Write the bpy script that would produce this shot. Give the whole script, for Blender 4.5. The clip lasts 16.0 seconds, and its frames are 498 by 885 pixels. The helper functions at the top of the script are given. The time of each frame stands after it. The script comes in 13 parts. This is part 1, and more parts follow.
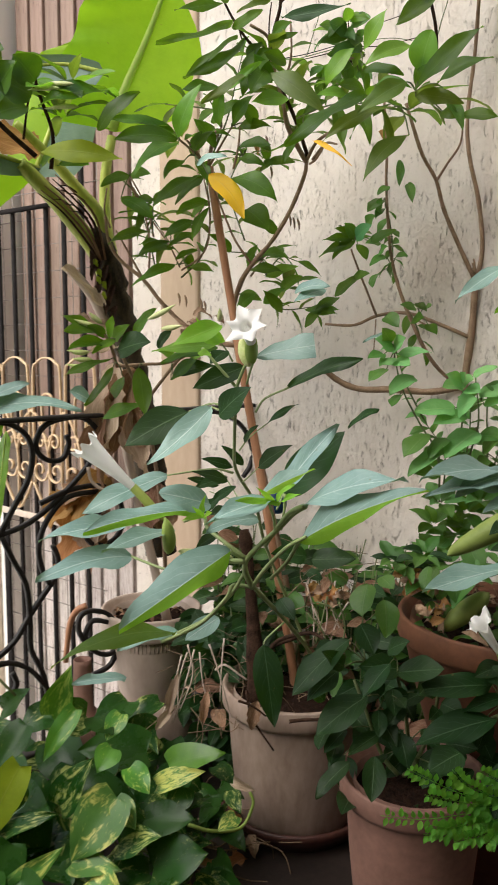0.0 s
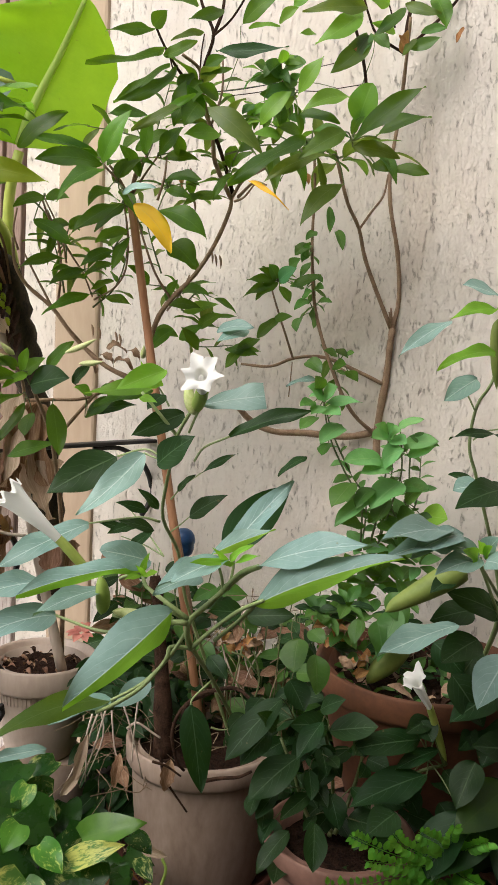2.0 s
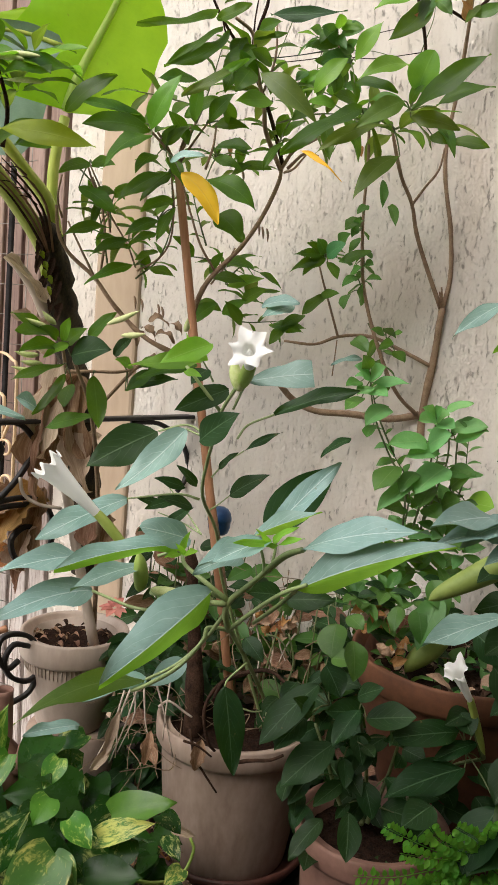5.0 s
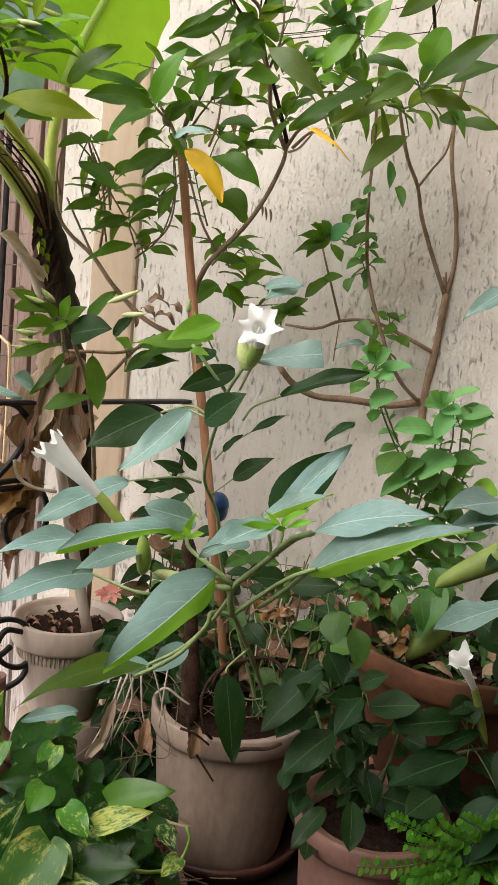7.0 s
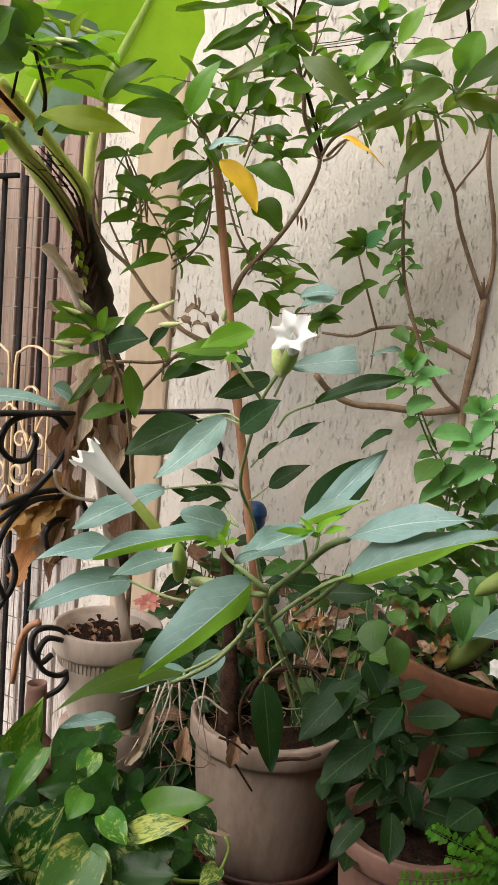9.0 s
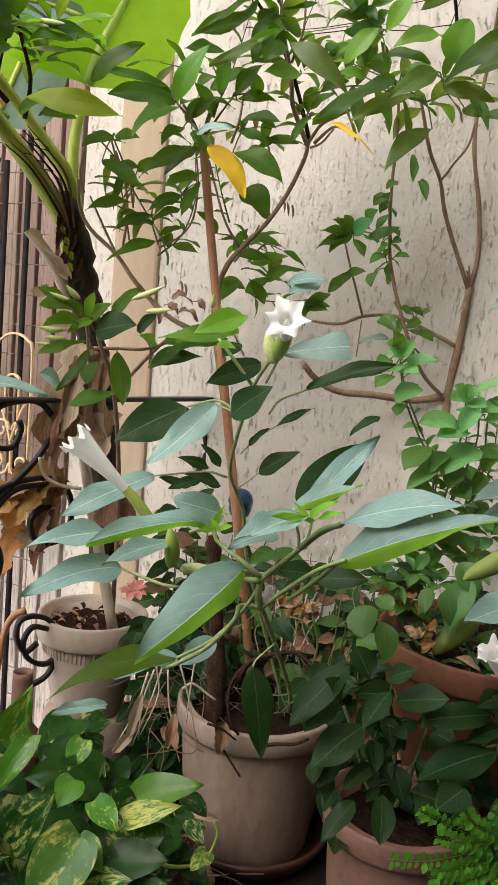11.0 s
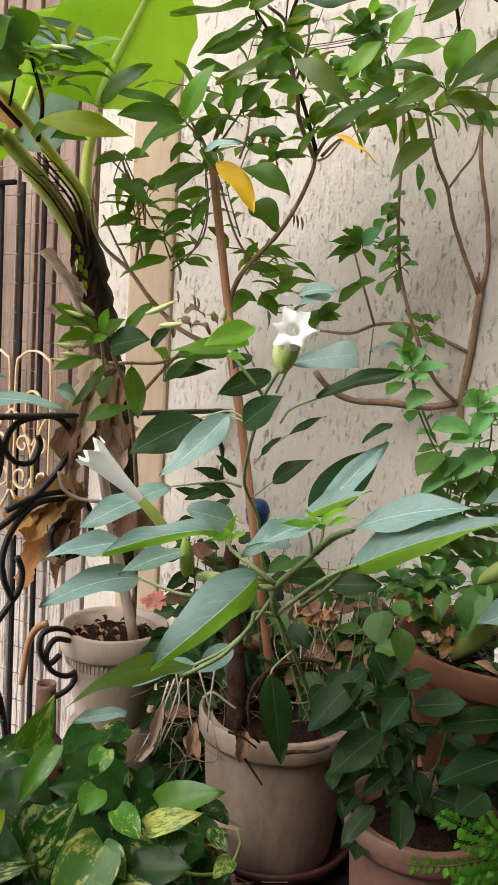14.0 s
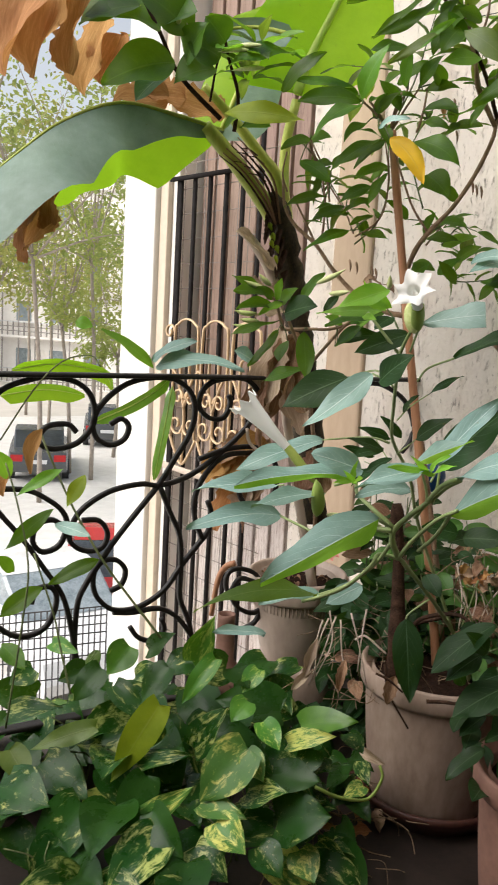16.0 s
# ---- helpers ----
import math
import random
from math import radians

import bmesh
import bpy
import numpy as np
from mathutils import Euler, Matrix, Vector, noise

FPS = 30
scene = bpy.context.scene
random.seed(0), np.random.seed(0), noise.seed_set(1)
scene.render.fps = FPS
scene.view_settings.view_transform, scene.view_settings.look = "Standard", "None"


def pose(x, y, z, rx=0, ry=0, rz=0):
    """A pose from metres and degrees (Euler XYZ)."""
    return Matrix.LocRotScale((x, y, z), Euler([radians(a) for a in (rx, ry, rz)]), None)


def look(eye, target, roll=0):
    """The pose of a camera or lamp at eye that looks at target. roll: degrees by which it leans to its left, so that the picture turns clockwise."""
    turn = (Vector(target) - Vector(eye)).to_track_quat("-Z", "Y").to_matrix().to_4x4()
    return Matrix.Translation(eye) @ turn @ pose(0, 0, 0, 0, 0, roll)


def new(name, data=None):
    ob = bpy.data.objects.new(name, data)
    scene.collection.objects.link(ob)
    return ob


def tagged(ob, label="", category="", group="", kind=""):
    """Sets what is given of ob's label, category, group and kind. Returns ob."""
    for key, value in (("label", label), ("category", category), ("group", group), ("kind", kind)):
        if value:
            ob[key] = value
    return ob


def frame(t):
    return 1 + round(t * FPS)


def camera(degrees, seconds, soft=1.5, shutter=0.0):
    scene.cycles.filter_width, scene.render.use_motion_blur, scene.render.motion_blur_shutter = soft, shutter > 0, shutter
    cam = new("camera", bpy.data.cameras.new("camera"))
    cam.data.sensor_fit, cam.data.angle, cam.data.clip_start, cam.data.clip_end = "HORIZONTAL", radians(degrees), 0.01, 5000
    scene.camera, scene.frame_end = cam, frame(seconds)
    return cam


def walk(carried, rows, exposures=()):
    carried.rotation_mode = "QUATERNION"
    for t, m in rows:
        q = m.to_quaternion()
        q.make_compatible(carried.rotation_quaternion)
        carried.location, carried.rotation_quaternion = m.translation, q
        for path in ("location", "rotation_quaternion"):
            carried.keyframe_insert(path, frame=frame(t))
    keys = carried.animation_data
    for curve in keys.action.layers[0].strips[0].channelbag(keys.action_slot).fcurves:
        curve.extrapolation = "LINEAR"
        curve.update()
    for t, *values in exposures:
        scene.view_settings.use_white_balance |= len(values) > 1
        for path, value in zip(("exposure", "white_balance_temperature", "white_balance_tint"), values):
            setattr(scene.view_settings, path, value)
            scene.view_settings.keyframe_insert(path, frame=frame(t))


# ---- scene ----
cam = camera(34.0, 16.0, soft=0.5, shutter=0.4)
# seconds, place in metres, pitch, roll and yaw in degrees
PATH = [
    (0, 0.0000, -0.0000, 1.1000, -6.94, -0.21, 0.00),
    (0.5, -0.0965, 0.0402, 1.1208, -6.71, -1.80, -5.38),
    (1, -0.1201, 0.0438, 1.1311, -5.75, -1.93, -8.54),
    (1.5, -0.1429, 0.0686, 1.1367, -5.45, -2.09, -9.69),
    (2, -0.1660, 0.0868, 1.1445, -5.38, -2.99, -10.86),
    (2.5, -0.1689, 0.1119, 1.1360, -6.36, -2.68, -10.93),
    (3, -0.1691, 0.1332, 1.1351, -7.00, -2.79, -9.88),
    (3.5, -0.1611, 0.1339, 1.1314, -6.76, -2.82, -9.34),
    (4, -0.1723, 0.1312, 1.1393, -6.70, -4.52, -8.43),
    (4.2, -0.1664, 0.1282, 1.1417, -6.86, -4.15, -8.09),
    (6.3, -0.2154, 0.1474, 1.1154, -7.37, -5.52, -9.63),
    (6.5, -0.2093, 0.1599, 1.1117, -7.96, -5.08, -9.30),
    (7, -0.2112, 0.1615, 1.1148, -7.49, -5.50, -9.56),
    (7.5, -0.2023, 0.1712, 1.1124, -7.43, -4.20, -8.75),
    (8, -0.1852, 0.1818, 1.1091, -7.58, -4.18, -8.46),
    (8.5, -0.1856, 0.1678, 1.1091, -7.47, -4.62, -7.67),
    (9, -0.2000, 0.1584, 1.1074, -6.88, -4.71, -6.68),
    (9.2, -0.1996, 0.1587, 1.1063, -6.84, -4.92, -7.30),
    (11.3, -0.2277, 0.1612, 1.0988, -7.45, -4.80, -8.60),
    (11.5, -0.2222, 0.1549, 1.1009, -6.97, -4.52, -8.69),
    (12, -0.1960, 0.1461, 1.1038, -6.48, -4.33, -9.32),
    (12.5, -0.1885, 0.1462, 1.0983, -6.87, -3.70, -8.51),
    (13, -0.1895, 0.1411, 1.0994, -7.12, -3.88, -9.12),
    (13.5, -0.1913, 0.1410, 1.0946, -7.23, -3.54, -8.11),
    (14, -0.2109, 0.1380, 1.0978, -6.64, -3.45, -6.99),
    (14.5, -0.1532, 0.1048, 1.0953, -6.97, -2.03, -4.98),
    (15, -0.0639, 0.0513, 1.0907, -7.58, -2.31, 2.02),
    (15.5, 0.0002, 0.0150, 1.0796, -8.10, -3.84, 8.75),
    (16, 0.0141, 0.0017, 1.0735, -8.83, -3.27, 11.98),
]
walk(cam, [(t, pose(x, y, z, 90 + pitch, roll, yaw)) for t, x, y, z, pitch, roll, yaw in PATH])

# ---- light ----
world = bpy.data.worlds.new("sky")
scene.world = world
world.use_nodes = True
wn = world.node_tree
sky = wn.nodes.new("ShaderNodeTexSky")
sky.sky_type, sky.sun_disc = "NISHITA", False
sky.sun_elevation, sky.sun_rotation = radians(50), radians(-123)
sky.air_density, sky.dust_density, sky.ozone_density = 1.0, 3.0, 1.0
haze = wn.nodes.new("ShaderNodeHueSaturation")
haze.inputs["Saturation"].default_value = 0.32
haze.inputs["Value"].default_value = 1.3
wn.links.new(sky.outputs[0], haze.inputs["Color"])
wn.links.new(haze.outputs[0], wn.nodes["Background"].inputs[0])
wn.nodes["Background"].inputs[1].default_value = 0.15
sun_data = bpy.data.lights.new("sun", "SUN")
sun_data.energy, sun_data.angle, sun_data.color = 3.3, radians(56), (1.0, 0.93, 0.87)
sun = new("sun", sun_data)
sun.matrix_world = look((-5.1, -3.3, 7.2), (0, 0, 0))
scene.view_settings.exposure = 0.04

# ---- materials ----


class Nodes:
    """A short way to write node trees."""

    def __init__(self, name):
        self.mat = bpy.data.materials.new(name)
        self.mat.use_nodes = True
        self.tree = self.mat.node_tree
        self.bsdf = self.tree.nodes["Principled BSDF"]
        self.out = self.tree.nodes["Material Output"]

    def add(self, kind, **values):
        node = self.tree.nodes.new(kind)
        for key, value in values.items():
            if key in node.inputs:
                node.inputs[key].default_value = value
        return node

    def link(self, a, b):
        self.tree.links.new(a, b)

    def coords(self, scale=(1, 1, 1), which="Object"):
        tc, mp = self.add("ShaderNodeTexCoord"), self.add("ShaderNodeMapping")
        mp.inputs["Scale"].default_value = scale
        self.link(tc.outputs[which], mp.inputs[0])
        return mp.outputs[0]

    def noise(self, vec, scale, detail=4, rough=0.6):
        n = self.add("ShaderNodeTexNoise", Scale=scale, Detail=detail, Roughness=rough)
        self.link(vec, n.inputs["Vector"])
        return n.outputs["Fac"]

    def ramp(self, fac, stops):
        r = self.add("ShaderNodeValToRGB")
        while len(r.color_ramp.elements) < len(stops):
            r.color_ramp.elements.new(0.5)
        for e, (pos, col) in zip(r.color_ramp.elements, stops):
            e.position = pos
            e.color = (*col, 1) if len(col) == 3 else col
        self.link(fac, r.inputs[0])
        return r.outputs[0]

    def mask(self, fac, lo, hi):
        m = self.add("ShaderNodeMapRange")
        m.inputs[1].default_value, m.inputs[2].default_value = lo, hi
        self.link(fac, m.inputs[0])
        return m.outputs[0]

    def math(self, op, a, b=0.0):
        m = self.add("ShaderNodeMath")
        m.operation = op
        for i, v in enumerate((a, b)):
            if isinstance(v, (int, float)):
                m.inputs[i].default_value = v
            else:
                self.link(v, m.inputs[i])
        return m.outputs[0]

    def mix(self, fac, a, b, blend="MIX"):
        m = self.add("ShaderNodeMix")
        m.data_type, m.blend_type = "RGBA", blend
        for i, v in ((0, fac), (6, a), (7, b)):
            if isinstance(v, (int, float)):
                m.inputs[i].default_value = v
            elif isinstance(v, tuple):
                m.inputs[i].default_value = (*v, 1) if len(v) == 3 else v
            else:
                self.link(v, m.inputs[i])
        return m.outputs[2]

    def random(self):
        return self.add("ShaderNodeObjectInfo").outputs["Random"]

    def vary(self, col, amount=0.25, hue=0.02):
        rnd = self.random()
        hs = self.add("ShaderNodeHueSaturation")
        self.link(self.math("ADD", self.math("MULTIPLY", rnd, 2 * hue), 0.5 - hue), hs.inputs["Hue"])
        self.link(self.math("ADD", self.math("MULTIPLY", self.math("FRACT", self.math("MULTIPLY", rnd, 7.3)), 2 * amount), 1 - amount), hs.inputs["Value"])
        self.link(col, hs.inputs["Color"])
        return hs.outputs[0]

    def done(self, col, rough=0.6, bump=None, strength=0.3, distance=0.002, metal=0.0, spec=0.5):
        b = self.bsdf
        if isinstance(col, tuple):
            b.inputs["Base Color"].default_value = (*col, 1)
        else:
            self.link(col, b.inputs["Base Color"])
        if isinstance(rough, (int, float)):
            b.inputs["Roughness"].default_value = rough
        else:
            self.link(rough, b.inputs["Roughness"])
        b.inputs["Metallic"].default_value = metal
        b.inputs["Specular IOR Level"].default_value = spec
        if bump is not None:
            bp = self.add("ShaderNodeBump", Strength=strength, Distance=distance)
            self.link(bump, bp.inputs["Height"])
            self.link(bp.outputs[0], b.inputs["Normal"])
        return self.mat


def leaf_material(name, dark, light, vein, ribs=9, rough=0.42, through_light=0.3, glow=(0.25, 0.5, 0.04), vein_strength=0.6, patches=None, spec=0.5, slant=0.35, patch_at=(0.56, 0.62), hue=0.015, amount=0.25, streaks=False):
    """Leaf: u runs from the stalk to the tip, v across. Side veins slant towards the tip."""
    n = Nodes(name)
    tc = n.add("ShaderNodeTexCoord")
    sep = n.add("ShaderNodeSeparateXYZ")
    n.link(tc.outputs["UV"], sep.inputs[0])
    u, v = sep.outputs[0], sep.outputs[1]
    across = n.math("ABSOLUTE", n.math("SUBTRACT", v, 0.5))
    midrib = n.mask(across, 0.026, 0.008)
    sweep = n.math("MULTIPLY", n.math("POWER", across, 1.5), slant * 1.9)
    wander = n.math("MULTIPLY", n.noise(tc.outputs["UV"], 5.0, 2), 0.7 / ribs)
    saw = n.math("FRACT", n.math("MULTIPLY", n.math("ADD", n.math("SUBTRACT", u, sweep), wander), ribs))
    side = n.mask(n.math("ABSOLUTE", n.math("SUBTRACT", saw, 0.5)), 0.07, 0.01)
    side = n.math("MULTIPLY", side, n.mask(across, 0.5, 0.15))
    veins = n.math("MAXIMUM", midrib, n.math("MULTIPLY", side, 0.4))
    obj = n.coords()
    blot = n.noise(obj, 22, 5, 0.65)
    fine = n.noise(obj, 260, 3)
    col = n.mix(n.mask(blot, 0.3, 0.72), dark, light)
    col = n.mix(n.math("MULTIPLY", n.mask(fine, 0.35, 0.8), 0.18), col, light)
    if streaks:
        uvm = n.add("ShaderNodeMapping")
        uvm.inputs["Scale"].default_value = (3.5, 15, 1)
        n.link(tc.outputs["UV"], uvm.inputs[0])
        line = n.noise(uvm.outputs[0], 1.0, 5, 0.7)
        col = n.mix(n.mask(line, 0.3, 0.75), tuple(0.8 * c for c in dark), light)
        veins = n.mask(line, 0.5, 0.62)
    if patches:
        # cream flecks drawn out along the blade, other ones on each leaf
        big = n.add("ShaderNodeTexNoise", Scale=1.0, Detail=8.0, Roughness=0.74, Distortion=0.5)
        uvp = n.add("ShaderNodeMapping")
        uvp.inputs["Scale"].default_value = (3.4, 4.4, 1)
        n.link(tc.outputs["UV"], uvp.inputs[0])
        loc = n.add("ShaderNodeVectorMath")
        loc.operation = "ADD"
        n.link(uvp.outputs[0], loc.inputs[0])
        n.link(n.math("MULTIPLY", n.random(), 53.0), loc.inputs[1])
        n.link(loc.outputs[0], big.inputs["Vector"])
        shift = n.math("ADD", big.outputs["Fac"], n.math("MULTIPLY", n.math("SUBTRACT", n.random(), 0.5), 0.16))
        col = n.mix(n.math("MULTIPLY", n.mask(shift, *patch_at), 0.9), col, patches)
    col = n.mix(n.math("MULTIPLY", veins, vein_strength), col, vein)
    # brown nibbled spots
    spots = n.mask(n.noise(obj, 75, 2, 0.5), 0.73, 0.78)
    col = n.mix(n.math("MULTIPLY", spots, 0.55), col, (0.16, 0.12, 0.04))
    col = n.vary(col, amount, hue)
    height = n.math("ADD", n.math("MULTIPLY", veins, -min(0.8, 1.4 * vein_strength)), n.math("MULTIPLY", fine, 0.35))
    n.done(col, n.math("ADD", rough, n.math("MULTIPLY", blot, 0.16)), height, 0.5, 0.002, spec=spec)
    tr = n.add("ShaderNodeBsdfTranslucent")
    n.link(n.mix(0.6, col, glow), tr.inputs[0])
    ms = n.add("ShaderNodeMixShader", Fac=through_light)
    n.link(n.bsdf.outputs[0], ms.inputs[1])
    n.link(tr.outputs[0], ms.inputs[2])
    n.link(ms.outputs[0], n.out.inputs[0])
    return n.mat


def plain(name, a, b, scale=20, rough=0.6, bump=0.3, metal=0.0, distance=0.002, fine=8.0, spec=0.5, stretch=(1, 1, 1), vary=0.0):
    """Two colours mixed by noise at two scales, with fine relief."""
    n = Nodes(name)
    o = n.coords(stretch)
    big, small = n.noise(o, scale, 5, 0.65), n.noise(o, scale * fine, 3)
    f = n.math("ADD", n.math("MULTIPLY", big, 0.7), n.math("MULTIPLY", small, 0.3))
    col = n.mix(n.mask(f, 0.36, 0.66), a, b)
    if vary:
        col = n.vary(col, vary, 0.01)
    return n.done(col, n.math("ADD", rough - 0.08, n.math("MULTIPLY", big, 0.16)), f, bump, distance, metal, spec)


SHADOW_PATCH_AT = (0.609, -0.477, 1.324)


def stucco_material():
    n = Nodes("stucco_paint")
    o = n.coords()
    # short ragged scars dragged down through the wet plaster
    warp = n.add("ShaderNodeTexNoise", Scale=105.0, Detail=5.0, Roughness=0.66, Distortion=0.5)
    n.link(n.coords((1, 1, 0.36)), warp.inputs["Vector"])
    drag = warp.outputs["Fac"]
    gate = n.mask(n.noise(o, 7, 4, 0.7), 0.34, 0.60)
    scar = n.math("MULTIPLY", n.mask(drag, 0.588, 0.645), n.math("ADD", n.math("MULTIPLY", gate, 0.85), 0.15))
    lump = n.noise(n.coords((1, 1, 0.6)), 85, 8, 0.78)
    broad = n.noise(o, 2.4, 4)
    col = n.mix(n.mask(broad, 0.3, 0.7), (0.91, 0.815, 0.715), (0.94, 0.875, 0.80))
    # scars and hollows coloured darker: dirt plus the shade of the relief
    col = n.mix(n.math("MULTIPLY", scar, 0.5), col, (0.24, 0.18, 0.14))
    col = n.mix(n.math("MULTIPLY", n.mask(lump, 0.46, 0.34), 0.16), col, (0.50, 0.40, 0.32))
    streak = n.noise(n.coords((3.0, 3.0, 0.25)), 3.2, 4)
    col = n.mix(n.math("MULTIPLY", n.mask(streak, 0.52, 0.75), 0.3), col, (0.66, 0.52, 0.40))
    # one tan patch: the climber's soft shadow put into the wall colour
    off = n.add("ShaderNodeVectorMath")
    off.operation = "SUBTRACT"
    off.inputs[1].default_value = SHADOW_PATCH_AT
    n.link(o, off.inputs[0])
    far = n.add("ShaderNodeVectorMath")
    far.operation = "LENGTH"
    n.link(off.outputs[0], far.inputs[0])
    patch = n.mask(n.math("ADD", far.outputs["Value"], n.math("MULTIPLY", n.noise(o, 12, 4), 0.16)), 0.20, 0.10)
    col = n.mix(n.math("MULTIPLY", patch, 0.30), col, (0.50, 0.36, 0.25))
    h = n.math("ADD", n.math("MULTIPLY", lump, 0.9), n.math("MULTIPLY", scar, -1.5))
    return n.done(col, 0.85, h, 0.9, 0.014, spec=0.2)


STUCCO = stucco_material()
TAN_PAINT = plain("tan_paint", (0.42, 0.31, 0.215), (0.51, 0.39, 0.28), 5, 0.8, 0.25, stretch=(1, 1, 0.3))
WHITE_PAINT = plain("white_paint", (0.78, 0.74, 0.69), (0.84, 0.81, 0.76), 4, 0.75, 0.2, stretch=(1, 1, 0.3))
CREAM_PAINT = plain("cream_paint", (0.66, 0.55, 0.43), (0.74, 0.63, 0.50), 5, 0.75, 0.2)


def plank_material():
    """Brown boards with dark grain lines, paler near their feet: daylight and dust put into the colour."""
    n = Nodes("plank_wood")
    o = n.coords((3, 3, 0.22))
    big, small = n.noise(o, 9, 5, 0.65), n.noise(o, 62, 4, 0.7)
    f = n.math("ADD", n.math("MULTIPLY", big, 0.65), n.math("MULTIPLY", small, 0.35))
    col = n.mix(n.mask(f, 0.34, 0.66), (0.20, 0.125, 0.095), (0.43, 0.30, 0.245))
    geo = n.add("ShaderNodeNewGeometry")
    sep = n.add("ShaderNodeSeparateXYZ")
    n.link(geo.outputs["Position"], sep.inputs[0])
    level = n.math("ADD", sep.outputs[2], n.math("MULTIPLY", n.noise(o, 4, 5, 0.7), 0.5))
    bright_foot = n.math("MULTIPLY", n.mask(level, 1.0, 0.55), n.mask(small, 0.3, 0.55))
    col = n.mix(n.math("MULTIPLY", bright_foot, 0.85), col, (0.78, 0.72, 0.68))
    col = n.mix(n.math("MULTIPLY", n.mask(small, 0.40, 0.34), 0.6), col, (0.07, 0.045, 0.035))
    col = n.vary(col, 0.18, 0.01)
    return n.done(col, 0.72, f, 0.6, 0.003)


PLANK = plank_material()
IRON = plain("black_iron", (0.012, 0.011, 0.011), (0.035, 0.03, 0.028), 60, 0.5, 0.35, 0.0, 0.001, spec=0.3)
GOLD = plain("gold_iron", (0.62, 0.44, 0.26), (0.76, 0.58, 0.38), 50, 0.45, 0.3, 0.25, 0.001)
GREY_BAR = plain("grey_iron", (0.012, 0.011, 0.011), (0.03, 0.026, 0.025), 40, 0.8, 0.3, spec=0.06)
WIRE = plain("mesh_wire", (0.20, 0.17, 0.15), (0.32, 0.28, 0.25), 60, 0.5, 0.2)
TERRACOTTA = plain("terracotta", (0.080, 0.024, 0.010), (0.14, 0.045, 0.020), 9, 0.75, 0.4, vary=0.05)
PINK_CLAY = plain("pink_clay", (0.17, 0.085, 0.06), (0.25, 0.13, 0.096), 8, 0.7, 0.35)
BEIGE_POT = plain("beige_pot", (0.27, 0.19, 0.145), (0.42, 0.315, 0.25), 7, 0.65, 0.4, stretch=(1, 1, 0.4))
IVORY_POT = plain("ivory_pot", (0.40, 0.31, 0.25), (0.52, 0.42, 0.345), 7, 0.5, 0.25, stretch=(1, 1, 0.4))
RED_SAUCER = plain("red_saucer", (0.045, 0.015, 0.011), (0.09, 0.03, 0.02), 12, 0.55, 0.3)
SOIL = plain("soil", (0.012, 0.007, 0.005), (0.05, 0.026, 0.017), 60, 0.95, 1.0, distance=0.012, fine=4, spec=0.08)
STICK = plain("brown_stick", (0.36, 0.16, 0.08), (0.52, 0.26, 0.14), 22, 0.6, 0.4, stretch=(1, 1, 0.2))
PALE_STICK = plain("pale_stick", (0.48, 0.39, 0.31), (0.62, 0.52, 0.43), 18, 0.7, 0.4, stretch=(1, 1, 0.2))
BARK = plain("bark", (0.22, 0.135, 0.08), (0.40, 0.27, 0.175), 45, 0.8, 0.6, distance=0.003)
DARK_BARK = plain("dark_bark", (0.016, 0.009, 0.006), (0.085, 0.045, 0.028), 40, 0.9, 1.0, distance=0.008, spec=0.12)
TWIG = plain("green_twig", (0.075, 0.11, 0.03), (0.17, 0.19, 0.07), 40, 0.6, 0.4)
DATURA_STEM = plain("datura_stem", (0.22, 0.29, 0.10), (0.34, 0.42, 0.19), 35, 0.55, 0.3)
BANANA_STEM = plain("banana_stem", (0.26, 0.36, 0.04), (0.52, 0.56, 0.10), 11, 0.5, 0.35, stretch=(1, 1, 0.3))
BANANA_TRUNK = plain("banana_trunk", (0.012, 0.010, 0.007), (0.085, 0.06, 0.03), 40, 0.9, 1.0, distance=0.006, stretch=(1, 1, 0.4))
CONCRETE = plain("concrete", (0.05, 0.04, 0.034), (0.11, 0.09, 0.078), 6, 0.85, 0.4)
HOUSE_PAINT = plain("house_paint", (0.20, 0.15, 0.11), (0.28, 0.21, 0.16), 3, 0.85, 0.2)
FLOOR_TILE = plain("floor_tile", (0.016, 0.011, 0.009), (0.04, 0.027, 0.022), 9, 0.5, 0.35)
BLUE_PLASTIC = plain("blue_plastic", (0.008, 0.045, 0.14), (0.016, 0.075, 0.21), 18, 0.35, 0.1)
BLACK_PLASTIC = plain("black_hose", (0.015, 0.014, 0.013), (0.03, 0.028, 0.025), 30, 0.5, 0.2)

# pale sky sheen is put into this base colour; glossy leaves elsewhere share it
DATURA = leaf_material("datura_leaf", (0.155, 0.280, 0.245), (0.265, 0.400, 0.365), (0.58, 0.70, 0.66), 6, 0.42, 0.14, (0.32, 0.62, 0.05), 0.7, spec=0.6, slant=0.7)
# rolled lower face; light through the blade is put into its bright green
DATURA_UNDER = leaf_material("datura_leaf_underside", (0.16, 0.38, 0.030), (0.26, 0.50, 0.05), (0.40, 0.58, 0.20), 6, 0.5, 0.45, (0.40, 0.80, 0.04), 0.5, spec=0.25, slant=0.7, amount=0.1)
# leaves in shade: the shade is put into this dark green; broadleaf shares it
DATURA_DARK = leaf_material("dark_shaded_leaf", (0.005, 0.022, 0.005), (0.016, 0.050, 0.012), (0.17, 0.28, 0.13), 6, 0.42, 0.14, (0.20, 0.48, 0.03), 0.35, spec=0.24, slant=0.7)
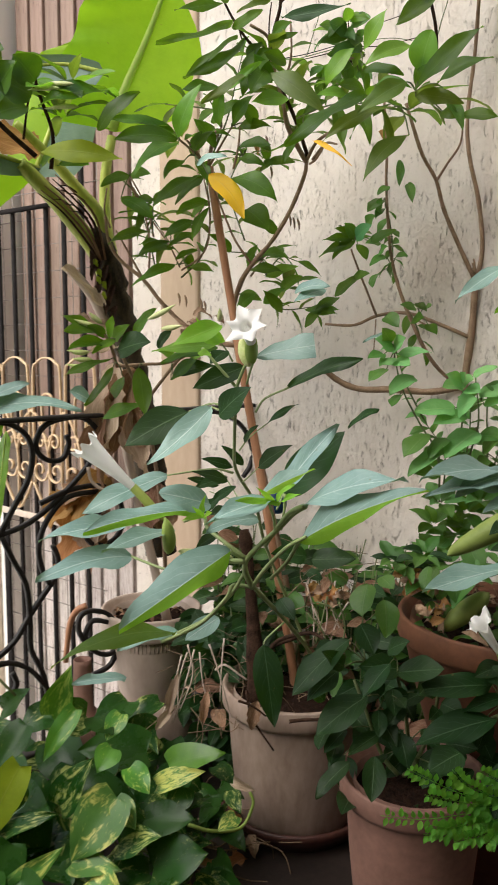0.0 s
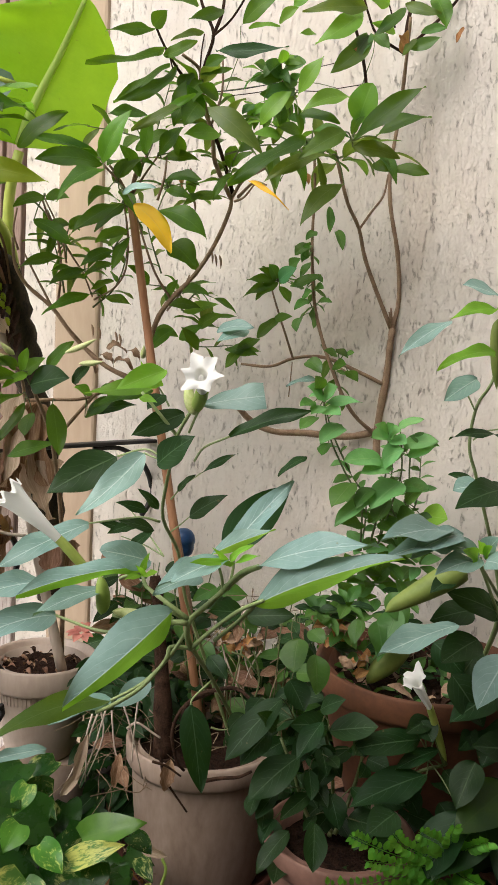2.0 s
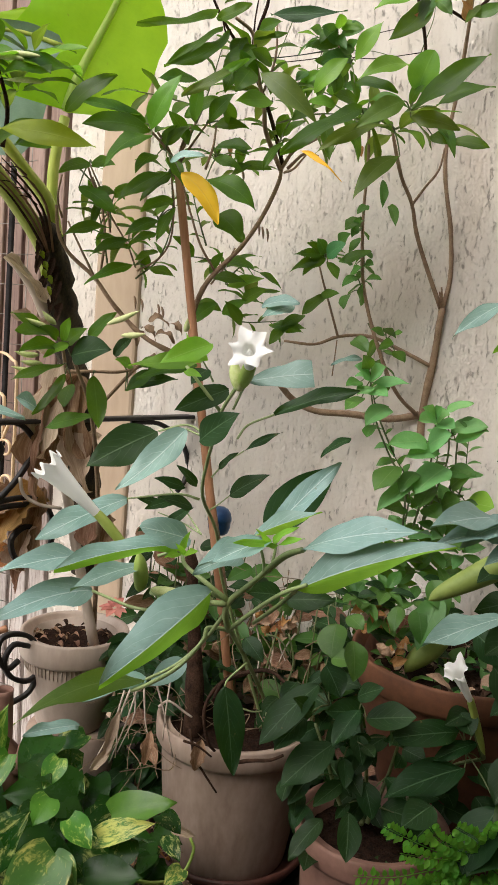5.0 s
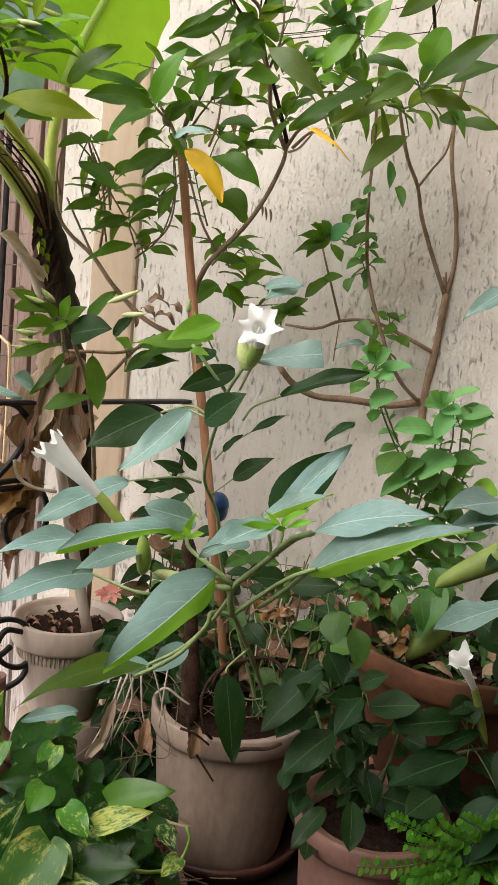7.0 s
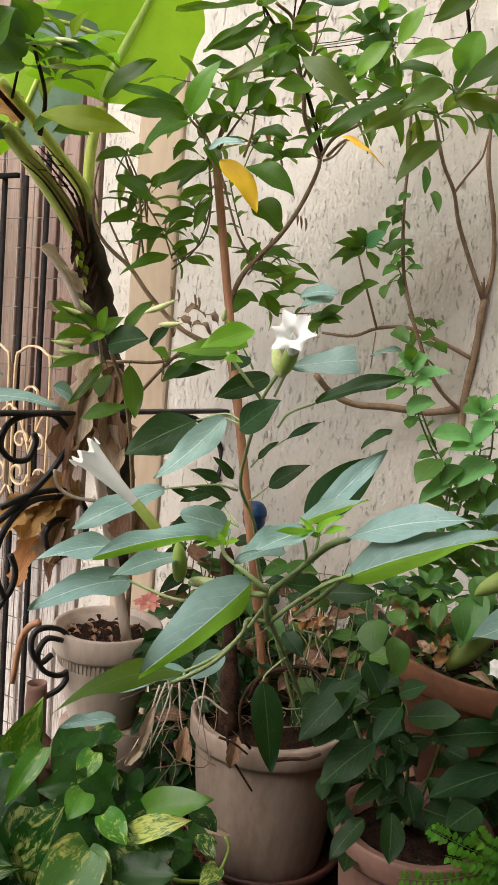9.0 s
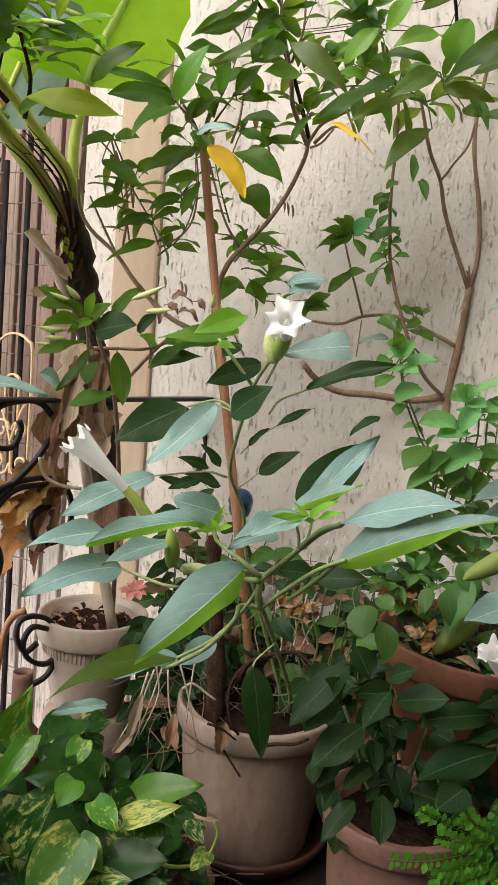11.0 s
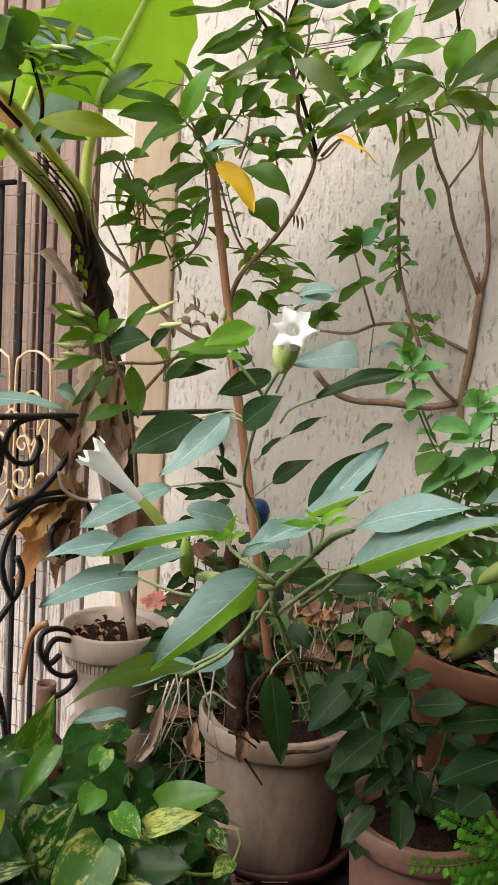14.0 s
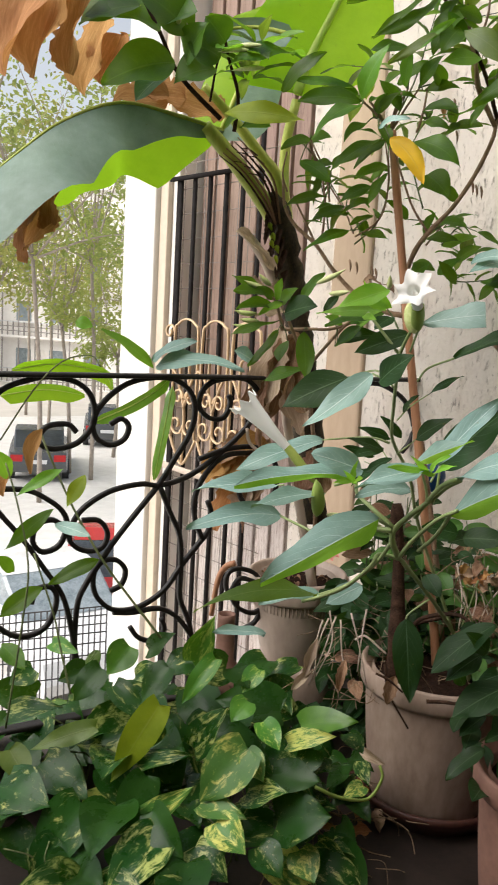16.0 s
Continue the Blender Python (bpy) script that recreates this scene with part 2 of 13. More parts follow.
DATURA_FRESH = leaf_material("datura_fresh_leaf", (0.16, 0.38, 0.03), (0.27, 0.52, 0.05), (0.42, 0.62, 0.16), 6, 0.4, 0.5, (0.45, 0.85, 0.04), 0.5, slant=0.7)
JASMINE = leaf_material("jasmine_leaf", (0.009, 0.038, 0.004), (0.054, 0.124, 0.008), (0.14, 0.25, 0.04), 9, 0.36, 0.42, (0.30, 0.60, 0.02), 0.35, spec=0.36, amount=0.6, hue=0.02)
JASMINE_FRESH = leaf_material("jasmine_fresh_leaf", (0.09, 0.24, 0.02), (0.17, 0.36, 0.035), (0.26, 0.44, 0.10), 11, 0.32, 0.45, (0.34, 0.68, 0.03), 0.4, spec=0.6)
OLD_DARK = leaf_material("olive_dark_leaf", (0.05, 0.105, 0.014), (0.12, 0.18, 0.03), (0.22, 0.28, 0.09), 10, 0.36, 0.4, (0.36, 0.52, 0.03), 0.4, spec=0.5)
MINT_DARK = leaf_material("young_climber_leaf", (0.035, 0.16, 0.05), (0.08, 0.25, 0.08), (0.16, 0.34, 0.14), 8, 0.34, 0.3, (0.25, 0.6, 0.06), 0.4, spec=0.6)
OLD_LEAF = leaf_material("olive_leaf", (0.15, 0.23, 0.01), (0.25, 0.33, 0.014), (0.32, 0.36, 0.08), 10, 0.42, 0.45, (0.44, 0.52, 0.02), 0.25, hue=0.005, amount=0.12, spec=0.3)
YELLOW_LEAF = leaf_material("yellow_leaf", (0.82, 0.42, 0.02), (0.88, 0.52, 0.03), (0.72, 0.48, 0.12), 10, 0.45, 0.35, (0.85, 0.45, 0.03), 0.4)
MINT = leaf_material("basil_leaf", (0.11, 0.33, 0.09), (0.22, 0.48, 0.18), (0.34, 0.54, 0.20), 7, 0.5, 0.38, (0.34, 0.66, 0.08), 0.45)
VINE = leaf_material("vine_leaf", (0.035, 0.115, 0.018), (0.085, 0.205, 0.035), (0.17, 0.30, 0.09), 6, 0.4, 0.3, (0.28, 0.56, 0.03), 0.4)
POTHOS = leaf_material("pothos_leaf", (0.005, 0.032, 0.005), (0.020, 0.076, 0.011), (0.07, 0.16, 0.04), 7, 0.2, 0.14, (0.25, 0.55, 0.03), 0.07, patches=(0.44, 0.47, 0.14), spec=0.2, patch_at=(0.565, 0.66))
POTHOS_FRESH = leaf_material("young_pothos_leaf", (0.030, 0.125, 0.012), (0.085, 0.23, 0.022), (0.16, 0.30, 0.07), 7, 0.24, 0.22, (0.30, 0.62, 0.03), 0.1, patches=(0.44, 0.52, 0.10), spec=0.4, patch_at=(0.575, 0.66))
POTHOS_GOLD = leaf_material("variegated_pothos_leaf", (0.035, 0.13, 0.022), (0.08, 0.21, 0.038), (0.25, 0.34, 0.10), 7, 0.3, 0.2, (0.4, 0.55, 0.04), 0.07, patches=(0.62, 0.60, 0.15), spec=0.35, patch_at=(0.50, 0.60))
BANANA = leaf_material("banana_leaf", (0.20, 0.42, 0.015), (0.30, 0.54, 0.025), (0.46, 0.66, 0.10), 46, 0.4, 0.6, (0.46, 0.84, 0.02), 0.25, slant=0.12, hue=0.005, amount=0.06)
BANANA_RIB = leaf_material("banana_rib", (0.50, 0.62, 0.12), (0.60, 0.70, 0.20), (0.6, 0.7, 0.25), 9, 0.45, 0.5, (0.62, 0.85, 0.12), 0.1, hue=0.004, amount=0.05)
# sky sheen of the upper leaf face is put into this bluish colour
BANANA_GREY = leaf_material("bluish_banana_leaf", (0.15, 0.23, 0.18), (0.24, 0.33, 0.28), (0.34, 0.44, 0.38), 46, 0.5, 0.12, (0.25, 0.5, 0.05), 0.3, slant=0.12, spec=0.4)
SHEATH = leaf_material("brown_sheath", (0.20, 0.10, 0.055), (0.40, 0.25, 0.16), (0.46, 0.33, 0.23), 30, 0.75, 0.15, (0.5, 0.3, 0.12), 0.4, slant=0.1, spec=0.2, streaks=True)
DRY_LEAF = leaf_material("dry_leaf", (0.40, 0.20, 0.075), (0.58, 0.32, 0.13), (0.60, 0.38, 0.18), 26, 0.7, 0.3, (0.6, 0.28, 0.07), 0.4, slant=0.15, spec=0.2, streaks=True)
PALE_DRY = leaf_material("pale_dry_leaf", (0.40, 0.29, 0.20), (0.60, 0.48, 0.36), (0.62, 0.50, 0.37), 18, 0.75, 0.2, (0.6, 0.42, 0.22), 0.4, slant=0.1, spec=0.2, streaks=True)
CORAL = leaf_material("coral_succulent", (0.55, 0.16, 0.13), (0.70, 0.30, 0.24), (0.7, 0.4, 0.3), 4, 0.45, 0.15, (0.7, 0.3, 0.2), 0.1, hue=0.005, amount=0.1)
PETAL = leaf_material("white_petal", (0.90, 0.895, 0.86), (0.95, 0.945, 0.92), (0.88, 0.89, 0.76), 5, 0.5, 0.25, (0.95, 0.96, 0.88), 0.2, amount=0.02, hue=0.0)
BUD = plain("cream_bud", (0.42, 0.52, 0.16), (0.66, 0.68, 0.36), 30, 0.5, 0.2)
POD = leaf_material("seed_pod", (0.15, 0.21, 0.04), (0.25, 0.31, 0.07), (0.30, 0.36, 0.12), 6, 0.5, 0.1, (0.35, 0.5, 0.06), 0.3, amount=0.08)
CALYX = leaf_material("calyx", (0.27, 0.36, 0.06), (0.40, 0.50, 0.12), (0.36, 0.42, 0.15), 6, 0.45, 0.15, (0.45, 0.6, 0.08), 0.3, amount=0.08)
FERN = leaf_material("fern_leaflet", (0.07, 0.27, 0.02), (0.14, 0.40, 0.03), (0.2, 0.36, 0.06), 5, 0.45, 0.4, (0.28, 0.6, 0.03), 0.3)
TREE_LEAF = leaf_material("street_tree_leaf", (0.11, 0.20, 0.06), (0.56, 0.46, 0.16), (0.3, 0.36, 0.15), 4, 0.5, 0.5, (0.4, 0.5, 0.1), 0.2, hue=0.04, amount=0.4)

# ---- building blocks ----
FRONT = Vector((-0.12, -1.0, 0.22)).normalized()


def thing(name, at, label, category, group="", kind=""):
    ob = new(name)
    ob.empty_display_size = 0.05
    ob.location = at
    return tagged(ob, label, category, group, kind)


def place(name, verts, faces, mat, parent=None, label="", origin=None, smooth=True, uvs=None):
    """One mesh object, its corners given in world metres."""
    origin = Vector(origin) if origin is not None else Vector(verts[0])
    me = bpy.data.meshes.new(name)
    me.from_pydata([Vector(v) - origin for v in verts], [], faces)
    if uvs is not None:
        layer = me.uv_layers.new(name="uv")
        for loop in me.loops:
            layer.data[loop.index].uv = uvs[loop.vertex_index]
    if smooth:
        me.polygons.foreach_set("use_smooth", [True] * len(me.polygons))
    me.materials.append(mat)
    me.update()
    ob = new(name, me)
    base = Vector((0, 0, 0))
    p = parent
    while p is not None:
        base += Vector(p.location)
        p = p.parent
    ob.parent = parent
    ob.location = origin - base
    if label:
        ob["label"] = label
    return ob


def curve_points(pts, steps=5):
    """A smooth line through the points."""
    p = [Vector(q) for q in pts]
    if len(p) < 3:
        return [p[0].lerp(p[-1], i / steps) for i in range(steps + 1)]
    p = [2 * p[0] - p[1]] + p + [2 * p[-1] - p[-2]]
    out = []
    for i in range(1, len(p) - 2):
        a, b, c, d = p[i - 1:i + 3]
        for k in range(steps):
            t = k / steps
            out.append(0.5 * ((2 * b) + (c - a) * t + (2 * a - 5 * b + 4 * c - d) * t * t + (3 * b - a - 3 * c + d) * t ** 3))
    out.append(p[-2])
    return out


def tube(name, pts, r0, r1, mat, parent=None, label="", sides=8, steps=4, bumpy=0.0, radii=None, caps=True):
    line = curve_points(pts, steps)
    n = len(line)
    verts, faces = [], []
    side = None
    for i, q in enumerate(line):
        d = (line[min(i + 1, n - 1)] - line[max(i - 1, 0)]).normalized()
        if side is None:
            side = d.orthogonal().normalized()
        side = (side - d * side.dot(d)).normalized()
        up = d.cross(side)
        r = r0 + (r1 - r0) * i / (n - 1)
        if radii:
            f = i / (n - 1) * (len(radii) - 1)
            k = min(int(f), len(radii) - 2)
            r = radii[k] + (radii[k + 1] - radii[k]) * (f - k)
        if bumpy:
            r *= 1 + bumpy * noise.noise(q * 60)
        for k in range(sides):
            a = 2 * math.pi * k / sides
            verts.append(q + side * (r * math.cos(a)) + up * (r * math.sin(a)))
    for i in range(n - 1):
        for k in range(sides):
            a, b = i * sides + k, i * sides + (k + 1) % sides
            faces.append((a, b, b + sides, a + sides))
    if caps:
        faces.append(tuple(range(sides))[::-1])
        faces.append(tuple(range((n - 1) * sides, n * sides)))
    return place(name, verts, faces, mat, parent, label)


def spindle(name, pts, r, mat, parent=None, label="", a=0.5, b=0.8, sides=12):
    """A closed swollen form along a line: round at its foot, drawn out at its tip."""
    return tube(name, pts, r, r, mat, parent, label, sides, 8, radii=[max(r * blade(i / 16, a, b), 0.0003) for i in range(17)])


def flat_bar(name, pts, wide, thick, across, mat, parent, steps=5, label=""):
    """A bent bar of rectangular section, its width along the direction across."""
    line = curve_points(pts, steps)
    n, across = len(line), Vector(across).normalized()
    verts, faces = [], []
    for i, q in enumerate(line):
        d = (line[min(i + 1, n - 1)] - line[max(i - 1, 0)]).normalized()
        up = d.cross(across).normalized()
        e = 0.72
        for a, b in ((e, 1), (1, e), (1, -e), (e, -1), (-e, -1), (-1, -e), (-1, e), (-e, 1)):
            verts.append(q + across * (a * wide / 2) + up * (b * thick / 2))
    for i in range(n - 1):
        for k in range(8):
            a, b = i * 8 + k, i * 8 + (k + 1) % 8
            faces.append((a, b, b + 8, a + 8))
    faces.append(tuple(range(8))[::-1])
    faces.append(tuple(range((n - 1) * 8, n * 8)))
    return place(name, verts, faces, mat, parent, label)


def blade(u, a, b):
    """Outline of a blade, round at its foot and pointed at its tip, 1 at its widest."""
    m = a / (a + b)
    return (max(u, 0.0) ** a * max(1 - u, 0.0) ** b) / (m ** a * (1 - m) ** b)


SHAPES = {
    "ovate": lambda u: blade(u, 0.62, 0.95),
    "lance": lambda u: blade(u, 0.95, 1.1),
    "oval": lambda u: blade(u, 0.5, 0.56),
    "heart": lambda u: blade(u, 0.42, 1.0),
    "band": lambda u: min(1.0, (u / 0.12)) ** 0.5 * min(1.0, ((1 - u) / 0.2)) ** 0.6 if 0 < u < 1 else 0.0,
    "torn": lambda u: (min(1.0, u / 0.72) ** 0.75) * (1 - 0.15 * max(0.0, u - 0.8) / 0.2) if u > 0 else 0.0,
    "spear": lambda u: blade(u, 0.85, 1.02),
    "oblong": lambda u: blade(u, 0.75, 0.95),
}
leaf_count = [0]


def leaf(parent, mat, base, tip, width, face=0.45, arch=0.1, fold=0.25, shape="ovate", wave=0.06, nu=13, nv=3, name="leaf", label="", twist=0.0, jag=0.0, normal=None, curve=0.0, under=None, turned=0.0):
    """One blade from its stalk end to its tip; face: 0 lies flat, 1 turns to the open side of the place; arch: rise of the middle; fold: lift of the two halves."""
    leaf_count[0] += 1
    seed = leaf_count[0] * 1.7
    base, tip = Vector(base), Vector(tip)
    ax = tip - base
    length = ax.length
    ax.normalize()
    want = Vector(normal) if normal is not None else Vector((0, 0, 1)) * (1 - face) + FRONT * face
    nrm = (want - ax * want.dot(ax))
    nrm = nrm.normalized() if nrm.length > 1e-4 else ax.orthogonal().normalized()
    side = nrm.cross(ax)
    verts, faces, uvs = [], [], []
    prof = SHAPES[shape]
    for i in range(nu + 1):
        u = 0.45 * i / nu + 0.275 * (1 - math.cos(math.pi * i / nu))
        w = max(prof(u), 0.012) * width / 2
        lift = arch * length * 4 * u * (1 - u)
        tw = twist * u
        for k in range(-nv, nv + 1):
            v = k / nv
            x, y = u * length, v * w
            if shape == "heart" and u < 0.25:
                x -= (abs(v) ** 1.6) * 0.13 * length * (1 - u / 0.25) * min(1.0, u / 0.03)
            if jag and abs(v) == 1:
                y *= 1 + jag * (2 * ((math.sin(seed * 12.9 + i * 78.2 + k * 3.1) * 437.5) % 1.0) - 1)
            if v * turned > 0:
                y *= 0.4
            elif turned:
                y *= 1.18
            rise = fold if v * turned <= 0 else -abs(turned)
            z = lift + rise * abs(y) + wave * length * 0.55 * v * abs(v) * math.sin(u * 7 + seed) + wave * length * 0.25 * abs(v) * math.sin(u * 13 + seed * 2.1)
            ct, sn = math.cos(tw), math.sin(tw)
            y, z = y * ct - z * sn, y * sn + z * ct
            verts.append(base + ax * x + side * (y + curve * length * 4 * u * (1 - u)) + nrm * z)
            uvs.append((u, 0.5 + v / 2))
    row = 2 * nv + 1
    for i in range(nu):
        for k in range(row - 1):
            a = i * row + k
            faces.append((a, a + 1, a + row + 1, a + row))
    ob = place(name, verts, faces, mat, parent, label, origin=base, uvs=uvs)
    if under:
        # one half is rolled over; its lower face has backlight put into the colour
        ob.data.materials.append(under)
        for i, poly in enumerate(ob.data.polygons):
            k = i % (row - 1) - nv + 0.5
            poly.material_index = 1 if k * turned > 0 else 0
    return ob


def lathe(name, centre, profile, mat, parent=None, label="", seg=48, lean=(0, 0), wobble=0.0):
    """Turned form: profile of (radius, height) from the inside round to the outside."""
    c = Vector(centre)
    verts, faces = [], []
    m = len(profile)
    for k in range(seg):
        a = 2 * math.pi * k / seg
        for r, h in profile:
            rr = r * (1 + wobble * math.sin(3 * a + h * 9))
            verts.append(c + Vector((rr * math.cos(a) + lean[0] * h, rr * math.sin(a) + lean[1] * h, h)))
    for k in range(seg):
        for j in range(m - 1):
            a, b = k * m + j, ((k + 1) % seg) * m + j
            faces.append((a, b, b + 1, a + 1))
    ob = place(name, verts, faces, mat, parent, label, origin=c)
    return ob


def disc(name, centre, radius, mat, parent, bump=0.012, rings=9, seg=36, label="", lean=(0, 0)):
    c = Vector(centre)
    verts, faces = [c.copy()], []
    for i in range(1, rings + 1):
        for k in range(seg):
            a = 2 * math.pi * k / seg
            p = Vector((math.cos(a), math.sin(a), 0)) * radius * i / rings
            h = bump * (noise.noise((c + p) * 28) + 0.6 * noise.noise((c + p) * 75)) if i < rings else 0
            verts.append(c + p + Vector((0, 0, h)))
    for k in range(seg):
        faces.append((0, 1 + k, 1 + (k + 1) % seg))
    for i in range(rings - 1):
        for k in range(seg):
            a, b = 1 + i * seg + k, 1 + i * seg + (k + 1) % seg
            faces.append((a, a + seg, b + seg, b))
    return place(name, verts, faces, mat, parent, label, origin=c)


def slab(name, corners, depth, mat, parent=None, label="", bevel=0.0, cuts=1):
    """A flat-sided plate: corners round one face, depth the vector to the other face."""
    d = Vector(depth)
    bm = bmesh.new()
    f = [bm.verts.new(Vector(c)) for c in corners]
    g = [bm.verts.new(Vector(c) + d) for c in corners]
    bm.faces.new(f)
    bm.faces.new(g[::-1])
    k = len(f)
    for i in range(k):
        bm.faces.new((f[i], g[i], g[(i + 1) % k], f[(i + 1) % k]))
    bmesh.ops.recalc_face_normals(bm, faces=bm.faces)
    if bevel:
        bmesh.ops.bevel(bm, geom=list(bm.edges), offset=bevel, segments=2, affect="EDGES", profile=0.5)
    me = bpy.data.meshes.new(name)
    origin = Vector(corners[0])
    bmesh.ops.translate(bm, verts=bm.verts, vec=-origin)
    bm.to_mesh(me)
    bm.free()
    me.materials.append(mat)
    ob = new(name, me)
    base = Vector((0, 0, 0))
    p = parent
    while p is not None:
        base += Vector(p.location)
        p = p.parent
    ob.parent = parent
    ob.location = origin - base
    if label:
        ob["label"] = label
    return ob


def spread(rng, lo, hi):
    return lo + (hi - lo) * rng.random()


def rosette(parent, mats, centre, axis, count, length, slim, rng, lift=0.35, arch=0.08, shape="oblong", stalk=0.12, face=0.35, name="leaf", turn=0.0):
    """Leaves that spring from one point round an axis."""
    c, ax = Vector(centre), Vector(axis).normalized()
    s = ax.orthogonal().normalized()
    q = ax.cross(s)
    for i in range(count):
        a = turn + 2 * math.pi * (i + spread(rng, -0.2, 0.2)) / count
        out = (s * math.cos(a) + q * math.sin(a))
        d = (out + ax * spread(rng, lift - 0.3, lift + 0.3)).normalized()
        ln = length * spread(rng, 0.72, 1.12)
        b = c + d * ln * stalk
        leaf(parent, mats[i % len(mats)], b, b + d * ln + Vector((0, 0, -0.12 * ln)), ln * slim * spread(rng, 0.85, 1.15), face=face, arch=arch, fold=0.3, shape=shape, wave=0.05, name=name)


# axes of the plastered wall: s runs along it to the right, off comes out of it, z up
WALL_DIR = Vector((math.cos(radians(-38.08)), math.sin(radians(-38.08)), 0))
WALL_OUT = Vector((-math.sin(radians(38.08)), -math.cos(radians(38.08)), 0))
WALL_FOOT = -WALL_OUT * 1.8735


def on_wall(s, off, z):
    p = WALL_FOOT + WALL_DIR * s + WALL_OUT * off
    return Vector((p.x, p.y, z))


def wall_box(name, s0, s1, off0, off1, z0, z1, mat, parent=None, label="", bevel=0.0):
    return slab(name, [on_wall(s0, off0, z0), on_wall(s1, off0, z0), on_wall(s1, off1, z0), on_wall(s0, off1, z0)], (0, 0, z1 - z0), mat, parent, label, bevel)


RAIL_END = Vector((0.0065, 2.375, 0))
RAIL_DIR = Vector((-math.cos(radians(42)), -math.sin(radians(42)), 0))
RAIL_SIDE = Vector((RAIL_DIR.y, -RAIL_DIR.x, 0))


def on_rail(s, z):
    return RAIL_END + RAIL_DIR * s + Vector((0, 0, z))


ROAD_Z = -4.2

# ---- the building ----
wall_plaster = tagged(wall_box("wall_plaster", -1.67, 1.6, 0.0, -0.22, -0.02, 3.4, STUCCO), "rough plastered wall, cream paint with pitted scars", "wall", kind="structure")
tagged(wall_box("wall_pilaster", -1.815, -1.655, 0.012, -0.2, -4.2, 3.4, TAN_PAINT, bevel=0.010), "smooth beige painted strip of wall", "wall", kind="structure")
strip = tagged(wall_box("wall_strip", -1.945, -1.81, 0.0, -0.2, -4.2, 3.4, STUCCO), "narrow white plastered strip of wall", "wall", kind="structure")
tagged(wall_box("wall_below", -1.67, 1.6, -0.03, -0.2, -4.2, -0.025, STUCCO), "plastered wall below the balcony", "wall", kind="structure")
# behind the camera, unseen: dark walls of the house, added to hold back light
wall_house = tagged(slab("wall_house", [(2.6, 0.1, -0.04), (2.2, -1.6, -0.04), (-1.3, -1.6, -0.04), (-1.3, -1.8, -0.04), (2.4, -1.8, -0.04), (2.8, 0.1, -0.04)], (0, 0, 3.44), HOUSE_PAINT), "plain dark house wall behind the balcony, unseen, added to limit bounce light", "wall", kind="structure")
tagged(wall_box("wall_side", 1.6, 1.78, 0.0, 2.4, -0.04, 3.4, HOUSE_PAINT), "plain dark side wall, unseen, added to limit bounce light", "wall", kind="structure")

# unseen wall added to block low light from the pots and lower leaves
wall_shading = tagged(slab("wall_shading", [(-1.3, -1.6, -0.04), (-2.7, -0.3, -0.04), (-2.85, -0.45, -0.04), (-1.4, -1.8, -0.04)], (0, 0, 3.04), HOUSE_PAINT), "plain painted wall, unseen, added to shade the low plants", "wall", kind="structure")

# balcony floor: its outer edge runs along the railing
f0, f1 = on_rail(-0.02, 0), on_rail(3.6, 0)
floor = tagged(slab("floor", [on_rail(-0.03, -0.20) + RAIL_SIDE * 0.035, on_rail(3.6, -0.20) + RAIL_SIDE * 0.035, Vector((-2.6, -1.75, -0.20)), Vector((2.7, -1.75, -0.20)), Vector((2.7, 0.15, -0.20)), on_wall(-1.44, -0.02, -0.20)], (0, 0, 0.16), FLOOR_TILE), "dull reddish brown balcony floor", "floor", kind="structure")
kerb = tagged(slab("kerb", [on_rail(-0.3, -0.04) - RAIL_SIDE * 0.10, on_rail(3.6, -0.04) - RAIL_SIDE * 0.10, on_rail(3.6, -0.04) + RAIL_SIDE * 0.04, on_rail(-0.05, -0.04) + RAIL_SIDE * 0.04], (0, 0, 0.11), CONCRETE, bevel=0.006), "low concrete kerb under the railing", "kerb", kind="structure")

# unseen slab over the camera, added to keep sky light off the plants
ceiling = tagged(slab("ceiling", [(-0.6, -1.8, 2.9), (2.8, -1.8, 2.9), (2.8, 0.1, 2.9), (1.9, 0.1, 2.9), (0.6, 0.5, 2.9), (-0.6, 0.5, 2.9)], (0, 0, 0.14), HOUSE_PAINT), "plain overhanging slab, unseen, added to block sky light", "ceiling", kind="structure")

# wooden planks and the barred window beyond the railing
shutter = thing("plank_shutter", on_wall(-2.2, 0.0, 0), "weathered brown plank shutter behind a barred grille", "shutter")
for i in range(7):
    s0 = -2.512 + i * 0.0812
    wall_box("plank", s0, s0 + 0.066, 0.006, -0.03, -1.4, 2.3, PLANK, shutter, bevel=0.004)
wall_box("backing", -2.53, -1.946, -0.034, -0.06, -1.5, 2.4, PLANK, shutter)

grille = thing("window_grille", on_wall(-2.2, 0.12, 0), "black barred window grille with gilt scrollwork", "grille")
for i in range(6):
    s = -2.495 + i * 0.0895
    flat_bar("bar", [on_wall(s, 0.12, -1.3), on_wall(s, 0.12, 0.5), on_wall(s, 0.12, 1.545 if i < 5 else 1.9)], 0.0145 if i else 0.028, 0.013, WALL_DIR, GREY_BAR, grille, steps=1)
flat_bar("top_bar", [on_wall(-2.54, 0.13, 1.545), on_wall(-2.16, 0.13, 1.545)], 0.014, 0.014, (0, 0, 1), GREY_BAR, grille, steps=1)
flat_bar("cross_bar", [on_wall(-2.54, 0.132, 0.50), on_wall(-2.0, 0.132, 0.49)], 0.022, 0.012, (0, 0, 1), PALE_STICK, grille, steps=1)
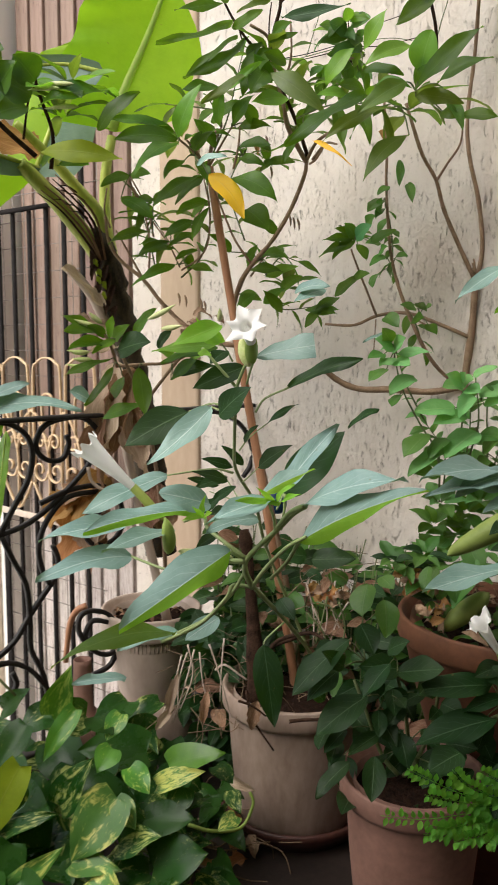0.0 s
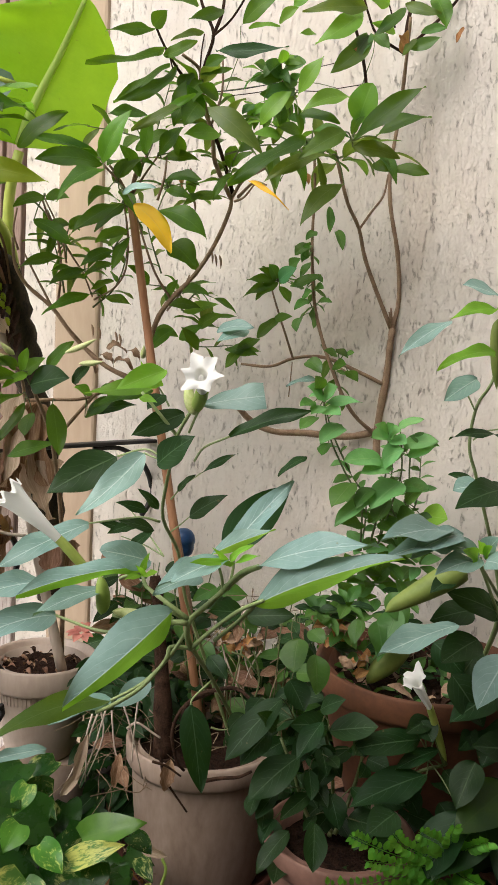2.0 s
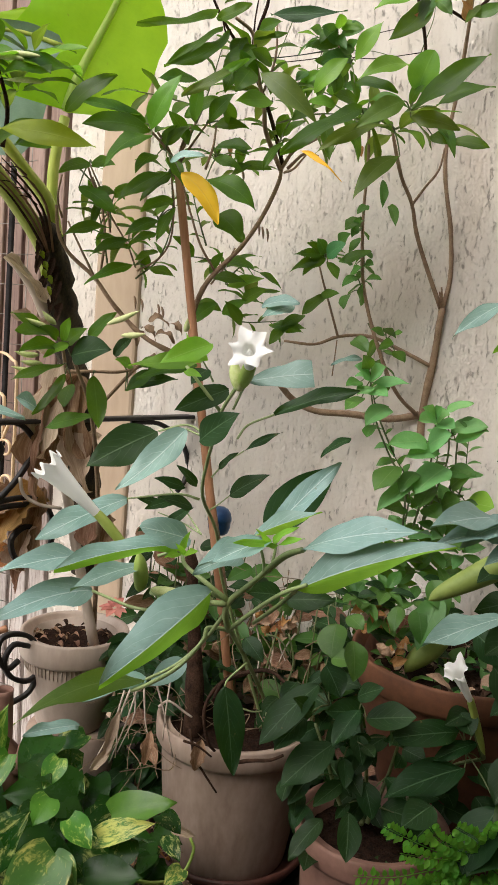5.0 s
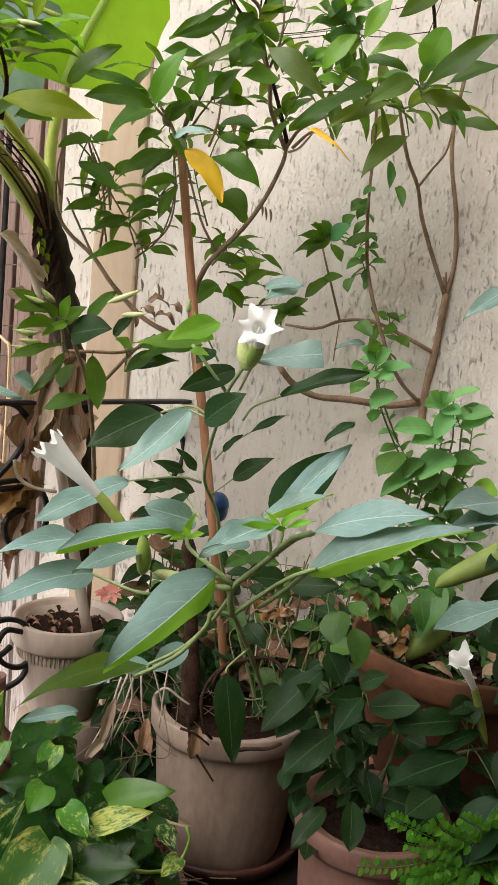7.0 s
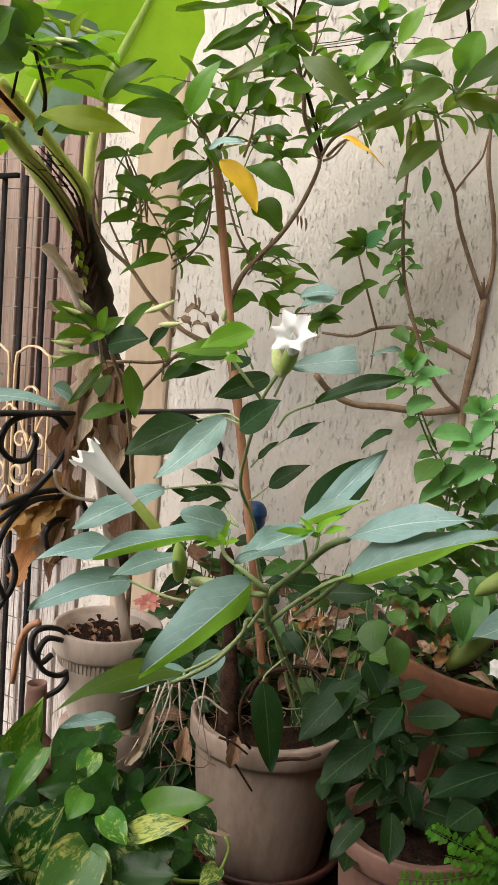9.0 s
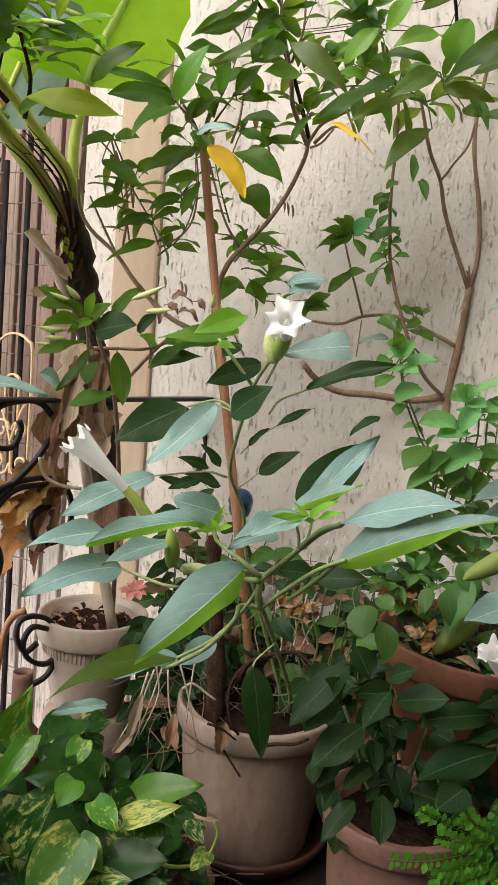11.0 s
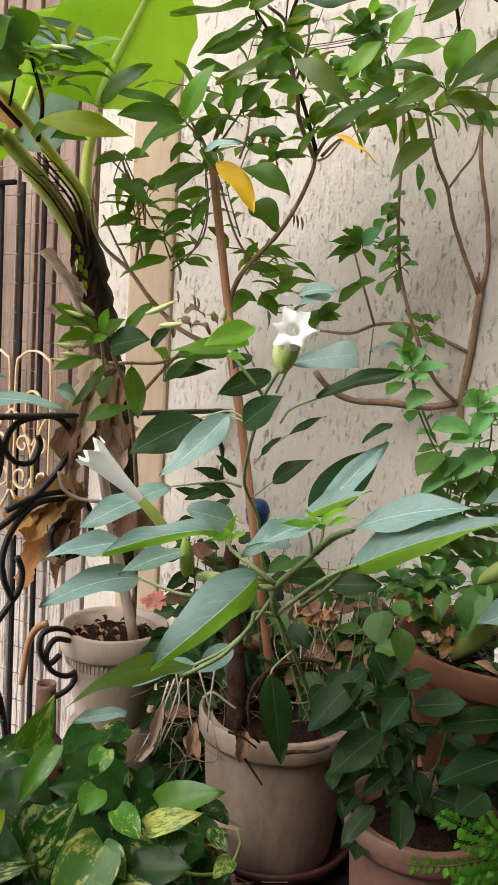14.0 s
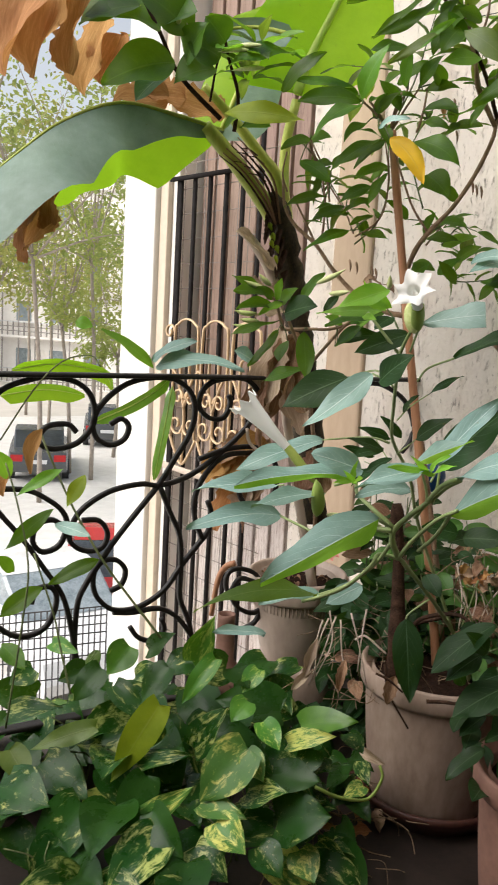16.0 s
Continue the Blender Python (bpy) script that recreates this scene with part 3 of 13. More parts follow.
for i in range(26):
    z = -0.6 + i * 0.088
    flat_bar("wire", [on_wall(-2.53, 0.10, z), on_wall(-1.98, 0.10, z + 0.004)], 0.0025, 0.0025, (0, 0, 1), WIRE, grille, steps=1)
for i in range(9):
    s = -2.50 + i * 0.062
    flat_bar("wire", [on_wall(s, 0.098, -0.65), on_wall(s + 0.004, 0.098, 1.7)], 0.0025, 0.0025, WALL_DIR, WIRE, grille, steps=1)


def gold_scroll(pts):
    flat_bar("gilt_scroll", [on_wall(s, 0.136, z) for s, z in pts], 0.010, 0.0065, WALL_OUT, GOLD, grille, steps=4)


def arch(c, z0, z1, half):
    gold_scroll([(c - half, z0), (c - half, z1 - half), (c - 0.7 * half, z1 - 0.25 * half), (c, z1), (c + 0.7 * half, z1 - 0.25 * half), (c + half, z1 - half), (c + half, z0)])


def curl(c, z, r, way, up=1):
    gold_scroll([(c + way * r * (1 - i * 0.075) * math.cos(i * 0.72), z + up * r * (1 - i * 0.075) * math.sin(i * 0.72)) for i in range(11)])


for i in range(3):
    c = -2.395 + i * 0.17
    arch(c, 0.62, 1.05, 0.072)
    arch(c, 0.80, 0.93, 0.026)
    curl(c - 0.036, 0.765, 0.032, 1)
    curl(c + 0.036, 0.765, 0.032, -1)
    curl(c - 0.042, 0.665, 0.042, 1, -1)
    curl(c + 0.042, 0.665, 0.042, -1, -1)
    gold_scroll([(c - 0.085, 0.87), (c - 0.045, 0.835), (c, 0.73), (c + 0.004, 0.62), (c, 0.52)])
    gold_scroll([(c + 0.085, 0.87), (c + 0.045, 0.835), (c, 0.73)])
    gold_scroll([(c - 0.08, 0.62), (c - 0.045, 0.565), (c, 0.52), (c + 0.045, 0.565), (c + 0.08, 0.62)])
curl(-2.50, 1.0, 0.03, 1)

post = thing("white_post", on_wall(-2.7, 0.1, 0), "white painted masonry post with a cream edge", "post", kind="structure")
wall_box("shaft", -2.845, -2.625, 0.14, -0.12, -4.2, 3.4, WHITE_PAINT, post, bevel=0.006)
wall_box("edge_strip", -2.622, -2.572, 0.12, -0.1, -4.2, 3.4, CREAM_PAINT, post, bevel=0.004)
wall_box("edge_bead", -2.569, -2.532, 0.10, -0.1, -4.2, 3.4, WHITE_PAINT, post, bevel=0.004)

# ---- wrought iron railing ----
railing = thing("railing", on_rail(1.0, 0.07), "black wrought iron balcony railing with scrolls", "railing")
flat_bar("top_rail", [on_rail(-0.034, 0.921), on_rail(1.2, 0.921), on_rail(3.4, 0.921)], 0.034, 0.011, RAIL_SIDE, IRON, railing, steps=2)
flat_bar("bottom_rail", [on_rail(-0.034, 0.10), on_rail(1.2, 0.10), on_rail(3.4, 0.10)], 0.03, 0.012, RAIL_SIDE, IRON, railing, steps=2)
flat_bar("end_post", [on_rail(-0.028, 0.07), on_rail(-0.028, 0.5), on_rail(-0.028, 0.915)], 0.012, 0.012, RAIL_SIDE, IRON, railing, steps=1)
flat_bar("post", [on_rail(1.55, 0.07), on_rail(1.55, 0.5), on_rail(1.55, 0.915)], 0.022, 0.022, RAIL_SIDE, IRON, railing, steps=1)


def rail_scroll(pts):
    flat_bar("scroll", [on_rail(s, z) for s, z in pts], 0.012, 0.0115, RAIL_SIDE, IRON, railing, steps=4)


def spray(parent, mats, pts, count, length, slim, rng, angle=0.9, shape="oblong", face=0.35, droop=0.15, start=0.15, twig=0.0018, twig_mat=None):
    """A twig with leaves in turn on both sides."""
    line = curve_points(pts, 6)
    if twig:
        tube("twig", pts, twig * 1.3, twig * 0.6, twig_mat or TWIG, parent, sides=5)
    n = len(line) - 1
    for i in range(count):
        f = min(1.0, max(0.0, start + (1 - start) * (i + spread(rng, -0.4, 0.4)) / max(count - 1, 1)))
        k = min(int(f * n), n - 1)
        p = line[k].lerp(line[k + 1], f * n - k)
        d = (line[k + 1] - line[k]).normalized()
        out = Matrix.Rotation(spread(rng, -0.9, 0.9), 3, d) @ (d.cross(FRONT).normalized() * (1 if i % 2 else -1))
        w = (d * math.cos(angle) + out * math.sin(angle) + FRONT * spread(rng, -0.35, 0.45)).normalized() if i < count - 1 else d
        ln = length * spread(rng, 0.7, 1.15)
        leaf(parent, mats[i % len(mats)], p, p + w * ln + Vector((0, 0, -droop * ln)), ln * slim * spread(rng, 0.85, 1.15), face=face + spread(rng, -0.2, 0.3), arch=0.07, fold=0.28, shape=shape, wave=0.05)


def pinnate(parent, pts, pairs=15, length=0.021):
    """A feathery frond: leaflets in pairs along a thin rib, smaller towards its tip."""
    line = curve_points(pts, 6)
    tube("rib", pts, 0.0011, 0.0005, FERN, parent, sides=5)
    n = len(line) - 1
    for i in range(pairs):
        f = 0.18 + 0.82 * i / pairs
        k = min(int(f * n), n - 1)
        p = line[k].lerp(line[k + 1], f * n - k)
        d = (line[k + 1] - line[k]).normalized()
        across = d.cross(FRONT).normalized()
        for way in (-1, 1):
            wild = Vector([noise.noise(p * 90 + Vector((way * 7.0, k * 5.0, 0))) for k in range(3)])
            w = (across * way + d * 0.45 + FRONT * 0.15 + wild * 0.45).normalized()
            ln = length * (1.12 - 0.45 * f) * (1 + 0.4 * wild.x)
            leaf(parent, FERN, p + w * 0.002, p + w * ln, ln * 0.52, 0.85 + 0.5 * wild.y, 0.05, 0.15, shape="oblong", nu=6, nv=2, name="leaflet")


def pot(name, at, radius, height, mat, label, band=0.045, taper=0.8, wall=0.012, soil=0.035, saucer=None, foot=0.0, ribs=0, rim_out=0.014, lean=(0, 0), band_label=""):
    """A flower pot: body, rolled rim band, soil, and a saucer where it has one."""
    x, y = at
    ob = thing(name, (x, y, foot), label, "pot")
    z = foot + (0.012 if saucer else 0.0)
    h = height
    r1 = radius - rim_out
    r0 = r1 * taper
    prof = [(0.0, 0.012), (r0 - wall, 0.012), (r1 - wall - 0.004, h - 0.01), (r1 - wall, h - band * 0.6), (r1, h - band * 0.6), (r1, h - band)]
    steps = 10
    for i in range(1, steps):
        f = i / steps
        r = r1 + (r0 - r1) * f + 0.004 * math.sin(math.pi * f)
        if ribs and f < 0.2:
            r += 0.003 * math.sin(f * 90)
        prof.append((r, (h - band) * (1 - f)))
    prof += [(r0, 0.006), (r0 - 0.006, 0.0), (0.0, 0.0)]
    lathe("body", (x, y, z), prof, mat, ob, lean=lean, wobble=0.004)
    rim = [(r1 - wall, h - band * 0.5), (radius - wall, h - 0.006), (radius - wall + 0.004, h), (radius - 0.003, h), (radius, h - 0.005), (radius, h - band + 0.008), (radius - 0.004, h - band), (r1 + 0.001, h - band - 0.002)]
    lathe("rim", (x, y, z), rim, mat, ob, band_label, lean=lean, wobble=0.004)
    if ribs:
        for k in range(ribs):
            a = 2 * math.pi * k / ribs
            p = Vector((x, y, z)) + Vector((math.cos(a), math.sin(a), 0)) * (r1 + 0.001)
            q = Vector((math.cos(a), math.sin(a), 0)) * (-0.004)
            tube("flute", [p + Vector((0, 0, h - band - 0.004)), p + q + Vector((0, 0, h - band - 0.03))], 0.0024, 0.0014, mat, ob, sides=5, steps=2)
    disc("soil", (x + lean[0] * h, y + lean[1] * h, z + h - soil), r1 - wall + 0.002, SOIL, ob)
    if saucer:
        rs = r0 + 0.045
        lathe("saucer", (x, y, foot), [(0, 0.012), (r0 + 0.016, 0.012), (rs - 0.008, 0.042), (rs - 0.007, 0.052), (rs, 0.055), (rs + 0.006, 0.052), (rs + 0.004, 0.04), (r0 + 0.022, 0.0), (0, 0.0)], saucer, ob, "dark red clay saucer")
    return ob


def trumpet(parent, mouth, neck, end, r_mouth, r_neck, points=5, flare=0.4, open_=0.35, name="flower", label="white trumpet flower", throat=0.30):
    """A trumpet flower: mouth to neck the white corolla, neck to end the calyx."""
    mouth, neck, end = Vector(mouth), Vector(neck), Vector(end)
    ax = (mouth - neck)
    length = ax.length
    ax.normalize()
    s = ax.orthogonal().normalized()
    q = ax.cross(s)
    seg, rows = 80, 22
    verts, faces, uvs = [], [], []
    r_throat = r_neck + throat * (r_mouth - r_neck)
    for i in range(rows + 1):
        u = i / rows
        for k in range(seg):
            a = 2 * math.pi * k / seg
            star = 1 - 2 * abs(math.sin(points * a / 2))
            if u < 0.62:
                r, along = r_neck + (r_throat - r_neck) * (u / 0.62) ** 1.4, u / 0.62 * (1 - open_)
            else:
                e = (u - 0.62) / 0.38
                r = r_throat + (r_mouth - r_throat) * e * (1 + flare * star * e)
                along = (1 - open_) + open_ * (1 - (1 - e) ** 2)
                along += 0.10 * flare * e * e * star + 0.06 * e * e * math.sin(a * 7 + 1.3)
            if i == 0:
                r *= 0.1
            r *= 1 + 0.11 * u * math.sin(2 * a + 0.7) + 0.08 * u * math.sin(3 * a + 2.0)
            p = neck + ax * ((along + 0.10 * flare * u * u * math.sin(4 * a)) * length) + (s * math.cos(a) + q * math.sin(a)) * r
            verts.append(p)
            uvs.append((u, (points * k / seg) % 1.0))
    for i in range(rows):
        for k in range(seg):
            a, b = i * seg + k, i * seg + (k + 1) % seg
            faces.append((a, b, b + seg, a + seg))
    fl = place(name, verts, faces, PETAL, parent, label, origin=neck, uvs=uvs)
    tube("calyx", [end, end.lerp(neck, 0.3), end.lerp(neck, 0.75), neck + ax * 0.004, neck + ax * (0.10 * length)], r_neck, r_neck, CALYX, fl, "pale green calyx", sides=14, steps=6, radii=[r_neck * k for k in (0.35, 0.85, 1.15, 1.28, 1.3, 1.25, 1.2, 1.16, 1.13)], caps=False)
    return fl


def long_leaf(parent, pts, wide_a, wide_b, dir_a, dir_b, mat_a, mat_b, rib, rib_r=0.008, label="", rise=(0.10, 0.10), close=(0.25, 0.25), power=0.7):
    """A long blade on a bent midrib; its two halves hang along the directions given."""
    line = curve_points(pts, 6)
    n = len(line) - 1
    first = tube("midrib", pts, rib_r, rib_r * 0.4, rib, parent, label, sides=8)
    for wide, d, mat, up, down in ((wide_a, Vector(dir_a), mat_a, rise[0], close[0]), (wide_b, Vector(dir_b), mat_b, rise[1], close[1])):
        verts, faces, uvs = [], [], []
        d.normalize()
        m = 7
        for i, p in enumerate(line):
            u = i / n
            t = (line[min(i + 1, n)] - line[max(i - 1, 0)]).normalized()
            o = (d - t * d.dot(t)).normalized()
            w = wide * min(1, (u / up + 0.02)) ** power * min(1, (1.02 - u) / down) ** 0.6
            w *= 1 + 0.04 * math.sin(u * 17 + wide * 40)
            nn = t.cross(o)
            for k in range(m + 1):
                v = k / m
                verts.append(p + o * (w * v) + Vector((0, 0, -1)) * (w * 0.28 * v * v) + nn * (0.05 * wide * math.sin(u * 23 + v * 3) * v))
                uvs.append((u, 0.53 + 0.47 * v))
        for i in range(n):
            for k in range(m):
                a = i * (m + 1) + k
                faces.append((a, a + 1, a + m + 2, a + m + 1))
        place("half_blade", verts, faces, mat, parent, uvs=uvs)


# ---- the plants and pots ----
# scrolls
rail_scroll([(0.914, 0.808), (0.887, 0.821), (0.868, 0.803), (0.878, 0.773), (0.912, 0.760), (0.947, 0.778), (0.955, 0.818), (0.929, 0.863), (0.876, 0.902), (0.813, 0.917), (0.754, 0.913), (0.711, 0.883), (0.697, 0.835), (0.710, 0.779), (0.745, 0.722), (0.783, 0.662), (0.843, 0.591), (0.891, 0.532), (0.924, 0.487)])
rail_scroll([(0.994, 0.792), (1.014, 0.810), (1.059, 0.807), (1.080, 0.782), (1.071, 0.762), (1.039, 0.755), (0.993, 0.766), (0.961, 0.798), (0.951, 0.831), (0.963, 0.876), (0.997, 0.905), (1.055, 0.916), (1.104, 0.909), (1.164, 0.885), (1.211, 0.827)])
rail_scroll([(0.606, 0.876), (0.600, 0.855), (0.618, 0.820), (0.658, 0.820), (0.687, 0.849), (0.677, 0.890), (0.640, 0.913), (0.568, 0.918), (0.525, 0.891), (0.496, 0.840)])
rail_scroll([(0.499, 0.876), (0.536, 0.812), (0.575, 0.769), (0.644, 0.714), (0.712, 0.674), (0.782, 0.657), (0.831, 0.663), (0.902, 0.652), (0.956, 0.626), (0.989, 0.595), (1.005, 0.549), (0.991, 0.524), (0.960, 0.510), (0.925, 0.515), (0.912, 0.548), (0.934, 0.581), (0.975, 0.585)])
rail_scroll([(1.198, 0.672), (1.162, 0.670), (1.101, 0.663), (1.056, 0.639), (1.023, 0.611), (1.011, 0.577), (1.027, 0.531), (1.066, 0.518), (1.089, 0.544), (1.080, 0.582), (1.048, 0.592), (1.025, 0.580)])
rail_scroll([(1.198, 0.667), (1.162, 0.614), (1.112, 0.552), (1.059, 0.474), (1.018, 0.409), (0.996, 0.330), (0.972, 0.199)])
rail_scroll([(0.901, 0.405), (0.873, 0.418), (0.864, 0.453), (0.889, 0.481), (0.924, 0.480), (0.944, 0.448), (0.936, 0.398), (0.892, 0.357), (0.826, 0.355), (0.760, 0.390), (0.719, 0.444), (0.672, 0.498), (0.645, 0.530), (0.636, 0.570), (0.650, 0.610)])
rail_scroll([(0.924, 0.487), (0.958, 0.436), (0.983, 0.370), (0.986, 0.201)])
rail_scroll([(1.090, 0.398), (1.078, 0.430), (1.045, 0.432), (1.031, 0.397), (1.050, 0.344), (1.089, 0.323), (1.134, 0.330), (1.184, 0.371)])
rail_scroll([(0.782, 0.654), (0.754, 0.591), (0.723, 0.524), (0.716, 0.436), (0.715, 0.363), (0.685, 0.291), (0.663, 0.173)])
rail_scroll([(0.522, 0.728), (0.605, 0.724), (0.658, 0.681), (0.686, 0.623), (0.683, 0.565), (0.660, 0.512)])
rail_scroll([(0.847, 0.307), (0.823, 0.275), (0.777, 0.260), (0.755, 0.286), (0.764, 0.317)])
rail_scroll([(0.892, 0.350), (0.841, 0.343), (0.773, 0.344), (0.718, 0.311), (0.675, 0.252)])
rail_scroll([(0.499, 0.381), (0.543, 0.394), (0.566, 0.359), (0.546, 0.317), (0.493, 0.294), (0.442, 0.327)])
rail_scroll([(0.502, 0.619), (0.489, 0.658), (0.526, 0.675), (0.563, 0.647), (0.544, 0.598), (0.489, 0.590), (0.451, 0.626), (0.456, 0.695), (0.507, 0.740), (0.598, 0.741), (0.681, 0.717)])
rail_scroll([(0.215, 0.908), (0.160, 0.909), (0.115, 0.903), (0.050, 0.873), (0.012, 0.832), (-0.006, 0.785), (0.003, 0.742), (0.030, 0.712)])
rail_scroll([(0.526, 0.352), (0.559, 0.339), (0.584, 0.379), (0.576, 0.417), (0.533, 0.419), (0.487, 0.391), (0.471, 0.324), (0.491, 0.266), (0.554, 0.249)])

# pots
pot("flower_pot", (0.118, 1.87), 0.180, 0.325, BEIGE_POT, "dusty beige plastic flower pot with a rolled rim on a saucer", band=0.05, taper=0.83, saucer=RED_SAUCER, foot=-0.04)
pot("flower_pot", (0.55, 1.67), 0.23, 0.33, TERRACOTTA, "large terracotta flower pot with dry leaves on its soil", band=0.055, taper=0.64, foot=0.205, soil=0.05)
pot("flower_pot", (0.318, 1.47), 0.142, 0.33, PINK_CLAY, "pinkish clay flower pot among dark leaves", band=0.045, taper=0.78, foot=-0.04)
pot("flower_pot", (-0.262, 2.13), 0.135, 0.25, IVORY_POT, "ivory plastic pot with a fluted rim and a stake", band=0.06, taper=0.68, foot=0.145, ribs=72, soil=0.03)
stand = tagged(lathe("pot_stand", (0.55, 1.67, -0.04), [(0, 0.245), (0.12, 0.245), (0.124, 0.235), (0.13, 0.012), (0.125, 0.0), (0, 0)], TERRACOTTA), "upturned terracotta pot used as a stand", "pot stand")
tagged(lathe("pot_stand", (-0.262, 2.13, -0.04), [(0, 0.185), (0.10, 0.185), (0.107, 0.178), (0.125, 0.012), (0.12, 0.0), (0, 0)], BEIGE_POT), "upturned grey beige pot used as a stand", "pot stand")
vase_at = Vector((-0.398, 1.880, -0.04))
vase = thing("clay_vase", vase_at, "brown clay jug with a narrow neck and a spout", "jug")
lathe("body", vase_at, [(0.0, 0.004), (0.04, 0.004), (0.062, 0.05), (0.07, 0.11), (0.06, 0.17), (0.04, 0.235), (0.021, 0.262), (0.0165, 0.373), (0.019, 0.385), (0.0215, 0.385), (0.0215, 0.373), (0.024, 0.267), (0.044, 0.242), (0.066, 0.182), (0.074, 0.11), (0.066, 0.045), (0.044, 0.0), (0.0, 0.0)][::-1], PINK_CLAY, vase, seg=32)
tube("spout", [vase_at + Vector((0.04, -0.03, 0.22)), vase_at + Vector((0.055, -0.045, 0.25)), vase_at + Vector((0.06, -0.055, 0.28))], 0.022, 0.018, PINK_CLAY, vase, sides=14)
# datura
datura = thing("datura_plant", (0.085, 1.90, 0.26), "datura shrub with broad grey-green leaves and white trumpet flowers", "plant")
tube('stem', [(0.189, 1.900, 0.207), (0.179, 1.820, 0.328), (0.098, 1.620, 0.508), (0.021, 1.400, 0.660), (0.006, 1.360, 0.688)], 0.0041, 0.0040, DATURA_STEM, datura, bumpy=0.15)
tube('stem', [(0.007, 1.360, 0.684), (-0.005, 1.330, 0.721), (-0.002, 1.320, 0.744), (0.021, 1.300, 0.775), (0.052, 1.300, 0.803), (0.071, 1.280, 0.828), (0.091, 1.260, 0.845)], 0.0056, 0.0030, DATURA_STEM, datura)
tube('stem', [(0.007, 1.360, 0.684), (0.026, 1.300, 0.731), (0.058, 1.240, 0.783), (0.086, 1.200, 0.811)], 0.0038, 0.0030, DATURA_STEM, datura)
tube('stem', [(-0.006, 1.320, 0.740), (-0.039, 1.330, 0.739), (-0.078, 1.360, 0.735), (-0.117, 1.400, 0.729)], 0.0050, 0.0047, DATURA_STEM, datura)
tube('stem', [(-0.005, 1.320, 0.746), (-0.042, 1.330, 0.772), (-0.070, 1.360, 0.788), (-0.078, 1.380, 0.805), (-0.112, 1.380, 0.794)], 0.0041, 0.0026, DATURA_STEM, datura)
tube('stem', [(0.007, 1.360, 0.684), (-0.026, 1.360, 0.687), (-0.036, 1.340, 0.672), (-0.073, 1.320, 0.638), (-0.115, 1.300, 0.620), (-0.143, 1.290, 0.612)], 0.0038, 0.0030, DATURA_STEM, datura)
tube('stem', [(0.044, 1.300, 0.798), (0.041, 1.300, 0.819), (0.031, 1.300, 0.848)], 0.0025, 0.0020, DATURA_STEM, datura)
tube('stem', [(0.053, 1.300, 0.798), (0.058, 1.300, 0.829), (0.059, 1.300, 0.858)], 0.0025, 0.0020, DATURA_STEM, datura)
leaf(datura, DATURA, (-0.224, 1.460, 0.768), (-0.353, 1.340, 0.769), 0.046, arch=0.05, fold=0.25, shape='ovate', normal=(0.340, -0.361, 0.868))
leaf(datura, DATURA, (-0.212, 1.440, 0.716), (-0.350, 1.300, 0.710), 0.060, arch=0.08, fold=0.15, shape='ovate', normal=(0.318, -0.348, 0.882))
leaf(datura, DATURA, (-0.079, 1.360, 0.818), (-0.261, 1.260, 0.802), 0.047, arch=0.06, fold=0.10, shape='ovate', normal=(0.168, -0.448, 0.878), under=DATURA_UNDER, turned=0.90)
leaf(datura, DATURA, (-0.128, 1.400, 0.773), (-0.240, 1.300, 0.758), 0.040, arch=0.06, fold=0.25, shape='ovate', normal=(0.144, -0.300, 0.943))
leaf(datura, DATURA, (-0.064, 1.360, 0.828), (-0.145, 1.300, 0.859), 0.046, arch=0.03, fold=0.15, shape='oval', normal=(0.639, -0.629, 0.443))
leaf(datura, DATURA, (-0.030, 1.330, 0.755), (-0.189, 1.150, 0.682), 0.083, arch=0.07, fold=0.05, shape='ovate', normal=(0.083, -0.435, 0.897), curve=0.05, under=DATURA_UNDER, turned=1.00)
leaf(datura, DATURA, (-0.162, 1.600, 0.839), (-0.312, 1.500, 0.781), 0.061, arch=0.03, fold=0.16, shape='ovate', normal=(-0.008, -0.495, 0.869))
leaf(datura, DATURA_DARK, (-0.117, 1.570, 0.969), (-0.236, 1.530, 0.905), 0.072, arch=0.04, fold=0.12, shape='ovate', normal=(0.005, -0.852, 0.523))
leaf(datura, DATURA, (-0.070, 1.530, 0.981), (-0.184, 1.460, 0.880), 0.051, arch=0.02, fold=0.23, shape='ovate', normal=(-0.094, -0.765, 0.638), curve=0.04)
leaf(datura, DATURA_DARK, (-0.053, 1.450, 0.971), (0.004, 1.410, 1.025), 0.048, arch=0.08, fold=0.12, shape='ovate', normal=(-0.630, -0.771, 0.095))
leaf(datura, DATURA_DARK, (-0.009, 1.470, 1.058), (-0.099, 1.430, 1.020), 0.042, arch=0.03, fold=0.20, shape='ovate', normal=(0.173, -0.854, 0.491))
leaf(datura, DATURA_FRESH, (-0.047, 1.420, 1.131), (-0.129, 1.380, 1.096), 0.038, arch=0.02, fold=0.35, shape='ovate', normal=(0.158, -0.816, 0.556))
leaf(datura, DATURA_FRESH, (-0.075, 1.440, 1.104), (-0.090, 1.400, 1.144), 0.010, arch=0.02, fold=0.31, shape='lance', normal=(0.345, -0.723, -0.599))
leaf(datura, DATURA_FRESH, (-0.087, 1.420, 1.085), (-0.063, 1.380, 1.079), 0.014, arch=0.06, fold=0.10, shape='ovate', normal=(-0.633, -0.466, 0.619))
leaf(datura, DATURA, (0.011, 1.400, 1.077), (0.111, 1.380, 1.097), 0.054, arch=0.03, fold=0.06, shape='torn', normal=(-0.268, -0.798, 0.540))
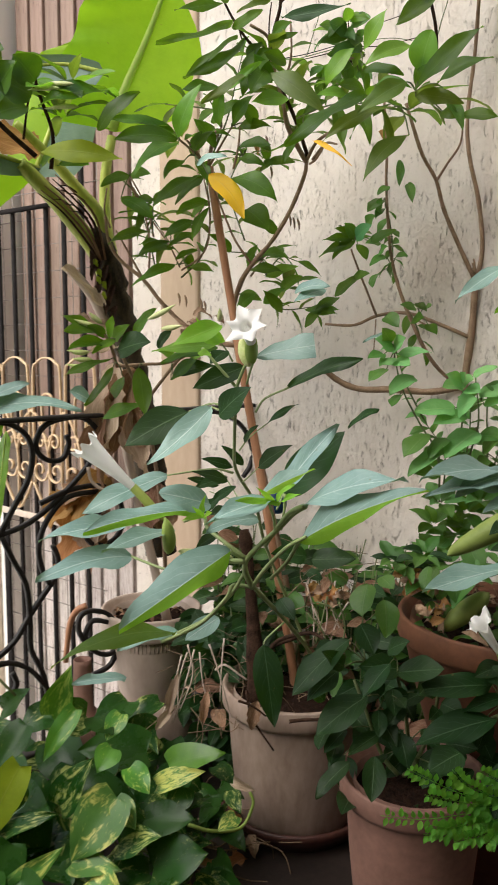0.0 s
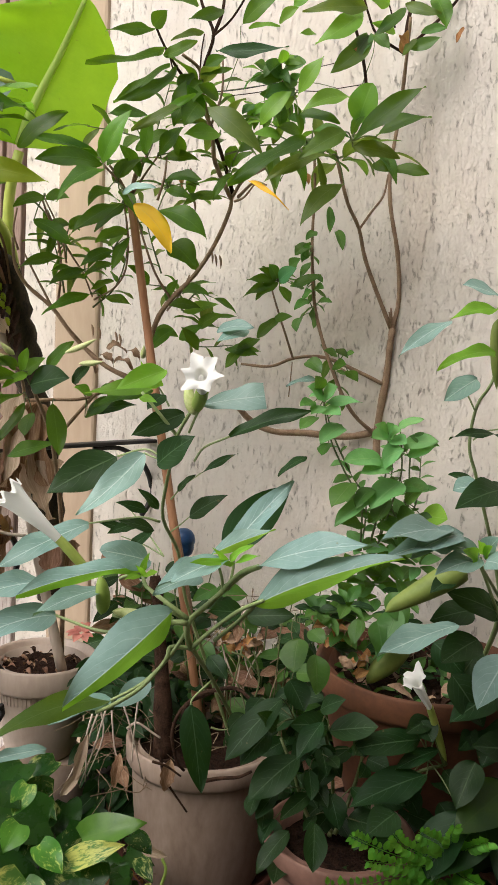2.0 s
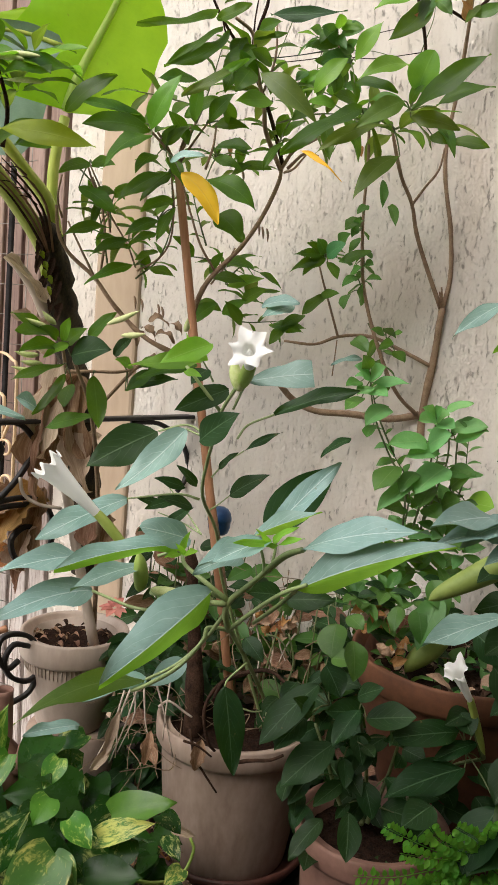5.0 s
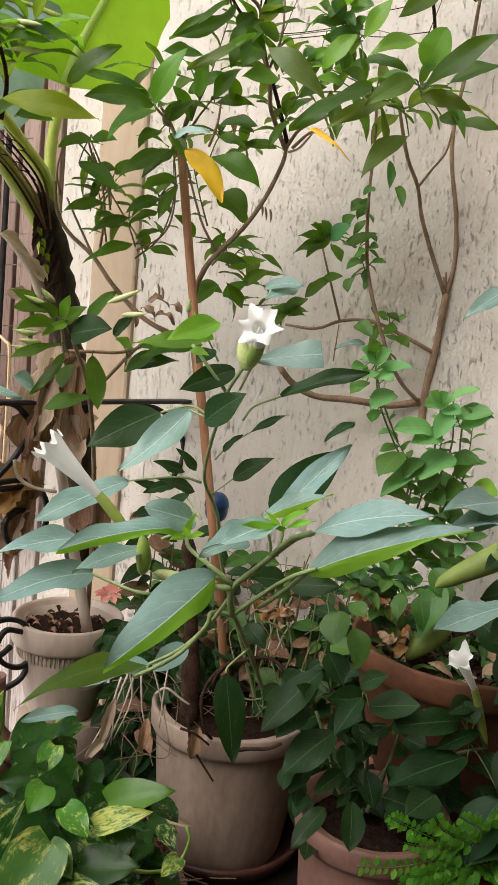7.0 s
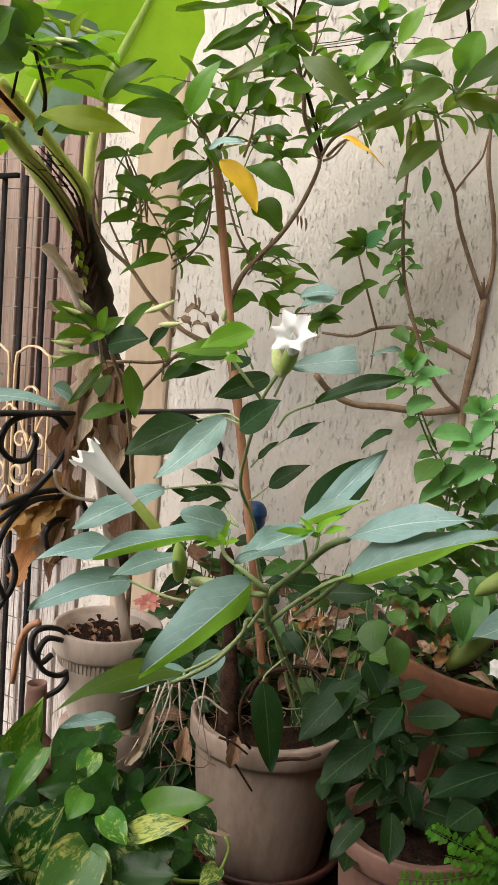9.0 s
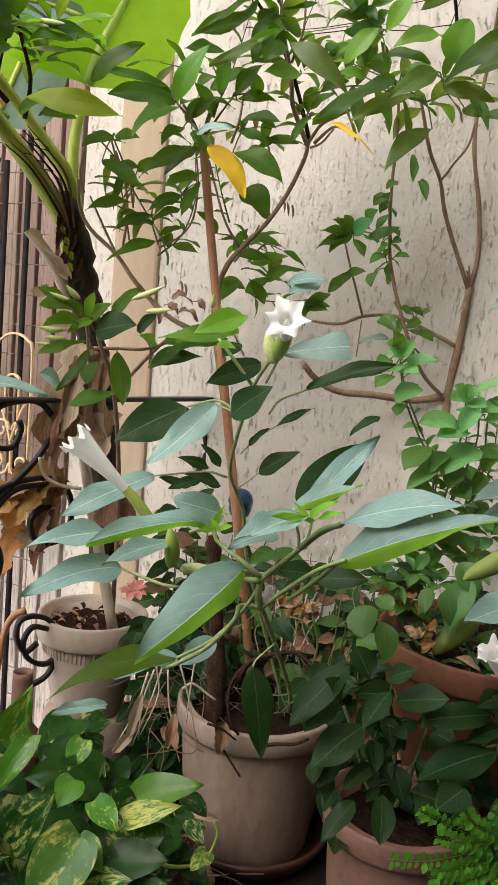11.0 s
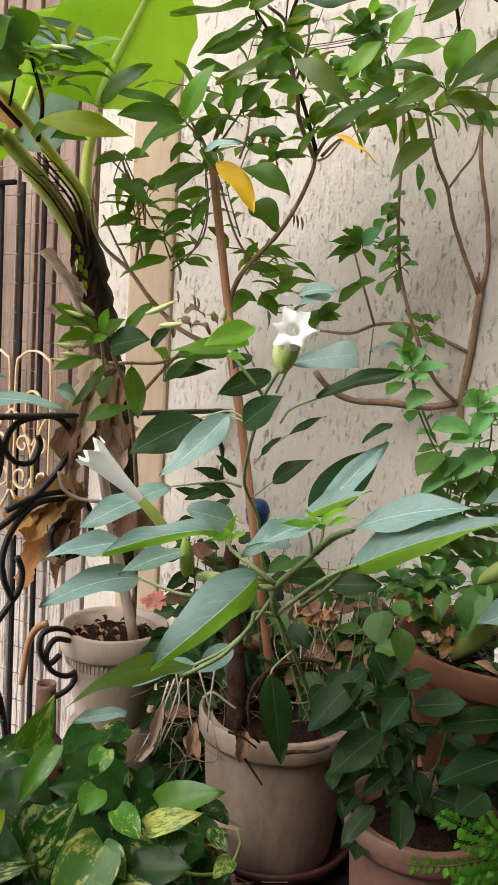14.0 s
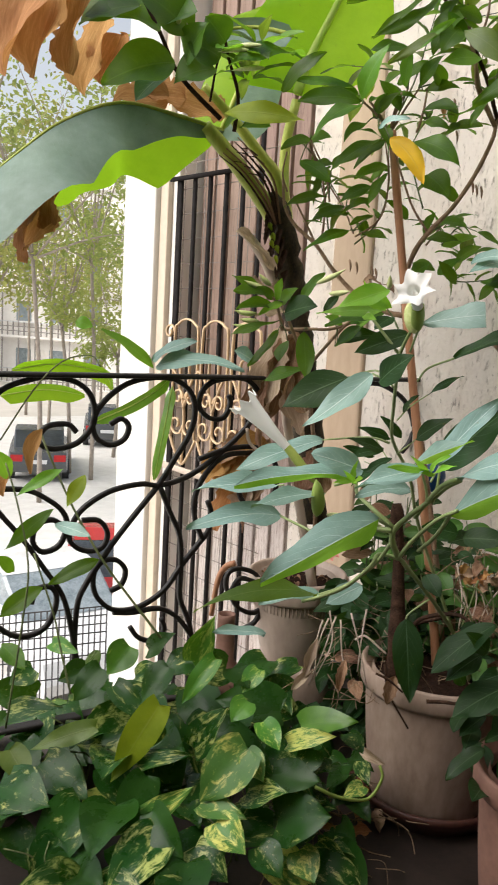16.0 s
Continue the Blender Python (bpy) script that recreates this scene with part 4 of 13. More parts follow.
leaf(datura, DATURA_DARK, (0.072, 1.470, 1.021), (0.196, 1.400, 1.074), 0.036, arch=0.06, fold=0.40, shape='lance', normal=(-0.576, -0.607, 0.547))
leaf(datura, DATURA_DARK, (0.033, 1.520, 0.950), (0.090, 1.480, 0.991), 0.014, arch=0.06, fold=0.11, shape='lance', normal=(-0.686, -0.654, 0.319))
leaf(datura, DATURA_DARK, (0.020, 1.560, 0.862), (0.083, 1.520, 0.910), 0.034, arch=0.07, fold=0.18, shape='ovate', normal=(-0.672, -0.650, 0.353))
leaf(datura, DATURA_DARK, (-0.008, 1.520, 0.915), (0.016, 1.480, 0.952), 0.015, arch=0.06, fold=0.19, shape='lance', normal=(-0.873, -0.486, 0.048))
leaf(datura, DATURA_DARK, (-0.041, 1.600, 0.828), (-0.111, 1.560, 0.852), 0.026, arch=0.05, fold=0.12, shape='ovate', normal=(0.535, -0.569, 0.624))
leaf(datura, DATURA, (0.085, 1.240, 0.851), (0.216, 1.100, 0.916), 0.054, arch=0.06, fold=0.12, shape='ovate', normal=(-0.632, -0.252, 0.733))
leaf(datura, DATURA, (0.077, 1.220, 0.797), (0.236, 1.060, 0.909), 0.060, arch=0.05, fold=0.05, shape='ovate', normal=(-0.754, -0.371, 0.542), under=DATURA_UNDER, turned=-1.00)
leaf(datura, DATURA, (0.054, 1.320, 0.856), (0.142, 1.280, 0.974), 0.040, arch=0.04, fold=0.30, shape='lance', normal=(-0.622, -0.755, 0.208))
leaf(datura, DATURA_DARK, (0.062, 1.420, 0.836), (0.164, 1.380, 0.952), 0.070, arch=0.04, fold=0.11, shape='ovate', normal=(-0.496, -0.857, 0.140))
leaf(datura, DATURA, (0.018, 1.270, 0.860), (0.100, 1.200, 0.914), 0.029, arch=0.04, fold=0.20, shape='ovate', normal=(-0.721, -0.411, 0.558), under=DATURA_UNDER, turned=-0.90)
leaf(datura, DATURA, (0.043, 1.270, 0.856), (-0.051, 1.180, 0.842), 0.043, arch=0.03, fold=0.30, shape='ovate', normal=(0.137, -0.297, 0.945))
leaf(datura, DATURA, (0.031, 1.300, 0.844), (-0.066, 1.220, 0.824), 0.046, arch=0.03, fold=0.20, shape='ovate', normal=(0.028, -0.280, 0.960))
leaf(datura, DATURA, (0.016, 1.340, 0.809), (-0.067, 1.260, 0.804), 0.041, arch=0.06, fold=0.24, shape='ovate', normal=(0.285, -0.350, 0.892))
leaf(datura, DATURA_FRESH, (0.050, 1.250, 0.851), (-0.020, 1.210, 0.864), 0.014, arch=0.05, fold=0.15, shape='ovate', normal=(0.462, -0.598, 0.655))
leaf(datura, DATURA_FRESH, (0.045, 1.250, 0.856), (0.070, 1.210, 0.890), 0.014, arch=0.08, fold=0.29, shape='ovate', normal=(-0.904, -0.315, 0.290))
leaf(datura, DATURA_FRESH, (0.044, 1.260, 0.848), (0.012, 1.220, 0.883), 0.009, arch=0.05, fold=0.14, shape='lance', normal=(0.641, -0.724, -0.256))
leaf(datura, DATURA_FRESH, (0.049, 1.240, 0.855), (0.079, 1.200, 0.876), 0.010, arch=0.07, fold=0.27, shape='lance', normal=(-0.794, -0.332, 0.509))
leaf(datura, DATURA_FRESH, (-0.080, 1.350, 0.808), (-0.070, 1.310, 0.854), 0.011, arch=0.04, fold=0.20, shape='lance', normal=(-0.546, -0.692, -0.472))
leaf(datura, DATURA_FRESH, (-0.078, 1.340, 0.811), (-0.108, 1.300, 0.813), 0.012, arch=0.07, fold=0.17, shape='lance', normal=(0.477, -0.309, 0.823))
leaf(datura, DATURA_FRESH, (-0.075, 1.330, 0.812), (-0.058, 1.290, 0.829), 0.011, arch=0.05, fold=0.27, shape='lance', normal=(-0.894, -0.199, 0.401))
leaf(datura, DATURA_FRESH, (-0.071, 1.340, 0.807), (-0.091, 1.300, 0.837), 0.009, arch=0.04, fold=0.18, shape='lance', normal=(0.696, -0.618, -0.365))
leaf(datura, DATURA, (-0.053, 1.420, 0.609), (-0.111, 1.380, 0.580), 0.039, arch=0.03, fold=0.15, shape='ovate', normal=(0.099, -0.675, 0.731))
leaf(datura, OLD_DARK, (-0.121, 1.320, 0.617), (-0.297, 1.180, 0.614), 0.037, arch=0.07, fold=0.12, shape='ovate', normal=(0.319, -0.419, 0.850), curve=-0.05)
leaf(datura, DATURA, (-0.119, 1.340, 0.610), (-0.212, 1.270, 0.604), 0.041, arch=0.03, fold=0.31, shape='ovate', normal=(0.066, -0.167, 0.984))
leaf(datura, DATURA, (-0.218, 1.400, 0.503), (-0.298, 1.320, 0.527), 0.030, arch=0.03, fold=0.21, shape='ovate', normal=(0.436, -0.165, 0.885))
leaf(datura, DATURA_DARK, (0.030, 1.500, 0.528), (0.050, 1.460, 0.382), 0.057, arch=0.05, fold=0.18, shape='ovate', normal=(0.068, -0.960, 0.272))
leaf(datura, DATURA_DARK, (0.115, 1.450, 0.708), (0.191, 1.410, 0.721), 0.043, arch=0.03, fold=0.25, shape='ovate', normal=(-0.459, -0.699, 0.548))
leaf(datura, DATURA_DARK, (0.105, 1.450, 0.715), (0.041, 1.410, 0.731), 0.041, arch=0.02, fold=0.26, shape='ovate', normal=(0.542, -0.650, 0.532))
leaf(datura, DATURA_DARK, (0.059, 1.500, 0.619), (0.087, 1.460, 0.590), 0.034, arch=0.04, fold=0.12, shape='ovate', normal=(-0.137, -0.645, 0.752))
tube('stem', [(0.201, 1.900, 0.221), (0.120, 1.820, 0.443), (0.040, 1.720, 0.659), (0.014, 1.660, 0.770), (-0.025, 1.600, 0.850), (-0.027, 1.550, 0.919), (-0.024, 1.480, 0.982), (-0.020, 1.440, 1.027), (-0.001, 1.400, 1.075)], 0.0038, 0.0030, DATURA_STEM, datura, bumpy=0.1)
tube('stem', [(-0.018, 1.450, 1.017), (-0.054, 1.450, 1.059), (-0.083, 1.450, 1.092)], 0.0031, 0.0026, DATURA_STEM, datura)
trumpet(datura, (-0.006, 1.300, 1.130), (0.004, 1.345, 1.100), (0.004, 1.420, 1.065), 0.0315, 0.0085, 6, 0.34, 0.10, label='open white star-mouthed flower', throat=0.07)
spindle('pistil', [(0.004, 1.345, 1.100), (0.0, 1.325, 1.114), (-0.005, 1.302, 1.128)], 0.0075, PETAL, datura, 'white folded flower throat')
trumpet(datura, (-0.295, 1.460, 0.919), (-0.203, 1.470, 0.830), (-0.156, 1.470, 0.777), 0.027, 0.0068, 5, 0.1, 0.3, throat=0.5)
spindle('calyx', [(0.002, 1.400, 1.060), (-0.005, 1.400, 1.075), (-0.010, 1.400, 1.092), (-0.012, 1.400, 1.112)], 0.0105, BUD, datura, a=0.5, b=0.6, label='swollen pale green calyx')
spindle('bud', [(-0.138, 1.370, 0.738), (-0.136, 1.370, 0.760), (-0.139, 1.370, 0.786), (-0.143, 1.370, 0.804)], 0.012, CALYX, datura, a=0.6, b=0.9, label='swollen green bud')
spindle('bud', [(-0.121, 1.370, 0.744), (-0.095, 1.370, 0.740), (-0.058, 1.350, 0.739), (-0.025, 1.340, 0.742)], 0.009, BUD, datura, a=0.5, b=0.5)
# second datura
datura_b = thing("datura_plant", (0.56, 1.75, 0.48), "datura shrub with seed pods over a terracotta pot", "plant")
tube('stem', [(0.667, 1.750, 0.346), (0.644, 1.600, 0.550), (0.567, 1.400, 0.722), (0.522, 1.340, 0.821), (0.498, 1.320, 0.860)], 0.0056, 0.0040, DATURA_STEM, datura_b)
tube('stem', [(0.579, 1.420, 0.711), (0.500, 1.360, 0.825), (0.468, 1.340, 0.845)], 0.0031, 0.0026, DATURA_STEM, datura_b)
leaf(datura_b, DATURA, (0.411, 1.300, 0.898), (0.256, 1.200, 0.899), 0.056, arch=0.04, fold=0.26, shape='ovate', normal=(0.207, -0.310, 0.928))
leaf(datura_b, DATURA, (0.405, 1.280, 0.872), (0.264, 1.200, 0.872), 0.046, arch=0.08, fold=0.25, shape='ovate', normal=(0.193, -0.331, 0.924))
leaf(datura_b, DATURA, (0.436, 1.300, 0.889), (0.315, 1.220, 0.873), 0.048, arch=0.08, fold=0.15, shape='ovate', normal=(0.147, -0.400, 0.905))
leaf(datura_b, DATURA, (0.435, 1.300, 0.738), (0.264, 1.200, 0.725), 0.058, arch=0.02, fold=0.28, shape='ovate', normal=(0.040, -0.193, 0.980))
leaf(datura_b, DATURA_DARK, (0.463, 1.380, 0.795), (0.405, 1.340, 0.781), 0.033, arch=0.04, fold=0.26, shape='ovate', normal=(0.033, -0.382, 0.923))
leaf(datura_b, DATURA_DARK, (0.539, 1.420, 0.671), (0.452, 1.380, 0.643), 0.067, arch=0.03, fold=0.21, shape='ovate', normal=(-0.063, -0.472, 0.880))
leaf(datura_b, DATURA_DARK, (0.543, 1.450, 0.717), (0.439, 1.410, 0.711), 0.054, arch=0.04, fold=0.11, shape='ovate', normal=(0.231, -0.701, 0.674))
spindle('seed_pod', [(0.483, 1.370, 0.818), (0.449, 1.380, 0.795), (0.409, 1.390, 0.769), (0.368, 1.400, 0.742), (0.350, 1.400, 0.730)], 0.023, POD, datura_b, a=0.22, b=0.8)
spindle('seed_pod', [(0.401, 1.600, 0.518), (0.420, 1.600, 0.543), (0.451, 1.600, 0.568), (0.489, 1.600, 0.601)], 0.022, POD, datura_b, a=0.7, b=0.5)
trumpet(datura_b, (0.412, 1.400, 0.609), (0.459, 1.420, 0.540), (0.506, 1.440, 0.429), 0.024, 0.0055, 5, 0.4, 0.16, label='small white trumpet flower')
# tall datura beside the wall
datura_c = thing("datura_plant", (0.78, 1.62, 0.5), "sparse datura branch with a hanging pod and grey leaves", "plant")
tube('stem', [(0.647, 1.600, 0.812), (0.595, 1.580, 0.942), (0.563, 1.560, 1.011), (0.562, 1.540, 1.090), (0.578, 1.520, 1.135), (0.594, 1.500, 1.220)], 0.0038, 0.0026, DATURA_STEM, datura_c)
tube('stem', [(0.560, 1.540, 1.079), (0.541, 1.540, 1.111), (0.520, 1.530, 1.126)], 0.0018, 0.0017, DATURA_STEM, datura_c)
tube('stem', [(0.570, 1.560, 1.023), (0.584, 1.540, 1.042), (0.614, 1.530, 1.049)], 0.0018, 0.0017, DATURA_STEM, datura_c)
leaf(datura_c, DATURA, (0.479, 1.500, 1.246), (0.362, 1.450, 1.174), 0.033, 0.45, 0.06, 0.2)
leaf(datura_c, DATURA_FRESH, (0.556, 1.480, 1.271), (0.440, 1.420, 1.242), 0.033, 0.5, 0.06, 0.25)
leaf(datura_c, DATURA_FRESH, (0.561, 1.480, 1.192), (0.424, 1.420, 1.158), 0.036, 0.5, 0.08, 0.25)
leaf(datura_c, DATURA, (0.548, 1.520, 1.142), (0.466, 1.480, 1.098), 0.046, 0.65, 0.05, 0.2)
leaf(datura_c, DATURA_DARK, (0.609, 1.530, 1.036), (0.492, 1.500, 1.030), 0.024, 0.4, 0.06, 0.2)
leaf(datura_c, DATURA_DARK, (0.608, 1.500, 0.935), (0.485, 1.440, 0.907), 0.064, 0.6, 0.08, 0.15)
leaf(datura_c, DATURA, (0.592, 1.560, 0.932), (0.526, 1.540, 0.927), 0.055, 0.45, 0.04, 0.2)
leaf(datura_c, DATURA, (0.576, 1.500, 1.292), (0.486, 1.480, 1.310), 0.057, 0.45, 0.05, 0.2)
spindle('seed_pod', [(0.570, 1.500, 1.255), (0.571, 1.500, 1.219), (0.575, 1.500, 1.167), (0.579, 1.500, 1.125)], 0.012, POD, datura_c)
rosette(datura_c, [DATURA_DARK, JASMINE], (0.636, 1.620, 0.914), (0.000, 0.000, 1.000), 5, 0.085, 0.45, random.Random(31))
# crape jasmine and its stake
stake = tagged(tube("stake", [(-0.094, 1.960, 1.507), (-0.031, 1.950, 1.127), (0.044, 1.940, 0.698), (0.105, 1.930, 0.343), (0.128, 1.930, 0.148)], 0.0095, 0.011, STICK, sides=10, steps=3, bumpy=0.1), "brown wooden stake leaning in a flower pot", "stake")
jasmine = thing("crape_jasmine", (0.03, 1.98, 0.26), "crape jasmine shrub with glossy dark leaves", "plant")
tube('branch', [(0.150, 1.990, 0.130), (0.107, 1.990, 0.443), (0.052, 1.990, 0.713), (-0.006, 1.980, 0.972), (-0.039, 1.980, 1.145), (-0.025, 1.980, 1.232), (0.006, 1.970, 1.286), (0.056, 1.960, 1.343), (0.097, 1.950, 1.412), (0.127, 1.950, 1.487), (0.132, 1.950, 1.521)], 0.007, 0.0045, BARK, jasmine, bumpy=0.2)
tube('branch', [(-0.034, 1.980, 1.095), (-0.081, 2.000, 1.103), (-0.146, 2.020, 1.134), (-0.213, 2.030, 1.196), (-0.260, 2.040, 1.254), (-0.319, 2.050, 1.303), (-0.346, 2.050, 1.348), (-0.352, 2.040, 1.406)], 0.0065, 0.0035, BARK, jasmine, bumpy=0.2)
tube('branch', [(-0.260, 2.040, 1.254), (-0.295, 2.040, 1.317), (-0.324, 2.020, 1.371)], 0.003, 0.002, BARK, jasmine)
tube('branch', [(-0.248, 2.040, 1.261), (-0.242, 2.020, 1.345), (-0.253, 2.000, 1.412), (-0.274, 1.980, 1.464)], 0.003, 0.002, BARK, jasmine)
tube('branch', [(0.132, 1.950, 1.521), (0.152, 1.930, 1.556), (0.180, 1.900, 1.571), (0.210, 1.880, 1.587)], 0.004, 0.003, BARK, jasmine)
tube('branch', [(-0.097, 1.940, 1.496), (-0.123, 1.920, 1.534), (-0.143, 1.900, 1.554)], 0.004, 0.0025, BARK, jasmine)
tube('branch', [(-0.097, 1.940, 1.496), (-0.089, 1.920, 1.544), (-0.076, 1.900, 1.574)], 0.003, 0.002, BARK, jasmine)
tube('branch', [(0.006, 1.970, 1.286), (-0.032, 1.950, 1.337), (-0.057, 1.930, 1.391), (-0.082, 1.900, 1.451)], 0.003, 0.002, BARK, jasmine)
tube('branch', [(-0.037, 1.920, 1.495), (-0.026, 1.900, 1.537), (-0.022, 1.900, 1.582)], 0.003, 0.002, BARK, jasmine)
leaf(jasmine, OLD_LEAF, (-0.434, 1.750, 1.493), (-0.258, 1.710, 1.470), 0.046, arch=0.10, fold=0.14, shape='spear', normal=(-0.191, -0.960, 0.206))
leaf(jasmine, JASMINE, (-0.160, 1.860, 1.545), (-0.292, 1.820, 1.535), 0.050, arch=0.11, fold=0.18, shape='spear', normal=(0.233, -0.873, 0.428))
leaf(jasmine, YELLOW_LEAF, (-0.091, 1.860, 1.469), (-0.011, 1.820, 1.370), 0.051, arch=0.12, fold=0.20, shape='spear', normal=(0.066, -0.906, 0.417), curve=0.04)
leaf(jasmine, JASMINE, (-0.155, 1.840, 1.533), (-0.244, 1.760, 1.446), 0.048, arch=0.12, fold=0.10, shape='spear', normal=(-0.189, -0.617, 0.764))
leaf(jasmine, JASMINE, (-0.170, 1.880, 1.564), (-0.300, 1.840, 1.583), 0.041, arch=0.07, fold=0.29, shape='spear', normal=(0.315, -0.762, 0.566))
leaf(jasmine, JASMINE_FRESH, (-0.159, 1.860, 1.548), (-0.105, 1.820, 1.650), 0.046, arch=0.11, fold=0.20, shape='spear', normal=(-0.516, -0.855, -0.061))
leaf(jasmine, JASMINE, (-0.322, 1.800, 1.548), (-0.228, 1.760, 1.616), 0.041, arch=0.12, fold=0.16, shape='spear', normal=(-0.454, -0.884, 0.113))
leaf(jasmine, JASMINE_FRESH, (-0.068, 1.900, 1.584), (-0.060, 1.860, 1.653), 0.032, arch=0.11, fold=0.19, shape='spear', normal=(-0.498, -0.772, -0.394))
leaf(jasmine, JASMINE, (-0.040, 1.900, 1.585), (0.010, 1.860, 1.640), 0.038, arch=0.08, fold=0.24, shape='spear', normal=(-0.671, -0.737, 0.080))
leaf(jasmine, JASMINE, (-0.065, 1.900, 1.664), (-0.151, 1.860, 1.648), 0.035, arch=0.09, fold=0.19, shape='spear', normal=(0.264, -0.789, 0.555))
leaf(jasmine, JASMINE_FRESH, (-0.093, 1.900, 1.643), (0.022, 1.800, 1.691), 0.026, arch=0.07, fold=0.17, shape='spear', normal=(-0.682, -0.718, 0.139), curve=-0.10)
leaf(jasmine, JASMINE, (0.044, 1.880, 1.742), (-0.016, 1.840, 1.632), 0.061, arch=0.12, fold=0.21, shape='spear', normal=(-0.324, -0.817, 0.476))
leaf(jasmine, JASMINE, (-0.027, 1.860, 1.763), (-0.141, 1.820, 1.662), 0.023, arch=0.12, fold=0.11, shape='spear', normal=(-0.141, -0.855, 0.499), curve=0.10)
leaf(jasmine, DATURA, (-0.115, 1.840, 1.485), (-0.049, 1.800, 1.496), 0.024, arch=0.13, fold=0.32, shape='spear', normal=(-0.501, -0.679, 0.537))
leaf(jasmine, JASMINE, (-0.026, 1.860, 1.524), (0.046, 1.820, 1.525), 0.036, arch=0.11, fold=0.32, shape='spear', normal=(-0.383, -0.682, 0.623))
leaf(jasmine, JASMINE, (-0.041, 1.840, 1.459), (0.060, 1.800, 1.401), 0.051, arch=0.12, fold=0.19, shape='spear', normal=(-0.061, -0.865, 0.497), curve=0.06)
leaf(jasmine, JASMINE, (-0.007, 1.880, 1.399), (0.043, 1.840, 1.348), 0.061, arch=0.09, fold=0.24, shape='ovate', normal=(-0.126, -0.838, 0.531))
leaf(jasmine, JASMINE, (-0.114, 1.920, 1.481), (-0.223, 1.880, 1.397), 0.036, arch=0.08, fold=0.22, shape='spear', normal=(-0.136, -0.816, 0.562))
leaf(jasmine, JASMINE, (-0.106, 1.960, 1.487), (-0.170, 1.920, 1.414), 0.036, arch=0.07, fold=0.29, shape='spear', normal=(-0.229, -0.755, 0.614))
leaf(jasmine, JASMINE_FRESH, (-0.098, 1.960, 1.430), (-0.168, 1.920, 1.395), 0.034, arch=0.09, fold=0.24, shape='spear', normal=(0.132, -0.775, 0.618))
leaf(jasmine, JASMINE, (-0.094, 1.940, 1.412), (-0.131, 1.900, 1.330), 0.025, arch=0.12, fold=0.13, shape='spear', normal=(-0.229, -0.830, 0.509))
leaf(jasmine, JASMINE, (-0.125, 1.960, 1.386), (-0.201, 1.920, 1.338), 0.033, arch=0.08, fold=0.16, shape='spear', normal=(-0.022, -0.754, 0.657))
leaf(jasmine, JASMINE, (-0.130, 1.980, 1.358), (-0.191, 1.940, 1.320), 0.025, arch=0.08, fold=0.31, shape='spear', normal=(0.031, -0.706, 0.708))
leaf(jasmine, JASMINE, (-0.124, 1.980, 1.319), (-0.173, 1.940, 1.294), 0.021, arch=0.10, fold=0.19, shape='spear', normal=(0.165, -0.660, 0.733))
leaf(jasmine, JASMINE, (-0.229, 1.980, 1.361), (-0.329, 1.940, 1.329), 0.030, arch=0.11, fold=0.30, shape='spear', normal=(0.081, -0.740, 0.667))
leaf(jasmine, JASMINE, (-0.301, 1.960, 1.435), (-0.218, 1.920, 1.383), 0.040, arch=0.13, fold=0.11, shape='spear', normal=(-0.053, -0.829, 0.556))
leaf(jasmine, JASMINE, (-0.280, 1.960, 1.488), (-0.341, 1.920, 1.456), 0.035, arch=0.09, fold=0.12, shape='spear', normal=(0.171, -0.765, 0.620))
leaf(jasmine, JASMINE, (-0.277, 1.960, 1.490), (-0.225, 1.920, 1.482), 0.030, arch=0.09, fold=0.15, shape='spear', normal=(-0.495, -0.735, 0.463))
leaf(jasmine, JASMINE, (-0.181, 1.980, 1.340), (-0.269, 1.940, 1.294), 0.027, arch=0.10, fold=0.26, shape='spear', normal=(0.019, -0.771, 0.637))
leaf(jasmine, JASMINE, (-0.175, 2.000, 1.288), (-0.279, 1.960, 1.232), 0.033, arch=0.08, fold=0.16, shape='spear', normal=(-0.096, -0.715, 0.692))
leaf(jasmine, JASMINE, (-0.143, 2.000, 1.283), (-0.084, 1.960, 1.267), 0.028, arch=0.09, fold=0.10, shape='spear', normal=(-0.237, -0.636, 0.734))
leaf(jasmine, JASMINE, (-0.354, 1.900, 1.514), (-0.423, 1.860, 1.490), 0.032, arch=0.11, fold=0.20, shape='spear', normal=(0.294, -0.808, 0.511))
leaf(jasmine, JASMINE, (-0.274, 2.000, 1.433), (-0.223, 1.960, 1.432), 0.028, arch=0.11, fold=0.27, shape='spear', normal=(-0.518, -0.669, 0.532))
leaf(jasmine, JASMINE, (-0.189, 2.000, 1.358), (-0.138, 1.960, 1.376), 0.025, arch=0.11, fold=0.24, shape='spear', normal=(-0.652, -0.717, 0.247))
leaf(jasmine, JASMINE, (-0.184, 2.000, 1.325), (-0.244, 1.960, 1.313), 0.027, arch=0.08, fold=0.17, shape='spear', normal=(0.282, -0.627, 0.727))
leaf(jasmine, JASMINE, (-0.227, 1.980, 1.427), (-0.179, 1.940, 1.450), 0.028, arch=0.08, fold=0.32, shape='spear', normal=(-0.673, -0.726, 0.139))
leaf(jasmine, JASMINE_FRESH, (-0.138, 2.000, 1.399), (-0.100, 1.960, 1.431), 0.029, arch=0.07, fold=0.11, shape='spear', normal=(-0.776, -0.609, 0.165))
leaf(jasmine, JASMINE, (-0.062, 2.000, 1.442), (-0.092, 1.960, 1.440), 0.023, arch=0.07, fold=0.26, shape='spear', normal=(0.694, -0.540, 0.476))
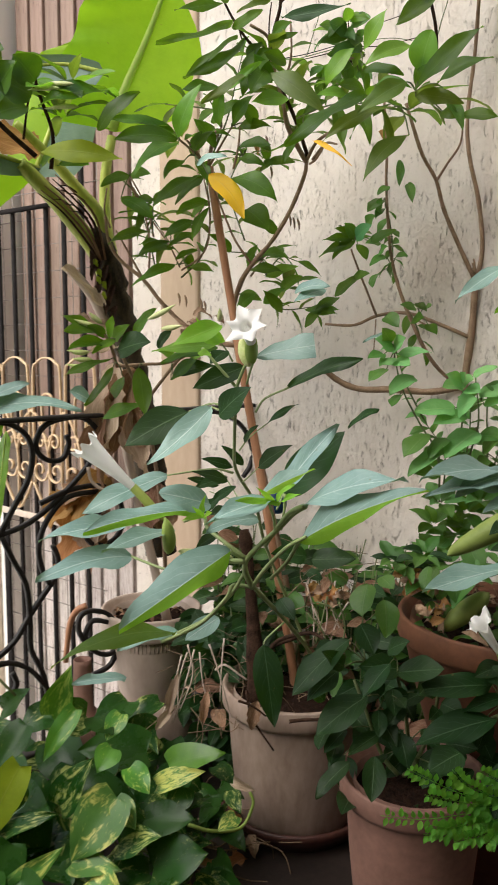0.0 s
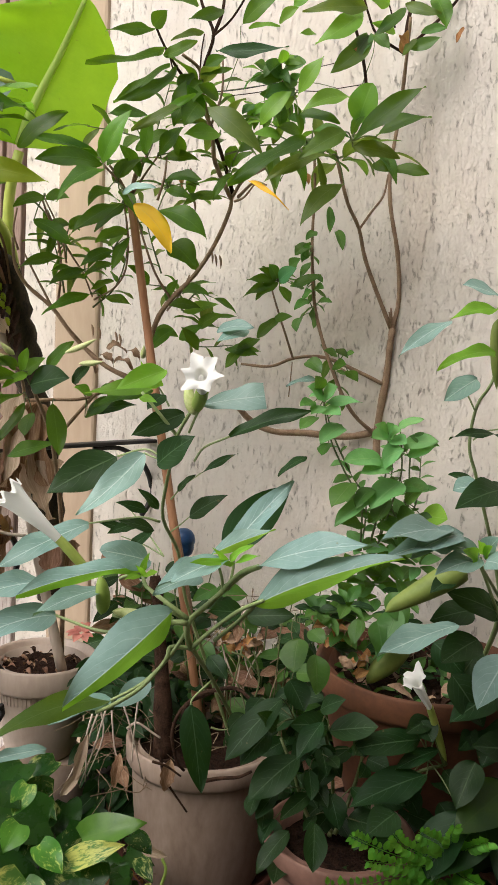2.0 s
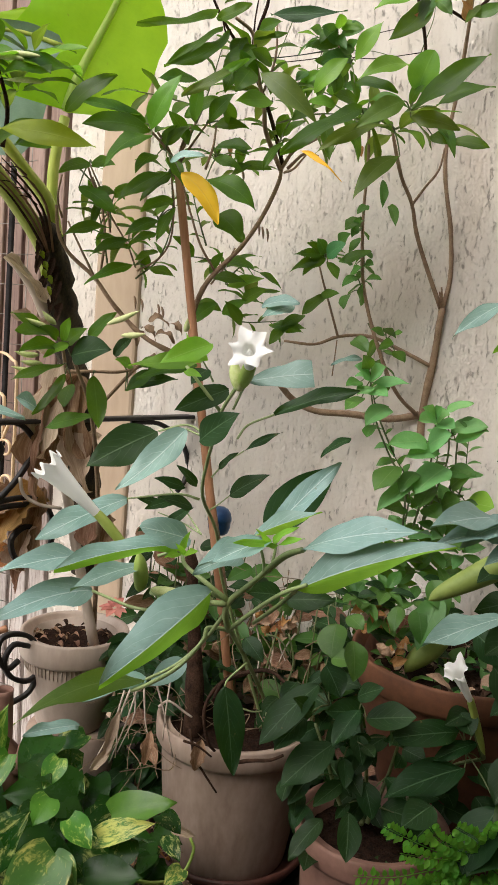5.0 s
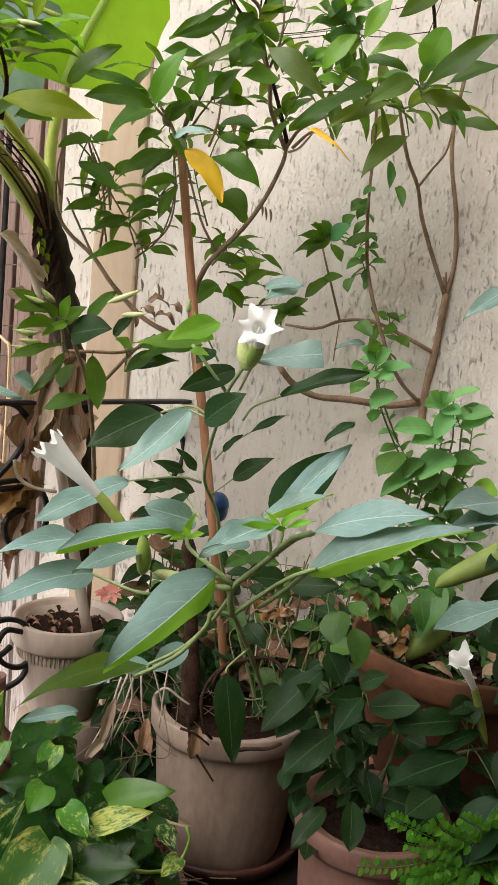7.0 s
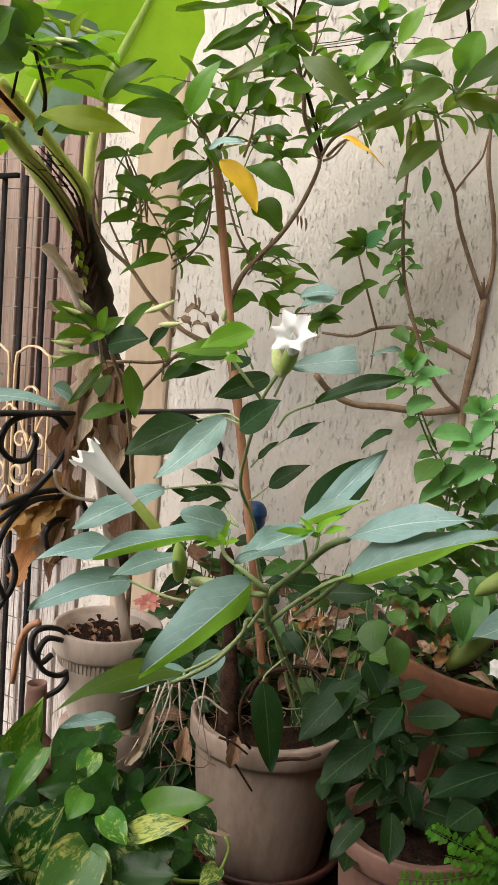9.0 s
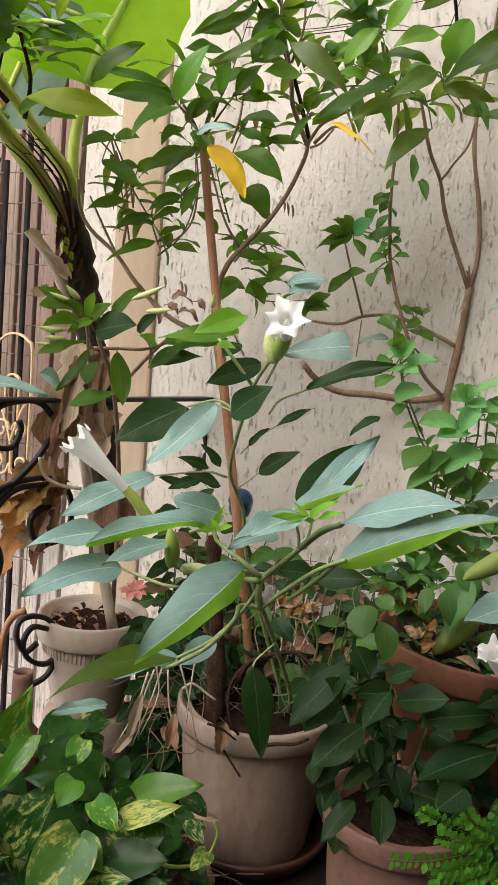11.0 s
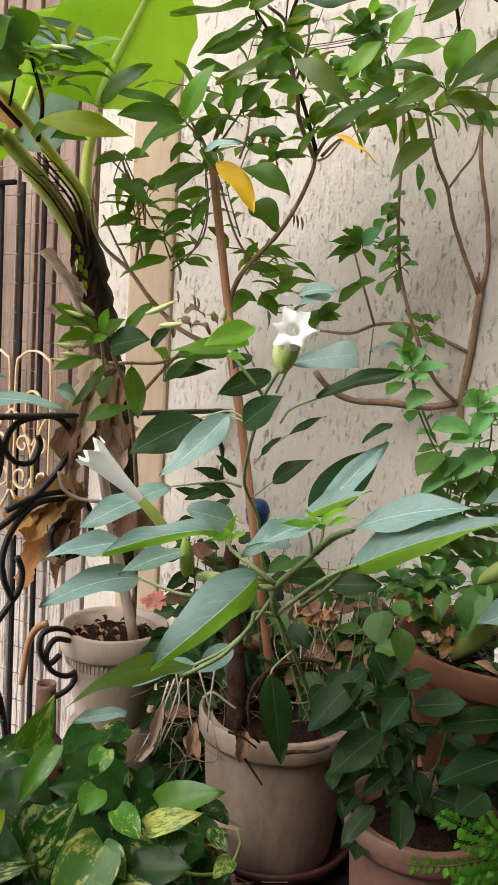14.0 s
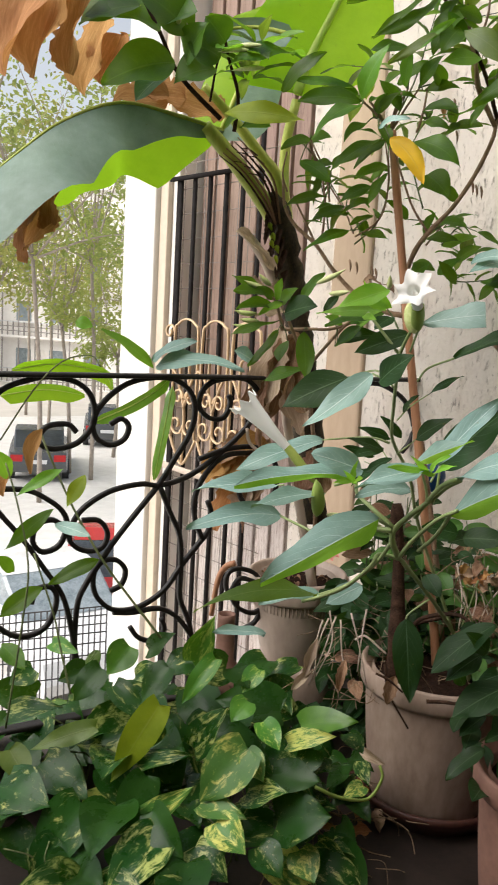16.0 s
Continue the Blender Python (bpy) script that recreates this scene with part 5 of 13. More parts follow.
leaf(jasmine, JASMINE, (-0.124, 1.900, 1.530), (-0.079, 1.860, 1.564), 0.025, arch=0.08, fold=0.27, shape='spear', normal=(-0.652, -0.758, -0.029))
leaf(jasmine, JASMINE, (-0.132, 1.920, 1.525), (-0.106, 1.880, 1.568), 0.030, arch=0.07, fold=0.28, shape='spear', normal=(-0.747, -0.646, -0.157))
leaf(jasmine, JASMINE, (-0.142, 1.840, 1.497), (-0.184, 1.800, 1.449), 0.038, arch=0.11, fold=0.13, shape='spear', normal=(-0.245, -0.628, 0.738))
leaf(jasmine, JASMINE, (-0.122, 1.900, 1.508), (-0.086, 1.860, 1.444), 0.028, arch=0.11, fold=0.31, shape='spear', normal=(0.223, -0.765, 0.605))
leaf(jasmine, JASMINE, (-0.077, 1.920, 1.541), (-0.125, 1.880, 1.595), 0.032, arch=0.12, fold=0.28, shape='spear', normal=(0.536, -0.833, -0.134))
leaf(jasmine, JASMINE, (-0.087, 1.930, 1.598), (-0.019, 1.890, 1.635), 0.038, arch=0.08, fold=0.20, shape='spear', normal=(-0.596, -0.755, 0.273))
leaf(jasmine, JASMINE, (0.013, 1.920, 1.592), (-0.026, 1.880, 1.632), 0.036, arch=0.13, fold=0.32, shape='spear', normal=(0.567, -0.787, -0.243))
leaf(jasmine, JASMINE, (-0.032, 1.930, 1.586), (0.051, 1.890, 1.579), 0.030, arch=0.12, fold=0.23, shape='spear', normal=(-0.343, -0.806, 0.483))
leaf(jasmine, JASMINE, (-0.001, 1.920, 1.551), (0.049, 1.880, 1.526), 0.026, arch=0.09, fold=0.27, shape='spear', normal=(-0.265, -0.723, 0.638))
leaf(jasmine, JASMINE, (0.036, 1.940, 1.509), (0.102, 1.900, 1.507), 0.031, arch=0.12, fold=0.11, shape='spear', normal=(-0.438, -0.742, 0.508))
leaf(jasmine, JASMINE, (0.021, 1.950, 1.491), (0.061, 1.910, 1.512), 0.028, arch=0.10, fold=0.23, shape='spear', normal=(-0.739, -0.524, 0.423))
leaf(jasmine, JASMINE, (-0.024, 1.900, 1.515), (0.037, 1.860, 1.487), 0.026, arch=0.11, fold=0.13, shape='spear', normal=(-0.269, -0.794, 0.545))
leaf(jasmine, JASMINE, (0.027, 2.000, 1.313), (0.091, 1.960, 1.302), 0.033, arch=0.09, fold=0.29, shape='spear', normal=(-0.314, -0.686, 0.656))
leaf(jasmine, JASMINE, (-0.003, 2.000, 1.285), (0.019, 1.960, 1.331), 0.024, arch=0.11, fold=0.11, shape='spear', normal=(-0.718, -0.656, -0.232))
leaf(jasmine, JASMINE, (-0.003, 2.020, 1.277), (0.081, 1.980, 1.269), 0.030, arch=0.11, fold=0.11, shape='spear', normal=(-0.277, -0.720, 0.636))
leaf(jasmine, JASMINE_FRESH, (0.041, 2.020, 1.261), (0.118, 1.980, 1.283), 0.031, arch=0.07, fold=0.24, shape='spear', normal=(-0.507, -0.768, 0.391))
leaf(jasmine, JASMINE, (0.077, 2.020, 1.227), (0.127, 1.980, 1.261), 0.033, arch=0.12, fold=0.25, shape='spear', normal=(-0.666, -0.736, 0.120))
leaf(jasmine, JASMINE, (-0.029, 2.020, 1.175), (0.018, 1.980, 1.219), 0.040, arch=0.12, fold=0.22, shape='spear', normal=(-0.737, -0.650, 0.185))
leaf(jasmine, JASMINE, (-0.024, 2.040, 1.223), (0.031, 2.000, 1.202), 0.030, arch=0.07, fold=0.17, shape='spear', normal=(-0.335, -0.757, 0.562))
leaf(jasmine, JASMINE, (0.036, 2.040, 1.198), (0.086, 2.000, 1.233), 0.031, arch=0.09, fold=0.14, shape='spear', normal=(-0.663, -0.745, 0.079))
leaf(jasmine, DATURA, (0.105, 1.900, 1.216), (0.181, 1.860, 1.229), 0.038, arch=0.12, fold=0.27, shape='spear', normal=(-0.444, -0.632, 0.635))
leaf(jasmine, JASMINE, (0.131, 1.950, 1.180), (0.204, 1.910, 1.168), 0.030, arch=0.08, fold=0.12, shape='spear', normal=(-0.289, -0.717, 0.634))
leaf(jasmine, JASMINE, (0.183, 1.950, 1.191), (0.130, 1.910, 1.137), 0.033, arch=0.07, fold=0.13, shape='spear', normal=(-0.314, -0.593, 0.741))
leaf(jasmine, JASMINE, (0.083, 2.030, 1.176), (0.033, 1.990, 1.227), 0.027, arch=0.12, fold=0.26, shape='spear', normal=(0.464, -0.857, -0.223))
leaf(jasmine, JASMINE, (0.070, 1.980, 1.359), (0.005, 1.940, 1.388), 0.030, arch=0.08, fold=0.25, shape='spear', normal=(0.566, -0.811, 0.145))
leaf(jasmine, JASMINE, (-0.043, 2.000, 1.318), (-0.093, 1.960, 1.355), 0.030, arch=0.10, fold=0.19, shape='spear', normal=(0.666, -0.740, 0.098))
leaf(jasmine, JASMINE_FRESH, (0.341, 1.700, 1.639), (0.352, 1.660, 1.704), 0.063, arch=0.08, fold=0.20, shape='oval', normal=(-0.659, -0.686, -0.309))
leaf(jasmine, JASMINE_FRESH, (0.340, 1.760, 1.706), (0.226, 1.720, 1.653), 0.038, arch=0.12, fold=0.30, shape='spear', normal=(0.029, -0.827, 0.562))
leaf(jasmine, OLD_DARK, (0.309, 1.680, 1.613), (0.207, 1.640, 1.541), 0.040, arch=0.10, fold=0.22, shape='spear', normal=(0.106, -0.925, 0.364))
leaf(jasmine, JASMINE, (0.229, 1.680, 1.589), (0.066, 1.600, 1.473), 0.046, arch=0.09, fold=0.11, shape='spear', normal=(-0.138, -0.713, 0.687), curve=0.06)
leaf(jasmine, OLD_DARK, (0.290, 1.700, 1.572), (0.143, 1.660, 1.495), 0.034, arch=0.11, fold=0.13, shape='spear', normal=(-0.089, -0.805, 0.587))
leaf(jasmine, OLD_DARK, (0.324, 1.720, 1.522), (0.227, 1.680, 1.421), 0.039, arch=0.11, fold=0.13, shape='spear', normal=(-0.210, -0.823, 0.528), curve=-0.05)
leaf(jasmine, JASMINE, (0.325, 1.680, 1.599), (0.428, 1.580, 1.682), 0.045, arch=0.09, fold=0.26, shape='spear', normal=(-0.751, -0.640, 0.162), curve=-0.05)
leaf(jasmine, JASMINE, (0.366, 1.660, 1.604), (0.462, 1.620, 1.639), 0.036, arch=0.12, fold=0.24, shape='spear', normal=(-0.487, -0.670, 0.560))
leaf(jasmine, OLD_DARK, (0.331, 1.700, 1.591), (0.418, 1.660, 1.568), 0.038, arch=0.11, fold=0.11, shape='spear', normal=(-0.341, -0.900, 0.272))
leaf(jasmine, JASMINE, (0.432, 1.740, 1.566), (0.498, 1.700, 1.553), 0.030, arch=0.08, fold=0.21, shape='spear', normal=(-0.434, -0.827, 0.356))
leaf(jasmine, JASMINE, (0.399, 1.760, 1.580), (0.423, 1.720, 1.554), 0.033, arch=0.13, fold=0.21, shape='spear', normal=(-0.585, -0.664, 0.467))
leaf(jasmine, OLD_DARK, (0.042, 1.760, 1.655), (0.155, 1.720, 1.561), 0.046, arch=0.12, fold=0.14, shape='spear', normal=(-0.131, -0.959, 0.251))
leaf(jasmine, JASMINE_FRESH, (0.085, 1.850, 1.628), (0.003, 1.810, 1.609), 0.040, arch=0.09, fold=0.13, shape='spear', normal=(0.312, -0.843, 0.439))
leaf(jasmine, JASMINE_FRESH, (0.159, 1.800, 1.643), (0.214, 1.760, 1.704), 0.042, arch=0.12, fold=0.11, shape='spear', normal=(-0.627, -0.777, 0.052))
leaf(jasmine, JASMINE_FRESH, (0.243, 1.820, 1.720), (0.283, 1.780, 1.787), 0.038, arch=0.08, fold=0.14, shape='spear', normal=(-0.671, -0.740, -0.042))
leaf(jasmine, YELLOW_LEAF, (0.128, 1.735, 1.514), (0.205, 1.690, 1.455), 0.010, arch=0.12, fold=0.21, shape='lance', normal=(-0.148, -0.930, 0.337))
leaf(jasmine, VINE, (0.340, 1.800, 1.442), (0.343, 1.760, 1.395), 0.022, arch=0.09, fold=0.32, shape='ovate', normal=(-0.144, -0.755, 0.639))
leaf(jasmine, VINE, (0.325, 1.820, 1.495), (0.317, 1.780, 1.431), 0.019, arch=0.09, fold=0.19, shape='spear', normal=(0.043, -0.847, 0.529))
leaf(jasmine, JASMINE, (0.115, 1.860, 1.553), (0.072, 1.820, 1.486), 0.024, arch=0.09, fold=0.26, shape='spear', normal=(-0.338, -0.697, 0.633))
leaf(jasmine, JASMINE, (0.115, 1.860, 1.567), (0.152, 1.820, 1.592), 0.022, arch=0.13, fold=0.26, shape='spear', normal=(-0.776, -0.611, 0.156))
leaf(jasmine, JASMINE, (0.114, 1.780, 1.580), (0.158, 1.740, 1.594), 0.024, arch=0.11, fold=0.20, shape='spear', normal=(-0.687, -0.712, 0.146))
leaf(jasmine, JASMINE, (0.232, 1.740, 1.612), (0.176, 1.700, 1.614), 0.033, arch=0.11, fold=0.18, shape='spear', normal=(0.569, -0.781, 0.257))
leaf(jasmine, JASMINE, (0.253, 1.720, 1.620), (0.321, 1.680, 1.601), 0.029, arch=0.11, fold=0.26, shape='spear', normal=(-0.279, -0.758, 0.590))
leaf(jasmine, JASMINE, (0.334, 1.720, 1.621), (0.352, 1.680, 1.666), 0.025, arch=0.10, fold=0.12, shape='spear', normal=(-0.812, -0.558, -0.169))
leaf(jasmine, JASMINE, (0.021, 1.900, 1.763), (0.004, 1.860, 1.701), 0.038, arch=0.12, fold=0.19, shape='spear', normal=(-0.430, -0.702, 0.567))
leaf(jasmine, JASMINE, (0.046, 1.880, 1.768), (0.090, 1.840, 1.783), 0.031, arch=0.07, fold=0.30, shape='spear', normal=(-0.687, -0.721, 0.084))
leaf(jasmine, JASMINE, (0.078, 1.860, 1.704), (0.028, 1.820, 1.714), 0.033, arch=0.10, fold=0.27, shape='spear', normal=(0.628, -0.778, -0.005))
leaf(jasmine, JASMINE, (0.235, 1.780, 1.665), (0.314, 1.740, 1.646), 0.031, arch=0.12, fold=0.17, shape='spear', normal=(-0.311, -0.830, 0.463))
leaf(jasmine, JASMINE_FRESH, (0.204, 1.800, 1.624), (0.138, 1.760, 1.611), 0.027, arch=0.09, fold=0.15, shape='spear', normal=(0.409, -0.814, 0.412))
spindle('husk', [(-0.170, 1.970, 1.219), (-0.166, 1.970, 1.205), (-0.166, 1.970, 1.189)], 0.0028, BARK, jasmine)
spindle('husk', [(-0.154, 1.970, 1.214), (-0.150, 1.970, 1.200), (-0.150, 1.970, 1.184)], 0.0028, BARK, jasmine)
spindle('husk', [(-0.117, 1.970, 1.206), (-0.113, 1.970, 1.192), (-0.113, 1.970, 1.176)], 0.0028, BARK, jasmine)
spindle('husk', [(-0.108, 1.970, 1.201), (-0.104, 1.970, 1.187), (-0.104, 1.970, 1.171)], 0.0028, BARK, jasmine)
spindle('husk', [(0.093, 1.970, 1.403), (0.097, 1.970, 1.389), (0.097, 1.970, 1.373)], 0.0028, BARK, jasmine)
spindle('husk', [(0.102, 1.970, 1.396), (0.106, 1.970, 1.382), (0.107, 1.970, 1.367)], 0.0028, BARK, jasmine)
spindle('husk', [(0.037, 1.970, 1.581), (0.041, 1.970, 1.568), (0.041, 1.970, 1.553)], 0.0028, BARK, jasmine)
spindle('husk', [(0.043, 1.970, 1.565), (0.047, 1.970, 1.551), (0.047, 1.970, 1.536)], 0.0028, BARK, jasmine)
spindle('husk', [(0.048, 1.970, 1.512), (0.052, 1.970, 1.499), (0.052, 1.970, 1.483)], 0.0028, BARK, jasmine)
spindle('husk', [(0.113, 1.970, 1.393), (0.117, 1.970, 1.379), (0.117, 1.970, 1.363)], 0.0028, BARK, jasmine)
leaf(jasmine, BARK, (-0.149, 1.980, 1.152), (-0.116, 1.970, 1.125), 0.015, 0.6, 0.35, 0.9, wave=0.25, jag=0.3)
leaf(jasmine, BARK, (-0.135, 1.980, 1.166), (-0.088, 1.970, 1.158), 0.017, 0.6, 0.35, 0.9, wave=0.25, jag=0.3)
leaf(jasmine, BARK, (-0.117, 1.980, 1.137), (-0.073, 1.970, 1.123), 0.017, 0.6, 0.35, 0.9, wave=0.25, jag=0.3)
leaf(jasmine, BARK, (-0.088, 1.980, 1.164), (-0.059, 1.970, 1.142), 0.015, 0.6, 0.35, 0.9, wave=0.25, jag=0.3)
leaf(jasmine, BARK, (-0.142, 1.980, 1.141), (-0.158, 1.970, 1.108), 0.014, 0.6, 0.35, 0.9, wave=0.25, jag=0.3)
leaf(jasmine, DRY_LEAF, (0.013, 1.980, 1.566), (0.020, 1.970, 1.536), 0.014, 0.6, 0.2, 0.9)
leaf(jasmine, DRY_LEAF, (0.302, 1.980, 1.594), (0.314, 1.970, 1.569), 0.017, 0.6, 0.2, 0.9)
climber = thing("wall_climber", (0.47, 1.98, 0.46), "woody climber with a forked grey stem on the wall", "plant")
tube('trunk', [(0.524, 1.970, 0.923), (0.522, 1.970, 1.016), (0.531, 1.960, 1.129), (0.532, 1.950, 1.214), (0.535, 1.950, 1.252)], 0.01, 0.008, BARK, climber, bumpy=0.2)
tube('branch', [(0.535, 1.950, 1.250), (0.546, 1.950, 1.323), (0.531, 1.940, 1.427), (0.502, 1.930, 1.532), (0.493, 1.920, 1.618), (0.499, 1.900, 1.736), (0.499, 1.880, 1.854), (0.498, 1.870, 1.928)], 0.0058, 0.0036, BARK, climber, bumpy=0.2)
tube('branch', [(0.532, 1.950, 1.249), (0.485, 1.940, 1.335), (0.448, 1.930, 1.409), (0.426, 1.920, 1.472), (0.389, 1.900, 1.523), (0.357, 1.880, 1.596), (0.344, 1.870, 1.626)], 0.0055, 0.0034, BARK, climber, bumpy=0.2)
tube('branch', [(0.427, 1.920, 1.470), (0.450, 1.910, 1.509), (0.473, 1.900, 1.546), (0.474, 1.880, 1.589)], 0.003, 0.002, BARK, climber)
tube('branch', [(0.534, 1.950, 1.258), (0.524, 1.950, 1.289)], 0.004, 0.002, BARK, climber)
tube('branch', [(0.514, 1.970, 1.000), (0.447, 1.990, 0.984), (0.352, 2.000, 0.989), (0.270, 2.000, 0.990), (0.213, 2.000, 1.014), (0.172, 1.980, 1.051)], 0.009, 0.007, BARK, climber, bumpy=0.2)
tube('branch', [(0.527, 1.960, 1.116), (0.464, 1.980, 1.145), (0.385, 2.000, 1.174), (0.316, 2.020, 1.169), (0.260, 2.030, 1.146), (0.188, 2.040, 1.148)], 0.005, 0.003, BARK, climber, bumpy=0.2)
tube('branch', [(0.313, 2.020, 1.166), (0.284, 2.000, 1.228), (0.256, 1.980, 1.287), (0.241, 1.970, 1.322)], 0.003, 0.002, BARK, climber)
tube('branch', [(0.503, 1.960, 1.002), (0.452, 1.940, 1.039), (0.408, 1.920, 1.094), (0.356, 1.900, 1.195), (0.329, 1.900, 1.278), (0.318, 1.900, 1.349), (0.306, 1.880, 1.451), (0.304, 1.870, 1.524), (0.294, 1.860, 1.627)], 0.005, 0.003, BARK, climber, bumpy=0.2)
tube('branch', [(0.311, 2.020, 1.160), (0.309, 2.020, 1.114), (0.307, 2.020, 1.074)], 0.0015, 0.0015, BARK, climber)
leaf(climber, VINE, (0.202, 1.860, 1.794), (0.166, 1.820, 1.746), 0.029, arch=0.05, fold=0.23, shape='ovate', normal=(-0.172, -0.696, 0.697))
leaf(climber, VINE, (0.206, 1.860, 1.776), (0.223, 1.820, 1.739), 0.025, arch=0.05, fold=0.29, shape='ovate', normal=(-0.474, -0.702, 0.532))
leaf(climber, JASMINE_FRESH, (0.217, 1.860, 1.798), (0.252, 1.820, 1.782), 0.025, arch=0.08, fold=0.31, shape='ovate', normal=(-0.659, -0.695, 0.286))
leaf(climber, VINE, (0.196, 1.880, 1.758), (0.145, 1.840, 1.742), 0.027, arch=0.08, fold=0.11, shape='ovate', normal=(0.478, -0.776, 0.411))
leaf(climber, VINE, (0.232, 1.860, 1.757), (0.246, 1.820, 1.760), 0.022, arch=0.06, fold=0.23, shape='ovate', normal=(-0.908, -0.339, -0.247))
leaf(climber, VINE, (0.183, 1.880, 1.789), (0.148, 1.840, 1.777), 0.023, arch=0.03, fold=0.30, shape='ovate', normal=(0.726, -0.671, 0.147))
leaf(climber, JASMINE_FRESH, (0.149, 1.900, 1.686), (0.188, 1.860, 1.705), 0.024, arch=0.06, fold=0.30, shape='oblong', normal=(-0.722, -0.692, 0.025))
leaf(climber, JASMINE_FRESH, (0.200, 1.860, 1.674), (0.234, 1.820, 1.646), 0.030, arch=0.07, fold=0.15, shape='ovate', normal=(-0.476, -0.741, 0.474))
leaf(climber, VINE, (0.238, 1.860, 1.689), (0.261, 1.820, 1.660), 0.030, arch=0.06, fold=0.19, shape='ovate', normal=(-0.448, -0.684, 0.576))
leaf(climber, VINE, (0.162, 1.900, 1.714), (0.131, 1.860, 1.677), 0.023, arch=0.04, fold=0.28, shape='ovate', normal=(-0.028, -0.663, 0.748))
leaf(climber, JASMINE_FRESH, (0.182, 1.900, 1.693), (0.145, 1.860, 1.656), 0.026, arch=0.06, fold=0.12, shape='ovate', normal=(0.032, -0.692, 0.721))
leaf(climber, VINE, (0.212, 1.900, 1.729), (0.167, 1.860, 1.725), 0.029, arch=0.08, fold=0.19, shape='ovate', normal=(0.647, -0.743, 0.173))
leaf(climber, JASMINE_FRESH, (0.226, 1.880, 1.709), (0.247, 1.840, 1.723), 0.028, arch=0.07, fold=0.31, shape='ovate', normal=(-0.871, -0.481, -0.100))
leaf(climber, JASMINE, (0.248, 1.950, 1.343), (0.168, 1.910, 1.335), 0.024, arch=0.06, fold=0.18, shape='oblong', normal=(0.300, -0.717, 0.629))
leaf(climber, JASMINE, (0.245, 1.940, 1.340), (0.189, 1.900, 1.292), 0.033, arch=0.04, fold=0.21, shape='oblong', normal=(-0.230, -0.603, 0.764))
leaf(climber, VINE, (0.247, 1.950, 1.347), (0.218, 1.910, 1.375), 0.031, arch=0.04, fold=0.14, shape='oblong', normal=(0.615, -0.703, -0.356))
leaf(climber, MINT_DARK, (0.247, 1.930, 1.341), (0.276, 1.890, 1.368), 0.039, arch=0.05, fold=0.24, shape='oblong', normal=(-0.828, -0.557, 0.068))
leaf(climber, JASMINE, (0.241, 1.940, 1.333), (0.160, 1.900, 1.296), 0.029, arch=0.06, fold=0.19, shape='oblong', normal=(-0.093, -0.563, 0.821))
leaf(climber, JASMINE, (0.254, 1.950, 1.331), (0.270, 1.910, 1.290), 0.027, arch=0.08, fold=0.28, shape='oblong', normal=(0.076, -0.695, 0.715))
leaf(climber, VINE, (0.269, 1.930, 1.370), (0.286, 1.890, 1.389), 0.031, arch=0.05, fold=0.23, shape='ovate', normal=(-0.913, -0.406, -0.049))
leaf(climber, JASMINE, (0.274, 1.900, 1.331), (0.327, 1.860, 1.353), 0.028, arch=0.02, fold=0.13, shape='oblong', normal=(-0.653, -0.664, 0.364))
leaf(climber, JASMINE, (0.247, 1.960, 1.348), (0.196, 1.920, 1.364), 0.027, arch=0.04, fold=0.25, shape='oblong', normal=(0.648, -0.722, 0.242))
leaf(climber, JASMINE_FRESH, (0.251, 1.940, 1.343), (0.265, 1.900, 1.349), 0.027, arch=0.08, fold=0.15, shape='oblong', normal=(-0.939, -0.290, 0.184))
leaf(climber, VINE, (0.301, 1.880, 1.420), (0.259, 1.840, 1.389), 0.034, arch=0.05, fold=0.27, shape='ovate', normal=(-0.058, -0.564, 0.824))
leaf(climber, VINE, (0.290, 1.880, 1.393), (0.290, 1.840, 1.419), 0.024, arch=0.03, fold=0.14, shape='ovate', normal=(-0.815, -0.320, -0.484))
leaf(climber, VINE, (0.308, 1.860, 1.447), (0.277, 1.820, 1.420), 0.021, arch=0.03, fold=0.13, shape='ovate', normal=(-0.012, -0.566, 0.824))
leaf(climber, VINE, (0.297, 1.900, 1.308), (0.309, 1.860, 1.316), 0.023, arch=0.05, fold=0.16, shape='ovate', normal=(-0.945, -0.230, 0.234))
leaf(climber, VINE, (0.326, 1.900, 1.328), (0.335, 1.860, 1.324), 0.023, arch=0.08, fold=0.28, shape='ovate', normal=(-0.793, -0.223, 0.567))
leaf(climber, VINE, (0.335, 1.900, 1.297), (0.355, 1.860, 1.296), 0.020, arch=0.08, fold=0.30, shape='ovate', normal=(-0.675, -0.353, 0.648))
leaf(climber, VINE, (0.309, 1.900, 1.300), (0.269, 1.860, 1.272), 0.024, arch=0.06, fold=0.17, shape='ovate', normal=(0.009, -0.572, 0.820))
leaf(climber, VINE, (0.295, 1.900, 1.259), (0.276, 1.860, 1.226), 0.030, arch=0.07, fold=0.25, shape='ovate', normal=(-0.608, -0.313, 0.730))
leaf(climber, VINE, (0.308, 1.900, 1.405), (0.281, 1.860, 1.376), 0.023, arch=0.08, fold=0.30, shape='ovate', normal=(-0.256, -0.451, 0.855))
leaf(climber, VINE, (0.300, 1.920, 1.331), (0.262, 1.880, 1.325), 0.023, arch=0.07, fold=0.22, shape='ovate', normal=(0.528, -0.590, 0.611))
leaf(climber, VINE, (0.328, 1.920, 1.253), (0.322, 1.880, 1.285), 0.016, arch=0.08, fold=0.16, shape='ovate', normal=(-0.810, -0.293, -0.509))
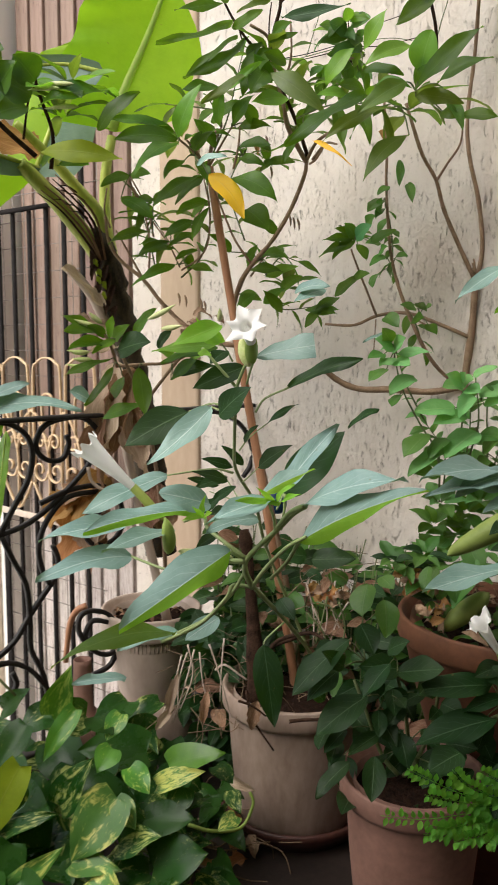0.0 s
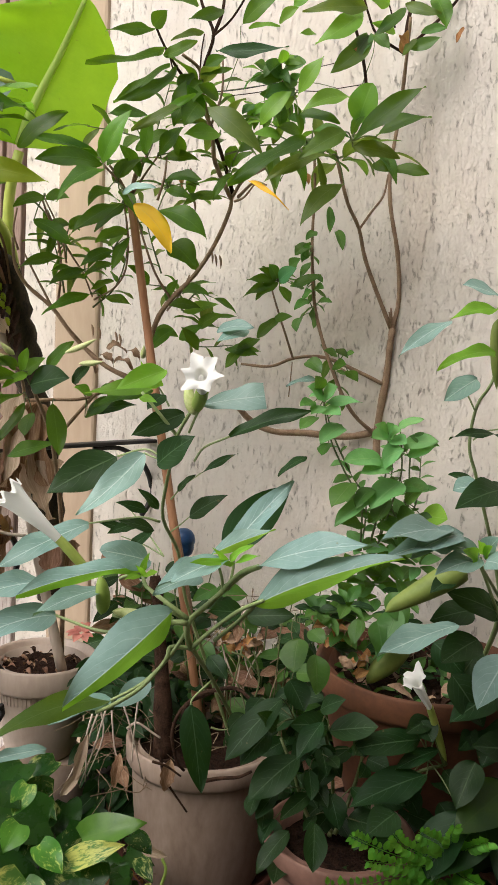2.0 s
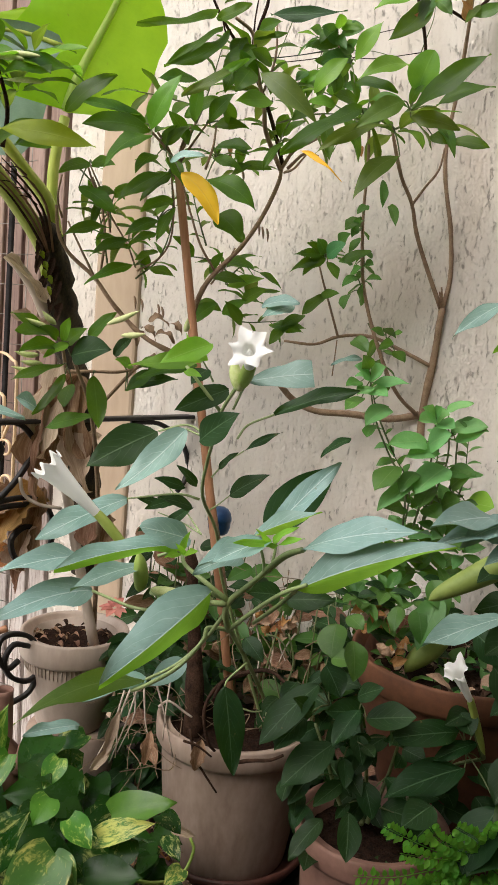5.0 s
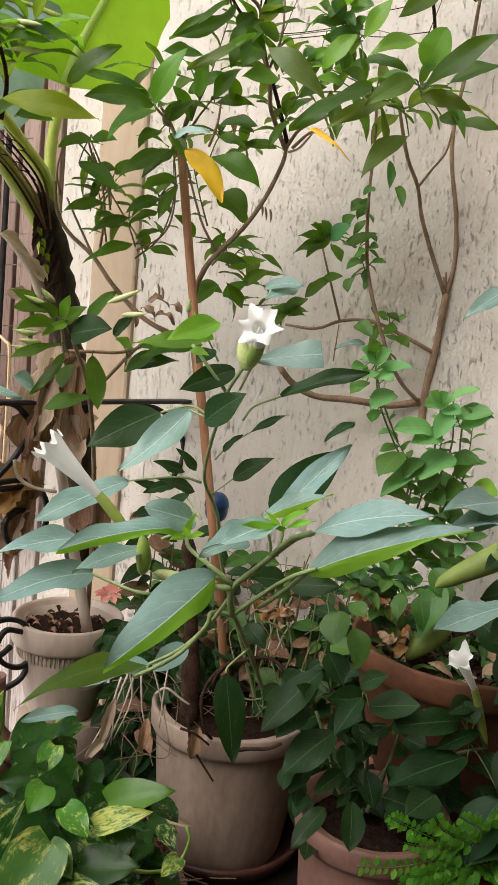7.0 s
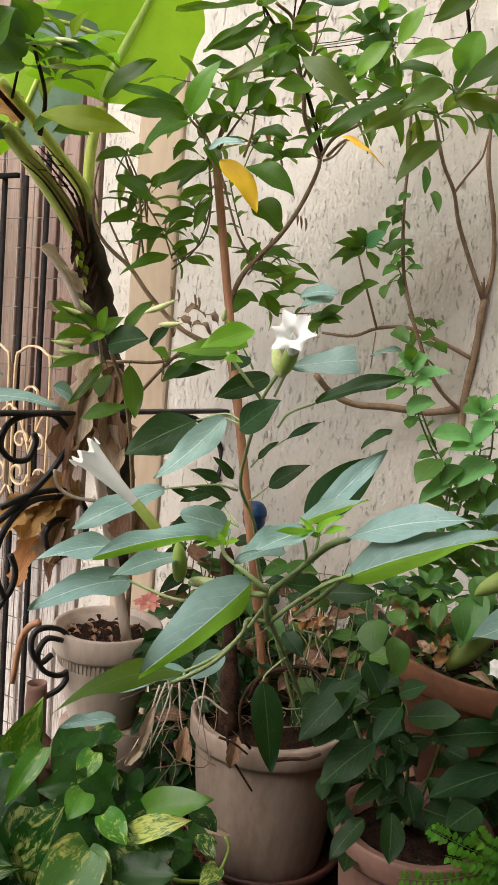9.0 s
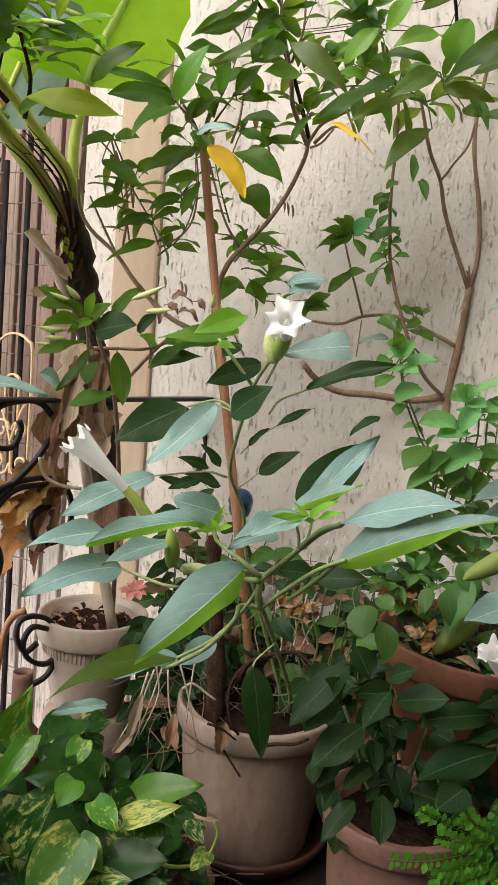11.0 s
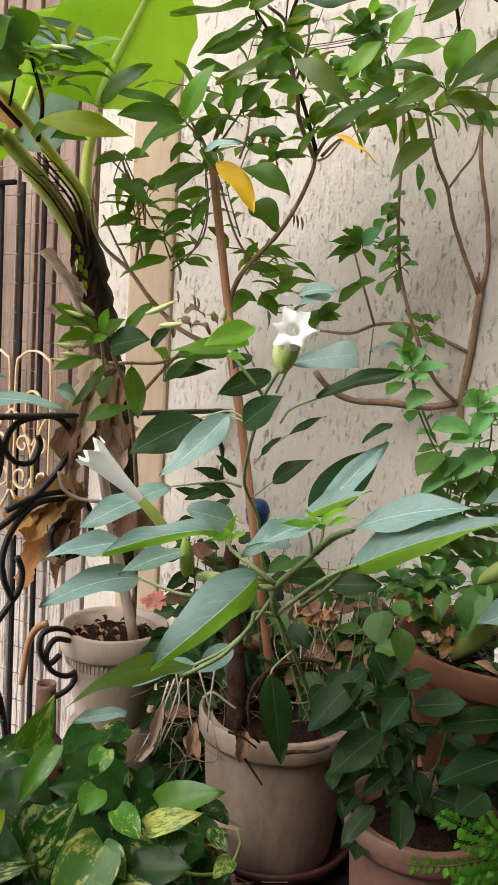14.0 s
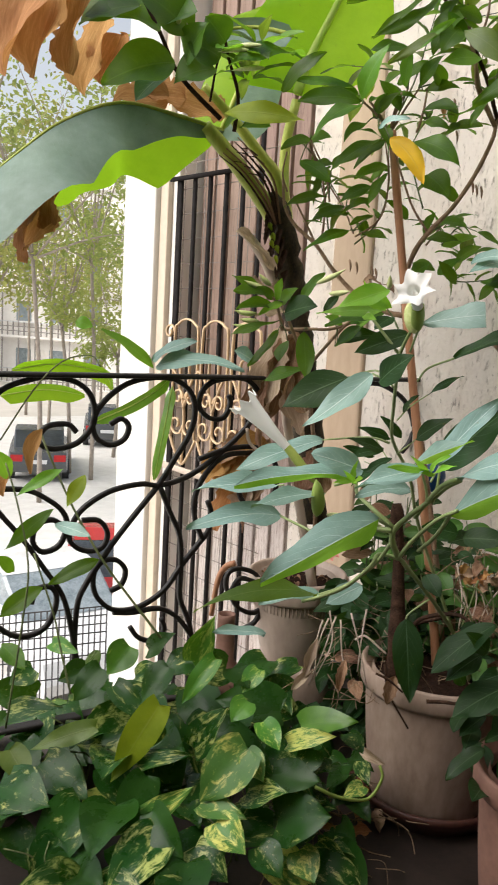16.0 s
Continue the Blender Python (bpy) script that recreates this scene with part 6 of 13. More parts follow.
leaf(climber, JASMINE, (0.255, 1.950, 1.256), (0.198, 1.910, 1.207), 0.033, arch=0.06, fold=0.20, shape='oblong', normal=(-0.193, -0.637, 0.746))
leaf(climber, JASMINE, (0.213, 1.950, 1.209), (0.150, 1.910, 1.175), 0.027, arch=0.05, fold=0.17, shape='oblong', normal=(0.033, -0.674, 0.738))
leaf(climber, DATURA, (0.177, 1.900, 1.223), (0.101, 1.860, 1.192), 0.041, arch=0.07, fold=0.19, shape='oblong', normal=(-0.011, -0.603, 0.798))
leaf(climber, JASMINE, (0.159, 1.950, 1.180), (0.209, 1.910, 1.178), 0.020, arch=0.03, fold=0.17, shape='oblong', normal=(-0.490, -0.646, 0.585))
leaf(climber, JASMINE, (0.244, 1.950, 1.255), (0.278, 1.910, 1.261), 0.024, arch=0.04, fold=0.14, shape='oblong', normal=(-0.727, -0.567, 0.387))
leaf(climber, VINE, (0.311, 1.880, 1.163), (0.336, 1.840, 1.138), 0.039, arch=0.08, fold=0.26, shape='ovate', normal=(-0.316, -0.634, 0.706))
leaf(climber, JASMINE, (0.373, 1.880, 1.154), (0.391, 1.840, 1.158), 0.034, arch=0.03, fold=0.26, shape='ovate', normal=(-0.791, -0.281, 0.543))
leaf(climber, JASMINE, (0.408, 1.880, 1.145), (0.420, 1.840, 1.121), 0.027, arch=0.07, fold=0.10, shape='ovate', normal=(-0.279, -0.557, 0.782))
leaf(climber, VINE, (0.381, 1.880, 1.179), (0.336, 1.840, 1.187), 0.021, arch=0.08, fold=0.17, shape='ovate', normal=(0.655, -0.679, 0.330))
leaf(climber, VINE, (0.403, 1.880, 1.179), (0.408, 1.840, 1.187), 0.017, arch=0.05, fold=0.32, shape='ovate', normal=(-0.942, -0.069, 0.329))
leaf(climber, DATURA, (0.336, 1.880, 1.122), (0.256, 1.840, 1.105), 0.019, arch=0.07, fold=0.14, shape='oblong', normal=(0.109, -0.559, 0.822))
leaf(climber, JASMINE, (0.385, 1.900, 1.193), (0.401, 1.860, 1.172), 0.020, arch=0.07, fold=0.21, shape='ovate', normal=(-0.302, -0.528, 0.794))
tube('twig', [(0.064, 1.950, 1.743), (0.136, 1.950, 1.757), (0.220, 1.950, 1.781)], 0.001, 0.001, BLACK_PLASTIC, climber)
basil = thing("basil_plant", (0.47, 1.78, 0.5), "soft pale green basil-like herb in a terracotta pot", "plant")
leaf(basil, MINT, (0.440, 1.680, 1.020), (0.396, 1.640, 1.039), 0.033, arch=0.03, fold=0.21, shape='ovate', normal=(0.704, -0.680, 0.202))
leaf(basil, MINT, (0.440, 1.680, 1.021), (0.435, 1.640, 1.044), 0.029, arch=0.06, fold=0.14, shape='ovate', normal=(-0.977, 0.002, -0.214))
leaf(basil, MINT, (0.438, 1.680, 1.015), (0.389, 1.640, 1.015), 0.036, arch=0.03, fold=0.25, shape='ovate', normal=(0.451, -0.540, 0.711))
leaf(basil, MINT, (0.443, 1.680, 1.018), (0.452, 1.640, 1.030), 0.033, arch=0.06, fold=0.19, shape='ovate', normal=(-0.921, -0.083, 0.381))
leaf(basil, MINT, (0.462, 1.680, 1.035), (0.499, 1.640, 1.055), 0.029, arch=0.02, fold=0.27, shape='ovate', normal=(-0.692, -0.306, 0.654))
leaf(basil, MINT, (0.448, 1.680, 1.010), (0.466, 1.640, 1.004), 0.037, arch=0.06, fold=0.13, shape='ovate', normal=(-0.513, -0.344, 0.787))
leaf(basil, MINT, (0.425, 1.680, 0.968), (0.334, 1.640, 0.965), 0.054, arch=0.03, fold=0.19, shape='ovate', normal=(0.233, -0.582, 0.779))
leaf(basil, MINT, (0.449, 1.680, 0.953), (0.373, 1.640, 0.940), 0.048, arch=0.06, fold=0.29, shape='ovate', normal=(0.160, -0.563, 0.810))
leaf(basil, MINT, (0.431, 1.680, 0.961), (0.460, 1.640, 0.992), 0.063, arch=0.07, fold=0.14, shape='ovate', normal=(-0.853, -0.284, 0.437))
leaf(basil, MINT, (0.473, 1.680, 0.920), (0.398, 1.640, 0.870), 0.071, arch=0.04, fold=0.19, shape='ovate', normal=(-0.340, -0.415, 0.844))
leaf(basil, MINT, (0.412, 1.680, 0.883), (0.324, 1.640, 0.833), 0.044, arch=0.06, fold=0.32, shape='ovate', normal=(-0.256, -0.476, 0.841))
leaf(basil, VINE, (0.369, 1.680, 0.915), (0.316, 1.640, 0.870), 0.056, arch=0.03, fold=0.22, shape='ovate', normal=(-0.375, -0.425, 0.824))
leaf(basil, MINT, (0.474, 1.680, 0.998), (0.534, 1.640, 1.011), 0.048, arch=0.06, fold=0.12, shape='ovate', normal=(-0.478, -0.487, 0.731))
leaf(basil, MINT, (0.486, 1.680, 0.975), (0.532, 1.640, 1.001), 0.035, arch=0.04, fold=0.29, shape='ovate', normal=(-0.704, -0.451, 0.548))
leaf(basil, VINE, (0.490, 1.680, 1.017), (0.538, 1.640, 1.001), 0.029, arch=0.03, fold=0.26, shape='ovate', normal=(-0.298, -0.637, 0.711))
leaf(basil, VINE, (0.479, 1.680, 0.911), (0.521, 1.640, 0.912), 0.049, arch=0.04, fold=0.21, shape='ovate', normal=(-0.436, -0.424, 0.794))
leaf(basil, VINE, (0.488, 1.680, 0.878), (0.511, 1.640, 0.919), 0.045, arch=0.07, fold=0.13, shape='ovate', normal=(-0.926, -0.239, 0.291))
leaf(basil, MINT, (0.340, 1.680, 1.033), (0.283, 1.640, 0.999), 0.050, arch=0.05, fold=0.19, shape='ovate', normal=(-0.180, -0.482, 0.858))
leaf(basil, VINE, (0.283, 1.680, 1.048), (0.241, 1.640, 1.024), 0.034, arch=0.07, fold=0.17, shape='ovate', normal=(-0.165, -0.368, 0.915))
leaf(basil, MINT, (0.296, 1.680, 1.094), (0.252, 1.640, 1.109), 0.038, arch=0.05, fold=0.14, shape='ovate', normal=(0.698, -0.658, 0.284))
leaf(basil, MINT, (0.296, 1.680, 1.088), (0.314, 1.640, 1.112), 0.040, arch=0.05, fold=0.24, shape='ovate', normal=(-0.932, -0.259, 0.253))
leaf(basil, MINT, (0.302, 1.680, 1.079), (0.366, 1.640, 1.084), 0.026, arch=0.04, fold=0.18, shape='ovate', normal=(-0.406, -0.567, 0.716))
leaf(basil, MINT, (0.298, 1.680, 1.071), (0.262, 1.640, 1.055), 0.032, arch=0.03, fold=0.17, shape='ovate', normal=(0.005, -0.379, 0.925))
leaf(basil, VINE, (0.291, 1.680, 1.100), (0.265, 1.640, 1.131), 0.035, arch=0.07, fold=0.10, shape='ovate', normal=(0.571, -0.704, -0.423))
leaf(basil, DATURA_DARK, (0.270, 1.680, 0.966), (0.201, 1.640, 0.931), 0.024, arch=0.07, fold=0.17, shape='lance', normal=(-0.169, -0.470, 0.866))
leaf(basil, VINE, (0.312, 1.680, 0.995), (0.289, 1.640, 0.974), 0.032, arch=0.05, fold=0.25, shape='ovate', normal=(-0.396, -0.235, 0.888))
leaf(basil, MINT, (0.299, 1.680, 1.065), (0.323, 1.640, 1.058), 0.037, arch=0.06, fold=0.11, shape='ovate', normal=(-0.441, -0.401, 0.802))
leaf(basil, VINE, (0.277, 1.680, 1.079), (0.238, 1.640, 1.070), 0.028, arch=0.04, fold=0.22, shape='ovate', normal=(0.248, -0.439, 0.863))
leaf(basil, VINE, (0.411, 1.680, 0.906), (0.367, 1.640, 0.870), 0.043, arch=0.06, fold=0.12, shape='ovate', normal=(-0.396, -0.336, 0.855))
leaf(basil, VINE, (0.449, 1.680, 0.876), (0.412, 1.640, 0.840), 0.053, arch=0.03, fold=0.21, shape='ovate', normal=(-0.577, -0.169, 0.799))
leaf(basil, VINE, (0.395, 1.680, 0.831), (0.338, 1.640, 0.836), 0.037, arch=0.03, fold=0.31, shape='ovate', normal=(0.434, -0.528, 0.730))
leaf(basil, VINE, (0.472, 1.680, 0.836), (0.494, 1.640, 0.862), 0.052, arch=0.06, fold=0.25, shape='ovate', normal=(-0.879, -0.194, 0.436))
leaf(basil, VINE, (0.438, 1.680, 0.834), (0.457, 1.640, 0.819), 0.047, arch=0.07, fold=0.32, shape='ovate', normal=(-0.293, -0.452, 0.843))
leaf(basil, VINE, (0.506, 1.680, 0.838), (0.542, 1.640, 0.824), 0.055, arch=0.07, fold=0.29, shape='ovate', normal=(-0.304, -0.541, 0.784))
leaf(basil, DATURA_FRESH, (0.527, 1.680, 0.847), (0.567, 1.640, 0.850), 0.069, arch=0.04, fold=0.21, shape='ovate', normal=(-0.471, -0.426, 0.772))
rosette(basil, [VINE, MINT], (0.408, 1.700, 0.765), (0.000, -0.500, 1.000), 6, 0.056, 0.55, random.Random(60))
rosette(basil, [VINE, JASMINE], (0.468, 1.720, 0.739), (0.000, -0.500, 1.000), 6, 0.058, 0.55, random.Random(61))
rosette(basil, [VINE, JASMINE], (0.406, 1.740, 0.707), (0.000, -0.500, 1.000), 6, 0.058, 0.55, random.Random(62))
rosette(basil, [VINE, MINT], (0.493, 1.700, 0.770), (0.000, -0.500, 1.000), 6, 0.057, 0.55, random.Random(63))
rosette(basil, [VINE, JASMINE], (0.450, 1.720, 0.690), (0.000, -0.500, 1.000), 6, 0.058, 0.55, random.Random(64))
rosette(basil, [VINE, JASMINE], (0.509, 1.740, 0.687), (0.000, -0.500, 1.000), 6, 0.059, 0.55, random.Random(65))
rosette(basil, [VINE, MINT], (0.535, 1.700, 0.736), (0.000, -0.500, 1.000), 6, 0.058, 0.55, random.Random(66))
rosette(basil, [VINE, JASMINE], (0.405, 1.720, 0.652), (0.000, -0.500, 1.000), 6, 0.058, 0.55, random.Random(67))
rosette(basil, [VINE, JASMINE], (0.452, 1.740, 0.830), (0.000, -0.500, 1.000), 6, 0.058, 0.55, random.Random(68))
rosette(basil, [VINE, MINT], (0.497, 1.700, 0.829), (0.000, -0.500, 1.000), 6, 0.057, 0.55, random.Random(69))
rosette(basil, [VINE], (0.334, 1.720, 0.637), (0.000, -0.300, 1.000), 6, 0.038, 0.35, random.Random(75))
rosette(basil, [VINE], (0.368, 1.720, 0.656), (0.000, -0.300, 1.000), 6, 0.038, 0.35, random.Random(76))
rosette(basil, [VINE], (0.356, 1.720, 0.607), (0.000, -0.300, 1.000), 6, 0.038, 0.35, random.Random(77))
rosette(basil, [VINE], (0.395, 1.720, 0.633), (0.000, -0.300, 1.000), 6, 0.039, 0.35, random.Random(78))
rosette(basil, [VINE], (0.313, 1.720, 0.612), (0.000, -0.300, 1.000), 6, 0.038, 0.35, random.Random(79))
broadleaf = thing("broadleaf_plant", (0.318, 1.47, 0.28), "bushy plant with dark green pointed leaves in a clay pot", "plant")
tube('stem', [(0.302, 1.480, 0.275), (0.320, 1.520, 0.272), (0.306, 1.500, 0.385), (0.283, 1.500, 0.483)], 0.005, 0.003, TWIG, broadleaf)
tube('stem', [(0.323, 1.480, 0.275), (0.392, 1.500, 0.307), (0.452, 1.460, 0.396), (0.505, 1.440, 0.424)], 0.005, 0.003, TWIG, broadleaf)
tube('stem', [(0.291, 1.480, 0.275), (0.261, 1.500, 0.307), (0.229, 1.500, 0.395), (0.207, 1.520, 0.450)], 0.005, 0.003, TWIG, broadleaf)
tube('stem', [(0.312, 1.480, 0.275), (0.360, 1.520, 0.351), (0.372, 1.500, 0.462)], 0.005, 0.003, TWIG, broadleaf)
tube('stem', [(0.505, 1.440, 0.424), (0.480, 1.440, 0.483), (0.457, 1.420, 0.540)], 0.005, 0.003, TWIG, broadleaf)
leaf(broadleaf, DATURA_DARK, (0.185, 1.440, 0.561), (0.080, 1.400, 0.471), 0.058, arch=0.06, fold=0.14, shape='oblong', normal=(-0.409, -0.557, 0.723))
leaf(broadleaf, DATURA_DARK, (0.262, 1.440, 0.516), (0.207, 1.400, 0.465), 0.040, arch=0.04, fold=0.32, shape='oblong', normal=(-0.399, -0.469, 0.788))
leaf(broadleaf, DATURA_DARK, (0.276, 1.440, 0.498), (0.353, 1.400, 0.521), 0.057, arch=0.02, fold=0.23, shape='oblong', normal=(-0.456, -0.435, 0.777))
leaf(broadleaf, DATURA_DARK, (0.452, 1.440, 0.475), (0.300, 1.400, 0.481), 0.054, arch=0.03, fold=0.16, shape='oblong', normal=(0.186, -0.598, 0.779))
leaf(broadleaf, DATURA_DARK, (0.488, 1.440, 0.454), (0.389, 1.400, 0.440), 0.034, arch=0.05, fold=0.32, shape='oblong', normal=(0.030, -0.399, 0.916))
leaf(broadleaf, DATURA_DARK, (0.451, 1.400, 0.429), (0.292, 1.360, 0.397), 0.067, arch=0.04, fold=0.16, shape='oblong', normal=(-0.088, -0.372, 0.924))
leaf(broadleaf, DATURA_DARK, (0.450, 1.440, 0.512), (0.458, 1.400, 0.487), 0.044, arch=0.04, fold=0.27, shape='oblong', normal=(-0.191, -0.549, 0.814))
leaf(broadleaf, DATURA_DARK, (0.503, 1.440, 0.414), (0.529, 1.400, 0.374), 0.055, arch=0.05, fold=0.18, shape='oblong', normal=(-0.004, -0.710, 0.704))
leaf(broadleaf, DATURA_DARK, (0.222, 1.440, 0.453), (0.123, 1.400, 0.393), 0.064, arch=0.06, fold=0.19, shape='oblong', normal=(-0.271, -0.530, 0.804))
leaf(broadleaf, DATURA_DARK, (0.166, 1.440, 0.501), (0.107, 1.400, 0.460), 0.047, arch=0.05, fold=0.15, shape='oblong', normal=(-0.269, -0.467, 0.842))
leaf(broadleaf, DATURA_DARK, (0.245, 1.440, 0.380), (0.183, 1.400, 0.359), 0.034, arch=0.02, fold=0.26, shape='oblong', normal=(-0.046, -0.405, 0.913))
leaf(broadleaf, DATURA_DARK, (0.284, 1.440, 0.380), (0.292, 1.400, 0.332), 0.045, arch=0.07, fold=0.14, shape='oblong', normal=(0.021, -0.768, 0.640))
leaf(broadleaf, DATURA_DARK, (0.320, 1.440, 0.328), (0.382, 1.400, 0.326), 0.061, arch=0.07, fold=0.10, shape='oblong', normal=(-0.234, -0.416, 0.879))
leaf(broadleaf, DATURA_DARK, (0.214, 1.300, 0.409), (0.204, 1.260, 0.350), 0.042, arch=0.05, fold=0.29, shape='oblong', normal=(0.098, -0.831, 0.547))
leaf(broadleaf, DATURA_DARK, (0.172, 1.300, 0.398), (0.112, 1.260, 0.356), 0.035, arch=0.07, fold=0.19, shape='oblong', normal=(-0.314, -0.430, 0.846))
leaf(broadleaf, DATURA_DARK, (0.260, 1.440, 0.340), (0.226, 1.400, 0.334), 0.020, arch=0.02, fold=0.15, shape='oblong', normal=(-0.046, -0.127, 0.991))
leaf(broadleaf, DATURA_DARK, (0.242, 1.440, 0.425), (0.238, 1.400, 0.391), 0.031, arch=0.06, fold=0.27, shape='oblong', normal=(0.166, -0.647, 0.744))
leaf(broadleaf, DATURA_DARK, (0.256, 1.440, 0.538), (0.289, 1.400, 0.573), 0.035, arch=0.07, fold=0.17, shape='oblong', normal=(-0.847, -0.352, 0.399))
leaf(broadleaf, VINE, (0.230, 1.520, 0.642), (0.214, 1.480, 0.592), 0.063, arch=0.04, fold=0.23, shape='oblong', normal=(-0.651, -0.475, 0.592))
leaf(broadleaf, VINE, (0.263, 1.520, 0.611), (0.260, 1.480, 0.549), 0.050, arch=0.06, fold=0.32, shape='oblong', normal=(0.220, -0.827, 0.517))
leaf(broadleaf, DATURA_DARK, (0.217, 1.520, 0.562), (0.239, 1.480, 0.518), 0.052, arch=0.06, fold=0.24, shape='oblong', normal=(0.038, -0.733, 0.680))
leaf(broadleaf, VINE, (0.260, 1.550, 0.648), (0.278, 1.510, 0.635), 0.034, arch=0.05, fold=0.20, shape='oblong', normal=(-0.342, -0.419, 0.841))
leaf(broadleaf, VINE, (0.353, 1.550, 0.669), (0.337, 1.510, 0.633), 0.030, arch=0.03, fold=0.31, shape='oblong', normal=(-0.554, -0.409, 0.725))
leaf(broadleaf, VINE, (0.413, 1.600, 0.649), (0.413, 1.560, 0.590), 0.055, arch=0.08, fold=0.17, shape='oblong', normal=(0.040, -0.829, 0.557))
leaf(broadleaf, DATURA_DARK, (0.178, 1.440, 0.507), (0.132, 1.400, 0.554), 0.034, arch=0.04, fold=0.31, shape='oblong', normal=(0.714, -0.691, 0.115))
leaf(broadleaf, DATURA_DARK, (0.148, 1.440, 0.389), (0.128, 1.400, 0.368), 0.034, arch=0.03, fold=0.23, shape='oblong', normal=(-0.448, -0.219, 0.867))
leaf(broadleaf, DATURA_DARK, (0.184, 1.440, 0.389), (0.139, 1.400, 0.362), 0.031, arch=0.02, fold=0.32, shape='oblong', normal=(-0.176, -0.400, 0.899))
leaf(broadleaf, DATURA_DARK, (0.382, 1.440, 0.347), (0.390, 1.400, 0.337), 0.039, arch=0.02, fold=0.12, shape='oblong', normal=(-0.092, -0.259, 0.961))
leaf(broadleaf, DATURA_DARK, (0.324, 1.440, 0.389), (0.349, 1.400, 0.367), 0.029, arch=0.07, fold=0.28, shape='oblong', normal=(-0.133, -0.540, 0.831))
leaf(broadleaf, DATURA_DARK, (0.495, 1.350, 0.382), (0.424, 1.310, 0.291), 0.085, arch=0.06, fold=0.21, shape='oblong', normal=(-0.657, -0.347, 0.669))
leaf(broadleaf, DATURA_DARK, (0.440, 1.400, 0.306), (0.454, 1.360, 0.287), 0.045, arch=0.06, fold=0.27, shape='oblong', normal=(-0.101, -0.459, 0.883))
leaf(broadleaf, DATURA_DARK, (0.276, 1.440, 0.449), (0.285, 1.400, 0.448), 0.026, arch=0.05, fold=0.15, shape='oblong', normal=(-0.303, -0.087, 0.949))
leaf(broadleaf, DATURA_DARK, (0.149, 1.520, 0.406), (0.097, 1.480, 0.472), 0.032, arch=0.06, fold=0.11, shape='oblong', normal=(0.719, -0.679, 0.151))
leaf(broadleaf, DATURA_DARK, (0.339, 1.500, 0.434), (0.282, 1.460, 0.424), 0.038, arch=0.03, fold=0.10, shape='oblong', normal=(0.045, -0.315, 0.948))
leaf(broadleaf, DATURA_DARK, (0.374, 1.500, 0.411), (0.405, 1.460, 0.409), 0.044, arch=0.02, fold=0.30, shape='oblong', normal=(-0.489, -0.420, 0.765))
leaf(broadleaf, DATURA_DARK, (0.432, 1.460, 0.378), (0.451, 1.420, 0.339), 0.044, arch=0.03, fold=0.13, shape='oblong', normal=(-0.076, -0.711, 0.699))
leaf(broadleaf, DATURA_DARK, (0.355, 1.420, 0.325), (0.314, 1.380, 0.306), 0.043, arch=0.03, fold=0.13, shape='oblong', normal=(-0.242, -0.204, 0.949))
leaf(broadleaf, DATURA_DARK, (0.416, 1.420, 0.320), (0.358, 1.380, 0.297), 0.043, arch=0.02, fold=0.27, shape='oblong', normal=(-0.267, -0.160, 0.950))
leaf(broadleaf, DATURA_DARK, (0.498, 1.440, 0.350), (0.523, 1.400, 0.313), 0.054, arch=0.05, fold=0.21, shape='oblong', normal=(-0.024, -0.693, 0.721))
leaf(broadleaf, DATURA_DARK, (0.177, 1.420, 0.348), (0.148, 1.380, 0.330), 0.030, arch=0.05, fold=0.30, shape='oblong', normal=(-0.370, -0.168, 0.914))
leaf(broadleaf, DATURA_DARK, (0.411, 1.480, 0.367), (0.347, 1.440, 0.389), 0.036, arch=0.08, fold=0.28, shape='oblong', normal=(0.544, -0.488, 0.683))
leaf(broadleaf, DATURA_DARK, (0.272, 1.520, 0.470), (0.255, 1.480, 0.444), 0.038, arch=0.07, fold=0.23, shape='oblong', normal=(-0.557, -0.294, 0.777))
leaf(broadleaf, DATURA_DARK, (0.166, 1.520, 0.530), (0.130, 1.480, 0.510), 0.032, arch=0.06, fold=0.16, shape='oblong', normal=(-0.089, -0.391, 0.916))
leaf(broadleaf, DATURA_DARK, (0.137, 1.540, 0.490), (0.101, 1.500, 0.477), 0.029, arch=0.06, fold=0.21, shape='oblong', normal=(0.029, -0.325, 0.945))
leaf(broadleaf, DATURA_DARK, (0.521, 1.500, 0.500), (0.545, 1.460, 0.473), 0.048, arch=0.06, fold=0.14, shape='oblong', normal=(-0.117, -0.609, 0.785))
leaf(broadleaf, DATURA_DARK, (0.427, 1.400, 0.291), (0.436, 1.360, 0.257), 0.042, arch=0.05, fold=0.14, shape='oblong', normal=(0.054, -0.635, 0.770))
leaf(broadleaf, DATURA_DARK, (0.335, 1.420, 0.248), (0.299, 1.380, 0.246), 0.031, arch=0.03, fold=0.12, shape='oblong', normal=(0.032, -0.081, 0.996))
fern = thing("feathery_seedling", (0.36, 1.36, 0.28), "feathery bright green seedling with paired leaflets", "plant")
pinnate(fern, [(0.452, 1.330, 0.307), (0.376, 1.310, 0.333), (0.308, 1.290, 0.372), (0.264, 1.270, 0.404)])
pinnate(fern, [(0.460, 1.330, 0.300), (0.380, 1.310, 0.301), (0.296, 1.290, 0.302), (0.222, 1.270, 0.321)])
pinnate(fern, [(0.467, 1.330, 0.307), (0.444, 1.310, 0.350), (0.410, 1.290, 0.378), (0.383, 1.270, 0.401)])
pinnate(fern, [(0.455, 1.330, 0.285), (0.397, 1.310, 0.279), (0.340, 1.290, 0.277), (0.294, 1.270, 0.288)])
pinnate(fern, [(0.468, 1.330, 0.300), (0.488, 1.310, 0.291), (0.500, 1.290, 0.291), (0.509, 1.270, 0.298)])
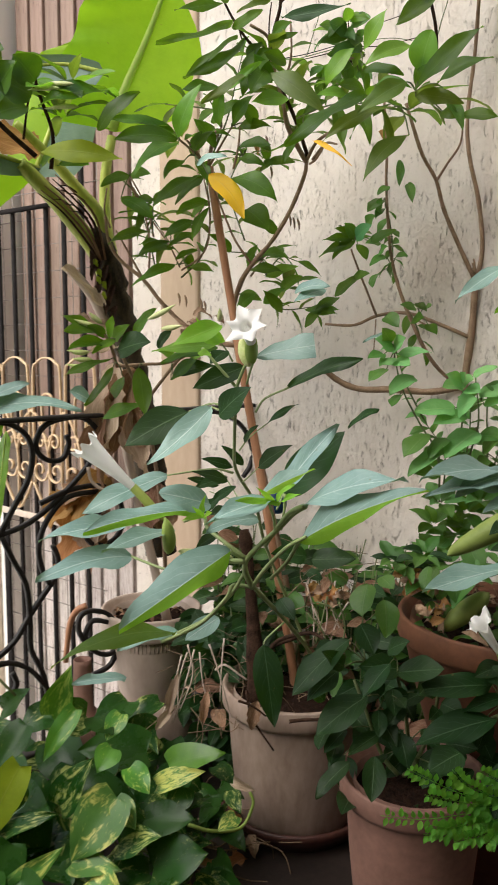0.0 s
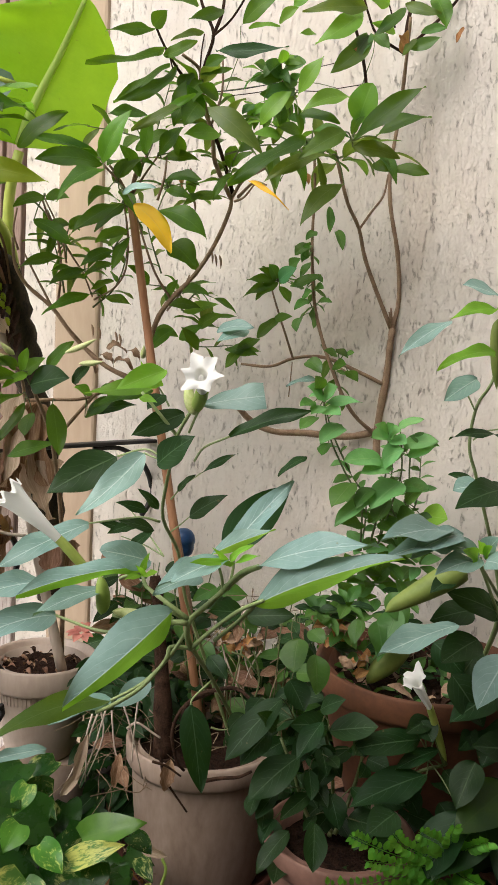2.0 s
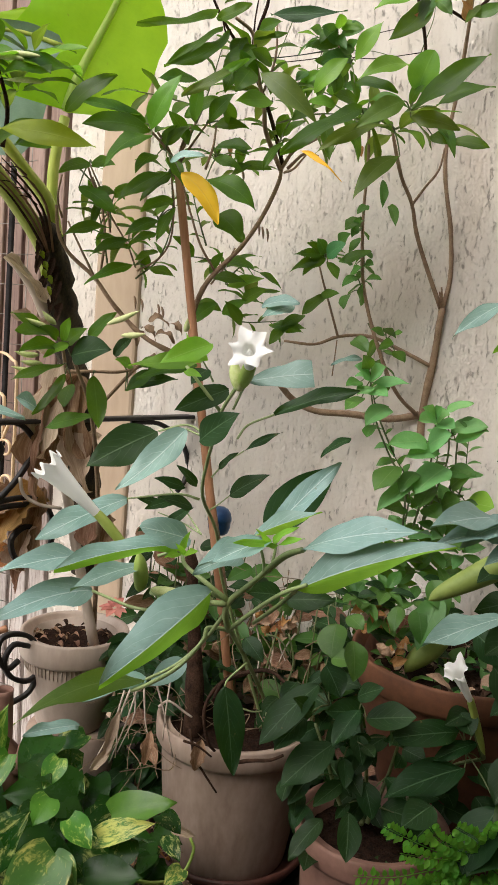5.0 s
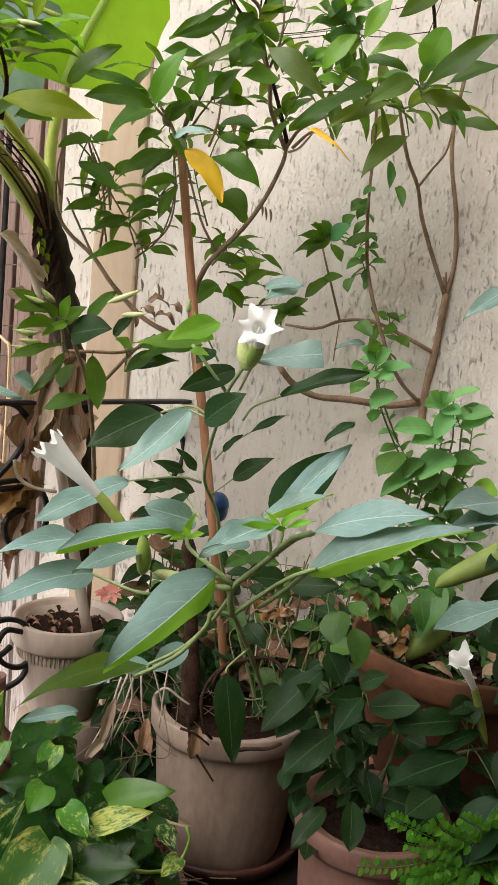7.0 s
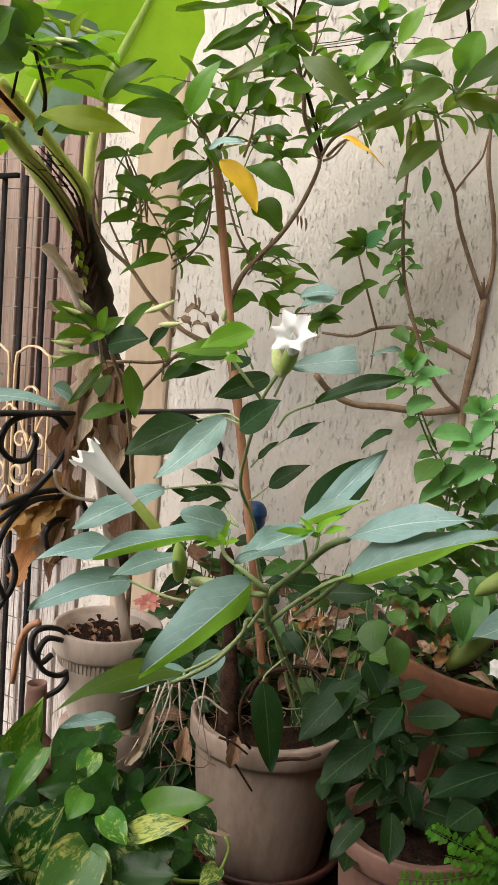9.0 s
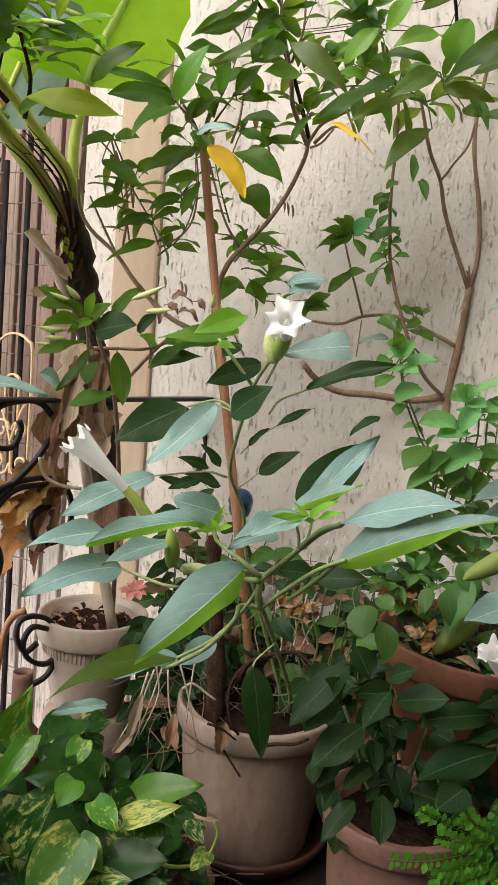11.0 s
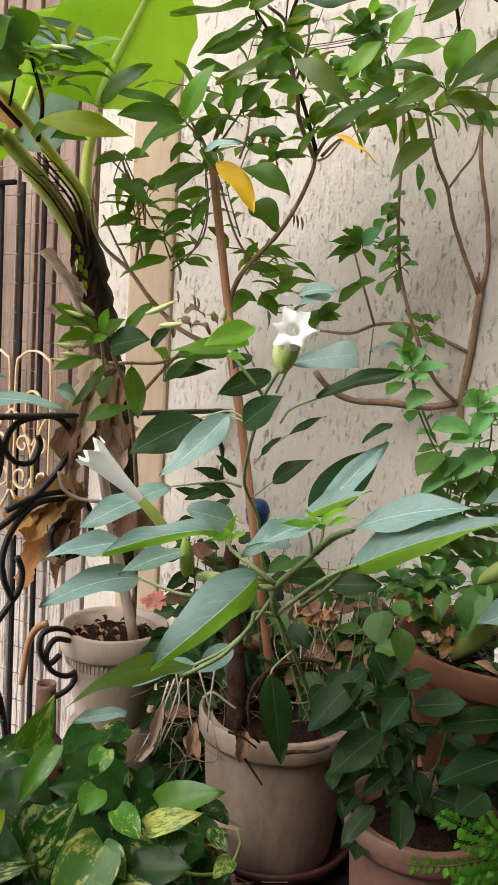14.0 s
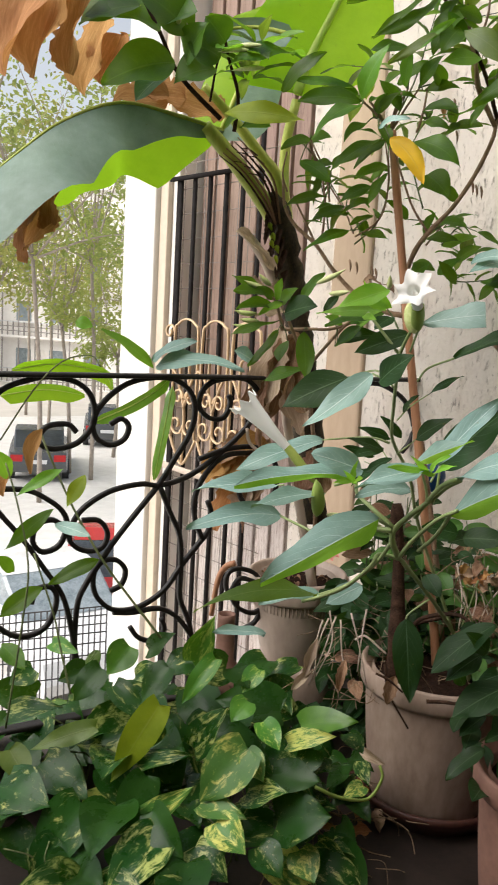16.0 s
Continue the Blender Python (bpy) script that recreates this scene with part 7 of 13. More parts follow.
pinnate(fern, [(0.462, 1.330, 0.293), (0.440, 1.310, 0.278), (0.417, 1.290, 0.271), (0.401, 1.270, 0.272)])
pinnate(fern, [(0.478, 1.330, 0.307), (0.492, 1.310, 0.338), (0.504, 1.290, 0.359), (0.512, 1.270, 0.375)])
pinnate(fern, [(0.470, 1.340, 0.293), (0.421, 1.315, 0.329), (0.370, 1.290, 0.364), (0.337, 1.265, 0.405)])
pinnate(fern, [(0.467, 1.340, 0.289), (0.409, 1.315, 0.311), (0.346, 1.290, 0.336), (0.293, 1.265, 0.361)])
pinnate(fern, [(0.465, 1.340, 0.278), (0.405, 1.315, 0.286), (0.346, 1.290, 0.287), (0.307, 1.265, 0.303)])
pinnate(fern, [(0.475, 1.340, 0.285), (0.475, 1.315, 0.273), (0.471, 1.290, 0.270), (0.461, 1.265, 0.274)])
pinnate(fern, [(0.476, 1.340, 0.300), (0.465, 1.315, 0.346), (0.451, 1.290, 0.381), (0.445, 1.265, 0.411)])
pinnate(fern, [(0.468, 1.340, 0.278), (0.415, 1.315, 0.264), (0.376, 1.290, 0.269), (0.344, 1.265, 0.278)])
tube('stem', [(0.340, 1.400, 0.245), (0.400, 1.370, 0.275), (0.460, 1.330, 0.300)], 0.002, 0.0016, TWIG, fern)
pothos = thing("pothos_plant", (-0.35, 1.55, 0.0), "trailing pothos with glossy variegated heart-shaped leaves", "plant")
leaf(pothos, OLD_LEAF, (-0.444, 1.500, 0.281), (-0.522, 1.440, 0.130), 0.071, arch=0.03, fold=0.22, shape='heart', normal=(0.114, -0.942, 0.316), wave=0.05)
leaf(pothos, POTHOS_GOLD, (-0.479, 1.420, 0.027), (-0.335, 1.380, 0.190), 0.063, arch=0.04, fold=0.28, shape='heart', normal=(-0.511, -0.824, 0.247), wave=0.05)
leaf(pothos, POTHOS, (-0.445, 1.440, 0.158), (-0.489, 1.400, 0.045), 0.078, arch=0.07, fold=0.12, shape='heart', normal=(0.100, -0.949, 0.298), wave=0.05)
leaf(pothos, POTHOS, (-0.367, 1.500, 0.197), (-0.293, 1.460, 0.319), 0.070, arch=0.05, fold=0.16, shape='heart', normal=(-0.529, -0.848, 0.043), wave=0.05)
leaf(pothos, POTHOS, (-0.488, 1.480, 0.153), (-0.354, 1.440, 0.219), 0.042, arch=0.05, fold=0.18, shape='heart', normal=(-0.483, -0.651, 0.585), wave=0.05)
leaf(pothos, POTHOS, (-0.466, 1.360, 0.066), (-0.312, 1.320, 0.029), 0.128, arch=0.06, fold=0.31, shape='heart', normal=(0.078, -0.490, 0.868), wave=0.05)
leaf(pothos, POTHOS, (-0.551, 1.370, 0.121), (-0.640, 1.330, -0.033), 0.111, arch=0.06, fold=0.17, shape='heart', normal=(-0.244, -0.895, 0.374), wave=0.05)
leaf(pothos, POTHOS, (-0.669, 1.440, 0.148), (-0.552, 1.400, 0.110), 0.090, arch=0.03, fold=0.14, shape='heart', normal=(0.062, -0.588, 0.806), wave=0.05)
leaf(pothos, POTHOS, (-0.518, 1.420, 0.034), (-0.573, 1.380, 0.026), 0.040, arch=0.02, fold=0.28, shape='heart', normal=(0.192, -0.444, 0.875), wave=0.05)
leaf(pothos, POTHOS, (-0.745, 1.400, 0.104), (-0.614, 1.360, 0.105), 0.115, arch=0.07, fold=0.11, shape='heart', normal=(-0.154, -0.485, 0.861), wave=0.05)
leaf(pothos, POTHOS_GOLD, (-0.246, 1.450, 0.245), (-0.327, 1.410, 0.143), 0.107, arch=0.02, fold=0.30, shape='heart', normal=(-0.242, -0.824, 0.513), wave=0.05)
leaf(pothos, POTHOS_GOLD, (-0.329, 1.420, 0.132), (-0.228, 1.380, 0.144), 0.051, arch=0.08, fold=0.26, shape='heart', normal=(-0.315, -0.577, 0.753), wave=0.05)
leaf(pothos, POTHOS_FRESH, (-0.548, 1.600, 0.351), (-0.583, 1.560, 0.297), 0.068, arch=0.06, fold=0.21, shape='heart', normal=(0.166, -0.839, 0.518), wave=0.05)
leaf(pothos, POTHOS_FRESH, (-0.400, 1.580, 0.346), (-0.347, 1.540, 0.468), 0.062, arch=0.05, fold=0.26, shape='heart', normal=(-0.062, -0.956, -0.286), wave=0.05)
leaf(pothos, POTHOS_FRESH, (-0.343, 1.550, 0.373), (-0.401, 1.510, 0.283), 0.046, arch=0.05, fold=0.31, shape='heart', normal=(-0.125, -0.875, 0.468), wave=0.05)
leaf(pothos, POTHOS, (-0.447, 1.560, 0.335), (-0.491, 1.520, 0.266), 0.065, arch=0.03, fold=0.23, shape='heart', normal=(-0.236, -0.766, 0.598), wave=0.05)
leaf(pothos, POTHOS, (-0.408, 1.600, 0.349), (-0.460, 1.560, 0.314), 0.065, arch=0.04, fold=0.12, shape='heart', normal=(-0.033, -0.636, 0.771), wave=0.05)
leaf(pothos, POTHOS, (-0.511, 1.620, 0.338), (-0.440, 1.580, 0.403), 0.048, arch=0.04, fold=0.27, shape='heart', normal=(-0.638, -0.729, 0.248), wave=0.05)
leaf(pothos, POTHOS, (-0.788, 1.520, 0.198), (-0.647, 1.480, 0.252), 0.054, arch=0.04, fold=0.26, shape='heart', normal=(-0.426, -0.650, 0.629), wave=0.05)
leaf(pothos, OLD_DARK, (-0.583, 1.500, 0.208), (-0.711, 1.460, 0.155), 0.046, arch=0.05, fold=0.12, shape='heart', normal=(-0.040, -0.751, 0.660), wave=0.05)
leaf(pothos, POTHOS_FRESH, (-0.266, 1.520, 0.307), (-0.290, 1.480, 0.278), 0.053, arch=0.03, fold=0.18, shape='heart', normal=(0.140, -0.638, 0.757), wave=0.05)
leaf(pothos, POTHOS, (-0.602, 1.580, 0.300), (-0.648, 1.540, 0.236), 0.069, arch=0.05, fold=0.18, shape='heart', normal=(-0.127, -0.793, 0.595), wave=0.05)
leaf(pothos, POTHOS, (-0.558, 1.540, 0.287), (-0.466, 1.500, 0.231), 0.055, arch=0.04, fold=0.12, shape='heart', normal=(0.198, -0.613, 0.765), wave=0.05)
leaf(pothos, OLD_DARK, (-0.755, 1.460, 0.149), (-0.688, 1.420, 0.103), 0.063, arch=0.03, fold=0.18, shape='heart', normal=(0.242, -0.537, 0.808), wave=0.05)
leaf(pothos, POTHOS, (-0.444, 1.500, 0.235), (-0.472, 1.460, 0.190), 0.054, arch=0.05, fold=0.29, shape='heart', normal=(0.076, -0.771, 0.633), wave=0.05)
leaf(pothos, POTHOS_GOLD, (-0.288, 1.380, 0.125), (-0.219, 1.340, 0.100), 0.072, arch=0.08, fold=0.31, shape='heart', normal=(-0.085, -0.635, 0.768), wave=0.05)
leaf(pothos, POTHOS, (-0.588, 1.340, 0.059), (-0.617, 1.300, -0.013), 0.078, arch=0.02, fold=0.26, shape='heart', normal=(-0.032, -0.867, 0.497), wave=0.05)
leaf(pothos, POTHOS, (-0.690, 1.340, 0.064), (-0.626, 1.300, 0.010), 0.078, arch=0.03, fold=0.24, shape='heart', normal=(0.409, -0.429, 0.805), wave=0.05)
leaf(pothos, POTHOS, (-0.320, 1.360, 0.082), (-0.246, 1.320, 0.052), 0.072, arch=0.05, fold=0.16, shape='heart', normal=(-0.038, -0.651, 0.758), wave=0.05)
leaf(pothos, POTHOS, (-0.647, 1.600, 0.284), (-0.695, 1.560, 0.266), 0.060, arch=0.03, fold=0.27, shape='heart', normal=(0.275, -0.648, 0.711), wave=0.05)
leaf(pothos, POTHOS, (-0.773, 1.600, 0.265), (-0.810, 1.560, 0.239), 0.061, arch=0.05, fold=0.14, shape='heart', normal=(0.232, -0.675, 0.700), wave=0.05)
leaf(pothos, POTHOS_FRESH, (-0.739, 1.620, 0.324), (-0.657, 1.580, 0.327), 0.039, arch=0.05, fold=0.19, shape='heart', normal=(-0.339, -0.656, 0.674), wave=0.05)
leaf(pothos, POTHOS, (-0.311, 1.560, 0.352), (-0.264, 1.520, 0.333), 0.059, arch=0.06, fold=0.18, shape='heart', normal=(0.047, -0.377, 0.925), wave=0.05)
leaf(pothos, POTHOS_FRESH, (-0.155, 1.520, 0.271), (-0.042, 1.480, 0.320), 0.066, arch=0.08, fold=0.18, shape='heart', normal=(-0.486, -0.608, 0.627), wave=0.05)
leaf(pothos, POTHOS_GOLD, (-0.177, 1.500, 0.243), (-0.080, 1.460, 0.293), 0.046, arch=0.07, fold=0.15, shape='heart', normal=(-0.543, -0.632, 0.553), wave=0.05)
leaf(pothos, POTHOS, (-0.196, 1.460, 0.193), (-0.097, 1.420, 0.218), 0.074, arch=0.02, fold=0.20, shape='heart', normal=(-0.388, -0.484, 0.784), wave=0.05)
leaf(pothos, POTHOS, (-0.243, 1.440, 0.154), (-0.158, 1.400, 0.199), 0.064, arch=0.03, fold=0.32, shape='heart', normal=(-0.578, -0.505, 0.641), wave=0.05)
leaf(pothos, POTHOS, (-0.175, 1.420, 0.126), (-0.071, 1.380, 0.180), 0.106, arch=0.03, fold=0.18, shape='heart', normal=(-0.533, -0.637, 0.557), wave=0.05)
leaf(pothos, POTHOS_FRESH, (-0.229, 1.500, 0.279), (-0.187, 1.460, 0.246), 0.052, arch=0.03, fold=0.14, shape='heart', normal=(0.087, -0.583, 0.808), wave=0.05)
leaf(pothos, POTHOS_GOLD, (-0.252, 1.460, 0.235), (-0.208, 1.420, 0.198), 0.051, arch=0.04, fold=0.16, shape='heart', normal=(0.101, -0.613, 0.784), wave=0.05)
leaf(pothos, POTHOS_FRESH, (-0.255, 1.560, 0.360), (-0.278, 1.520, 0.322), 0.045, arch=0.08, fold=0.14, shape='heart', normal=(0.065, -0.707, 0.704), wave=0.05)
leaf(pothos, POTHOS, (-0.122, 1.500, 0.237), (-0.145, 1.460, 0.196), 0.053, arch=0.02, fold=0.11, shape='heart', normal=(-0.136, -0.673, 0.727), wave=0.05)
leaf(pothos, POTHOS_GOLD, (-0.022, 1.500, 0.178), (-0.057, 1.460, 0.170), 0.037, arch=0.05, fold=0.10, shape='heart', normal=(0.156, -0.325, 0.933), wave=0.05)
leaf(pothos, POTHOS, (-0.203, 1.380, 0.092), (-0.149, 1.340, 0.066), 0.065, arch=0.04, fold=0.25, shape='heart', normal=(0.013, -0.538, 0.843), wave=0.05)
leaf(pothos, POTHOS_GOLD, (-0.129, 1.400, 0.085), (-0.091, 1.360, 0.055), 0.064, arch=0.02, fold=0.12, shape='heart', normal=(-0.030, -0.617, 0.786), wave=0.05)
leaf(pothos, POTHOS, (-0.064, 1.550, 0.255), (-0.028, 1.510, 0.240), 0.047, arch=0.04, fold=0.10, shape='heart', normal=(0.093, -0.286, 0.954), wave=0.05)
rng = random.Random(7)
for i in range(190):
    f = rng.random()
    x = spread(rng, -0.95, -0.02)
    y = spread(rng, 1.05, 1.95)
    if y > 1.6 and x > -0.14:
        continue
    top = 0.29 - 0.60 * max(0.0, 1.6 - y) - 0.22 * max(0.0, x + 0.28) / 0.3 - 0.11 * max(0.0, -0.38 - x) / 0.3
    z = 0.9 * top * (0.12 + 0.88 * f ** 0.8)
    if (x - 0.085) ** 2 + (y - 1.9) ** 2 < 0.2 ** 2 or (x + 0.262) ** 2 + (y - 2.13) ** 2 < 0.2 ** 2 or z < 0.03:
        continue
    b = Vector((x, y, z))
    a = spread(rng, -3.0, 0.1)
    d = Vector((math.cos(a), math.sin(a), spread(rng, -0.9, 0.3))).normalized() * spread(rng, 0.10, 0.165)
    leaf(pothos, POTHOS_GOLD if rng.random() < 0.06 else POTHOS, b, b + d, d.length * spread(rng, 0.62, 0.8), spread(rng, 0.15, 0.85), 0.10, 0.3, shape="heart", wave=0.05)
for i in range(24):
    x, y = spread(rng, -0.7, -0.15), spread(rng, 1.3, 1.7)
    top = 0.17 - 0.55 * max(0.0, 1.55 - y)
    tube("runner", [(x, y, -0.04), (x + spread(rng, -0.04, 0.04), y + spread(rng, -0.04, 0.04), top * 0.5), (x + spread(rng, -0.08, 0.08), y + spread(rng, -0.1, 0.02), top)], 0.0022, 0.0014, TWIG, pothos, sides=5, steps=3)
tube('runner', [(-0.120, 1.550, 0.128), (-0.072, 1.560, 0.108), (-0.014, 1.600, 0.090), (0.012, 1.620, 0.129), (0.005, 1.630, 0.153)], 0.004, 0.003, CALYX, pothos)
strap = thing("strap_plant", (-0.62, 1.75, 0.3), "arching bright green strap leaves over the railing", "plant")
long_leaf(strap, [(-0.569, 1.900, 0.893), (-0.568, 1.860, 0.822), (-0.576, 1.840, 0.741), (-0.587, 1.840, 0.671)], 0.015, 0.015, (0.9, -0.3, 0.0), (-0.9, 0.3, 0.0), JASMINE_FRESH, JASMINE_FRESH, BANANA_RIB, 0.002)
long_leaf(strap, [(-0.952, 1.820, 0.912), (-0.854, 1.860, 0.931), (-0.744, 1.880, 0.916), (-0.714, 1.880, 0.877)], 0.02, 0.02, (0.1, -0.3, 0.9), (-0.1, 0.3, -0.9), BANANA, BANANA, BANANA_RIB, 0.002)
long_leaf(strap, [(-0.998, 1.850, 0.844), (-0.877, 1.850, 0.867), (-0.774, 1.850, 0.861)], 0.0225, 0.0225, (0.1, -0.3, 0.9), (-0.1, 0.3, -0.9), BANANA, BANANA, BANANA_RIB, 0.002)
long_leaf(strap, [(-0.771, 1.900, 0.789), (-0.668, 1.880, 0.839), (-0.592, 1.860, 0.888), (-0.565, 1.860, 0.917)], 0.014, 0.014, (0.1, -0.3, 0.9), (-0.1, 0.3, -0.9), JASMINE_FRESH, JASMINE_FRESH, BANANA_RIB, 0.002)
leaf(strap, DATURA, (-0.598, 1.850, 0.942), (-0.372, 1.800, 0.953), 0.053, 0.55, 0.12, 0.15, jag=0.1)
leaf(strap, DATURA, (-0.605, 1.850, 0.955), (-0.489, 1.820, 1.009), 0.046, 0.55, 0.1, 0.15)
leaf(strap, JASMINE_FRESH, (-0.602, 1.850, 0.939), (-0.715, 1.800, 1.025), 0.031, 0.6, 0.1, 0.2, shape='lance')
leaf(strap, JASMINE_FRESH, (-0.779, 1.800, 1.040), (-0.736, 1.800, 1.027), 0.031, 0.8, 0.05, 0.2)
creeper = thing("creeper", (-0.6, 1.55, 0.2), "thin creeper with narrow leaves and a withered one", "plant")
tube('stem', [(-0.778, 1.620, 0.806), (-0.748, 1.600, 0.762), (-0.678, 1.580, 0.650), (-0.603, 1.560, 0.553), (-0.537, 1.560, 0.475), (-0.466, 1.560, 0.397)], 0.0025, 0.003, TWIG, creeper)
tube('stem', [(-0.732, 1.400, 0.232), (-0.709, 1.420, 0.453), (-0.709, 1.440, 0.563), (-0.740, 1.450, 0.684), (-0.771, 1.460, 0.759)], 0.0022, 0.0018, TWIG, creeper)
tube('stem', [(-0.604, 1.420, 0.315), (-0.639, 1.440, 0.408), (-0.657, 1.450, 0.461), (-0.707, 1.460, 0.581)], 0.0022, 0.0018, TWIG, creeper)
tube('stem', [(-0.860, 1.600, 0.777), (-0.793, 1.620, 0.891), (-0.738, 1.640, 0.954), (-0.674, 1.640, 0.971), (-0.650, 1.640, 0.948)], 0.002, 0.0015, TWIG, creeper)
leaf(creeper, JASMINE, (-0.684, 1.500, 0.666), (-0.771, 1.460, 0.580), 0.032, arch=0.05, fold=0.14, shape='spear', normal=(0.104, -0.939, 0.329))
leaf(creeper, JASMINE_FRESH, (-0.668, 1.500, 0.749), (-0.747, 1.460, 0.694), 0.026, arch=0.05, fold=0.23, shape='spear', normal=(0.118, -0.874, 0.471))
leaf(creeper, JASMINE, (-0.585, 1.500, 0.570), (-0.674, 1.460, 0.519), 0.036, arch=0.04, fold=0.24, shape='spear', normal=(0.033, -0.815, 0.579))
leaf(creeper, JASMINE, (-0.707, 1.500, 0.497), (-0.781, 1.460, 0.437), 0.043, arch=0.06, fold=0.32, shape='spear', normal=(0.097, -0.880, 0.465))
leaf(creeper, OLD_LEAF, (-0.619, 1.500, 0.742), (-0.639, 1.460, 0.682), 0.031, arch=0.04, fold=0.21, shape='spear', normal=(0.172, -0.842, 0.511))
leaf(creeper, DATURA, (-0.683, 1.500, 0.634), (-0.587, 1.460, 0.629), 0.030, arch=0.04, fold=0.18, shape='spear', normal=(-0.229, -0.628, 0.743))
leaf(creeper, JASMINE, (-0.772, 1.500, 0.522), (-0.786, 1.460, 0.566), 0.030, arch=0.03, fold=0.15, shape='spear', normal=(0.941, -0.336, -0.023))
leaf(creeper, JASMINE_FRESH, (-0.784, 1.500, 0.718), (-0.790, 1.460, 0.782), 0.037, arch=0.03, fold=0.16, shape='spear', normal=(0.860, -0.463, -0.214))
leaf(creeper, JASMINE, (-0.798, 1.500, 0.359), (-0.722, 1.460, 0.333), 0.045, arch=0.04, fold=0.17, shape='spear', normal=(0.027, -0.501, 0.865))
leaf(creeper, DRY_LEAF, (-0.752, 1.580, 0.813), (-0.771, 1.570, 0.716), 0.037, 0.8, 0.1, 0.9)
leaf(creeper, DRY_LEAF, (-0.786, 1.500, 0.727), (-0.798, 1.500, 0.679), 0.036, 0.8, 0.1, 0.9)
banana = thing("banana_plant", (-0.30, 2.20, 0.0), "banana plant with torn green and dry brown leaves", "plant")
tube('trunk', [(-0.241, 2.200, 0.526), (-0.272, 2.170, 0.819), (-0.304, 2.140, 1.026), (-0.329, 2.120, 1.170), (-0.359, 2.100, 1.308), (-0.398, 2.090, 1.378)], 0.045, 0.026, BANANA_TRUNK, banana, bumpy=0.35, sides=14, steps=8)
tube('leaf_stalk', [(-0.358, 2.130, 1.247), (-0.380, 2.100, 1.319), (-0.414, 2.070, 1.371), (-0.466, 2.030, 1.437), (-0.514, 1.990, 1.491), (-0.538, 1.970, 1.516)], 0.026, 0.016, BANANA_STEM, banana, sides=12)
tube('leaf_stalk', [(-0.352, 2.160, 1.276), (-0.374, 2.120, 1.408), (-0.429, 2.090, 1.481), (-0.491, 2.050, 1.553), (-0.552, 2.000, 1.615)], 0.02, 0.009, BANANA_STEM, banana, sides=10)
tube('leaf_stalk', [(-0.349, 2.170, 1.264), (-0.372, 2.170, 1.406), (-0.375, 2.180, 1.524), (-0.355, 2.180, 1.629)], 0.015, 0.012, BANANA_STEM, banana, sides=10)
tube('dry_fibre', [(-0.366, 2.060, 1.303), (-0.396, 2.040, 1.377), (-0.440, 2.000, 1.431), (-0.484, 1.980, 1.467)], 0.004, 0.0012, SHEATH, banana, sides=5)
tube('dry_fibre', [(-0.363, 2.060, 1.303), (-0.388, 2.040, 1.385), (-0.432, 2.000, 1.439), (-0.473, 1.980, 1.475)], 0.004, 0.0012, DARK_BARK, banana, sides=5)
tube('dry_fibre', [(-0.369, 2.060, 1.303), (-0.402, 2.040, 1.367), (-0.447, 2.000, 1.421), (-0.492, 1.980, 1.457)], 0.004, 0.0012, SHEATH, banana, sides=5)
tube('dry_fibre', [(-0.360, 2.060, 1.303), (-0.381, 2.040, 1.393), (-0.425, 2.000, 1.447), (-0.465, 1.980, 1.483)], 0.004, 0.0012, DARK_BARK, banana, sides=5)
tube('dry_fibre', [(-0.357, 2.060, 1.304), (-0.375, 2.040, 1.404), (-0.420, 2.000, 1.457), (-0.458, 1.980, 1.493)], 0.004, 0.0012, SHEATH, banana, sides=5)
tube('dry_fibre', [(-0.372, 2.060, 1.302), (-0.409, 2.040, 1.361), (-0.453, 2.000, 1.416), (-0.501, 1.980, 1.451)], 0.004, 0.0012, DARK_BARK, banana, sides=5)
tube('dry_fibre', [(-0.429, 2.040, 1.452), (-0.441, 2.000, 1.459), (-0.456, 1.970, 1.456)], 0.0022, 0.0008, DARK_BARK, banana, sides=5)
tube('dry_fibre', [(-0.408, 2.040, 1.418), (-0.421, 2.000, 1.426), (-0.436, 1.970, 1.424)], 0.0022, 0.0008, DARK_BARK, banana, sides=5)
tube('dry_fibre', [(-0.435, 2.040, 1.430), (-0.447, 2.000, 1.438), (-0.462, 1.970, 1.435)], 0.0022, 0.0008, DARK_BARK, banana, sides=5)
tube('dry_fibre', [(-0.395, 2.040, 1.402), (-0.408, 2.000, 1.410), (-0.423, 1.970, 1.408)], 0.0022, 0.0008, DARK_BARK, banana, sides=5)
tube('dry_fibre', [(-0.420, 2.040, 1.463), (-0.433, 2.000, 1.470), (-0.447, 1.970, 1.466)], 0.0022, 0.0008, DARK_BARK, banana, sides=5)
tube('dry_fibre', [(-0.402, 2.040, 1.443), (-0.415, 2.000, 1.451), (-0.430, 1.970, 1.448)], 0.0022, 0.0008, DARK_BARK, banana, sides=5)
leaf(banana, DARK_BARK, (-0.368, 2.070, 1.316), (-0.375, 2.050, 1.264), 0.018, 0.8, 0.1, 0.6, name='dry_scale', jag=0.25)
leaf(banana, DARK_BARK, (-0.381, 2.070, 1.334), (-0.389, 2.050, 1.281), 0.018, 0.8, 0.1, 0.6, name='dry_scale', jag=0.25)
leaf(banana, DARK_BARK, (-0.354, 2.070, 1.293), (-0.362, 2.050, 1.240), 0.018, 0.8, 0.1, 0.6, name='dry_scale', jag=0.25)
leaf(banana, DARK_BARK, (-0.346, 2.070, 1.274), (-0.354, 2.050, 1.222), 0.018, 0.8, 0.1, 0.6, name='dry_scale', jag=0.25)
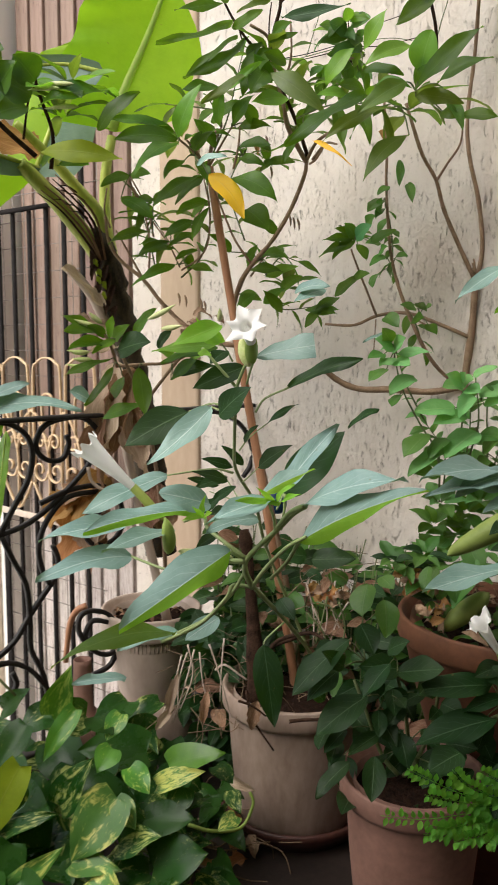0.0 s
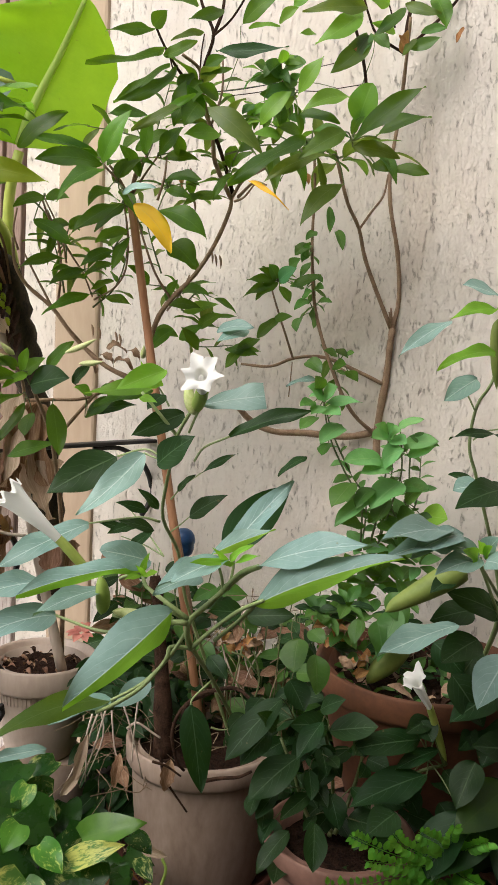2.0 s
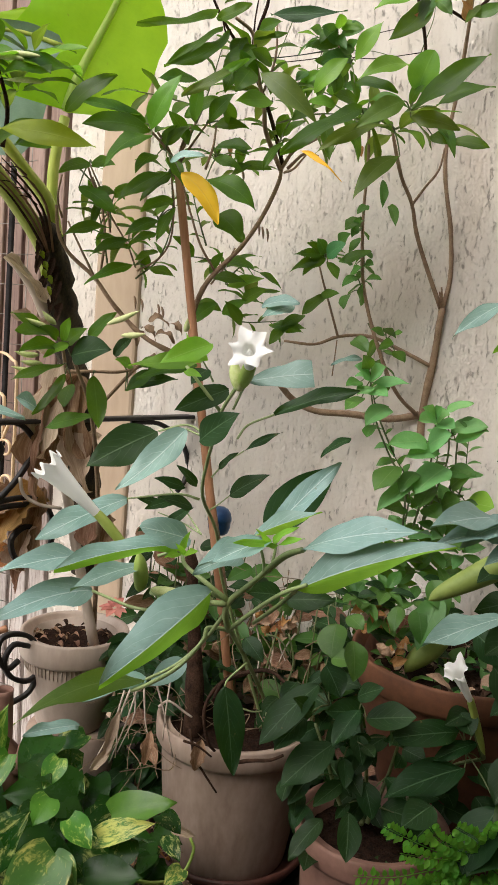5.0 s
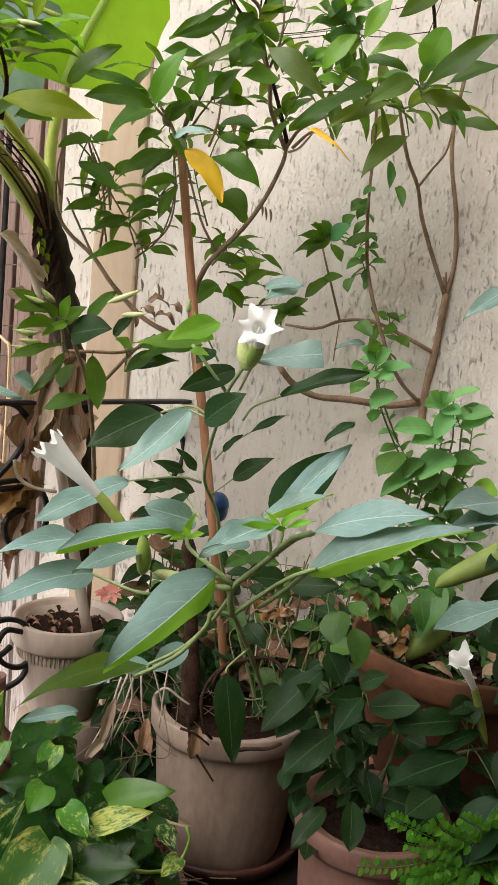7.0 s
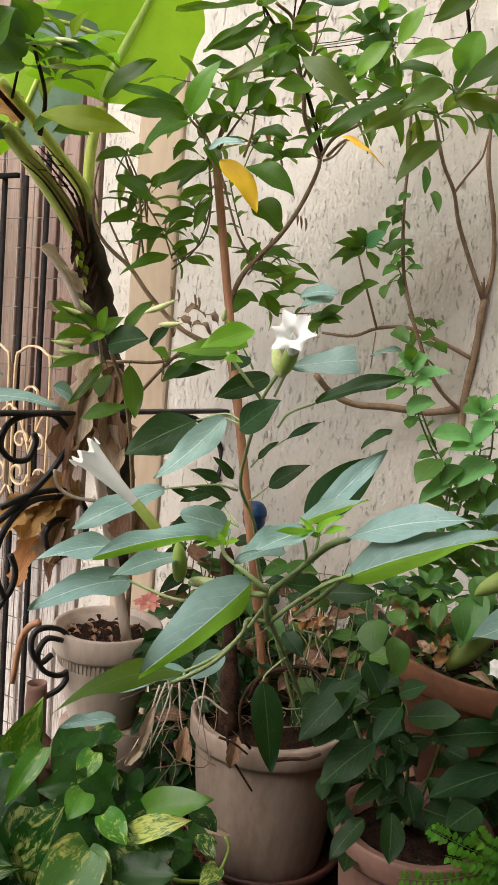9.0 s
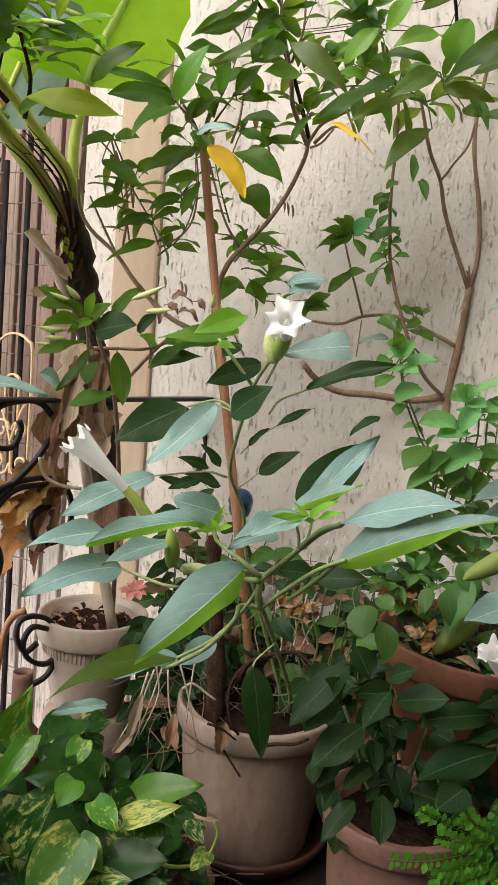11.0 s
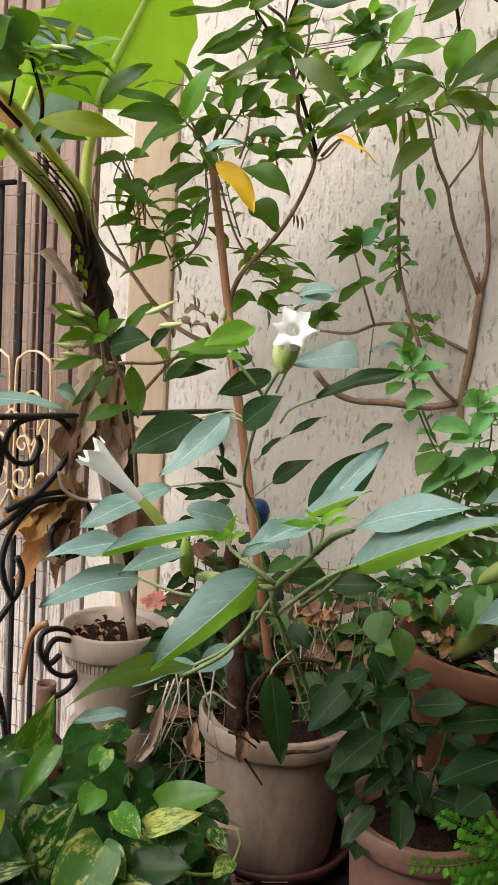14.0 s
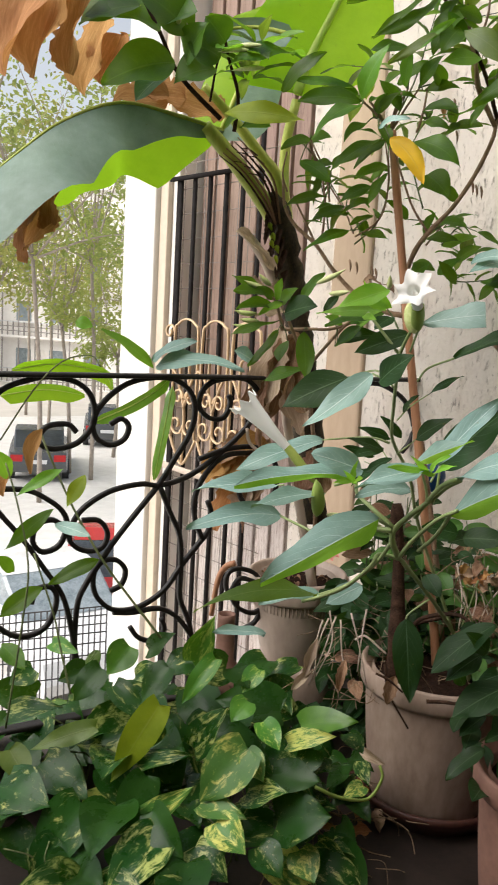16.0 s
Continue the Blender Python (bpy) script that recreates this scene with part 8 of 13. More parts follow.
leaf(banana, DARK_BARK, (-0.365, 2.070, 1.279), (-0.373, 2.050, 1.226), 0.018, 0.8, 0.1, 0.6, name='dry_scale', jag=0.25)
leaf(banana, DARK_BARK, (-0.382, 2.070, 1.302), (-0.390, 2.050, 1.250), 0.018, 0.8, 0.1, 0.6, name='dry_scale', jag=0.25)
leaf(banana, DARK_BARK, (-0.338, 2.070, 1.244), (-0.346, 2.050, 1.191), 0.018, 0.8, 0.1, 0.6, name='dry_scale', jag=0.25)
leaf(banana, DARK_BARK, (-0.370, 2.070, 1.253), (-0.378, 2.050, 1.201), 0.018, 0.8, 0.1, 0.6, name='dry_scale', jag=0.25)
leaf(banana, DARK_BARK, (-0.349, 2.070, 1.217), (-0.357, 2.050, 1.165), 0.018, 0.8, 0.1, 0.6, name='dry_scale', jag=0.25)
leaf(banana, DARK_BARK, (-0.333, 2.070, 1.193), (-0.341, 2.050, 1.141), 0.018, 0.8, 0.1, 0.6, name='dry_scale', jag=0.25)
leaf(banana, OLD_LEAF, (-0.383, 2.050, 1.306), (-0.374, 2.050, 1.285), 0.011, 0.8, 0.1, 0.6, name='moss', jag=0.3)
leaf(banana, OLD_LEAF, (-0.374, 2.050, 1.282), (-0.365, 2.050, 1.261), 0.011, 0.8, 0.1, 0.6, name='moss', jag=0.3)
leaf(banana, OLD_LEAF, (-0.362, 2.050, 1.252), (-0.354, 2.050, 1.231), 0.011, 0.8, 0.1, 0.6, name='moss', jag=0.3)
leaf(banana, OLD_LEAF, (-0.375, 2.050, 1.264), (-0.367, 2.050, 1.242), 0.011, 0.8, 0.1, 0.6, name='moss', jag=0.3)
leaf(banana, OLD_LEAF, (-0.363, 2.050, 1.227), (-0.355, 2.050, 1.206), 0.011, 0.8, 0.1, 0.6, name='moss', jag=0.3)
tube('dry_stalk', [(-0.399, 2.000, 0.794), (-0.389, 2.000, 0.756), (-0.354, 2.000, 0.734), (-0.303, 2.000, 0.727)], 0.0045, 0.004, PALE_STICK, banana)
tube('dry_stalk', [(-0.414, 2.020, 0.431), (-0.438, 2.020, 0.419), (-0.458, 2.020, 0.379), (-0.471, 2.020, 0.281)], 0.009, 0.007, STICK, banana)
long_leaf(banana, [(-0.353, 2.170, 1.642), (-0.328, 2.180, 1.731), (-0.264, 2.200, 1.880), (-0.210, 2.200, 2.012)], 0.19, 0.135, (-0.85, -0.3, 0.25), (0.9, 0.1, 0.0), BANANA, BANANA, BANANA_RIB, 0.014, rise=(0.1, 0.42))
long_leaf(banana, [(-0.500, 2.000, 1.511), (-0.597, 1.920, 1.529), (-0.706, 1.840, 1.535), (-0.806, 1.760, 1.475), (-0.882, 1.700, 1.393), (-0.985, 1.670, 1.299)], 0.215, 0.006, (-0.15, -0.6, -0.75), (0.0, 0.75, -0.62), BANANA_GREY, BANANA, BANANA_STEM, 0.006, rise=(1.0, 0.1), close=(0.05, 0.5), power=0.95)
long_leaf(banana, [(-0.503, 2.003, 1.510), (-0.598, 1.923, 1.528), (-0.707, 1.843, 1.533), (-0.797, 1.775, 1.480), (-0.872, 1.720, 1.402), (-0.930, 1.690, 1.345)], 0.005, 0.135, (0, -0.3, -0.7), (0.1, 0.6, -0.75), BANANA, BANANA, BANANA_STEM, 0.004, rise=(0.1, 0.2), close=(0.1, 0.3))
long_leaf(banana, [(-0.552, 2.150, 1.524), (-0.476, 2.250, 1.802), (-0.451, 2.280, 1.894)], 0.10, 0.10, (-0.9, -0.2, -0.2), (0.9, 0.1, -0.2), BANANA, BANANA_GREY, BANANA_STEM, 0.007)
long_leaf(banana, [(-0.359, 2.100, 1.760), (-0.459, 2.100, 1.780), (-0.576, 2.080, 1.764)], 0.03, 0.04, (0.1, -0.3, 0.9), (-0.1, -0.3, -0.9), BANANA_GREY, BANANA_GREY, BANANA_STEM, 0.007)
leaf(banana, DRY_LEAF, (-0.832, 1.800, 1.810), (-0.885, 1.780, 1.569), 0.164, 0.9, 0.04, 0.4, shape='band', jag=0.2, wave=0.13, nu=22, nv=5, twist=0.5, name='dry_leaf', label='crumpled dry brown leaf')
leaf(banana, DRY_LEAF, (-0.889, 1.780, 1.781), (-0.943, 1.760, 1.569), 0.161, 0.9, 0.04, 0.4, shape='band', jag=0.2, wave=0.13, nu=22, nv=5, twist=0.5, name='dry_leaf', label='crumpled dry brown leaf')
leaf(banana, DRY_LEAF, (-0.778, 1.800, 1.774), (-0.804, 1.780, 1.581), 0.096, 0.9, 0.04, 0.4, shape='band', jag=0.2, wave=0.13, nu=22, nv=5, twist=0.5, name='dry_leaf', label='crumpled dry brown leaf')
leaf(banana, DRY_LEAF, (-0.785, 1.950, 1.756), (-0.828, 1.930, 1.572), 0.096, 0.9, 0.04, 0.4, shape='band', jag=0.2, wave=0.13, nu=22, nv=5, twist=0.5, name='dry_leaf', label='crumpled dry brown leaf')
leaf(banana, DRY_LEAF, (-0.748, 1.950, 1.718), (-0.786, 1.930, 1.598), 0.105, 0.9, 0.04, 0.4, shape='band', jag=0.2, wave=0.13, nu=22, nv=5, twist=0.5, name='dry_leaf', label='crumpled dry brown leaf')
leaf(banana, DRY_LEAF, (-0.639, 2.000, 1.591), (-0.776, 1.980, 1.572), 0.104, 0.9, 0.04, 0.4, shape='band', jag=0.2, wave=0.13, nu=22, nv=5, twist=0.5, name='dry_leaf', label='crumpled dry brown leaf')
leaf(banana, DRY_LEAF, (-0.602, 2.020, 1.590), (-0.697, 2.000, 1.597), 0.083, 0.9, 0.04, 0.4, shape='band', jag=0.2, wave=0.13, nu=22, nv=5, twist=0.5, name='dry_leaf', label='crumpled dry brown leaf')
leaf(banana, DRY_LEAF, (-0.510, 2.060, 1.560), (-0.651, 2.040, 1.588), 0.080, 0.9, 0.04, 0.4, shape='band', jag=0.2, wave=0.13, nu=22, nv=5, twist=0.5, name='dry_leaf', label='crumpled dry brown leaf')
leaf(banana, DRY_LEAF, (-0.793, 1.700, 1.279), (-0.848, 1.680, 1.179), 0.112, 0.9, 0.04, 0.4, shape='band', jag=0.2, wave=0.13, nu=22, nv=5, twist=0.5, name='dry_leaf', label='crumpled dry brown leaf')
leaf(banana, DRY_LEAF, (-0.830, 1.680, 1.311), (-0.844, 1.660, 1.160), 0.051, 0.9, 0.04, 0.4, shape='band', jag=0.2, wave=0.13, nu=22, nv=5, twist=0.5, name='dry_leaf', label='crumpled dry brown leaf')
leaf(banana, DRY_LEAF, (-0.796, 1.690, 1.313), (-0.778, 1.670, 1.228), 0.054, 0.9, 0.04, 0.4, shape='band', jag=0.2, wave=0.13, nu=22, nv=5, twist=0.5, name='dry_leaf', label='crumpled dry brown leaf')
leaf(banana, PALE_DRY, (-0.329, 2.060, 1.053), (-0.349, 2.020, 0.835), 0.071, 0.9, 0.06, 0.5, shape='band', jag=0.22, wave=0.17, nu=22, nv=4, twist=0.6, name='dry_leaf', label='papery dry brown leaf sheath')
leaf(banana, SHEATH, (-0.300, 2.060, 1.042), (-0.305, 2.020, 0.851), 0.060, 0.9, 0.06, 0.5, shape='band', jag=0.22, wave=0.17, nu=22, nv=4, twist=0.6, name='dry_leaf', label='papery dry brown leaf sheath')
leaf(banana, SHEATH, (-0.280, 2.060, 1.031), (-0.254, 2.020, 0.841), 0.050, 0.9, 0.06, 0.5, shape='band', jag=0.22, wave=0.17, nu=22, nv=4, twist=0.6, name='dry_leaf', label='papery dry brown leaf sheath')
leaf(banana, SHEATH, (-0.349, 2.060, 1.013), (-0.384, 2.020, 0.794), 0.041, 0.9, 0.06, 0.5, shape='band', jag=0.22, wave=0.17, nu=22, nv=4, twist=0.6, name='dry_leaf', label='papery dry brown leaf sheath')
leaf(banana, PALE_DRY, (-0.308, 2.060, 0.964), (-0.243, 2.020, 0.763), 0.050, 0.9, 0.06, 0.5, shape='band', jag=0.22, wave=0.17, nu=22, nv=4, twist=0.6, name='dry_leaf', label='papery dry brown leaf sheath')
leaf(banana, SHEATH, (-0.332, 2.060, 0.936), (-0.367, 2.020, 0.703), 0.047, 0.9, 0.06, 0.5, shape='band', jag=0.22, wave=0.17, nu=22, nv=4, twist=0.6, name='dry_leaf', label='papery dry brown leaf sheath')
leaf(banana, DRY_LEAF, (-0.361, 2.060, 0.762), (-0.440, 2.020, 0.660), 0.093, 0.9, 0.06, 0.5, shape='band', jag=0.22, wave=0.17, nu=22, nv=4, twist=0.6, name='dry_leaf', label='papery dry brown leaf sheath')
leaf(banana, DRY_LEAF, (-0.412, 2.060, 0.746), (-0.463, 2.020, 0.619), 0.084, 0.9, 0.06, 0.5, shape='band', jag=0.22, wave=0.17, nu=22, nv=4, twist=0.6, name='dry_leaf', label='papery dry brown leaf sheath')
leaf(banana, DRY_LEAF, (-0.449, 2.060, 0.717), (-0.501, 2.020, 0.630), 0.074, 0.9, 0.06, 0.5, shape='band', jag=0.22, wave=0.17, nu=22, nv=4, twist=0.6, name='dry_leaf', label='papery dry brown leaf sheath')
leaf(banana, DRY_LEAF, (-0.431, 2.060, 0.624), (-0.471, 2.020, 0.512), 0.064, 0.9, 0.06, 0.5, shape='band', jag=0.22, wave=0.17, nu=22, nv=4, twist=0.6, name='dry_leaf', label='papery dry brown leaf sheath')
leaf(banana, PALE_DRY, (-0.383, 2.060, 0.694), (-0.398, 2.020, 0.569), 0.062, 0.9, 0.06, 0.5, shape='band', jag=0.22, wave=0.17, nu=22, nv=4, twist=0.6, name='dry_leaf', label='papery dry brown leaf sheath')
leaf(banana, SHEATH, (-0.348, 2.060, 0.763), (-0.385, 2.020, 0.570), 0.052, 0.9, 0.06, 0.5, shape='band', jag=0.22, wave=0.17, nu=22, nv=4, twist=0.6, name='dry_leaf', label='papery dry brown leaf sheath')
leaf(banana, SHEATH, (-0.368, 2.060, 0.654), (-0.401, 2.020, 0.515), 0.042, 0.9, 0.06, 0.5, shape='band', jag=0.22, wave=0.17, nu=22, nv=4, twist=0.6, name='dry_leaf', label='papery dry brown leaf sheath')
leaf(banana, PALE_DRY, (-0.360, 2.060, 1.191), (-0.453, 2.020, 1.284), 0.022, 0.9, 0.06, 0.5, shape='band', jag=0.22, wave=0.17, nu=22, nv=4, twist=0.6, name='dry_leaf', label='papery dry brown leaf sheath')
leaf(banana, PALE_DRY, (-0.357, 2.060, 1.140), (-0.440, 2.020, 1.157), 0.023, 0.9, 0.06, 0.5, shape='band', jag=0.22, wave=0.17, nu=22, nv=4, twist=0.6, name='dry_leaf', label='papery dry brown leaf sheath')
leaf(banana, PALE_DRY, (-0.329, 2.060, 1.091), (-0.399, 2.020, 1.073), 0.021, 0.9, 0.06, 0.5, shape='band', jag=0.22, wave=0.17, nu=22, nv=4, twist=0.6, name='dry_leaf', label='papery dry brown leaf sheath')
leaf(banana, SHEATH, (-0.399, 2.060, 0.747), (-0.467, 2.020, 0.691), 0.073, 0.9, 0.06, 0.5, shape='band', jag=0.22, wave=0.17, nu=22, nv=4, twist=0.6, name='dry_leaf', label='papery dry brown leaf sheath')
leaf(banana, PALE_DRY, (-0.278, 2.060, 0.887), (-0.226, 2.020, 0.895), 0.030, 0.9, 0.06, 0.5, shape='band', jag=0.22, wave=0.17, nu=22, nv=4, twist=0.6, name='dry_leaf', label='papery dry brown leaf sheath')
leaf(banana, SHEATH, (-0.230, 2.060, 0.743), (-0.241, 2.020, 0.631), 0.051, 0.9, 0.06, 0.5, shape='band', jag=0.22, wave=0.17, nu=22, nv=4, twist=0.6, name='dry_leaf', label='papery dry brown leaf sheath')
leaf(banana, SHEATH, (-0.201, 2.060, 0.705), (-0.206, 2.020, 0.592), 0.051, 0.9, 0.06, 0.5, shape='band', jag=0.22, wave=0.17, nu=22, nv=4, twist=0.6, name='dry_leaf', label='papery dry brown leaf sheath')
tube('dry_stalk', [(-0.453, 2.050, 1.287), (-0.426, 2.060, 1.260), (-0.394, 2.080, 1.214), (-0.367, 2.100, 1.153)], 0.012, 0.014, PALE_STICK, banana, sides=9)
budshrub = thing("gardenia_shrub", (-0.27, 2.13, 0.37), "leafy shrub with pale pointed buds in an ivory pot", "plant")
tube('stem', [(-0.216, 2.120, 0.392), (-0.220, 2.000, 0.716), (-0.244, 1.880, 0.958), (-0.283, 1.820, 1.073)], 0.006, 0.004, BARK, budshrub)
tube('stem', [(-0.244, 1.880, 0.958), (-0.163, 1.860, 1.059), (-0.119, 1.860, 1.098)], 0.004, 0.003, BARK, budshrub)
leaf(budshrub, JASMINE, (-0.316, 1.800, 1.102), (-0.379, 1.720, 1.087), 0.041, arch=0.05, fold=0.30, shape='spear', normal=(0.365, -0.438, 0.822))
leaf(budshrub, JASMINE, (-0.325, 1.800, 1.125), (-0.388, 1.720, 1.125), 0.041, arch=0.02, fold=0.24, shape='spear', normal=(0.485, -0.381, 0.787))
leaf(budshrub, DATURA_DARK, (-0.288, 1.800, 1.082), (-0.210, 1.740, 1.104), 0.067, arch=0.04, fold=0.23, shape='spear', normal=(-0.623, -0.646, 0.442))
leaf(budshrub, JASMINE_FRESH, (-0.305, 1.800, 1.111), (-0.291, 1.760, 1.158), 0.024, arch=0.07, fold=0.18, shape='spear', normal=(-0.521, -0.721, -0.458))
leaf(budshrub, JASMINE, (-0.313, 1.800, 1.114), (-0.346, 1.760, 1.137), 0.027, arch=0.08, fold=0.17, shape='spear', normal=(0.811, -0.559, 0.172))
leaf(budshrub, JASMINE, (-0.302, 1.820, 1.104), (-0.257, 1.780, 1.139), 0.031, arch=0.06, fold=0.31, shape='spear', normal=(-0.702, -0.703, 0.110))
leaf(budshrub, JASMINE, (-0.257, 1.840, 1.116), (-0.205, 1.800, 1.176), 0.032, arch=0.07, fold=0.14, shape='spear', normal=(-0.667, -0.742, 0.076))
leaf(budshrub, JASMINE, (-0.243, 1.800, 1.046), (-0.225, 1.760, 0.944), 0.043, arch=0.05, fold=0.14, shape='oblong', normal=(0.295, -0.871, 0.392))
leaf(budshrub, JASMINE, (-0.296, 1.780, 1.046), (-0.352, 1.740, 0.966), 0.025, arch=0.03, fold=0.31, shape='spear', normal=(-0.193, -0.816, 0.545), curve=0.08)
leaf(budshrub, JASMINE, (-0.301, 1.780, 1.065), (-0.393, 1.740, 1.031), 0.029, arch=0.03, fold=0.14, shape='spear', normal=(-0.033, -0.600, 0.799))
leaf(budshrub, DATURA_DARK, (-0.203, 1.840, 1.089), (-0.170, 1.800, 1.128), 0.029, arch=0.05, fold=0.32, shape='spear', normal=(-0.763, -0.645, -0.028))
leaf(budshrub, JASMINE, (-0.177, 1.850, 1.017), (-0.113, 1.810, 1.066), 0.034, arch=0.05, fold=0.25, shape='spear', normal=(-0.658, -0.692, 0.297))
leaf(budshrub, DATURA_DARK, (-0.173, 1.860, 1.029), (-0.070, 1.820, 1.049), 0.040, arch=0.05, fold=0.31, shape='spear', normal=(-0.378, -0.664, 0.645))
leaf(budshrub, JASMINE, (-0.152, 1.860, 1.073), (-0.081, 1.820, 1.085), 0.030, arch=0.04, fold=0.23, shape='spear', normal=(-0.470, -0.658, 0.588))
leaf(budshrub, JASMINE_FRESH, (-0.164, 1.860, 1.068), (-0.202, 1.820, 1.081), 0.025, arch=0.06, fold=0.22, shape='spear', normal=(0.729, -0.559, 0.394))
leaf(budshrub, JASMINE_FRESH, (-0.293, 1.800, 1.105), (-0.338, 1.760, 1.077), 0.023, arch=0.07, fold=0.24, shape='spear', normal=(0.151, -0.666, 0.731))
leaf(budshrub, JASMINE, (-0.337, 1.860, 0.928), (-0.225, 1.820, 0.962), 0.035, arch=0.07, fold=0.18, shape='spear', normal=(-0.423, -0.670, 0.610))
leaf(budshrub, JASMINE, (-0.333, 1.800, 1.124), (-0.402, 1.760, 1.158), 0.028, arch=0.04, fold=0.29, shape='spear', normal=(0.602, -0.666, 0.441))
leaf(budshrub, JASMINE_FRESH, (-0.131, 1.840, 1.063), (-0.091, 1.800, 1.092), 0.032, arch=0.03, fold=0.26, shape='spear', normal=(-0.775, -0.559, 0.295))
leaf(budshrub, DATURA, (-0.349, 1.780, 0.975), (-0.383, 1.740, 0.998), 0.046, arch=0.06, fold=0.20, shape='spear', normal=(0.784, -0.409, 0.467))
leaf(budshrub, JASMINE, (-0.287, 1.860, 1.023), (-0.298, 1.820, 0.976), 0.041, arch=0.05, fold=0.20, shape='spear', normal=(-0.511, -0.595, 0.620))
spindle('bud', [(-0.335, 1.790, 1.136), (-0.355, 1.780, 1.141), (-0.376, 1.770, 1.150)], 0.0062, BUD, budshrub, a=0.7, b=1.0)
spindle('bud', [(-0.319, 1.790, 1.142), (-0.332, 1.780, 1.152), (-0.345, 1.770, 1.166)], 0.0062, BUD, budshrub, a=0.7, b=1.0)
spindle('bud', [(-0.348, 1.790, 1.080), (-0.371, 1.780, 1.079), (-0.394, 1.770, 1.084)], 0.0062, BUD, budshrub, a=0.7, b=1.0)
spindle('bud', [(-0.340, 1.790, 1.047), (-0.369, 1.780, 1.048), (-0.398, 1.770, 1.054)], 0.0062, BUD, budshrub, a=0.7, b=1.0)
spindle('bud', [(-0.221, 1.790, 1.151), (-0.189, 1.780, 1.165), (-0.157, 1.770, 1.183)], 0.0062, BUD, budshrub, a=0.7, b=1.0)
spindle('bud', [(-0.192, 1.790, 1.131), (-0.167, 1.780, 1.133), (-0.143, 1.770, 1.138)], 0.0062, BUD, budshrub, a=0.7, b=1.0)
spindle('bud', [(-0.341, 1.790, 1.064), (-0.362, 1.780, 1.063), (-0.382, 1.770, 1.066)], 0.0062, BUD, budshrub, a=0.7, b=1.0)
spindle('bud', [(-0.064, 1.790, 1.148), (-0.063, 1.780, 1.159), (-0.063, 1.770, 1.175)], 0.0062, BUD, budshrub, a=0.7, b=1.0)
jasmine_top = thing("jasmine_spray", (-0.45, 1.9, 1.2), "leafy jasmine spray with spent pale flowers", "plant")
tube('stem', [(-0.460, 1.950, 1.499), (-0.450, 1.930, 1.574), (-0.470, 1.900, 1.649), (-0.477, 1.880, 1.694)], 0.005, 0.003, DARK_BARK, jasmine_top)
leaf(jasmine_top, JASMINE, (-0.457, 1.850, 1.487), (-0.343, 1.820, 1.519), 0.085, 0.5, 0.08, 0.25)
leaf(jasmine_top, JASMINE, (-0.419, 1.850, 1.486), (-0.346, 1.820, 1.481), 0.056, 0.5, 0.08, 0.25)
leaf(jasmine_top, JASMINE, (-0.466, 1.850, 1.664), (-0.505, 1.820, 1.709), 0.076, 0.8, 0.08, 0.25)
leaf(jasmine_top, JASMINE, (-0.475, 1.850, 1.632), (-0.544, 1.820, 1.654), 0.125, 0.7, 0.08, 0.25)
leaf(jasmine_top, JASMINE, (-0.484, 1.850, 1.610), (-0.571, 1.820, 1.570), 0.128, 0.6, 0.08, 0.25)
leaf(jasmine_top, JASMINE, (-0.580, 1.850, 1.624), (-0.732, 1.800, 1.563), 0.146, 0.75, 0.08, 0.25)
leaf(jasmine_top, JASMINE, (-0.616, 1.850, 1.696), (-0.776, 1.800, 1.710), 0.179, 0.5, 0.08, 0.25)
leaf(jasmine_top, JASMINE, (-0.664, 1.850, 1.744), (-0.789, 1.800, 1.687), 0.150, 0.6, 0.08, 0.25)
leaf(jasmine_top, JASMINE, (-0.596, 1.850, 1.707), (-0.518, 1.800, 1.712), 0.085, 0.7, 0.08, 0.25)
leaf(jasmine_top, JASMINE, (-0.553, 1.850, 1.624), (-0.491, 1.800, 1.689), 0.089, 0.8, 0.08, 0.25)
leaf(jasmine_top, DATURA, (-0.592, 1.850, 1.600), (-0.651, 1.800, 1.527), 0.081, 0.55, 0.08, 0.25)
leaf(jasmine_top, JASMINE, (-0.312, 1.850, 1.640), (-0.449, 1.800, 1.597), 0.084, 0.5, 0.08, 0.25)
leaf(jasmine_top, JASMINE, (-0.543, 1.850, 1.683), (-0.660, 1.800, 1.760), 0.100, 0.7, 0.08, 0.25)
tube('stem', [(-0.495, 1.950, 1.528), (-0.552, 1.900, 1.578), (-0.589, 1.880, 1.621), (-0.619, 1.860, 1.687), (-0.654, 1.840, 1.752)], 0.006, 0.004, DARK_BARK, jasmine_top)
tube('stem', [(-0.514, 1.920, 1.558), (-0.495, 1.900, 1.639), (-0.477, 1.900, 1.675)], 0.003, 0.002, DARK_BARK, jasmine_top)
spindle('spent_flower', [(-0.480, 1.840, 1.642), (-0.443, 1.830, 1.643), (-0.406, 1.820, 1.640)], 0.0055, BUD, jasmine_top, a=0.9, b=0.6)
spindle('spent_flower', [(-0.462, 1.840, 1.650), (-0.418, 1.830, 1.652), (-0.376, 1.820, 1.649)], 0.0055, BUD, jasmine_top, a=0.9, b=0.6)
spindle('spent_flower', [(-0.446, 1.840, 1.603), (-0.406, 1.830, 1.605), (-0.367, 1.820, 1.603)], 0.0055, BUD, jasmine_top, a=0.9, b=0.6)
spindle('spent_flower', [(-0.554, 1.840, 1.704), (-0.537, 1.830, 1.679), (-0.520, 1.820, 1.650)], 0.0055, PALE_STICK, jasmine_top, a=0.9, b=0.6)
